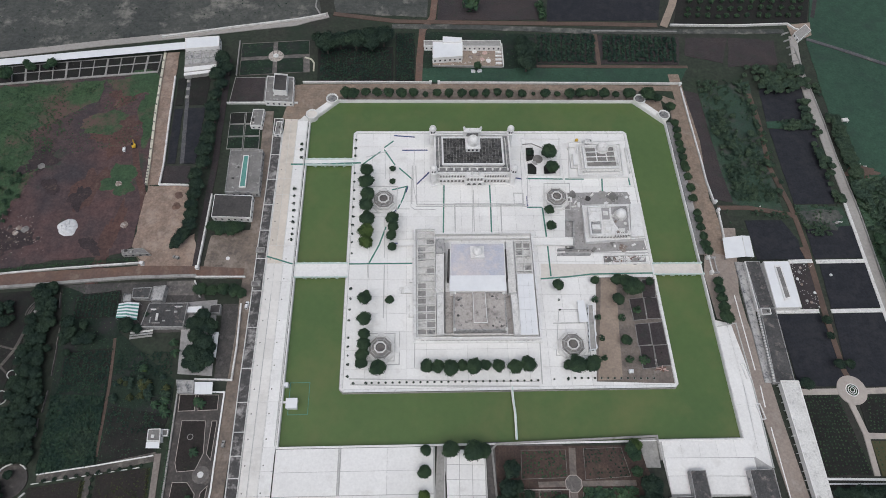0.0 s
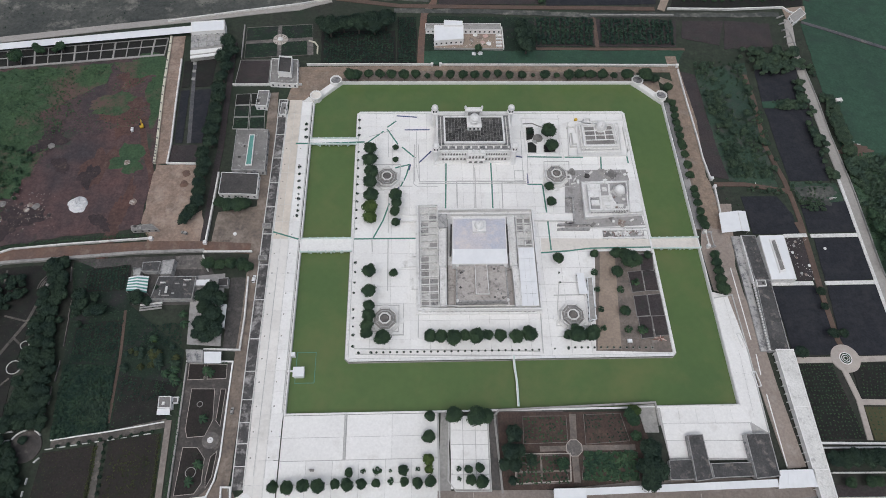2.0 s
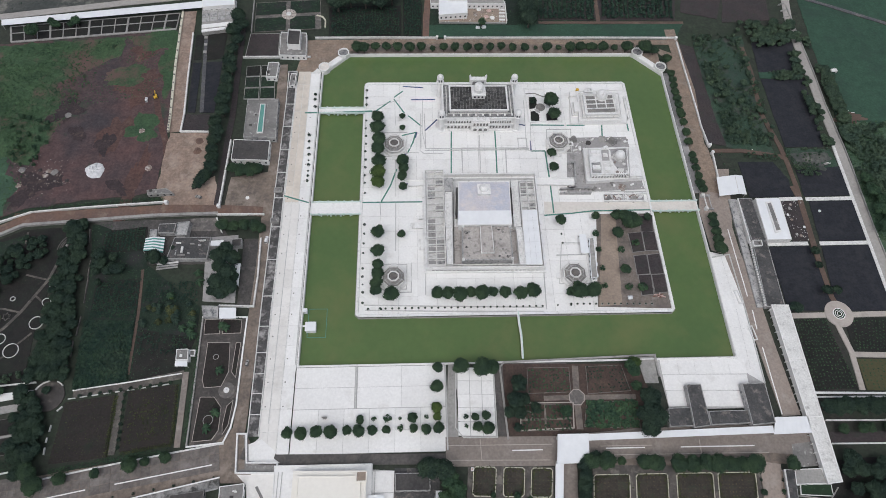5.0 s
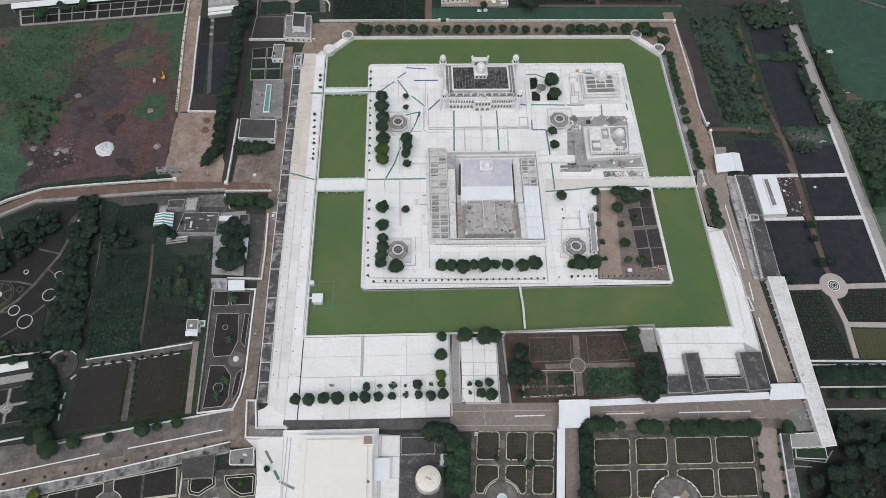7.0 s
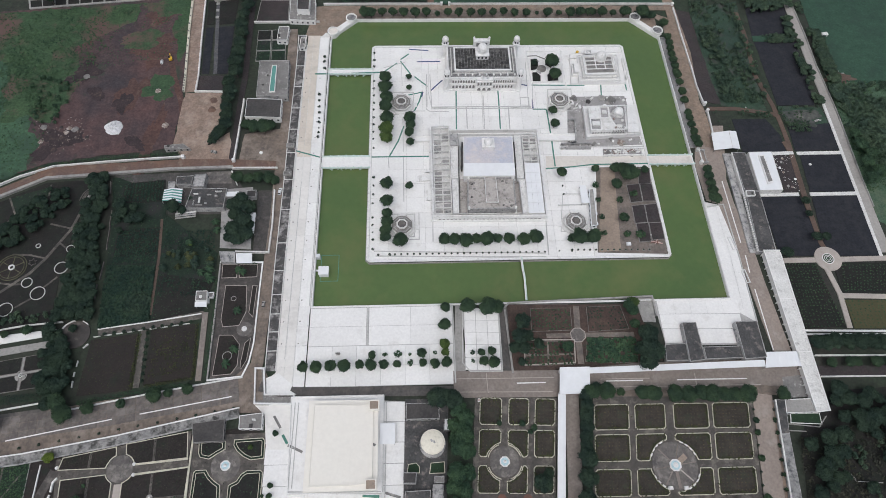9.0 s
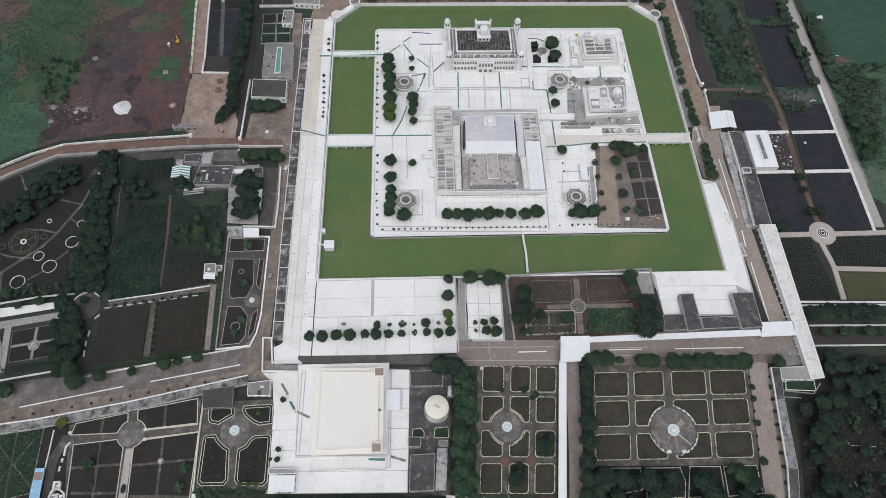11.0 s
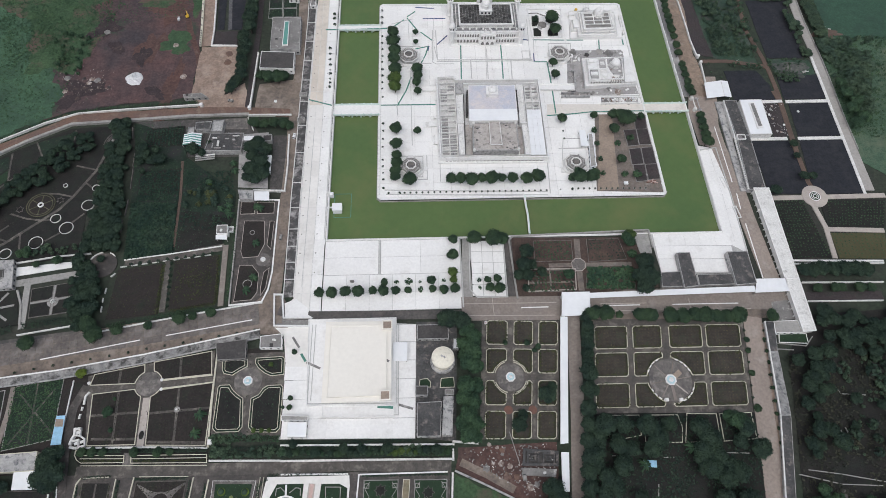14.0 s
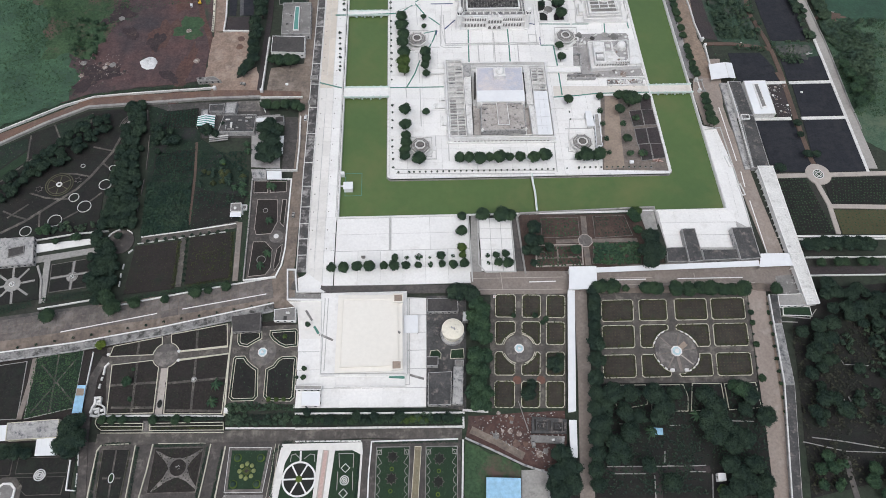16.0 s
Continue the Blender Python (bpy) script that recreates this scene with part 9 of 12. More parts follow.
for k in range(4):
    arc = [(c[0] + 8.9 * math.cos(a), c[1] + 8.9 * math.sin(a)) for a in [k * 1.5708 + 0.28 + j * 0.1128 for j in range(10)]]
    part("kerb", strip(B(), arc, 0.4, -0.1, 0.8), EDGE, t)
for p in ((-22.2, -136.7), (-8.9, -137.1)):
    tagged(link("red_disc", lathe(B(), p[0], p[1], [(2.4, -0.1), (2.4, 0.36), (2.2, 0.38)], 20), REDSTONE), "round red stone paving where paths cross", "paving", "red discs", kind="structure")
bed([(-31.6, -85.1), (-30.2, -85.1), (-30.3, -86.9), (-31.8, -86.9)], PINK, "small pink stone plinth at the garden corner", MARBLE, 0.3, 0.9)
for x, y, r in ((-20.9, -99.0, 1.7), (-2.4, -101.9, 2.0), (-8.6, -99.5, 2.0), (-4.7, -103.9, 1.7),):
    tree((x, y), r, "round", group="shrubs in the fountain garden")
for x, y, r in ((-1.5, -130.2, 5.5), (2.3, -125.6, 3.3), (-17.8, -145.7, 5.1), (-15.0, -140.4, 3.5),):
    tree((x, y), r, "broad", group="trees in the fountain garden")
grove(((-53.7, -85.6, 7.0), (-45.9, -86.3, 6.4),), "broad", "dense trees beside the fountain garden")
grove(((-43.3, -91.8, 5.2), (-39.4, -96.5, 5.8), (-45.1, -100.3, 4.9), (-39.9, -105.2, 6.2), (-43.0, -111.4, 6.2), (-38.9, -113.3, 5.1), (-45.4, -107.2, 4.2), (-45.1, -124.3, 6.1), (-39.6, -124.1, 5.0), (-46.7, -130.7, 5.5), (-41.5, -133.5, 5.5), (-44.6, -140.0, 5.9), (-40.9, -145.1, 5.4), (-48.0, -144.7, 4.8), (-45.1, -150.0, 5.8), (-41.1, -151.1, 4.5),), "fresh", "dense trees beside the fountain garden")
q = [(32.4, -88.7), (119.7, -89.5), (112.1, -138.9), (25.8, -137.9)]
flat("fountain_garden", [(32.5, -85.6), (121.2, -88.0), (112.5, -142.3), (24.4, -140.1)], GARDENGREY, "grey paved floor of the large fountain garden", "paving", 0.2)
c = (70.4, -123.0)
garden_grid(q, ((0.0, 0.22), (0.255, 0.45), (0.50, 0.725), (0.75, 0.985)), ((0.03, 0.31), (0.355, 0.64), (0.715, 0.99)), (c[0], c[1], 13.0), MOSSBED, "dark planted bed with cream kerb and cut corners")
round_fountain(c, 12.0, "octagonal pale blue fountain in a wide paved circle", paving=COURTPAVE, share=0.225)
for k in range(28):
    a = k / 28 * 6.283
    if min(abs(((a - s + 3.1416) % 6.2832) - 3.1416) for s in (0, 1.5708, 3.1416, 4.7124)) < 0.35:
        continue
    t = thing("stone_bench", "curved white stone bench at the circle's edge", "bench", "circle benches")
    part("seat", block(rect(c[0] + 12.8 * math.cos(a), c[1] + 12.8 * math.sin(a), 0.6, 1.7, math.degrees(a)), 0.1, 1.0), MARBLE, t)
for p in ((65.6, -134.1), (73.6, -134.3)):
    t = thing("gate_post", "white block post at the garden path", "post", "garden posts")
    part("post", block(rect(p[0], p[1], 2.0, 1.7), -0.2, 1.6), MARBLE, t)
for k, (a, w, m) in enumerate(((0.12, 0.5, LANEPAVE), (0.62, 3.0, TAN), (1.25, 0.5, GARDENTAN), (2.3, 0.5, LANEPAVE), (3.3, 0.5, GARDENTAN), (4.1, 0.6, LANEPAVE), (4.75, 1.6, LANEPAVE), (5.5, 0.8, CREAMTAN))):
    road("court_ray", [(c[0] + 3.2 * math.cos(a), c[1] + 3.2 * math.sin(a)), (c[0] + (8.0 if w > 2 else 11.4) * math.cos(a), c[1] + (8.0 if w > 2 else 11.4) * math.sin(a))], w, m, "paler ray in the round court's paving", 0.5)
for q2 in ([(27.0, -141.1), (48.9, -141.6), (48.1, -152.6), (31.5, -155.2)], [(51.6, -141.7), (70.1, -142.2), (71.4, -148.8), (69.5, -157.1), (49.4, -156.4)], [(75.1, -141.7), (91.6, -142.3), (90.6, -157.1), (70.9, -157.1)], [(93.0, -142.3), (111.1, -142.2), (110.5, -156.5), (91.9, -157.2)]):
    bed(q2, SOIL, "overgrown dark bed with cream kerb", EDGE, 0.4, 0.6)
flat("wooded_ground", [(23.0, -140.1), (113.2, -142.3), (113.4, -172.2), (104.9, -202.4), (12.3, -199.1)], SOIL, "dark leaf-strewn ground under trees", "ground", 0.08)
for x, y, r in ((30.4, -84.4, 4.9), (38.6, -84.3, 5.2), (47.3, -84.2, 2.5), (58.3, -85.4, 4.6), (64.2, -86.1, 4.9), (75.9, -86.8, 5.5), (83.5, -87.3, 5.2), (90.7, -86.5, 4.9), (96.3, -87.4, 5.6), (104.3, -87.6, 4.6), (109.9, -87.6, 4.3), (115.9, -87.9, 5.6), (136.8, -88.0, 4.0),):
    tree((x, y), r, "round", group="row of clipped trees north of the fountain garden")
grove(((28.0, -146.9, 6.5), (37.3, -147.7, 6.0), (23.3, -153.4, 5.4), (33.0, -158.7, 5.3), (49.9, -149.6, 7.1), (54.4, -154.7, 6.5), (61.8, -148.3, 4.9), (50.7, -160.6, 6.1), (77.8, -150.5, 6.8), (81.4, -156.9, 7.0), (82.6, -164.2, 6.4), (75.9, -165.1, 6.1), (99.6, -147.1, 5.5), (102.3, -151.1, 6.0), (98.3, -158.3, 4.9), (108.1, -161.9, 5.7), (89.5, -170.3, 5.3), (77.2, -171.1, 5.8), (20.5, -163.1, 5.3), (34.5, -165.9, 4.7),), "broad", "trees beside the large fountain garden")
grove(((40.1, -159.9, 5.0), (33.0, -155.3, 4.2), (23.8, -151.2, 5.0), (22.8, -159.0, 4.1), (32.6, -169.1, 6.0), (25.1, -174.0, 6.0), (28.4, -179.0, 5.4), (22.9, -181.2, 4.8), (21.2, -168.3, 4.4), (40.8, -184.3, 4.8), (77.3, -161.6, 6.7), (78.9, -170.9, 6.9), (86.0, -176.1, 6.3), (93.5, -173.7, 6.0), (82.2, -186.0, 5.9), (87.4, -191.1, 5.9), (95.3, -186.5, 5.9), (91.3, -196.1, 5.8), (98.5, -195.1, 5.3), (83.3, -197.0, 5.8), (107.7, -162.4, 5.9), (50.3, -193.4, 5.8), (77.5, -200.3, 5.3), (97.1, -201.0, 4.7),), "broad", "trees beside the large fountain garden")
for x, y, r in ((76.7, -197.6, 3.2),):
    tree((x, y), r, "light", group="young trees beside the large fountain garden")
grove(((23.2, -118.6, 5.9), (22.3, -128.9, 5.8), (20.0, -138.8, 5.7), (19.4, -147.1, 5.6), (17.5, -155.2, 5.6), (17.6, -163.2, 5.5), (15.1, -170.9, 5.4), (14.5, -178.5, 5.4), (12.7, -185.9, 5.3), (12.9, -193.2, 5.3),), "broad", "trees along the corridor lane")
grove(((32.6, -83.0, 4.5),), "broad", "trees along the corridor lane")
for x, y, r in ((118.9, -101.3, 1.9), (118.0, -107.8, 1.9), (116.4, -121.1, 2.1), (113.9, -140.8, 2.4),):
    tree((x, y), r, "round", group="shrubs along the tan lane")
for x, y, r in ((120.0, -95.1, 0.9), (117.6, -114.2, 0.9), (115.3, -127.6, 0.8), (114.1, -134.4, 1.0), (131.4, -95.5, 1.0), (130.0, -101.9, 1.0), (129.4, -108.4, 1.2), (128.7, -114.6, 1.2), (127.3, -122.1, 1.1), (126.0, -129.3, 1.1), (125.3, -136.9, 1.1), (124.5, -143.5, 1.1), (123.6, -151.3, 1.1), (122.4, -158.9, 1.1), (121.5, -165.8, 1.1),):
    tree((x, y), r, "shrub", group="shrubs along the tan lane")
for a, b in (((20.0, -184.0), (61.4, -185.2)), ((23.4, -187.6), (40.0, -188.2)), ((44.4, -189.2), (42.8, -200.2)), ((52.3, -177.4), (51.0, -183.1)), ((52.1, -184.5), (61.3, -185.4)), ((64.1, -185.2), (72.2, -185.2)), ((63.4, -188.0), (71.4, -188.3)), ((74.8, -189.7), (72.2, -201.2)), ((30.5, -162.4), (40.1, -162.8)), ((57.8, -164.2), (63.3, -164.3)), ((90.2, -162.8), (104.0, -163.6))):
    wall([a, b], 0.6, 0.5, CONC, "low pale garden kerb among trees", False, "garden_kerb_wall")
road("red_path", [(19.7, -185.8), (46.3, -186.8), (62.5, -186.1), (74.4, -187.1)], 3.4, BROWNSOIL, "reddish path in the wooded garden", 0.2)
road("red_path", [(46.9, -186.8), (44.8, -200.3)], 3.4, BROWNSOIL, "reddish path in the wooded garden", 0.21)
sheet_roof([(45.8, -165.3), (52.6, -166.0), (52.2, -169.5), (45.7, -168.9)], 3.0, BLUE, "small blue tarpaulin shelter among trees", "shelter")
house([(76.5, -189.5), (80.5, -189.6), (80.2, -193.3), (75.9, -193.4)], 2.8, ROOFWHITE, "small white-roofed hut among trees", WHITE, 0.3, "hut")
grove(((38.4, -148.7, 4.2), (99.5, -147.7, 5.7), (95.4, -145.0, 4.3),), "fresh", "trees beside the large fountain garden")
palm((72.0, -160.2), 4.0, 6.0)
palm((46.0, -168.0), 3.6, 6.0)

flat("row_verge", [(32.5, -77.3), (141.8, -78.5), (140.7, -87.5), (31.1, -86.5)], DIRT, "brown verge under the row of clipped trees", "verge", 0.12)
for i in range(6):
    p = lerp((27.2, -86.1), (23.3, -113.3), i / 5)
    tree((p[0] + 0.6 * (i % 2), p[1]), 4.6, "broad", group="trees along the corridor")
# woods in the south-east
wpoly = [(158.9, -86.0), (207.8, -84.1), (290.2, -86.4), (241.9, -182.1), (123.3, -203.1), (142.4, -109.7)]
flat("wood_floor", wpoly, SOIL, "dark brown wood floor", "ground", 0.04)
wood([(163.5, -86.1), (207.8, -84.1), (259.4, -85.5), (246.8, -112.7), (172.5, -112.0), (161.4, -101.4)], 7.6, 4.9, ("broad",), 3, "south-eastern wood")
wood([(138.3, -111.0), (166.0, -110.5), (160.0, -127.6), (152.2, -145.0), (135.7, -144.3)], 7.8, 4.9, ("broad",), 4, "south-eastern wood")
wood([(181.9, -110.9), (247.4, -111.3), (238.9, -129.8), (180.9, -125.2)], 10.5, 3.8, ("broad", "shrub"), 5, "south-eastern wood")
wood([(161.7, -134.4), (235.7, -136.7), (223.1, -164.1), (163.8, -167.1), (154.8, -161.8)], 10.5, 3.4, ("broad", "shrub"), 6, "south-eastern wood")
wood([(137.1, -144.4), (159.3, -145.1), (153.0, -166.8), (132.8, -166.1)], 7.8, 4.8, ("broad",), 8, "south-eastern wood")
thicket([(166.0, -112.0), (247.0, -112.0), (232.0, -165.0), (160.0, -168.0)], 420, "shrub", 0.8, 2.0, 64, "dry dark scrub over brown ground")
cover("wood_undergrowth", [(140.5, -111.1), (259.4, -85.5), (234.4, -169.5), (164.6, -197.8), (123.9, -201.3)], 9000, LEAF_DRY, "dry dark undergrowth between the trees", 1.6, 1.0, 44)
for line in ([(133.2, -173.0), (150.4, -175.8), (171.5, -180.2), (189.6, -182.2)], [(127.7, -175.1), (148.6, -180.7), (170.8, -182.2)], [(162.1, -129.1), (164.8, -133.8), (178.4, -134.9)], [(137.7, -103.4), (154.0, -105.6), (159.7, -99.8)], [(137.0, -106.9), (145.9, -107.7)], [(157.7, -153.3), (157.5, -159.9)], [(160.6, -152.0), (161.6, -156.3)]):
    wall(line, 0.7, 0.45, CONC, "low pale kerb wall at the wood's edge", False, "wood_kerb")
road("wood_path", [(149.0, -183.3), (147.2, -192.2), (147.0, -203.9)], 3.0, ASPHALT, "dark path through the wood", 0.2)
for x, y in [(129.9, -100.9), (129.5, -108.0), (128.8, -114.9), (128.0, -122.1), (126.8, -129.5), (125.9, -136.7), (124.7, -143.8), (123.3, -151.6), (122.2, -159.3), (120.9, -166.5), (119.7, -174.2), (118.6, -181.7), (117.5, -189.1), (116.6, -196.0)]:
    tree((x, y), 1.15, "round", group="small shrubs along the tan lane")
bed([(140.1, -97.7), (156.6, -97.9), (156.0, -104.2), (138.8, -103.0)], LAWN, "small green bed with white kerb by the annex", WHITE, 0.4, 0.4)
wood([(129.1, -181.4), (147.2, -184.6), (143.1, -203.8), (124.6, -203.1)], 7.0, 3.6, ("fresh", "shrub"), 12, "south-eastern wood")
wood([(155.8, -183.6), (188.0, -186.0), (180.0, -205.1), (151.0, -204.1)], 8.0, 4.4, ("fresh", "broad"), 13, "south-eastern wood")

# ---- the white hall in the south ----
hq = [(-131.9, -81.3), (-70.7, -85.6), (-73.0, -150.1), (-146.3, -148.1)]
base_slab("hall_plaza_bed", hq, 0.12)
panels("hall_plaza", [(-145.4, -85.0), (-71.4, -85.6), (-73.4, -149.9), (-143.5, -148.2)], 6, 6, "white concrete plaza round the hall", top=0.27, gap=0.2)
t = thing("white_hall", "large white hall with a plain cream flat roof on stepped terraces", "hall")
p1 = [(-133.1, -81.9), (-82.7, -82.1), (-83.2, -132.3), (-131.2, -131.4)]
part("lower_terrace", block(p1, -0.3, 2.2), WHITE, t)
part("lower_rim", rim(B(), p1, 0.5, 2.1, 2.8), MARBLE, t)
p2 = [(-122.2, -85.4), (-85.4, -86.1), (-85.3, -131.2), (-122.5, -131.5)]
p2 = [p2[3], p2[2], p2[1], p2[0]]
part("wall", block(inset(p2, 1.2), 2.0, 6.8), MARBLE, t)
part("eave", block(p2, 6.4, 7.0), CREAM, t)
p3 = inset(p2, 2.6)
part("roof", block(p3, 6.9, 7.8), CREAM, t)
part("roof_rim", rim(B(), p3, 0.6, 7.7, 8.2), CREAM, t)
part("front_porch", block([(-122.8, -131.5), (-84.0, -132.5), (-84.3, -138.7), (-122.7, -137.8)], -0.2, 1.8), WHITE, t)
part("porch_rim", rim(B(), [(-122.8, -131.5), (-84.0, -132.5), (-84.3, -138.7), (-122.7, -137.8)], 0.5, 1.7, 2.4), MARBLE, t)
for p in ((-87.6, -89.2), (-88.6, -128.8)):
    hutp = part("roof_hut", block(rect(p[0], p[1], 5.6, 5.2), 6.9, 9.2), CREAM, t)
    part("hut_roof", block(rect(p[0], p[1], 4.4, 4.0), 9.2, 9.4), TAN, hutp)
    part("hut_rim", rim(B(), rect(p[0], p[1], 5.8, 5.4), 0.6, 9.1, 9.7), CREAM, hutp)
for i in range(12):
    a = lerp(inset(p2, 1.2)[0], inset(p2, 1.2)[1], (i + 0.5) / 12)
    part("window", block(rect(a[0], a[1] - 0.05, 1.8, 0.1), 3.0, 5.6), SHADOWBOX, t)
sheet_roof([(-84.7, -97.3), (-76.6, -97.5), (-76.7, -108.5), (-84.9, -108.4)], 3.2, ROOFWHITE, "small white canopy beside the hall", "side_canopy")
mat_line([(-136.3, -101.6), (-133.5, -106.2)], GREENMAT, 1.4, "green floor mat laid over the white plaza", 0.32)
mat_line([(-93.1, -133.0), (-84.3, -133.8)], GREENMAT, 1.4, "green floor mat laid over the porch roof", 1.85)
for line, z in (([(-132.7, -107.3), (-124.9, -111.0)], 2.25), ([(-81.7, -131.9), (-73.9, -134.4)], 0.33), ([(-141.7, -91.6), (-137.7, -98.0)], 0.33), ([(-88.9, -108.4), (-86.6, -109.6)], 7.05)):
    mat_line(line, STAINED_AND_SHADE, 1.3, "dark cloth strip laid over the white hall", z)
for line, z in (([(-130.6, -85.2), (-130.8, -130.3), (-82.9, -131.5), (-82.7, -86.3)], 2.2), ([(-128.7, -85.3), (-129.0, -128.8)], 2.2), ([(-81.4, -85.5), (-81.9, -137.4), (-123.5, -137.9)], 0.3)):
    ob = link("terrace_kerb", strip(B(), line, 0.4, z - 0.1, z + 0.35), FLOORLINE)
    tagged(ob, "thin grey kerb line on the hall's terrace", "kerb", "terrace kerbs", kind="structure")
for x, y, r in ((-139.7, -101.1, 1.8),):
    tree((x, y), r, "round", group="clipped trees by the hall plaza")
for x, y, r in ((-140.0, -126.9, 1.7), (-140.1, -131.9, 1.7), (-143.8, -131.6, 1.1),):
    tree((x, y), r, "round", group="clipped trees by the hall plaza")
house([(-140.5, -139.9), (-130.1, -140.2), (-129.9, -148.2), (-140.2, -147.8)], 3.2, ROOFWHITE, "small white-roofed kiosk on the hall plaza", WHITE, 0.3, "plaza_kiosk")
house([(-144.0, -136.1), (-129.5, -136.9), (-129.8, -139.4), (-143.8, -138.9)], 2.4, CONC, "low grey service block on the hall plaza", WHITE, 0.4, "service_block")
t = thing("channel_basin", "white-walled L-shaped channel basin at the road corner", "basin")
q = [(-154.8, -64.7), (-149.3, -64.9), (-147.4, -79.5), (-131.6, -79.9), (-131.3, -85.8), (-153.1, -85.1)]
part("wall", rim(B(), q, 0.8, -0.4, 1.7), MARBLE, t)
part("floor", block(inset(q, 0.7), -0.4, 0.3), STAINED_AND_SHADE, t)
flat("road_corner", [(-168.1, -71.2), (-156.2, -60.5), (-149.6, -67.1), (-148.4, -67.5), (-144.6, -75.2), (-132.5, -75.5), (-131.9, -80.5), (-148.0, -89.8), (-163.3, -89.3)], DIRT, "brown paved road corner", "road", 0.18)
flat("corner_paving", [(-148.1, -70.6), (-141.5, -68.1), (-133.4, -74.7), (-134.2, -78.0), (-130.7, -80.3), (-147.1, -79.1)], WHITE, "pale paved corner between plaza and basin", "paving", 0.34)
flat("corner_paving", [(-152.6, -85.5), (-130.7, -86.1), (-130.3, -82.5), (-132.7, -109.2), (-144.3, -108.8), (-146.9, -90.7)], CREAMPAVE, "pale worn paving beside the hall", "paving", 0.24)
t = thing("water_tank", "round cream water tank with domed lid on a stepped base", "water tank")
c = (-57.0, -108.9)
part("base", lathe(B(), c[0], c[1], [(6.9, -0.2), (6.9, 2.4), (6.4, 2.6)], 32), AGED, t)
part("drum", lathe(B(), c[0], c[1], [(5.4, 2.5), (5.4, 7.4), (6.3, 7.8), (6.3, 9.2)], 32), TANKCREAM, t)
part("lid", lathe(B(), c[0], c[1], [(6.1, 9.1), (5.0, 9.8), (3.0, 10.3), (0.9, 10.6)], 32), TANKCREAM, t)
for k, (dx_, dy_) in enumerate(((-0.6, 0.3), (0.7, -0.4))):
    part("hatch", block(rect(c[0] + dx_, c[1] + dy_, 0.9, 1.4, 30), 10.2, 10.9 + 0.1 * k), AGED, t)
flat("tank_yard", [(-71.3, -84.3), (-47.7, -84.9), (-51.4, -152.5), (-72.7, -149.2)], DARKSTAIN, "dark stained yard between the hall and trees", "paving", 0.2)
for q, h, m, lab in (([(-70.8, -87.3), (-53.0, -87.5), (-53.0, -96.1), (-71.0, -96.1)], 3.2, DARKROOF, "low black-roofed shed"), ([(-72.3, -122.9), (-65.5, -123.1), (-66.0, -128.4), (-72.4, -128.2)], 4.0, DARKROOF, "small black-roofed hut"),
                     ([(-71.5, -131.9), (-58.4, -131.6), (-59.6, -150.0), (-72.1, -149.8)], 3.4, DARKSTAIN, "square stained flat-roofed house"), ([(-57.3, -129.1), (-51.9, -129.2), (-53.4, -149.8), (-59.0, -149.6)], 3.8, AGED, "narrow pale stained house"),
                     ([(-56.4, -124.9), (-51.4, -125.0), (-51.5, -128.4), (-56.6, -128.2)], 2.8, STAINED_AND_SHADE, "small grey hut"), ([(-50.4, -96.0), (-46.9, -96.1), (-47.6, -102.2), (-51.0, -102.1)], 2.6, ROOFWHITE, "small white hut")):
    house(q, h, m, lab + " in the tank yard", AGED, 0.4, "yard_house")
for q2 in ([(-70.0, -118.3), (-65.8, -117.7), (-63.8, -119.9), (-63.9, -123.0), (-70.7, -122.8)], [(-58.2, -118.0), (-51.0, -117.5), (-50.8, -123.4), (-59.1, -123.4)]):
    bed(q2, LAWN, "small green bed by the water tank", EDGE, 0.35, 0.45)
wall([(-53.4, -152.4), (-39.6, -153.8)], 1.4, 0.8)
hedge([(-143.4, -149.9), (-102.5, -150.7), (-75.1, -151.2)], 1.6, 1.6, LEAF_DARK, 5.0)
wall([(-143.3, -151.6), (-99.8, -152.7), (-52.5, -154.0)], 2.2, 0.6)
hedge([(-143.1, -154.7), (-113.3, -155.5), (-83.4, -156.1)], 6.0, 2.6, LEAF_DARK, 4.0, "deep dark hedge beside the garden road")
hedge([(-83.4, -156.1), (-68.4, -156.4), (-53.4, -156.9)], 6.0, 2.6, LEAF_MID, 4.0, "deep fresh green hedge beside the garden road")
for x, y, r in ((-136.6, -151.3, 2.7), (-124.8, -155.8, 3.3), (-110.2, -154.3, 3.3), (-100.8, -154.6, 3.0), (-87.3, -155.3, 3.8), (-67.1, -156.3, 2.7), (-61.7, -156.7, 3.6),):
    tree((x, y), r, "broad", group="trees behind the hall hedge")
rng = random.Random(14)
for k in range(26):
    p = lerp((-141.5, -155.6), (-55.5, -157.6), k / 25)
    tree((p[0] + rng.uniform(-0.8, 0.8), p[1] + rng.uniform(-0.9, 0.9)), rng.uniform(1.5, 2.3), rng.choice(("round", "fresh", "broad", "light") if k > 15 else ("round", "fresh", "broad", "broad")), group="bushes along the garden road")
wall([(-142.7, -159.3), (-106.4, -160.0), (-53.3, -161.2)], 1.2, 0.8)
wall([(-53.3, -156.0), (-53.4, -162.0)], 1.2, 0.8)

# building site and blue roof at the lower edge
flat("site_ground", [(-50.5, -155.4), (2.0, -154.4), (0.8, -171.8), (-10.2, -186.7), (-24.2, -181.2), (-52.5, -166.0)], REDSOIL, "red earth building site with rubble", "ground", 0.15)
road("site_path", [(-49.6, -162.8), (-36.5, -169.2), (-22.5, -177.4)], 4.0, DIRT, "tan trodden path across the site", 0.22)
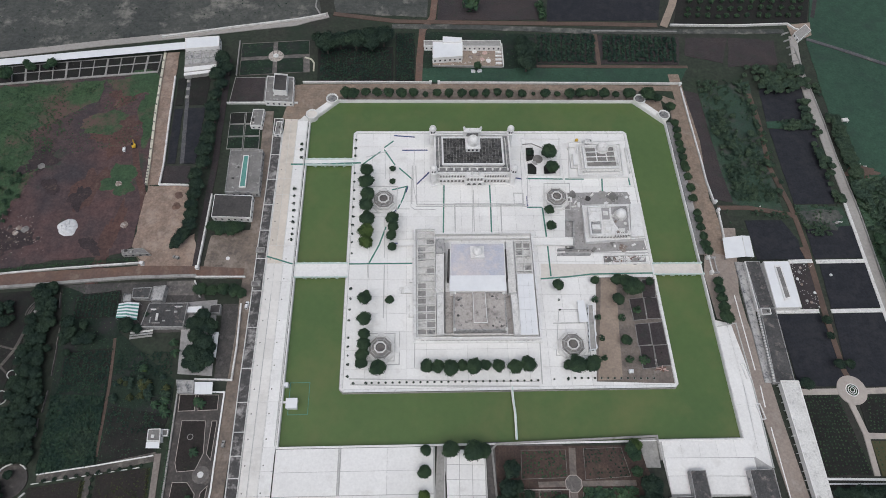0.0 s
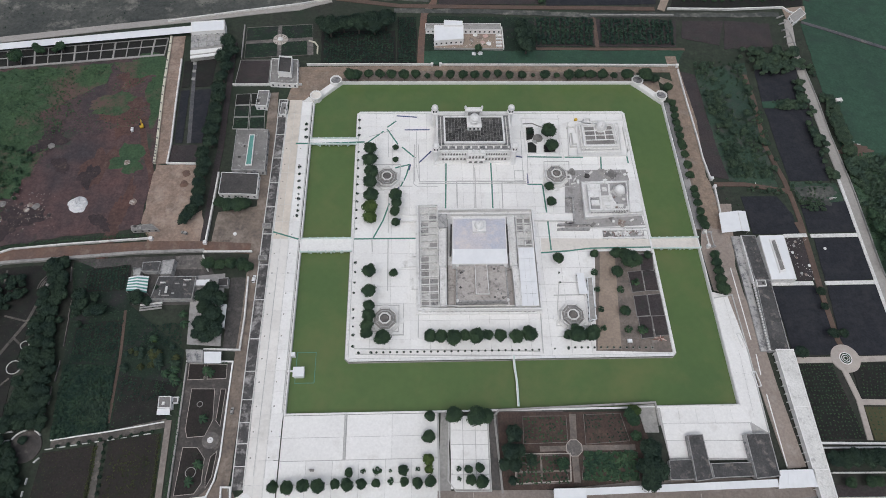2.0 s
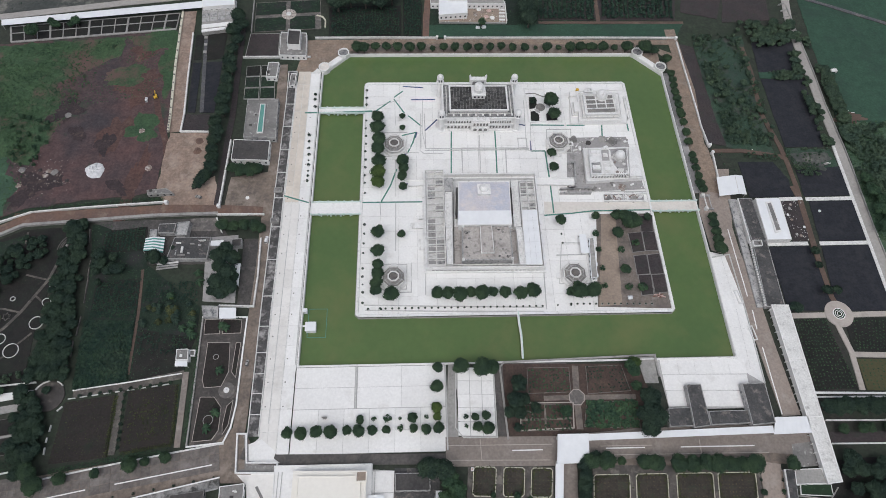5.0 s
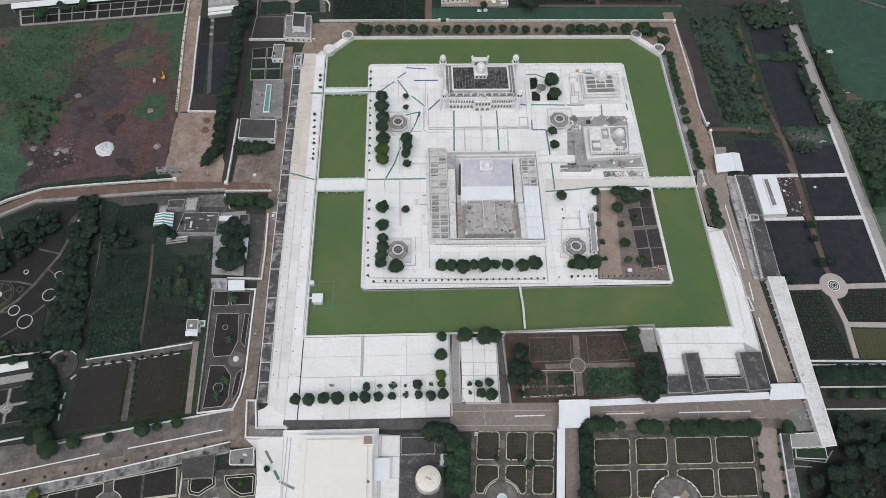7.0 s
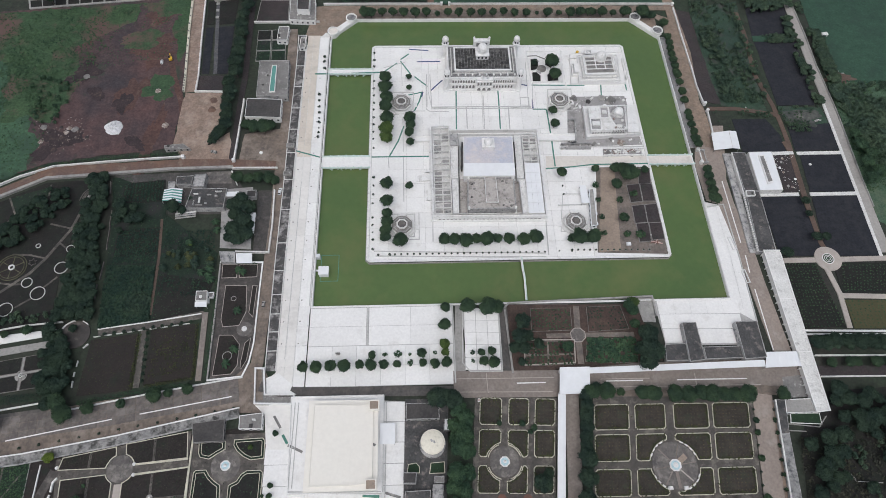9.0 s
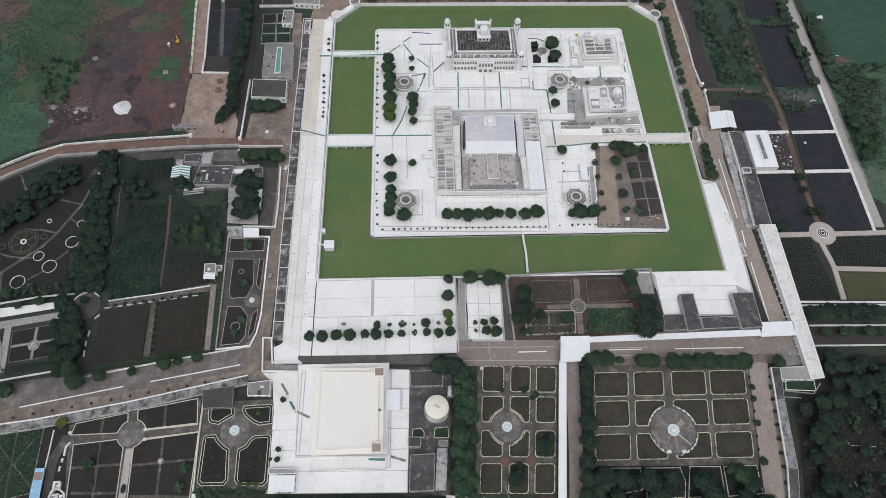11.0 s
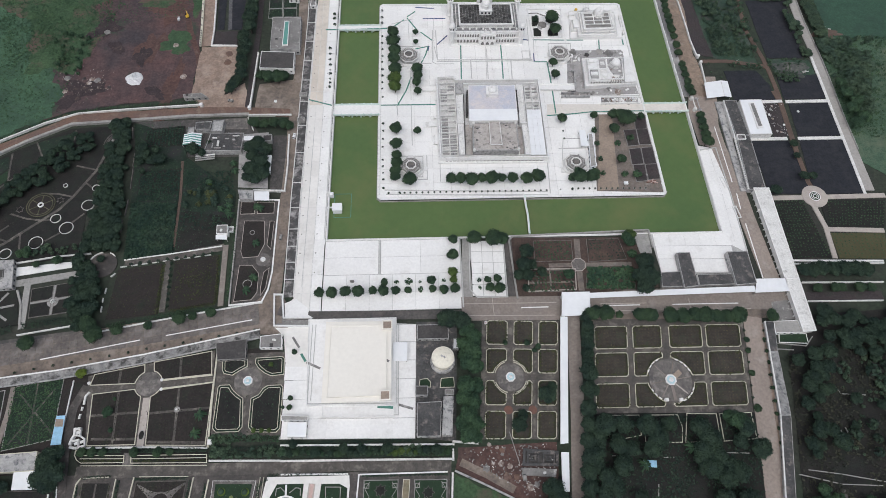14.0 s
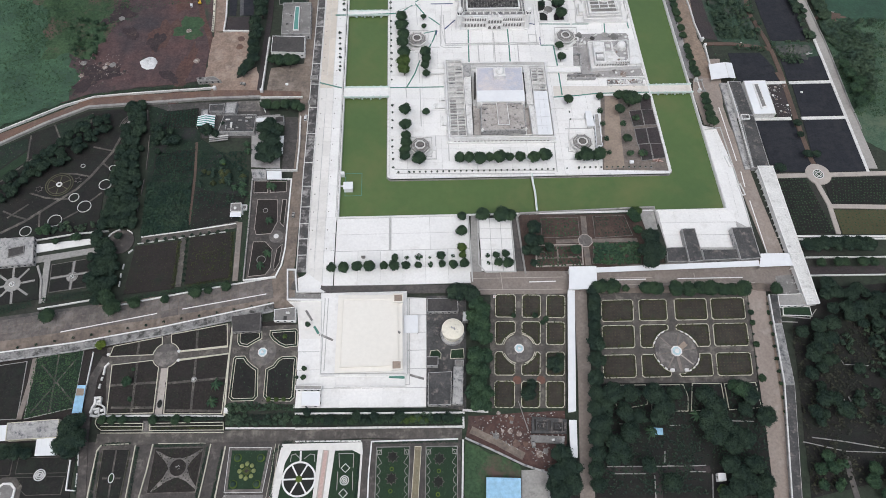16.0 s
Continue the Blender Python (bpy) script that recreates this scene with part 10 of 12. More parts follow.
flat("site_lawn", [(-53.3, -168.0), (-25.5, -181.1), (-24.4, -183.7), (-27.5, -214.6), (-56.4, -213.6)], WEEDY, "rough green lawn below the site", "ground", 0.08)
flat("site_pad", [(-24.5, -184.3), (-12.5, -184.1), (-10.8, -191.6), (-15.5, -215.1), (-27.5, -214.6)], CONC, "pale cracked concrete pad", "paving", 0.25)
wall([(-52.8, -167.1), (-38.2, -174.0), (-22.9, -181.8), (-11.4, -186.0), (-11.6, -198.2)], 1.2, 0.7, AGED)
wall([(-54.0, -167.9), (-57.0, -213.6)], 1.2, 0.7)
t = thing("foundation", "dark square concrete foundation with inner cells", "foundation")
q = [(-16.3, -157.2), (2.2, -159.2), (1.2, -166.8), (-17.5, -165.9)]
part("rim", rim(B(), q, 1.2, -0.3, 1.6), DARKSTAIN, t)
part("floor", block(inset(q, 0.8), -0.3, 0.4), DARKROOF, t)
for u0, u1 in ((0.12, 0.46), (0.56, 0.9)):
    part("cell_rim", rim(B(), sub(q, u0, 0.15, u1, 0.9), 0.7, 0.3, 1.4), DARKSTAIN, t)
    part("cell_core", rim(B(), sub(q, u0 + 0.1, 0.35, u1 - 0.1, 0.7), 0.6, 0.3, 1.3), DARKSTAIN, t)
house([(-18.3, -166.9), (0.1, -168.2), (-1.0, -172.1), (-17.3, -170.5)], 1.4, STAINED_AND_SHADE, "low dark block on the building site", STAINED_AND_SHADE, 0.3, "site_block", windows=False)
for i, p in enumerate(((-34.0, -154.6), (-27.3, -157.5), (-36.3, -166.6), (-32.7, -164.0), (-28.6, -164.2), (-25.8, -170.8), (-27.5, -159.5), (-24.0, -165.7), (-15.5, -168.6), (-17.8, -171.8), (-10.8, -175.2), (-14.3, -176.4), (-30.0, -156.1), (-21.1, -171.0))):
    material_pile(p, 1.2 + (i % 3) * 0.5, (RUBBLE, REDROAD, STAINED_AND_SHADE, RUBBLE)[i % 4], "mound of rubble on the red building site", 140 + i, "site_mound", "mound")
cover("site_debris", [(-49.2, -156.1), (2.0, -155.1), (-0.1, -170.4), (-11.9, -179.0), (-24.9, -174.8), (-45.5, -162.3)], 150, WEATHERED, "scattered pale debris on the building site", 0.8, 0.25, 83)
cover("site_debris", [(-49.2, -156.1), (2.0, -155.1), (-0.1, -170.4), (-11.2, -184.1), (-24.9, -174.8), (-45.5, -162.3)], 420, STAINED_AND_SHADE, "scattered dark debris on the building site", 1.2, 0.25, 84)
cover("field_debris", [(-313.2, 116.4), (-284.6, 114.4), (-281.1, 96.1), (-305.3, 91.0)], 90, RUBBLE, "scattered rubble on red earth", 0.9, 0.25, 85)
cover("field_debris", [(-327.4, 125.4), (-293.7, 114.5), (-277.2, 87.0), (-311.8, 82.9)], 110, RUBBLE, "scattered rubble on red earth", 0.9, 0.25, 86)
cover("yard_debris", [(181.5, 76.5), (195.0, 76.7), (191.4, 47.0), (180.6, 46.3)], 90, WEATHERED, "scattered pale scrap in the yard", 0.7, 0.25, 87)
cover("yard_debris", [(-16.3, 262.2), (12.9, 263.7), (11.8, 243.6), (-39.7, 244.3), (-39.6, 250.2)], 200, WEATHERED, "scattered clutter in the farmyard", 1.0, 0.25, 88)
cover("wood_undergrowth", [(26.8, -142.2), (112.8, -143.6), (109.1, -170.2), (103.5, -200.5), (15.2, -197.4)], 4200, LEAF_DARK, "low green undergrowth in the wooded garden", 1.4, 0.9, 89)
vehicle((-17.1, -171.1), 10, "small grey truck at the building site", 4.6, 2.0, 2.0, CONC, "truck", "truck")
t = thing("site_mast", "thin grey mast lying across the site", "mast")
part("mast", strip(B(), [(-22.8, -148.4), (-18.9, -164.7)], 0.35, 0.6, 1.0), CONC, t)
sheet_roof([(-43.3, -187.5), (-25.7, -188.5), (-27.6, -210.3), (-45.1, -209.7)], 4.0, BLUE, "large light-blue sheet roof", "blue_shed")
for x, y, r in ((-3.8, -178.0, 5.9), (-0.3, -184.5, 6.6), (-6.6, -187.9, 6.6), (-0.7, -191.8, 6.6), (-6.4, -196.3, 6.5), (-9.4, -192.4, 5.2),):
    tree((x, y), r, "broad", group="trees by the lower corridor")
flat("tree_court", [(-9.7, -171.4), (6.5, -172.0), (1.5, -215.7), (-13.6, -215.2)], SOIL, "dark soil under trees", "ground", 0.1)

# ---- west gardens and farm plots ----
def gable_awning(lt, rt, lb, rb, eave, ridge, n):
    """A striped awning of two slopes that meet on a ridge, on four posts."""
    t = thing("striped_awning", "gabled green and white striped awning on posts", "awning")
    top, low = lerp(lt, rt, 0.5), lerp(lb, rb, 0.5)
    for a, b in ((lt, lb), (rt, rb)):
        for k in range(2 * n):
            p, q, r_, s_ = lerp(a, b, k / n / 2), lerp(a, b, (k + 1) / n / 2), lerp(top, low, (k + 1) / n / 2), lerp(top, low, k / n / 2)
            bm = B()
            lo = [bm.verts.new((*v, z)) for v, z in ((p, eave), (q, eave), (r_, ridge), (s_, ridge))]
            hi = [bm.verts.new((*v, z + 0.1)) for v, z in ((p, eave), (q, eave), (r_, ridge), (s_, ridge))]
            bm.faces.new(lo[::-1])
            bm.faces.new(hi)
            for m in range(4):
                bm.faces.new((lo[m], lo[(m + 1) % 4], hi[(m + 1) % 4], hi[m]))
            part("sheet", bm, TEAL if k % 2 else ROOFWHITE, t, "green awning sheet" if k % 2 else "white awning sheet")
    for p in (lt, rt, lb, rb):
        part("post", block(rect(p[0], p[1], 0.25, 0.25), -0.2, eave), CONC, t)


gable_awning((-224.5, 53.1), (-212.9, 53.6), (-224.3, 44.4), (-212.1, 42.8), 3.2, 4.9, 5)
t = thing("lean_to", "low lean-to of pale weathered roof strips", "shed")
for k in range(3):
    part("roof_strip", strip(B(), [(-214.7, 35.4 - 1.5 * k), (-202.2, 36.9 - 1.5 * k)], 1.1, 2.3 - 0.25 * k, 2.45 - 0.25 * k), (WEATHERED, AGED, CONC)[k], t)
part("back_wall", strip(B(), [(-215.4, 37.8), (-202.1, 39.0)], 0.4, -0.2, 2.4), AGED, t)
for q, h, m, lab in (([(-206.6, 53.0), (-184.5, 52.8), (-184.8, 37.9), (-209.0, 38.2)], 4.0, DARKSTAIN, "grey stained flat-roofed house"), ([(-217.7, 62.5), (-207.1, 63.0), (-207.5, 56.2), (-217.4, 56.4)], 4.0, DARKSTAIN, "small grey house with rooftop clutter"),
                     ([(-206.2, 63.3), (-199.0, 64.0), (-199.4, 54.3), (-206.3, 54.4)], 4.4, AGED, "small pale house"), ([(-185.3, 51.0), (-176.2, 51.3), (-176.6, 46.5), (-184.6, 46.6)], 3.4, ROOFWHITE, "small house with pale sheet roof"),
                     ([(-222.8, 59.3), (-218.4, 59.2), (-218.1, 54.4), (-222.4, 54.4)], 3.0, AGED, "tiny pale hut"), ([(-172.1, 51.8), (-166.1, 52.2), (-165.8, 46.6), (-171.8, 46.7)], 2.8, DARKROOF, "small dark-roofed hut"),
                     ([(-183.5, 7.7), (-173.9, 7.3), (-173.1, -0.0), (-181.6, 0.4)], 3.0, AGED, "small house with bluish plaster")):
    house(q, h, m, lab + " in the western farm", AGED, 0.6, "farm_house", windows=False)
sheet_roof([(-173.5, 6.4), (-163.7, 6.2), (-163.0, -0.6), (-172.4, -0.5)], 3.2, ROOFWHITE, "pale blue-grey sheet roof by the road", "road_shed")
sheet_roof([(-168.1, 35.0), (-164.6, 35.0), (-164.1, 20.0), (-166.9, 20.4)], 3.2, ROOFWHITE, "narrow white sheet roof", "road_shed")
flat("farm_court", [(-261.1, 66.8), (-184.5, 69.3), (-172.7, 51.1), (-170.3, 36.2), (-220.5, 36.8), (-223.8, 51.7)], PATHDARK, "grey-brown farm court", "paving", 0.1)
flat("paved_court", [(-200.8, 68.6), (-184.4, 69.0), (-183.5, 59.4), (-199.8, 59.5)], COURTPAVE, "worn paved court", "paving", 0.15)
flat("tree_court", [(-188.9, 54.7), (-169.5, 56.4), (-165.7, 10.4), (-184.8, 11.9)], SITEFLOOR, "pale worn concrete court under trees", "paving", 0.16)
rng = random.Random(77)
for q in ([(-206.0, 52.4), (-185.1, 52.2), (-185.4, 38.5), (-208.3, 38.8)],):
    for k in range(9):
        p = quad_uv(q, rng.uniform(0.08, 0.92), rng.uniform(0.1, 0.9))
        t = thing("roof_clutter", "weathered concrete upstand on the farm roof", "roof upstand", "roof upstands")
        part("block", block(rect(p[0], p[1], rng.uniform(0.8, 4.5), rng.uniform(0.4, 1.2), rng.choice((0, 90))), 3.9, 4.6 + 0.05 * k), (AGED, CONC, WEATHERED)[k % 3], t)
road("farm_track", [(-223.4, 33.2), (-220.3, 5.3), (-218.6, -31.5)], 1.6, BROWNTRACK, "narrow brown track between crops", 0.22)
flat("long_court", [(-165.7, 53.5), (-155.3, 53.3), (-154.6, 7.9), (-164.4, 8.6)], PATHDARK, "long dark court with white walls", "ground", 0.15)
wall([(-155.0, 53.3), (-154.0, 26.9), (-154.3, 7.6), (-174.4, 8.4)], 1.8, 0.7)
wall([(-184.3, 68.5), (-179.6, 57.7)], 1.5, 0.6)
flat("west_fields", [(-260.7, 65.1), (-225.2, 64.7), (-222.0, 36.8), (-185.4, 8.3), (-185.9, -11.1), (-188.5, -31.9), (-246.8, -40.1), (-252.9, 25.3)], GRASS, "dark green farm plots", "field", 0.05)
flat("veg_soil", [(-218.0, -5.1), (-185.2, -11.1), (-189.9, -31.6), (-217.4, -35.4)], SOIL, "bare dark soil plot", "field", 0.09)
flat("veg_soil", [(-252.0, 60.1), (-226.4, 63.1), (-223.9, 45.4), (-251.2, 45.7)], SOIL, "dark soil plot with vegetable rows", "field", 0.09)
flat("veg_soil", [(-248.7, 25.3), (-222.8, 27.9), (-222.3, 7.5), (-247.9, 6.5)], SOIL, "dark plot with weedy rows", "field", 0.085)
cover("leafy_crop", [(-249.7, 0.9), (-221.6, -0.2), (-218.5, -35.1), (-246.4, -39.3)], 5200, LEAF_CROP, "dense broad-leaved dark green crop", 1.9, 1.0, 60)
cover("leafy_crop", [(-249.7, 0.9), (-221.6, -0.2), (-218.5, -35.1), (-246.4, -39.3)], 4200, LEAF_DARK, "dense dark leaves between the crop", 1.8, 0.8, 61)
crop("veg_rows", [(-247.8, 24.5), (-222.9, 27.1), (-221.2, 1.9), (-247.4, 2.3)], 18, 26, LEAF_CROP, "rows of green vegetables", 1.3, 0.5, 0.75, 61, 3)
crop("veg_rows", [(-251.1, 59.3), (-226.8, 62.3), (-224.6, 46.0), (-250.7, 46.4)], 12, 20, LEAF_CROP, "rows of green vegetables", 1.3, 0.5, 0.75, 62, 3)
crop("veg_rows", [(-219.6, 26.3), (-188.3, 24.4), (-187.3, 11.2), (-219.1, 11.7)], 18, 12, LEAF_CROP, "rows of green vegetables on dark soil", 1.3, 0.5, 0.6, 63, 3)
crop("veg_rows", [(-218.0, -5.1), (-185.9, -11.1), (-190.8, -20.3), (-217.2, -19.8)], 16, 8, LEAF_CROP, "thin weeds on dark soil", 1.3, 0.4, 0.5, 64, 3)
rng = random.Random(33)
pq = [(-218.5, 9.8), (-187.6, 10.0), (-186.3, -1.7), (-217.3, -2.7)]
for i in range(30):
    p = quad_uv(pq, rng.random(), rng.random())
    palm(p, rng.uniform(1.9, 2.9), rng.uniform(2.4, 3.6), "banana plants", LEAF_MOSS if i % 3 == 0 else LEAF_DARK)
for p in [(-188.3, -3.4), (-188.5, -7.8), (-186.4, -10.0), (-189.4, 29.5), (-187.7, 23.8), (-203.3, 14.9), (-193.1, -5.5)]:
    palm(p, 3.0, 3.6, "banana plants", LEAF_MID)
for x, y, r in ((-202.3, 13.8, 1.4),):
    tree((x, y), r, "light", group="yellow-leaved tree among palms")
for x, y, r in ((-173.8, 43.7, 5.3), (-177.1, 38.9, 5.8), (-168.3, 37.2, 5.8), (-215.4, 38.9, 5.2), (-206.9, 46.2, 2.6), (-210.4, 37.4, 3.4),):
    tree((x, y), r, "broad", group="trees of the western farm")
for x, y, r in ((-176.0, 32.2, 5.7), (-170.8, 27.4, 6.3), (-175.4, 21.6, 6.2), (-168.2, 18.7, 5.9), (-172.6, 14.7, 5.3), (-178.0, 16.5, 4.5), (-167.3, 25.5, 3.7),):
    tree((x, y), r, "broad", group="trees of the western farm")
for x, y, r in ((-178.5, 61.0, 4.2), (-171.9, 60.3, 3.9), (-165.2, 60.9, 4.2), (-158.4, 59.8, 4.5), (-154.9, 58.7, 3.6),):
    tree((x, y), r, "round", group="trees by the brown yard")
house([(-193.0, -18.7), (-186.5, -18.6), (-185.7, -25.0), (-192.5, -24.9)], 4.0, STAINED_AND_SHADE, "small white hut with grey roof in the plots", WHITE, 0.4, "hut")
sheet_roof([(-193.1, -25.0), (-186.3, -25.1), (-185.9, -28.5), (-192.8, -28.2)], 3.2, ROOFWHITE, "white porch sheet of the hut", "porch_roof")
t = thing("cistern", "small open concrete cistern beside the hut", "cistern")
c = (-185.3, -20.1)
part("rim", rim(B(), rect(c[0], c[1], 3.6, 3.6), 0.5, -0.2, 1.6), WHITE, t)
part("water", block(rect(c[0], c[1], 2.8, 2.8), 0.2, 0.9), STAINED_AND_SHADE, t)
road("plot_path", [(-245.8, -41.4), (-216.9, -37.6), (-187.9, -31.9)], 4.6, GARDENGREY, "grey walk with white edging between plots", 0.2)
wall([(-246.2, -39.8), (-217.9, -36.0), (-189.2, -31.5)], 0.8, 0.6, WHITE, cap=False)
for i in range(9):
    a, b = lerp((-247.7, -44.4), (-192.7, -37.0), i / 9), lerp((-247.7, -44.4), (-192.7, -37.0), (i + 0.6) / 9)
    wall([a, b], 0.7, 0.4, WEATHERED, "short white kerb length", False, "walk_kerb")
for i in range(10):
    p = lerp((-241.5, -43.0), (-194.2, -36.6), i / 9)
    tree((p[0], p[1]), 1.3, "shrub", group="walk shrubs")
road("plot_path", [(-220.1, -40.8), (-218.3, -74.1)], 3.4, GARDENGREY, "grey-tan path between dark plots", 0.2)
road("plot_path", [(-187.1, -30.6), (-185.2, -71.2)], 3.2, LANEPAVE, "grey-tan path beside the plots", 0.2)
for q in ([(-248.5, -46.1), (-223.0, -42.7), (-220.6, -75.2), (-249.4, -78.1)], [(-216.1, -40.9), (-190.7, -37.4), (-188.1, -69.3), (-214.8, -72.9)]):
    flat("dark_plot", q, GARDENSOIL, "dark brown plot with sparse weeds", "field", 0.12)
    crop("plot_weeds", q, 22, 22, LEAF_MOSS, "sparse weeds on the dark plot", 0.7, 0.3, 0.35, 65, 1)
hedge([(-222.2, -43.4), (-221.0, -75.2)], 2.6, 1.2, LEAF_MOSS, 4.0, "rough green border hedge")
hedge([(-190.7, -37.4), (-188.1, -69.3), (-214.0, -73.6)], 2.0, 1.0, LEAF_MOSS, 4.0, "rough green border hedge")
for i in range(8):
    p = lerp((-217.7, -42.8), (-215.4, -70.5), i / 7)
    tree((p[0], p[1]), 1.3, "shrub", group="walk shrubs")
cover("plot_weeds", [(-213.5, -45.0), (-193.0, -42.0), (-191.0, -66.0), (-212.5, -69.0)], 260, LEAF_MOSS, "olive weed clumps on the dark plot", 1.2, 0.4, 91)
# long garden by the road
flat("long_garden", [(-183.0, 1.3), (-158.0, 0.7), (-158.0, -18.1), (-157.8, -50.0), (-159.2, -61.7), (-161.9, -69.5), (-179.2, -70.2)], DARKPAVE, "long worn grey-brown garden floor by the road", "ground", 0.12)
wall([(-183.0, 1.7), (-157.3, 1.1), (-157.3, -18.1), (-157.1, -50.1), (-158.5, -61.7), (-161.5, -69.5), (-180.4, -71.2)], 0.9, 0.6, WHITE)
wall([(-182.6, 0.8), (-181.3, -33.3), (-180.2, -70.5)], 0.9, 0.6, CONC)
c = (-163.4, -41.5)
for q in ([(-181.4, 0.4), (-172.6, 0.2), (-171.8, -8.7), (-180.8, -8.9)], [(-171.2, 0.1), (-160.2, -0.2), (-159.8, -8.5), (-170.3, -8.7)], [(-177.8, -13.7), (-165.1, -14.0), (-163.6, -30.9), (-166.7, -39.4), (-176.0, -40.0), (-177.6, -35.5)],
          [(-177.3, -44.8), (-169.6, -45.0), (-165.0, -50.6), (-164.8, -63.0), (-167.7, -67.9), (-178.0, -68.7)], [(-161.9, -14.1), (-159.0, -14.2), (-159.4, -34.7), (-162.2, -31.4)], [(-162.3, -49.9), (-159.1, -46.8), (-160.0, -60.1), (-162.6, -65.4), (-163.3, -60.8)]):
    bed(q, GARDENSOIL, "long bed of dark soil with pale kerb", CREAMTAN, 0.28, 0.45)
round_fountain(c, 4.4, "small round white fountain in the long garden", MARBLE, paving=COURTPAVE)
for p, r in (((-171.9, -22.4), 1.6), ((-171.1, -57.5), 2.7)):
    t = thing("ring_bed", "round bed with a thin pale kerb", "ring bed", "ring beds")
    part("kerb", ring(B(), disc(p[0], p[1], r), disc(p[0], p[1], r - 0.3), -0.2, 0.6), CONC, t)
for p in [(-168.6, -30.4), (-167.4, -53.7), (-171.0, -62.1), (-171.1, -3.9), (-168.5, -5.3)]:
    palm(p, 3.0, 3.0, "garden palms")
hedge([(-183.2, -10.1), (-181.4, -41.4), (-181.4, -68.6)], 2.0, 1.4, LEAF_MID, 3.5, "loose green hedge beside the long garden")
hedge([(-181.1, 1.3), (-160.2, 0.7)], 1.6, 1.2, LEAF_MID, 3.5, "loose green hedge at the garden's end")

# garden with rings in the far west
flat("ring_garden", [(-352.4, 30.2), (-335.9, 42.6), (-301.6, 61.8), (-272.5, 63.4), (-276.7, 2.9), (-274.2, -36.9), (-330.8, -42.5), (-374.6, -46.5), (-397.3, 17.8)], SOIL, "dark bare garden with pale rings", "ground", 0.1)
flat("garden_green", [(-352.8, 32.4), (-336.6, 39.1), (-334.1, 30.0), (-347.6, 14.7)], GRASS, "dark green garden corner", "ground", 0.12)
flat("garden_green", [(-347.2, 13.4), (-333.7, 28.6), (-332.3, 20.7), (-344.8, 5.3)], LAWN, "fresh green garden corner", "ground", 0.12)
flat("garden_green", [(-321.1, 49.9), (-298.6, 58.8), (-298.0, 51.3), (-314.6, 37.6)], GRASS, "green strip of garden", "ground", 0.12)
for p, r in (((-294.4, 15.3), 1.50), ((-274.6, 13.0), 2.49), ((-273.7, 22.6), 1.60), ((-276.9, 0.1), 3.92), ((-294.3, -9.4), 3.20), ((-286.2, -16.4), 4.27), ((-301.9, -26.4), 4.27), ((-317.8, -33.7), 3.56), ((-328.4, -40.6), 2.49)):
    t = thing("ring_bed", "round bed with a white ring kerb", "ring bed", "ring beds")
    part("kerb", ring(B(), disc(p[0], p[1], r), disc(p[0], p[1], r - 0.34), -0.2, 0.6), WEATHERED, t)
    part("soil", block(disc(p[0], p[1], r - 0.5), -0.2, 0.3), SOIL, t)
for c, R_ in (((-306.0, 0.8), 8.7), ((-324.3, 16.9), 6.1)):
    t = thing("wheel_bed", "wheel-shaped garden bed with olive hedge rims and spokes", "wheel bed", "wheel beds")
    part("ground", block(disc(c[0], c[1], R_ - 0.4, 40), -0.2, 0.26), GARDENSOIL, t)
    for k in (1.0, 0.84):
        part("rim", ring(B(), disc(c[0], c[1], R_ * k, 40), disc(c[0], c[1], R_ * k - 0.4, 40), -0.2, 0.55), MOSSKERB, t)
    part("hub", ring(B(), disc(c[0], c[1], R_ * 0.21), disc(c[0], c[1], R_ * 0.12), -0.2, 0.8), MARBLE, t)
    for k in range(6):
        a = k / 6 * 6.283 + 0.5
        part("spoke", strip(B(), [(c[0] + R_ * 0.22 * math.cos(a), c[1] + R_ * 0.22 * math.sin(a)), (c[0] + R_ * 0.86 * math.cos(a), c[1] + R_ * 0.86 * math.sin(a))], 0.45, -0.2, 0.5), MOSSKERB, t)


def star(cx, cy, r, n=8, k=0.55, turn=0.0):
    return [(cx + (r if i % 2 == 0 else r * k) * math.cos(math.pi * i / n + turn), cy + (r if i % 2 == 0 else r * k) * math.sin(math.pi * i / n + turn)) for i in range(2 * n)]


for p in ((-294.7, 4.1), (-318.0, -2.4)):
    t = thing("star_bed", "star-shaped bed with a pale kerb", "star bed", "star beds")
    part("kerb", ring(B(), star(p[0], p[1], 2.6, 6, 0.58, 1.57), star(p[0], p[1], 2.3, 6, 0.58, 1.57), -0.2, 0.55), COURTPAVE, t)
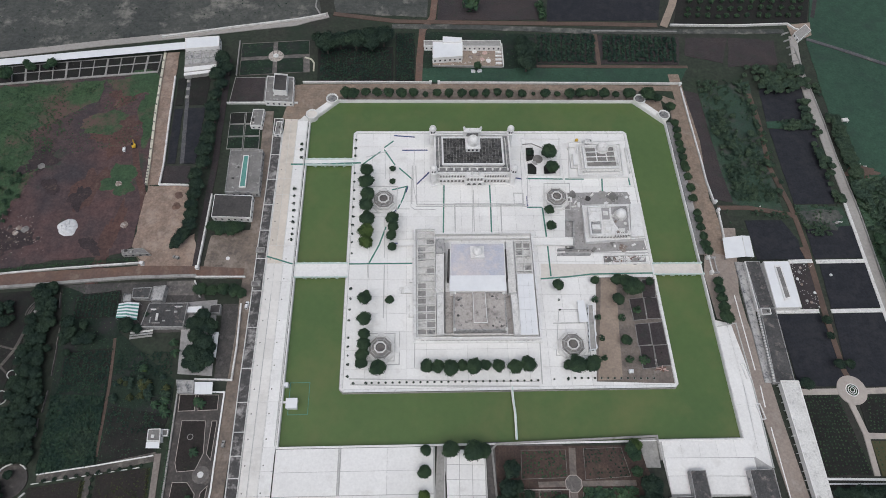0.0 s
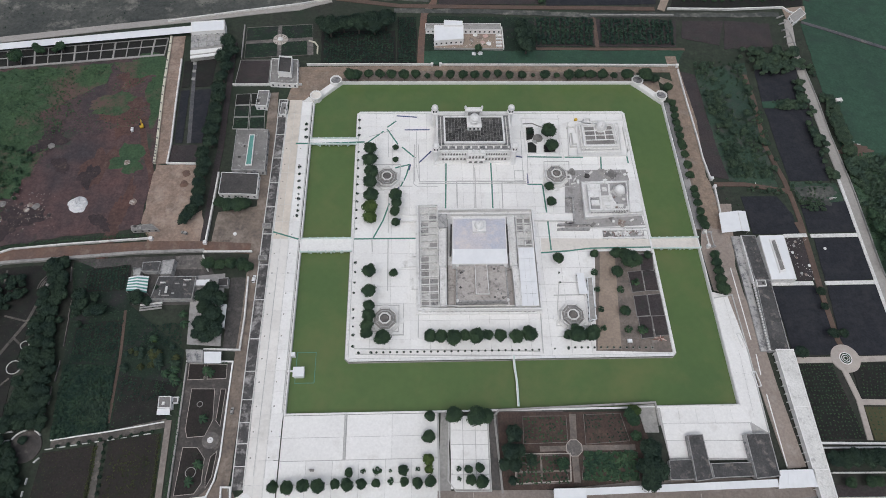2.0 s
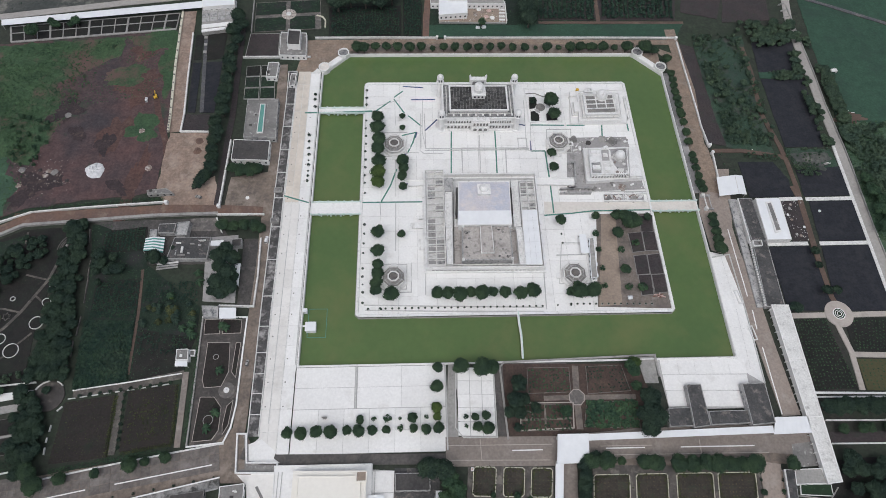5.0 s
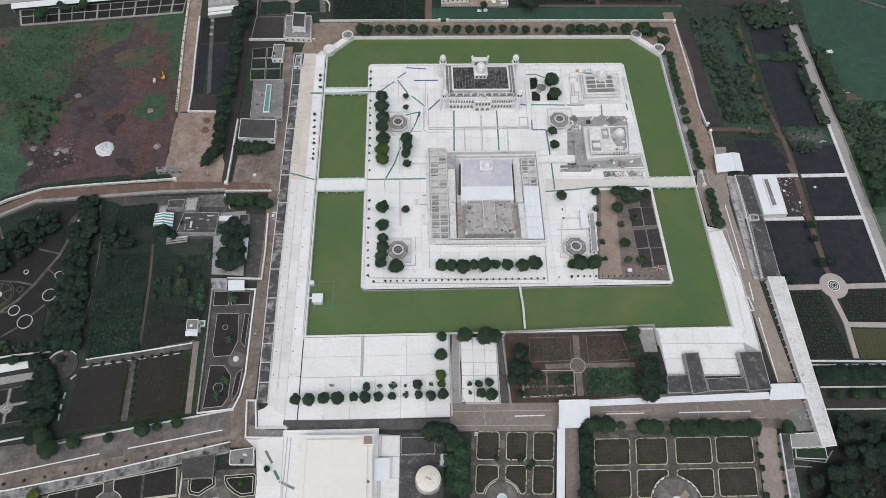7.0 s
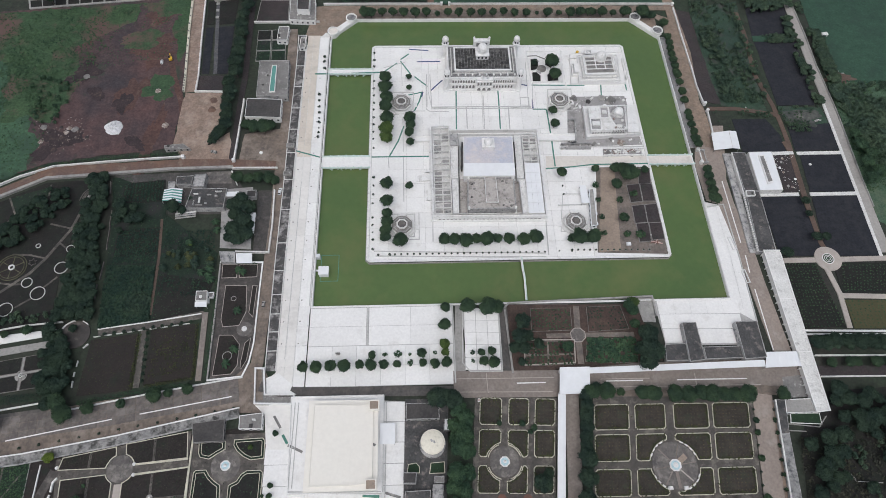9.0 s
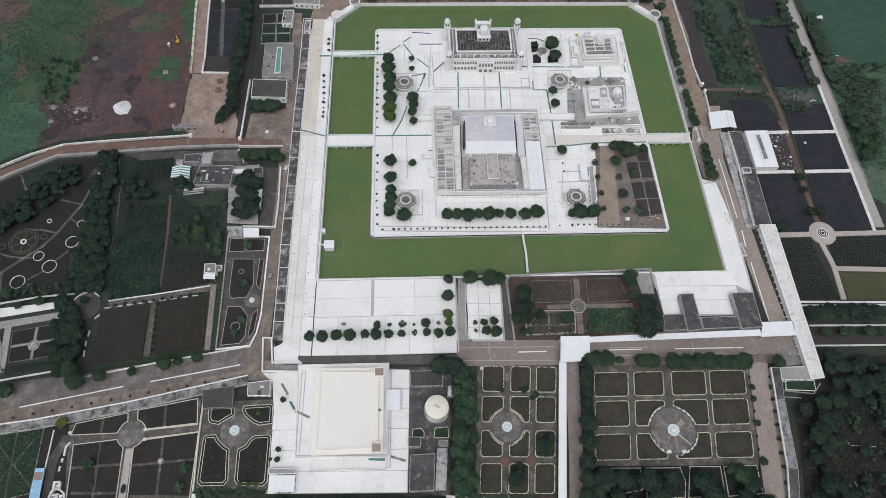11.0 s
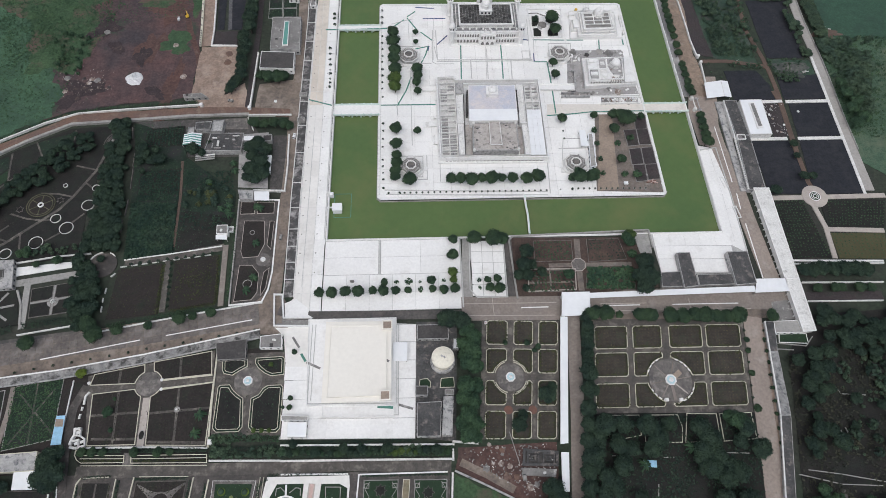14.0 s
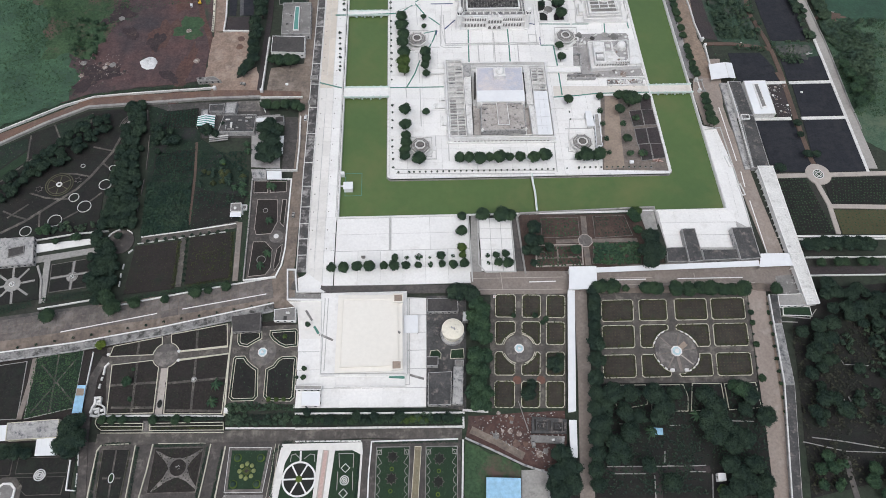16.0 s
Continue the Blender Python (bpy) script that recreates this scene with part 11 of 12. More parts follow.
for line, w in (([(-332.9, -34.5), (-320.6, -26.4), (-302.8, -10.5), (-294.4, -3.0), (-287.7, 6.6), (-282.2, 17.7), (-277.6, 26.9), (-274.9, 39.1)], 1.7), ([(-322.9, -5.3), (-312.4, -9.0), (-302.8, -10.5), (-297.3, -10.2)], 1.1), ([(-308.3, 9.7), (-297.3, 9.0), (-287.7, 6.6)], 1.1), ([(-291.4, 30.9), (-277.7, 27.3)], 1.1), ([(-281.6, 16.8), (-276.3, 12.6)], 1.1), ([(-336.0, -18.5), (-328.3, -22.0), (-320.3, -24.7)], 1.1), ([(-332.0, -23.6), (-321.6, -13.8)], 1.1), ([(-313.1, -19.5), (-309.7, -34.8)], 1.1), ([(-297.0, -25.3), (-289.3, -19.7)], 1.1), ([(-284.0, -12.7), (-277.7, -6.0)], 1.1), ([(-344.4, 4.0), (-330.9, 19.8), (-316.4, 34.3), (-302.5, 48.0)], 1.1), ([(-335.0, 41.5), (-333.0, 27.2), (-329.8, 9.4)], 1.1), ([(-321.6, 50.4), (-314.6, 37.6), (-313.7, 32.4)], 1.1), ([(-298.5, 60.3), (-297.7, 51.8)], 1.1)):
    road("ring_garden_path", line, w, GARDENGREY, "narrow grey path in the ring garden", 0.2)
t = thing("curved_stair", "curved pale terrace steps by the dirt road", "steps")
c = (-264.5, 47.6)
for k, r in enumerate((13.0, 11.6, 10.4, 8.2)):
    arc = [(c[0] + r * math.cos(a), c[1] + r * 0.98 * math.sin(a)) for a in [1.75 + j * 0.125 for j in range(12)]]
    part("step", strip(B(), arc, 1.5 if k == 3 else 0.45, -0.2, 0.5 + 0.15 * k), CONC if k == 3 else COURTPAVE, t)
wood([(-273.1, 52.3), (-271.8, 68.9), (-264.5, 67.7), (-259.4, 44.6), (-255.7, 11.6), (-253.3, -10.5), (-251.1, -32.3), (-269.0, -34.2), (-270.1, -22.7), (-270.8, -1.4), (-272.7, 26.7)], 4.1, 3.5, ("broad", "broad", "fresh"), 20, "western tree belt")
wood([(-275.0, -41.9), (-257.6, -38.4), (-254.6, -62.6), (-259.4, -86.2), (-267.6, -84.2), (-270.5, -65.9)], 5.2, 3.9, ("broad",), 21, "western tree belt")
wood([(-312.9, 32.4), (-301.0, 48.0), (-297.5, 57.3), (-285.1, 57.0), (-282.4, 44.1), (-291.7, 31.9), (-302.4, 19.6), (-311.4, 12.1), (-322.8, 3.4), (-334.2, -16.0), (-337.9, -17.6), (-342.7, -1.8), (-331.4, 11.2)], 4.6, 3.4, ("broad", "broad", "fresh"), 22, "trees across the ring garden")
wood([(-255.3, 42.3), (-237.3, 48.3), (-234.2, 28.9), (-252.0, 18.6)], 6.5, 3.9, ("broad", "fresh"), 23, "western farm trees")
for line in [[(-261.2, 61.8), (-259.4, 52.2)], [(-255.6, 39.9), (-254.8, 29.4)], [(-254.4, 29.4), (-252.9, 11.8)], [(-252.5, 3.7), (-252.4, -8.2)], [(-253.3, -11.2), (-252.4, -20.9)], [(-253.4, -23.0), (-253.0, -30.4)]]:
    wall(line, 0.8, 0.4, COURTPAVE, "broken low wall beside the tree belt", False, "broken_wall")
for line in ([(-252.8, -58.1), (-253.0, -61.5)], [(-253.2, -64.5), (-253.2, -67.2)], [(-253.0, -69.6), (-252.7, -73.2)], [(-251.9, -50.8), (-249.6, -48.4)]):
    wall(line, 0.8, 0.5, WEATHERED, "broken low wall beside the tree belt", False, "broken_wall")
wood([(-273.4, -20.4), (-253.4, -17.8), (-248.9, -35.1), (-262.2, -37.0), (-270.2, -33.5)], 4.6, 3.4, ("broad",), 26, "western tree belt")
thicket([(-312.0, -32.5), (-304.7, -35.3), (-269.2, -34.6), (-271.3, -28.7), (-306.2, -30.1)], 60, "shrub", 1.2, 2.2, 66, "dark shrubs above the white walk")
wood([(-271.7, -53.1), (-256.1, -49.3), (-254.4, -67.2), (-253.3, -79.8), (-265.2, -78.8)], 5.4, 3.8, ("broad",), 27, "western tree belt")
# white walk and terrace
flat("white_walk", [(-310.8, -43.4), (-267.6, -38.9), (-266.1, -42.1), (-309.2, -49.2)], WHITE, "white paved walk with dark shrubs", "path", 0.25)
flat("white_walk", [(-308.5, -51.9), (-269.1, -45.6), (-268.3, -49.5), (-307.3, -56.2)], CONC, "pale weathered walk", "path", 0.25)
wall([(-311.5, -40.9), (-286.6, -36.6), (-266.9, -34.9)], 0.9, 0.6)
for p in ((-295.8, -42.6), (-285.7, -40.2), (-273.9, -39.6)):
    tree((p[0], p[1]), 2.4, "round", group="walk trees")
for x, y, r in ((-283.4, -40.8, 3.4), (-302.8, -35.2, 3.7), (-306.2, -35.6, 3.1),):
    tree((x, y), r, "fresh", group="trees on the white walk")
c = (-258.3, -42.7)
t = thing("round_court", "round grey court with a low white wall", "court")
part("floor", lathe(B(), c[0], c[1], [(8.2, -0.2), (8.2, 0.42)], 32), DARKPAVE, t)
for a0, n in ((0.75, 4), (1.75, 7)):
    arc = [(c[0] + 8.4 * math.cos(a), c[1] + 8.4 * math.sin(a)) for a in [a0 + k * 0.16 for k in range(n)]]
    part("parapet", strip(B(), arc, 0.6, -0.2, 1.2), WEATHERED, t)
house([(-335.6, -40.5), (-309.3, -39.4), (-305.2, -57.8), (-329.7, -59.6)], 3.0, AGED, "pale terrace house with dark roof openings", AGED, 0.6, "terrace_house")
house([(-322.4, -47.5), (-313.2, -45.5), (-312.1, -51.3), (-320.6, -53.6)], 3.6, DARKROOF, "small dark roof block on the terrace house", STAINED_AND_SHADE, 0.3, "roof_block", windows=False)
q = [(-334.5, -59.7), (-304.1, -57.1), (-297.2, -79.7), (-326.9, -84.4)]
flat("spoke_garden", q, SOIL, "dark garden with spoke paths", "ground", 0.12)
c = (-315.3, -69.9)
round_fountain(c, 4.6, "round white fountain basin at the spokes' centre", STAINED_AND_SHADE)
for k in range(8):
    a = k / 8 * 6.283 + 0.2
    road("spoke_path", [(c[0] + 4.2 * math.cos(a), c[1] + 4.2 * math.sin(a)), (c[0] + 12.5 * math.cos(a), c[1] + 12.5 * math.sin(a))], 1.3, CONC, "pale spoke path", 0.2)
wall([(-303.8, -58.0), (-299.1, -67.4), (-296.5, -79.8)], 0.8, 1.2, CONC, cap=False)
road("garden_walk", [(-299.2, -53.0), (-295.1, -82.2)], 3.6, CONC, "pale garden walk", 0.22)
q = [(-295.8, -57.4), (-269.8, -52.9), (-269.1, -72.4), (-292.9, -75.8)]
flat("cross_garden", q, CONC, "pale garden paths", "paving", 0.2)
for u0, v0, u1, v1 in ((0.0, 0.0, 0.475, 0.47), (0.525, 0, 1, 0.47), (0, 0.53, 0.475, 1), (0.525, 0.53, 1, 1)):
    bed(sub(q, u0, v0, u1, v1), SOIL, "dark soil bed with pale kerb", COURTPAVE, 0.3, 0.5)
round_fountain((-281.7, -65.9), 3.2, "small round basin at the paths' crossing", LAWN)
hedge([(-294.8, -80.6), (-279.3, -78.6), (-264.3, -77.5)], 5.0, 2.4, LEAF_DARK, 4.0, "deep dark hedge by the diagonal road")
hedge([(-317.5, -87.1), (-300.2, -82.0)], 5.0, 2.4, LEAF_DARK, 4.0, "deep dark hedge by the diagonal road")
wall([(-296.2, -86.2), (-262.8, -80.7)], 0.9, 0.5)
wall([(-249.5, -85.2), (-211.9, -78.2), (-165.1, -70.4), (-160.9, -70.0)], 1.0, 0.6)
hedge([(-247.9, -82.0), (-215.2, -76.1), (-188.9, -72.6)], 3.0, 1.5, LEAF_MID, 3.0, "loose green hedge along the diagonal road")
for x, y, r in ((-250.4, -89.0, 5.8), (-254.9, -83.1, 5.3), (-239.3, -85.9, 3.8), (-222.9, -83.5, 3.0), (-205.2, -80.2, 4.8), (-199.0, -78.4, 2.7), (-188.5, -76.8, 3.6), (-286.1, -92.9, 4.9),):
    tree((x, y), r, "round", group="trees along the diagonal road")
road("road_kerb", [(-321.5, -92.8), (-298.1, -90.0), (-261.7, -85.6)], 3.5, ASPHALT, "dark verge along the diagonal road", 0.3)
flat("wall_verge", [(-326.3, -104.5), (-230.0, -92.1), (-158.3, -79.8), (-160.4, -89.4), (-222.2, -103.5), (-268.7, -110.8), (-317.1, -116.1)], DIRT, "brown strip between road and terrace wall", "road", 0.2)
# stained terrace wall below the diagonal road
t = thing("terrace_wall", "broad stained concrete terrace wall with small posts", "wall", kind="structure")
tw_line = [(-317.2, -115.8), (-268.8, -110.2), (-222.4, -102.3), (-160.4, -89.4)]
part("wall_body", strip(B(), tw_line, 4.6, -0.4, 1.4), STAINWALL, t)
part("coping", strip(B(), [(x, y + 2.6) for x, y in tw_line], 0.6, 1.0, 2.0), WHITE, t)
part("coping", strip(B(), [(x, y - 2.6) for x, y in tw_line], 0.6, 1.0, 1.9), AGED, t)
for i in range(16):
    p = lerp((-310.3, -111.3), (-163.5, -86.9), i / 15)
    tree((p[0], p[1]), 0.9, "shrub", h=1.4, group="shrubs on the terrace wall")
house([(-183.8, -94.7), (-166.9, -92.8), (-166.2, -104.5), (-181.8, -104.8)], 2.6, DARKROOF, "low dark flat-roofed shed by the terrace wall", STAINED_AND_SHADE, 0.4, "yard_house")
house([(-159.6, -91.3), (-147.4, -90.1), (-146.8, -98.8), (-159.2, -98.4)], 2.4, STAINED_AND_SHADE, "low grey flat-roofed shed", WHITE, 0.4, "yard_house")

# ---- lower left gardens ----
flat("lower_garden", [(-316.5, -118.0), (-261.7, -110.9), (-222.1, -104.2), (-148.2, -96.1), (-144.9, -148.2), (-250.4, -148.0), (-252.5, -161.8), (-303.2, -161.3)], GARDENSOIL, "dark brown garden ground", "ground", 0.08)
bed([(-289.6, -115.9), (-263.8, -110.8), (-261.9, -144.3), (-286.4, -149.5)], GRASS, "large green bed crossed by worn paths", CONC, 0.4, 0.45)
crop("bed_growth", [(-289.6, -115.9), (-263.8, -110.8), (-261.9, -144.3), (-286.4, -149.5)], 26, 30, LEAF_ROW, "rough growth in the green bed", 1.0, 0.4, 0.75, 70, 2)
for line in ([(-285.1, -119.7), (-260.9, -143.0)], [(-267.1, -117.4), (-284.0, -146.3)], [(-277.1, -113.4), (-274.0, -146.6)]):
    road("worn_path", line, 0.9, GARDENGREY, "faint worn path", 0.38)
bed([(-315.9, -120.2), (-293.4, -117.3), (-289.8, -149.4), (-306.8, -149.5)], SOIL, "dark bed with grey paths", CONC, 0.4, 0.45)
road("tan_path", [(-289.6, -115.9), (-288.6, -129.6), (-289.1, -149.4)], 2.6, LANEPAVE, "grey-tan path between beds", 0.36)
ob = sheet_roof([(-261.2, -132.7), (-256.8, -132.6), (-255.4, -147.6), (-260.6, -147.7)], 3.0, BLUE, "light-blue and tan sheet canopy", "blue_canopy")
part("tan_sheet", block([(-261.0, -134.4), (-257.1, -134.6), (-256.7, -138.4), (-260.8, -138.3)], 3.02, 3.12), TAN, ob, "tan canopy sheet")
road("garden_lane", [(-250.6, -116.4), (-255.0, -127.9), (-254.3, -148.6), (-252.5, -161.8), (-247.1, -189.8)], 4.6, DARKPAVE, "dark worn garden lane", 0.3)
wall([(-258.3, -113.2), (-257.8, -130.6), (-257.5, -147.1)], 0.9, 0.5, WHITE, cap=False)
for x, y, r in ((-253.6, -110.4, 3.1),):
    tree((x, y), r, "lime", group="yellow-green tree by the terrace")
q1 = [(-251.3, -110.9), (-184.4, -98.1), (-181.6, -151.3), (-244.1, -149.2)]
flat("garden_paving", q1, GARDENGREY, "worn grey-brown garden paths", "paving", 0.2)
c = (-217.8, -116.3)
for q in ([(-248.0, -110.0), (-221.6, -105.1), (-219.7, -115.9), (-249.2, -116.3)], [(-217.1, -103.9), (-186.0, -98.4), (-184.2, -112.0), (-215.3, -114.7)],
          [(-246.7, -120.9), (-220.8, -118.5), (-218.8, -148.5), (-243.7, -148.3)], [(-216.0, -119.3), (-182.8, -116.1), (-182.4, -150.1), (-213.6, -149.0)]):
    kerb_bed(round_cut(q, c, 7.1), GARDENSOIL, "dark soil bed with cream kerb bending round the court", 0.42)
    crop("bed_weeds", inset(q, 1.2), 14, 16, LEAF_DRY, "thin dry weeds in rows on dark soil", 0.8, 0.25, 0.55, int(-q[0][0]), 1)
t = thing("round_court", "round paved court where garden paths meet", "court")
part("floor", lathe(B(), c[0], c[1], [(6.7, -0.2), (6.7, 0.40)], 32), COURTPAVE, t)
road("cream_path", [(-217.4, -123.8), (-216.3, -149.2)], 3.6, CREAMTAN, "cream garden path between the beds", 0.32)
t = thing("oval_bed", "small oval dark bed in the cream path", "flower bed")
part("kerb", ring(B(), disc(*(-216.4, -143.5), 1.7, 20, 0, 2.6), disc(*(-216.4, -143.5), 1.3, 20, 0, 2.2), 0.1, 0.6), CONC, t)
part("soil", block(disc(*(-216.4, -143.5), 1.32, 20, 0, 2.22), 0.1, 0.5), SOIL, t)
for line in ([(-234.1, -107.5), (-233.8, -115.8)], [(-202.5, -101.7), (-201.4, -113.1)], [(-246.0, -132.7), (-220.3, -131.6)], [(-232.9, -120.4), (-230.7, -148.5)], [(-200.9, -118.8), (-199.2, -149.5)], [(-215.6, -132.4), (-183.2, -130.3)], [(-242.1, -144.8), (-219.3, -145.5)], [(-212.7, -147.2), (-182.9, -148.5)]):
    road("bed_path", line, 1.3, GARDENGREY, "thin worn path across the bed", 0.40)
for line in ([(-210.6, -114.5), (-183.9, -112.4)], [(-209.8, -119.5), (-182.7, -116.4)]):
    wall(line, 0.8, 0.7, EDGE, "low cream kerb wall along the garden path", False, "path_kerb")
round_fountain((-200.3, -130.7), 1.6, "tiny white basin at the bed's crossing", MARBLE)
for p in ((-211.0, -114.2), (-210.4, -119.4), (-249.8, -114.9)):
    t = thing("stone_figure_base", "low white carved stone block at the path's end", "stone block")
    part("stone", lathe(B(), p[0], p[1], [(1.0, -0.1), (0.9, 0.7), (0.5, 1.1)], 9), MARBLE, t)
palm((-186.9, -134.3), 3.6, 4.0, "garden palms")
palm((-188.0, -144.1), 3.4, 4.0, "garden palms")
for x, y, r in ((-234.9, -131.8, 3.3), (-233.7, -124.2, 1.3), (-232.2, -140.8, 1.6)):
    tree((x, y), r, "fresh", group="shrubs in the lower garden")
flat("garden_paving", [(-182.8, -100.9), (-143.6, -100.0), (-142.1, -146.3), (-180.4, -145.0)], GARDENGREY, "worn grey-brown garden paths", "paving", 0.2)
c = (-164.2, -116.3)
for q in ([(-179.6, -103.4), (-170.4, -102.6), (-165.8, -103.8), (-165.3, -108.2), (-168.9, -110.2), (-173.1, -113.0), (-177.9, -111.9), (-179.1, -109.8)], [(-161.3, -103.3), (-146.6, -102.7), (-145.2, -104.1), (-144.8, -113.3), (-151.8, -114.0), (-155.7, -112.2), (-159.5, -109.1), (-161.4, -106.3)],
          [(-180.2, -119.4), (-179.1, -118.1), (-173.8, -118.0), (-171.5, -121.3), (-168.8, -123.7), (-165.7, -125.7), (-164.4, -141.2), (-166.3, -143.6), (-178.1, -143.5), (-180.2, -141.3)], [(-161.7, -125.9), (-157.8, -124.0), (-155.9, -120.8), (-153.2, -119.0), (-146.0, -118.9), (-144.7, -120.2), (-144.5, -142.5), (-146.5, -144.6), (-159.3, -143.9), (-161.4, -141.3)]):
    t = kerb_bed(q, GRASS, "dark soil bed within a double cream kerb and grass strip", 0.34)
    part("inner_kerb", rim(B(), inset(q, 1.35), 0.3, 0.2, 0.62), EDGE, t)
    part("inner_soil", block(inset(q, 1.6), 0.2, 0.5), SOIL, t)
round_fountain(c, 7.6, "white octagonal fountain in a round paved court", paving=COURTPAVE)
for p in ((-168.4, -103.0), (-152.3, -107.6), (-158.1, -143.3), (-153.9, -143.4), (-149.9, -143.5)):
    tree(p, 1.5, "light", h=1.5, group="small clipped bushes on the beds")
wall([(-182.9, -99.8), (-182.5, -121.0), (-181.1, -151.0)], 0.9, 0.9, EDGE, cap=False)
wall([(-243.5, -149.2), (-210.2, -150.0), (-181.3, -151.3)], 0.9, 0.9, WEATHERED, cap=False)
t = thing("corner_pillar", "square white pillar block at the garden wall corner", "pillar")
part("pillar", block(rect(*(-179.9, -148.6), 2.2, 2.6), -0.2, 2.4), WHITE, t)
hedge([(-179.5, -147.0), (-161.8, -147.3), (-144.1, -147.9)], 3.5, 1.8, LEAF_MID, 4.0, "green hedge strip beside the beds")
hedge([(-180.0, -152.8), (-144.0, -153.7)], 5.0, 1.4, LEAF_DARK, 4.0, "deep dark hedge beside a low wall")
thicket([(-180.1, -151.3), (-139.6, -152.1), (-139.2, -157.2), (-179.5, -156.4)], 110, "freshshrub", 1.0, 1.9, 61, "row of leafy shrubs behind a low wall")
thicket([(-181.6, -144.6), (-145.2, -145.2), (-144.9, -149.8), (-181.0, -149.2)], 120, "freshshrub", 0.8, 1.6, 62, "leafy green hedge beside the beds")
thicket([(-139.6, -152.1), (-65.3, -153.4), (-65.5, -158.5), (-139.2, -157.2)], 130, "shrub", 0.9, 1.6, 63, "row of leafy shrubs behind a low wall")
wall([(-179.5, -157.8), (-142.7, -159.0)], 1.0, 0.7)
flat("hedge_strip", [(-249.4, -149.3), (-181.1, -150.7), (-179.9, -160.5), (-244.4, -158.9), (-248.3, -154.4)], SOIL, "dark strip with low kerbs", "ground", 0.22)
for q in ([(-248.6, -150.2), (-248.6, -152.9), (-246.9, -155.3), (-244.5, -156.8), (-222.7, -157.3), (-223.2, -153.5), (-246.3, -152.7), (-246.3, -150.3)], [(-220.2, -153.6), (-181.0, -154.3), (-180.4, -158.7), (-219.4, -157.7)]):
    t = thing("strip_bed", "narrow dark bed in a thin cream kerb", "garden bed", "strip beds")
    part("kerb", rim(B(), q, 0.35, -0.1, 0.7), EDGE, t)
for a, b in ([(-245.3, -154.5), (-223.4, -155.2)], [(-219.3, -155.4), (-181.0, -156.1)], [(-244.5, -158.0), (-180.2, -159.9)]):
    wall([a, b], 0.7, 0.32, EDGE, "low cream kerb", False, "strip_kerb")
flat("strip_crossing", [(-223.7, -152.3), (-220.1, -152.4), (-217.4, -159.2), (-223.3, -159.0)], COURTPAVE, "small grey crossing between strip beds", "paving", 0.34)
hedge([(-246.7, -150.9), (-224.8, -151.3)], 2.4, 1.9, LEAF_DARK, 6.0)
hedge([(-220.0, -151.5), (-181.5, -152.2)], 2.4, 1.9, LEAF_DARK, 6.0)
hedge([(-245.1, -155.5), (-223.8, -156.2)], 1.0, 0.7, LEAF_MOSS, 5.0)
hedge([(-218.5, -156.4), (-181.1, -157.4)], 1.0, 0.7, LEAF_MOSS, 5.0)
for x, y, r in ((-243.9, -151.8, 2.6), (-238.6, -151.9, 2.7), (-233.4, -152.0, 2.5), (-217.2, -152.7, 2.9), (-205.3, -153.1, 2.9), (-199.1, -153.1, 2.4)):
    tree((x, y), r, "round", group="trees in the hedge strip")
t = thing("carved_wall", "broken white carved garden wall at the lane's bend", "garden wall")
for line, wide, h in (([(-251.7, -148.6), (-248.8, -149.3), (-244.0, -148.3)], 1.2, 1.6), ([(-251.6, -147.8), (-251.1, -144.5), (-250.3, -142.7), (-250.7, -139.6), (-247.8, -139.4)], 1.1, 2.2), ([(-248.0, -139.7), (-247.9, -142.8), (-245.1, -144.7), (-244.0, -148.3)], 0.8, 1.5), ([(-250.6, -145.7), (-247.4, -145.2)], 0.9, 1.9), ([(-249.7, -142.7), (-247.3, -143.1)], 0.8, 1.7), ([(-248.3, -145.2), (-247.3, -148.5)], 0.7, 1.4), ([(-248.1, -119.9), (-249.8, -122.1), (-249.7, -126.6)], 0.9, 1.2), ([(-250.1, -127.8), (-250.2, -129.7)], 0.9, 1.0), ([(-250.4, -131.6), (-250.5, -134.1)], 0.9, 1.0)):
    part("wall_piece", strip(B(), line, wide, -0.1, h), WEATHERED, t)
for p in [(-249.1, -146.9), (-246.3, -146.1), (-249.2, -141.2)]:
    part("block", block(rect(p[0], p[1], 1.6, 1.3, 20), -0.1, 1.1), WHITE, t)
house([(-292.3, -151.8), (-265.9, -150.6), (-264.4, -160.1), (-290.7, -160.9)], 3.4, AGED, "low pale grey flat-roofed house with cream parapet", EDGE, 0.5, "yard_house", windows=False)
sheet_roof([(-303.5, -153.2), (-292.0, -152.8), (-290.7, -160.9), (-301.0, -161.5)], 3.5, ROOFWHITE, "pale sheet roof on posts over a yard", "yard_canopy")
sheet_roof([(-275.5, -159.3), (-265.3, -159.1), (-263.1, -169.0), (-274.2, -168.9)], 3.0, ROOFWHITE, "white sheet canopy beside big trees", "yard_canopy")
for x, y, r in ((-258.1, -156.2, 6.6), (-253.1, -162.2, 7.1), (-258.0, -164.4, 6.6), (-255.2, -152.7, 5.3), (-255.4, -167.9, 5.2), (-282.9, -166.8, 4.4), (-287.8, -167.3, 4.4), (-278.2, -168.0, 3.4),):
    tree((x, y), r, "broad", group="big trees by the lower lane")
flat("lower_left_garden", [(-301.2, -167.8), (-254.9, -168.1), (-253.3, -187.8), (-250.5, -206.5), (-289.7, -205.0)], SOIL, "dark garden beds at the lower edge", "ground", 0.1)
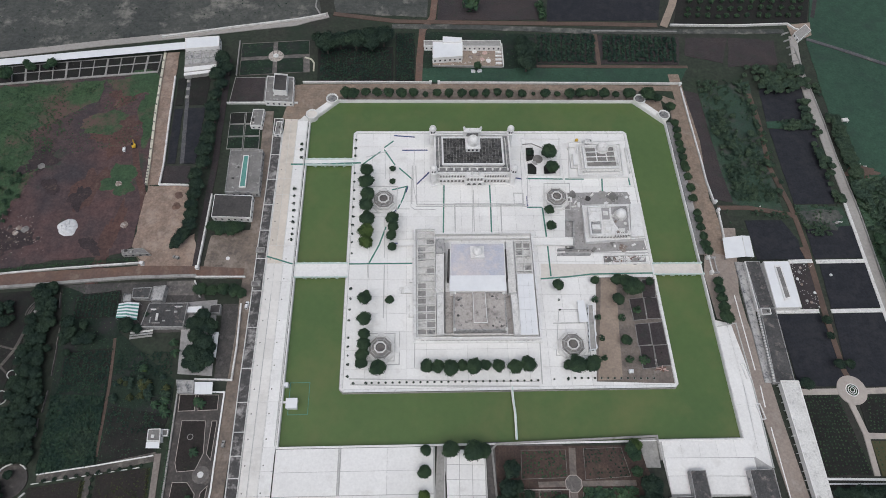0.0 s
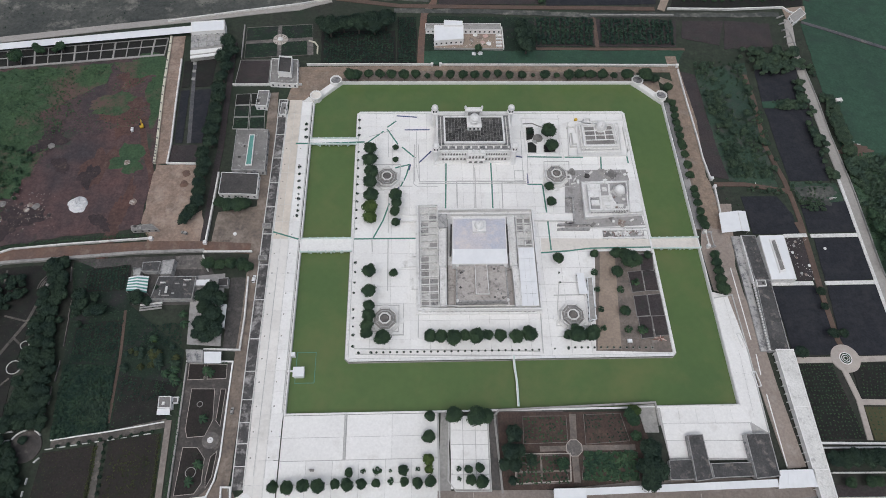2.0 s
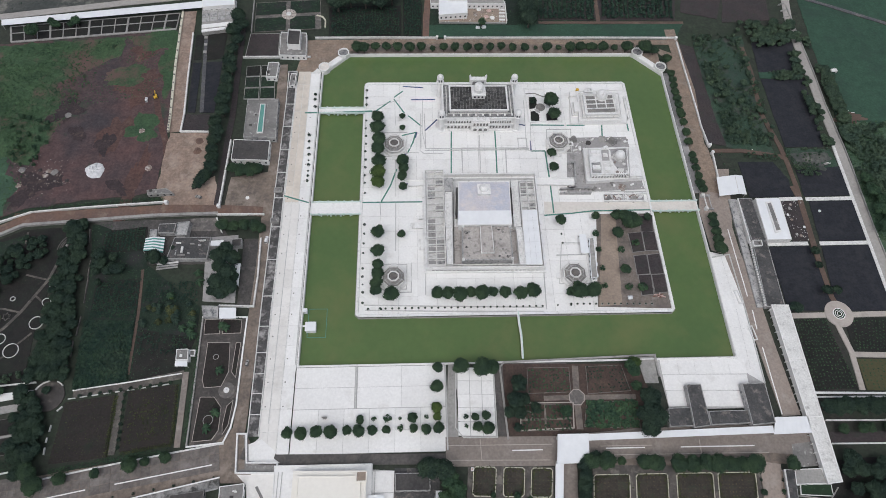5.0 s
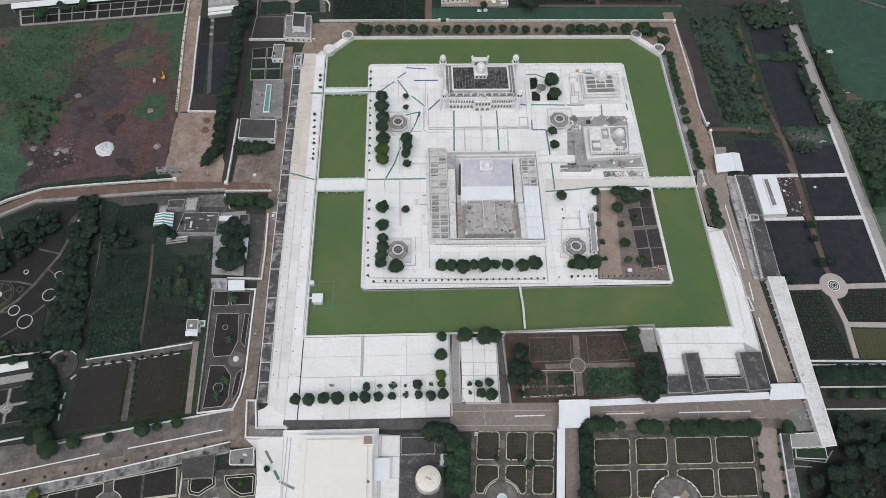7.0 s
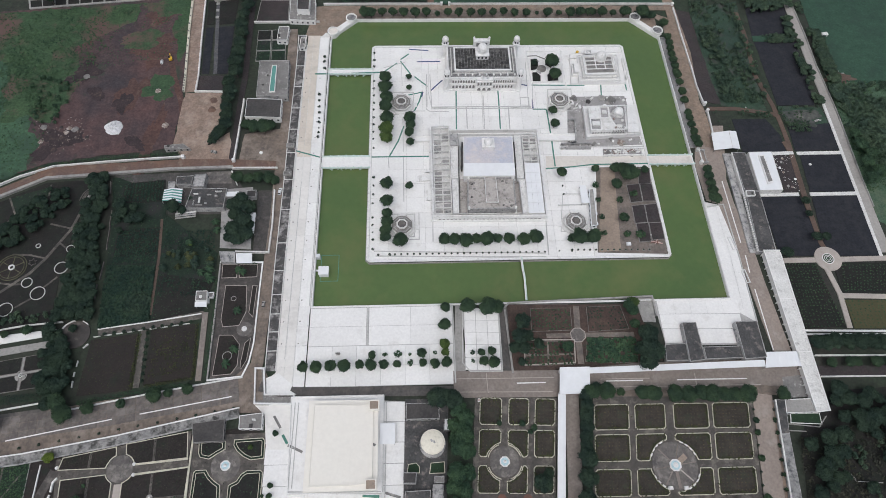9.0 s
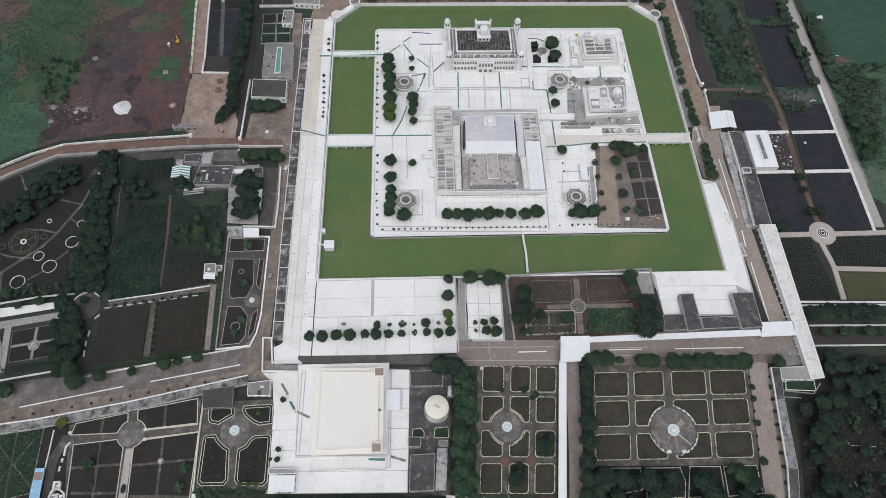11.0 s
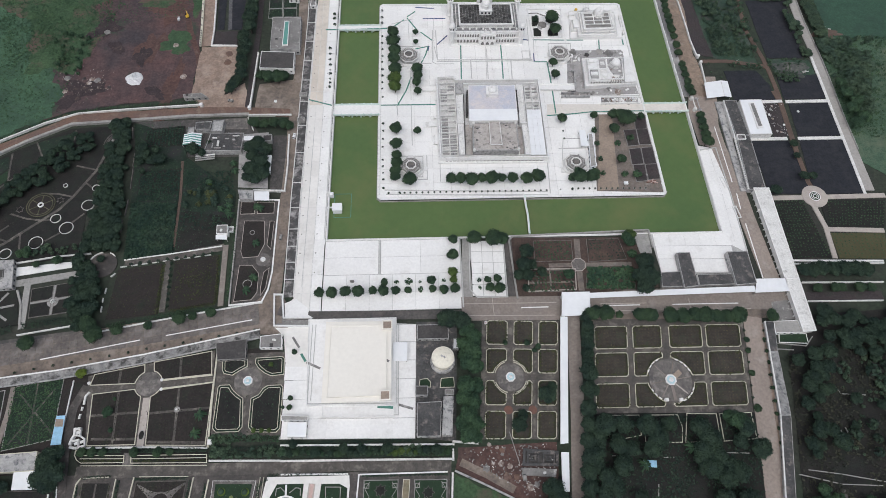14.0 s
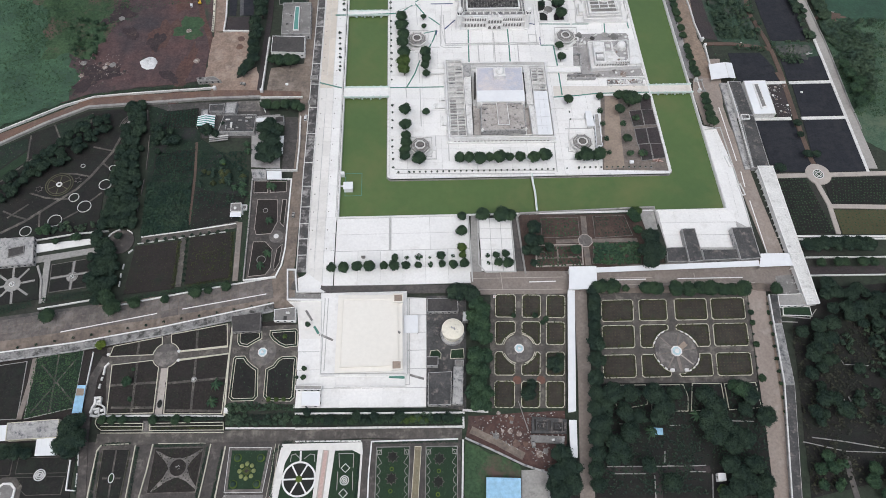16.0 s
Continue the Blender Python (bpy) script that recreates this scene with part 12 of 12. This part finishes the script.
for q in ([(-300.8, -169.0), (-286.1, -169.2), (-285.5, -177.6), (-298.1, -177.8)], [(-283.6, -169.0), (-257.8, -169.3), (-257.1, -177.4), (-283.2, -177.1)], [(-282.7, -178.6), (-257.3, -179.0), (-257.7, -187.7), (-275.2, -187.6), (-281.8, -182.0)]):
    bed(q, SOIL, "dark bed with thin mossy kerb", GARDENGREY, 0.3, 0.45)
c = (-270.5, -178.0)
t = thing("ring_target", "concentric white rings round a small basin", "ring bed")
for k in (2.9, 2.0, 1.1):
    part("ring", ring(B(), disc(c[0], c[1], k), disc(c[0], c[1], k - 0.45), 0.1, 0.75), MARBLE, t)
c = (-285.6, -186.3)
t = thing("octagon_basin", "white octagonal kerb round a dark basin", "basin")
t.location = (c[0], c[1], 0)
part("paving", block(octagon(0, 0, 8.4), -0.2, 0.4), GARDENGREY, t)
part("floor", block(octagon(0, 0, 5.0), 0.1, 0.5), STAINED_AND_SHADE, t)
part("rim", ring(B(), octagon(0, 0, 5.6), octagon(0, 0, 4.5), 0.1, 0.9), MARBLE, t)
wall([(-256.8, -171.2), (-255.4, -185.7), (-250.9, -186.2)], 0.9, 0.6, WHITE, cap=False)
wall([(-253.6, -167.7), (-252.3, -174.2)], 0.8, 0.5, WHITE, cap=False)
wall([(-251.8, -177.8), (-251.0, -184.3)], 0.8, 0.5, WHITE, cap=False)
hedge([(-254.3, -167.1), (-250.5, -187.8)], 1.4, 1.2, LEAF_DARK, 5.0)

# parterres along the garden road
flat("parterre_ground", [(-251.0, -162.5), (-142.3, -164.9), (-142.3, -164.9), (-55.2, -166.6), (-58.2, -224.7), (-238.1, -218.0)], DARKPAVE, "grey-brown paved ground between parterres", "paving", 0.1)
pq = [(-244.0, -164.7), (-226.1, -164.6), (-223.3, -196.0), (-242.1, -195.3)]
for line, wide in (([(-242.6, -164.1), (-244.3, -166.9), (-244.2, -178.6), (-244.0, -190.4)], 1.0), ([(-225.0, -165.0), (-225.0, -175.4), (-224.9, -191.1)], 0.8), ([(-216.1, -164.5), (-217.0, -178.2), (-218.5, -191.3)], 0.9), ([(-186.2, -165.5), (-187.1, -177.8), (-188.6, -192.4)], 0.8), ([(-178.4, -166.9), (-179.4, -179.5), (-180.5, -192.7)], 1.0), ([(-152.4, -166.6), (-153.4, -180.4), (-155.0, -193.6)], 0.35), ([(-150.6, -166.7), (-151.4, -180.5), (-153.0, -193.7)], 0.35)):
    wall(line, 0.8, wide * 0.62, EDGE, "low cream parterre kerb wall", False, "parterre_wall")
for line in ([(-243.9, -167.5), (-242.3, -190.5)], [(-223.7, -165.9), (-223.3, -191.1)], [(-187.5, -166.6), (-190.0, -192.3)], [(-179.7, -168.6), (-181.9, -192.6)], [(-148.7, -167.9), (-153.2, -170.6), (-152.5, -193.7)], [(-242.1, -163.9), (-227.6, -163.8)], [(-215.6, -165.6), (-189.4, -165.7)]):
    hedge(line, 1.5, 1.0, LEAF_DARK, 6.0, "low hedge along the parterre wall")
wall([(-241.4, -164.2), (-228.7, -164.0)], 0.8, 0.4, EDGE, "low cream parterre kerb wall", False, "parterre_wall")
wall([(-213.5, -164.4), (-188.9, -165.0)], 0.7, 0.35, EDGE, "low cream parterre kerb wall", False, "parterre_wall")
q = [(-241.6, -166.1), (-227.6, -166.6), (-227.7, -191.0), (-240.1, -190.5)]
bed(q, SOIL, "dark parterre with a small green ring", GARDENGREY, 0.4, 0.5)
for a, b in ((q[0], q[3]), (q[1], q[2])):
    hedge([lerp(a, b, 0.02), lerp(a, b, 0.98)], 0.8, 0.6, LEAF_MOSS, 5.0, "mossy green edging of the parterre")
for a, b in ([(-234.5, -167.0), (-234.1, -178.4)], [(-234.0, -183.8), (-233.6, -190.8)], [(-238.7, -180.7), (-235.8, -180.8)], [(-232.4, -180.9), (-229.5, -181.0)]):
    road("parterre_path", [a, b], 0.9, GARDENGREY, "thin grey path", 0.36)
c = (-234.1, -180.8)
t = thing("ring_bed", "small oval green ring with pale kerb", "ring bed", "ring beds")
part("kerb", ring(B(), disc(c[0], c[1], 1.45, 24, 0, 2.4), disc(c[0], c[1], 1.15, 24, 0, 2.05), 0.2, 0.75), MARBLE, t)
part("grass", block(disc(c[0], c[1], 1.17, 24, 0, 2.07), 0.2, 0.6), LAWN, t)
q = [(-214.9, -166.5), (-189.2, -166.8), (-190.5, -189.1), (-215.3, -189.0)]
bed(q, GARDENSOIL, "dry mossy parterre with a four-armed star of paths", GARDENGREY, 0.5, 0.5)
crop("bed_weeds", inset(q, 1.0), 15, 15, LEAF_DRY, "thin dry weeds on the star parterre", 0.9, 0.25, 0.6, 71, 2)
c = (-201.3, -176.8)
for e in [(-214.1, -167.9), (-189.7, -167.9), (-189.5, -188.4), (-213.4, -188.3)]:
    d = Vector(e) - Vector(c)
    n_ = Vector((-d.y, d.x)).normalized()
    LAYER[0] += 1
    arm = link("star_arm", block([(c[0] + d.x * s + n_.x * g, c[1] + d.y * s + n_.y * g) for s, g in ((0.25, 2.9), (0.5, 1.3), (0.98, 0.35), (0.98, -0.35), (0.5, -1.3), (0.25, -2.9))], -0.1, 0.42 + 0.00237 * (LAYER[0] % 41)), COURTPAVE)
    tagged(arm, "pale pointed arm of the star paving", "paving", "star arms", kind="structure")
t = thing("round_bed", "round dark bed at the star's centre with grey rim", "ring bed")
part("rim", ring(B(), disc(c[0], c[1], 4.9), disc(c[0], c[1], 4.1), 0.1, 0.62), COURTPAVE, t)
part("soil", block(disc(c[0], c[1], 4.2), 0.1, 0.56), GARDENSOIL, t)
for dx, dy in ((-0.9, 0.3), (0.2, 0.9), (0.7, -0.4), (-0.2, -0.7), (-0.4, 0.4), (0.6, 0.4)):
    part("stone", lathe(B(), c[0] + dx, c[1] + dy, [(0.22, 0.4), (0.15, 0.8)], 6), MARBLE, t)
q = [(-176.3, -167.5), (-154.3, -168.3), (-157.0, -190.3), (-176.3, -189.9)]
t = thing("stone_border", "grey stone border round a lawn parterre", "border")
part("kerb", rim(B(), q, 0.25, -0.1, 0.5), WEATHERED, t)
part("stone", rim(B(), inset(q, 0.25), 1.05, -0.1, 0.36), COURTPAVE, t)
bed(inset(q, 1.3), LAWN, "green lawn parterre with topiary rosettes", COURTPAVE, 0.3, 0.58)
flat("parterre_border", [(-176.2, -190.7), (-156.4, -191.4), (-156.7, -193.5), (-177.1, -192.8)], STAINED_AND_SHADE, "grey stone border of the next parterre", "paving", 0.3)
c = (-166.0, -179.7)
for k in range(8):
    a = k / 8 * 6.283
    p = (c[0] + 3.6 * math.cos(a), c[1] + 3.6 * math.sin(a))
    t = thing("topiary_disc", "small round yellow-green topiary", "topiary", "topiary rosette")
    part("leaves", lathe(B(), p[0], p[1], [(1.0, 0.3), (1.15, 0.7), (0.8, 1.1), (0.2, 1.25)], 12), LEAF_TOPIARY, t)
t = thing("diamond_bed", "diamond bed with cream kerb at the rosette's centre", "flower bed")
part("kerb", ring(B(), disc(c[0], c[1], 2.6, 4), disc(c[0], c[1], 2.2, 4), 0.3, 0.8), LEAF_LIGHT, t)
part("kerb", ring(B(), disc(c[0], c[1], 1.7, 4), disc(c[0], c[1], 1.35, 4), 0.3, 0.85), LEAF_LIGHT, t)
part("soil", block(disc(c[0], c[1], 2.25, 4), 0.2, 0.6), BROWNSOIL, t)
for p in ((-171.2, -173.1), (-159.4, -173.6), (-172.0, -186.0), (-160.2, -186.3)):
    t = thing("ring_hedge", "round yellow-green ring hedge on the lawn", "hedge", "ring hedges")
    part("ring", ring(B(), disc(p[0], p[1], 2.0), disc(p[0] - 0.15, p[1] + 0.2, 1.55), 0.3, 0.75), LEAF_LIGHT, t)
    part("core", lathe(B(), p[0] - 0.15, p[1] + 0.2, [(1.5, 0.3), (1.6, 0.8), (1.1, 1.5), (0.3, 1.8)], 14), LEAF_DARK, t)
# white wheel parterre
flat("wheel_paving", [(-149.1, -166.8), (-107.2, -167.3), (-106.8, -172.2), (-108.3, -200.8), (-154.5, -199.1)], CREAMPAVE, "pale paved ground of the wheel parterre", "paving", 0.22)
bed([(-143.9, -170.1), (-129.8, -170.3), (-130.5, -182.6), (-131.7, -199.9), (-150.0, -199.3), (-147.1, -176.5)], LAWN, "green panel under the white wheel", CREAMPAVE, 0.3, 0.5)
for line in ([(-144.0, -176.0), (-143.7, -172.6), (-141.7, -172.1), (-138.8, -174.8)], [(-131.5, -176.4), (-131.7, -172.8), (-134.0, -172.4), (-137.1, -174.8)]):
    ob = link("panel_line", strip(B(), line, 0.4, 0.3, 0.66), CONC)
    tagged(ob, "thin pale corner line on the green panel", "ornament", "lawn ornaments")
for line in ([(-118.5, -179.7), (-119.1, -172.6), (-111.4, -172.9), (-111.5, -179.9)], [(-119.5, -190.6), (-119.3, -181.6)], [(-111.7, -181.9), (-111.5, -190.9)]):
    ob = link("panel_line", strip(B(), line, 0.4, 0.3, 0.66), CONC)
    tagged(ob, "thin pale bracket line on the green panel", "ornament", "lawn ornaments")
c = (-139.0, -184.6)
t = thing("wheel_parterre", "white six-spoked wheel parterre with dark beds", "wheel bed")
part("bed", block(disc(c[0], c[1], 8.0, 40), 0.1, 0.56), SOIL, t)
part("rim", ring(B(), disc(c[0], c[1], 8.7, 48), disc(c[0], c[1], 7.8, 48), 0.1, 0.85), WHITE, t)
for k in range(6):
    a = k / 6 * 6.283
    part("spoke", strip(B(), [(c[0] + 1.2 * math.cos(a), c[1] + 1.2 * math.sin(a)), (c[0] + 8.0 * math.cos(a), c[1] + 8.0 * math.sin(a))], 0.8, 0.1, 0.78), WHITE, t)
part("hub", lathe(B(), c[0], c[1], [(1.7, 0.2), (1.7, 0.9), (1.0, 1.3)], 20), LEAF_LIGHT, t)
part("stem", strip(B(), [(-138.9, -170.8), (-138.8, -176.2)], 0.9, 0.1, 0.8), WHITE, t)
road("pink_walk_border", [(-125.9, -170.7), (-127.0, -182.7), (-128.6, -200.1)], 3.4, CREAMTAN, "pale pink border of the paved walk", 0.26)
road("pink_walk", [(-125.9, -171.0), (-127.0, -182.7), (-128.6, -200.1)], 1.9, PINK, "pink paved walk", 0.40)
bed([(-121.5, -170.8), (-112.1, -170.9), (-107.6, -173.3), (-108.9, -200.8), (-124.7, -200.2)], LAWN, "long green panel with white line ornaments", CREAMPAVE, 0.3, 0.5)
hedge([(-109.1, -173.8), (-109.3, -186.1), (-110.2, -194.1)], 1.6, 1.6, LEAF_DARK, 6.0, "dark shrubs along the panel")
hedge([(-148.9, -165.9), (-131.2, -166.2), (-108.7, -166.4)], 1.3, 1.1, LEAF_DARK, 5.0, "dark shrubs along the low wall")
for p, n_ in (((-115.5, -180.0), 4), ((-116.2, -192.2), 4)):
    t = thing("diamond_line", "thin white diamond on the lawn", "ornament", "lawn ornaments")
    part("line", ring(B(), disc(p[0], p[1], 2.4, 4, 0), disc(p[0], p[1], 2.0, 4, 0), 0.3, 0.68), MARBLE, t)
    part("shrub", lathe(B(), p[0], p[1], [(0.7, 0.3), (0.8, 0.8), (0.3, 1.2)], 8), LEAF_DARK, t)
c = (-115.8, -186.0)
t = thing("ring_target", "concentric white rings on the lawn", "ring bed")
for k in (2.4, 1.5, 0.7):
    part("ring", ring(B(), disc(c[0], c[1], k), disc(c[0], c[1], k - 0.4), 0.2, 0.7), MARBLE, t)
# two carpet lawns with stars
for q, stars in (([(-99.8, -169.9), (-81.9, -170.2), (-84.1, -223.7), (-101.0, -223.1)], ((-91.1, -175.3), (-91.8, -186.0))), ([(-73.9, -170.5), (-56.8, -170.8), (-59.4, -224.7), (-76.0, -224.0)], ((-66.8, -177.1), (-67.7, -188.4)))):
    bed(q, LAWN, "green carpet lawn with zigzag line borders", STAINED_AND_SHADE, 0.5, 0.5)
    for p in stars:
        t = thing("star_bed", "eight-pointed dark star bed with pale outline", "star bed", "carpet stars")
        part("soil", block(star(p[0], p[1], 3.2, 8, 0.62), 0.2, 0.6), SOIL, t)
        part("kerb", ring(B(), star(p[0], p[1], 3.38, 8, 0.62), star(p[0], p[1], 3.15, 8, 0.62), 0.2, 0.7), COURTPAVE, t)
        t = thing("ring_hedge", "small yellow-green round hedge between stars", "hedge", "ring hedges")
        part("ring", ring(B(), disc(p[0] - 0.5, p[1] - 6.0, 1.1), disc(p[0] - 0.5, p[1] - 6.0, 0.6), 0.3, 0.9), LEAF_LIGHT, t)
    for u0 in (0.05, 0.95):
        line, sgn = [], 1 if u0 < 0.5 else -1
        for k in range(31):
            v_ = 0.02 + k / 31 * 0.52
            bend = 0.13 * abs((k % 8) / 4 - 1) if k < 9 else 0.10 * abs(math.sin(k * math.pi / 5))
            line.append(quad_uv(q, u0 + sgn * bend, v_))
        ob = link("scroll_line", strip(B(), line, 0.22, 0.3, 0.66), CONC)
        tagged(ob, "thin pale scrolled border line on the lawn", "ornament", "lawn ornaments")
    for u0 in (0.10, 0.90):
        p = quad_uv(q, u0, 0.055)
        ob = link("corner_square", rim(B(), rect(p[0], p[1], 2.4, 2.4), 0.3, 0.2, 0.64), CONC)
        tagged(ob, "small square pale outline in the lawn's corner", "ornament", "lawn ornaments")
t = thing("carpet_walk", "olive-tan walk in a cream kerb between the carpet lawns", "walk")
q = [(-79.3, -170.6), (-76.3, -170.7), (-78.9, -201.8), (-82.0, -201.7)]
part("floor", block(q, -0.1, 0.34), OLIVETAN, t)
part("kerb", rim(B(), inset(q, -0.3), 0.3, -0.1, 0.5), EDGE, t)
for line in ([(-102.2, -166.9), (-103.5, -183.4), (-103.9, -200.3)], [(-102.2, -167.2), (-56.6, -167.4)], [(-142.2, -165.8), (-107.8, -166.7)]):
    wall(line, 0.8, 0.7, WHITE, "low white parterre wall", False, "parterre_wall")
hedge([(-100.9, -168.0), (-79.5, -168.2), (-56.7, -168.5)], 1.2, 1.0, LEAF_DARK, 6.0)

# ---- slabs of the wide road and island floor panels, last ----
for a, b, n in (((-327.5, -100.7), (-230.7, -88.1), 22), ((-230.7, -88.1), (-162.3, -76.8), 14)):
    d = (Vector(b) - Vector(a)).normalized()
    s = Vector((-d.y, d.x)) * 6.6
    panels("road_slabs", [(a[0] - s.x, a[1] - s.y), (b[0] - s.x, b[1] - s.y), (b[0] + s.x, b[1] + s.y), (a[0] + s.x, a[1] + s.y)], n, 3, "brown concrete slabs of the wide diagonal road", ROADSLAB, top=0.42, gap=0.14)
panels("island_floor", [(-93.2, 1.8), (93.2, 1.8), (93.2, 180.2), (-93.2, 180.2)], 16, 16, "white concrete terrace panels of the palace island", top=0.0)
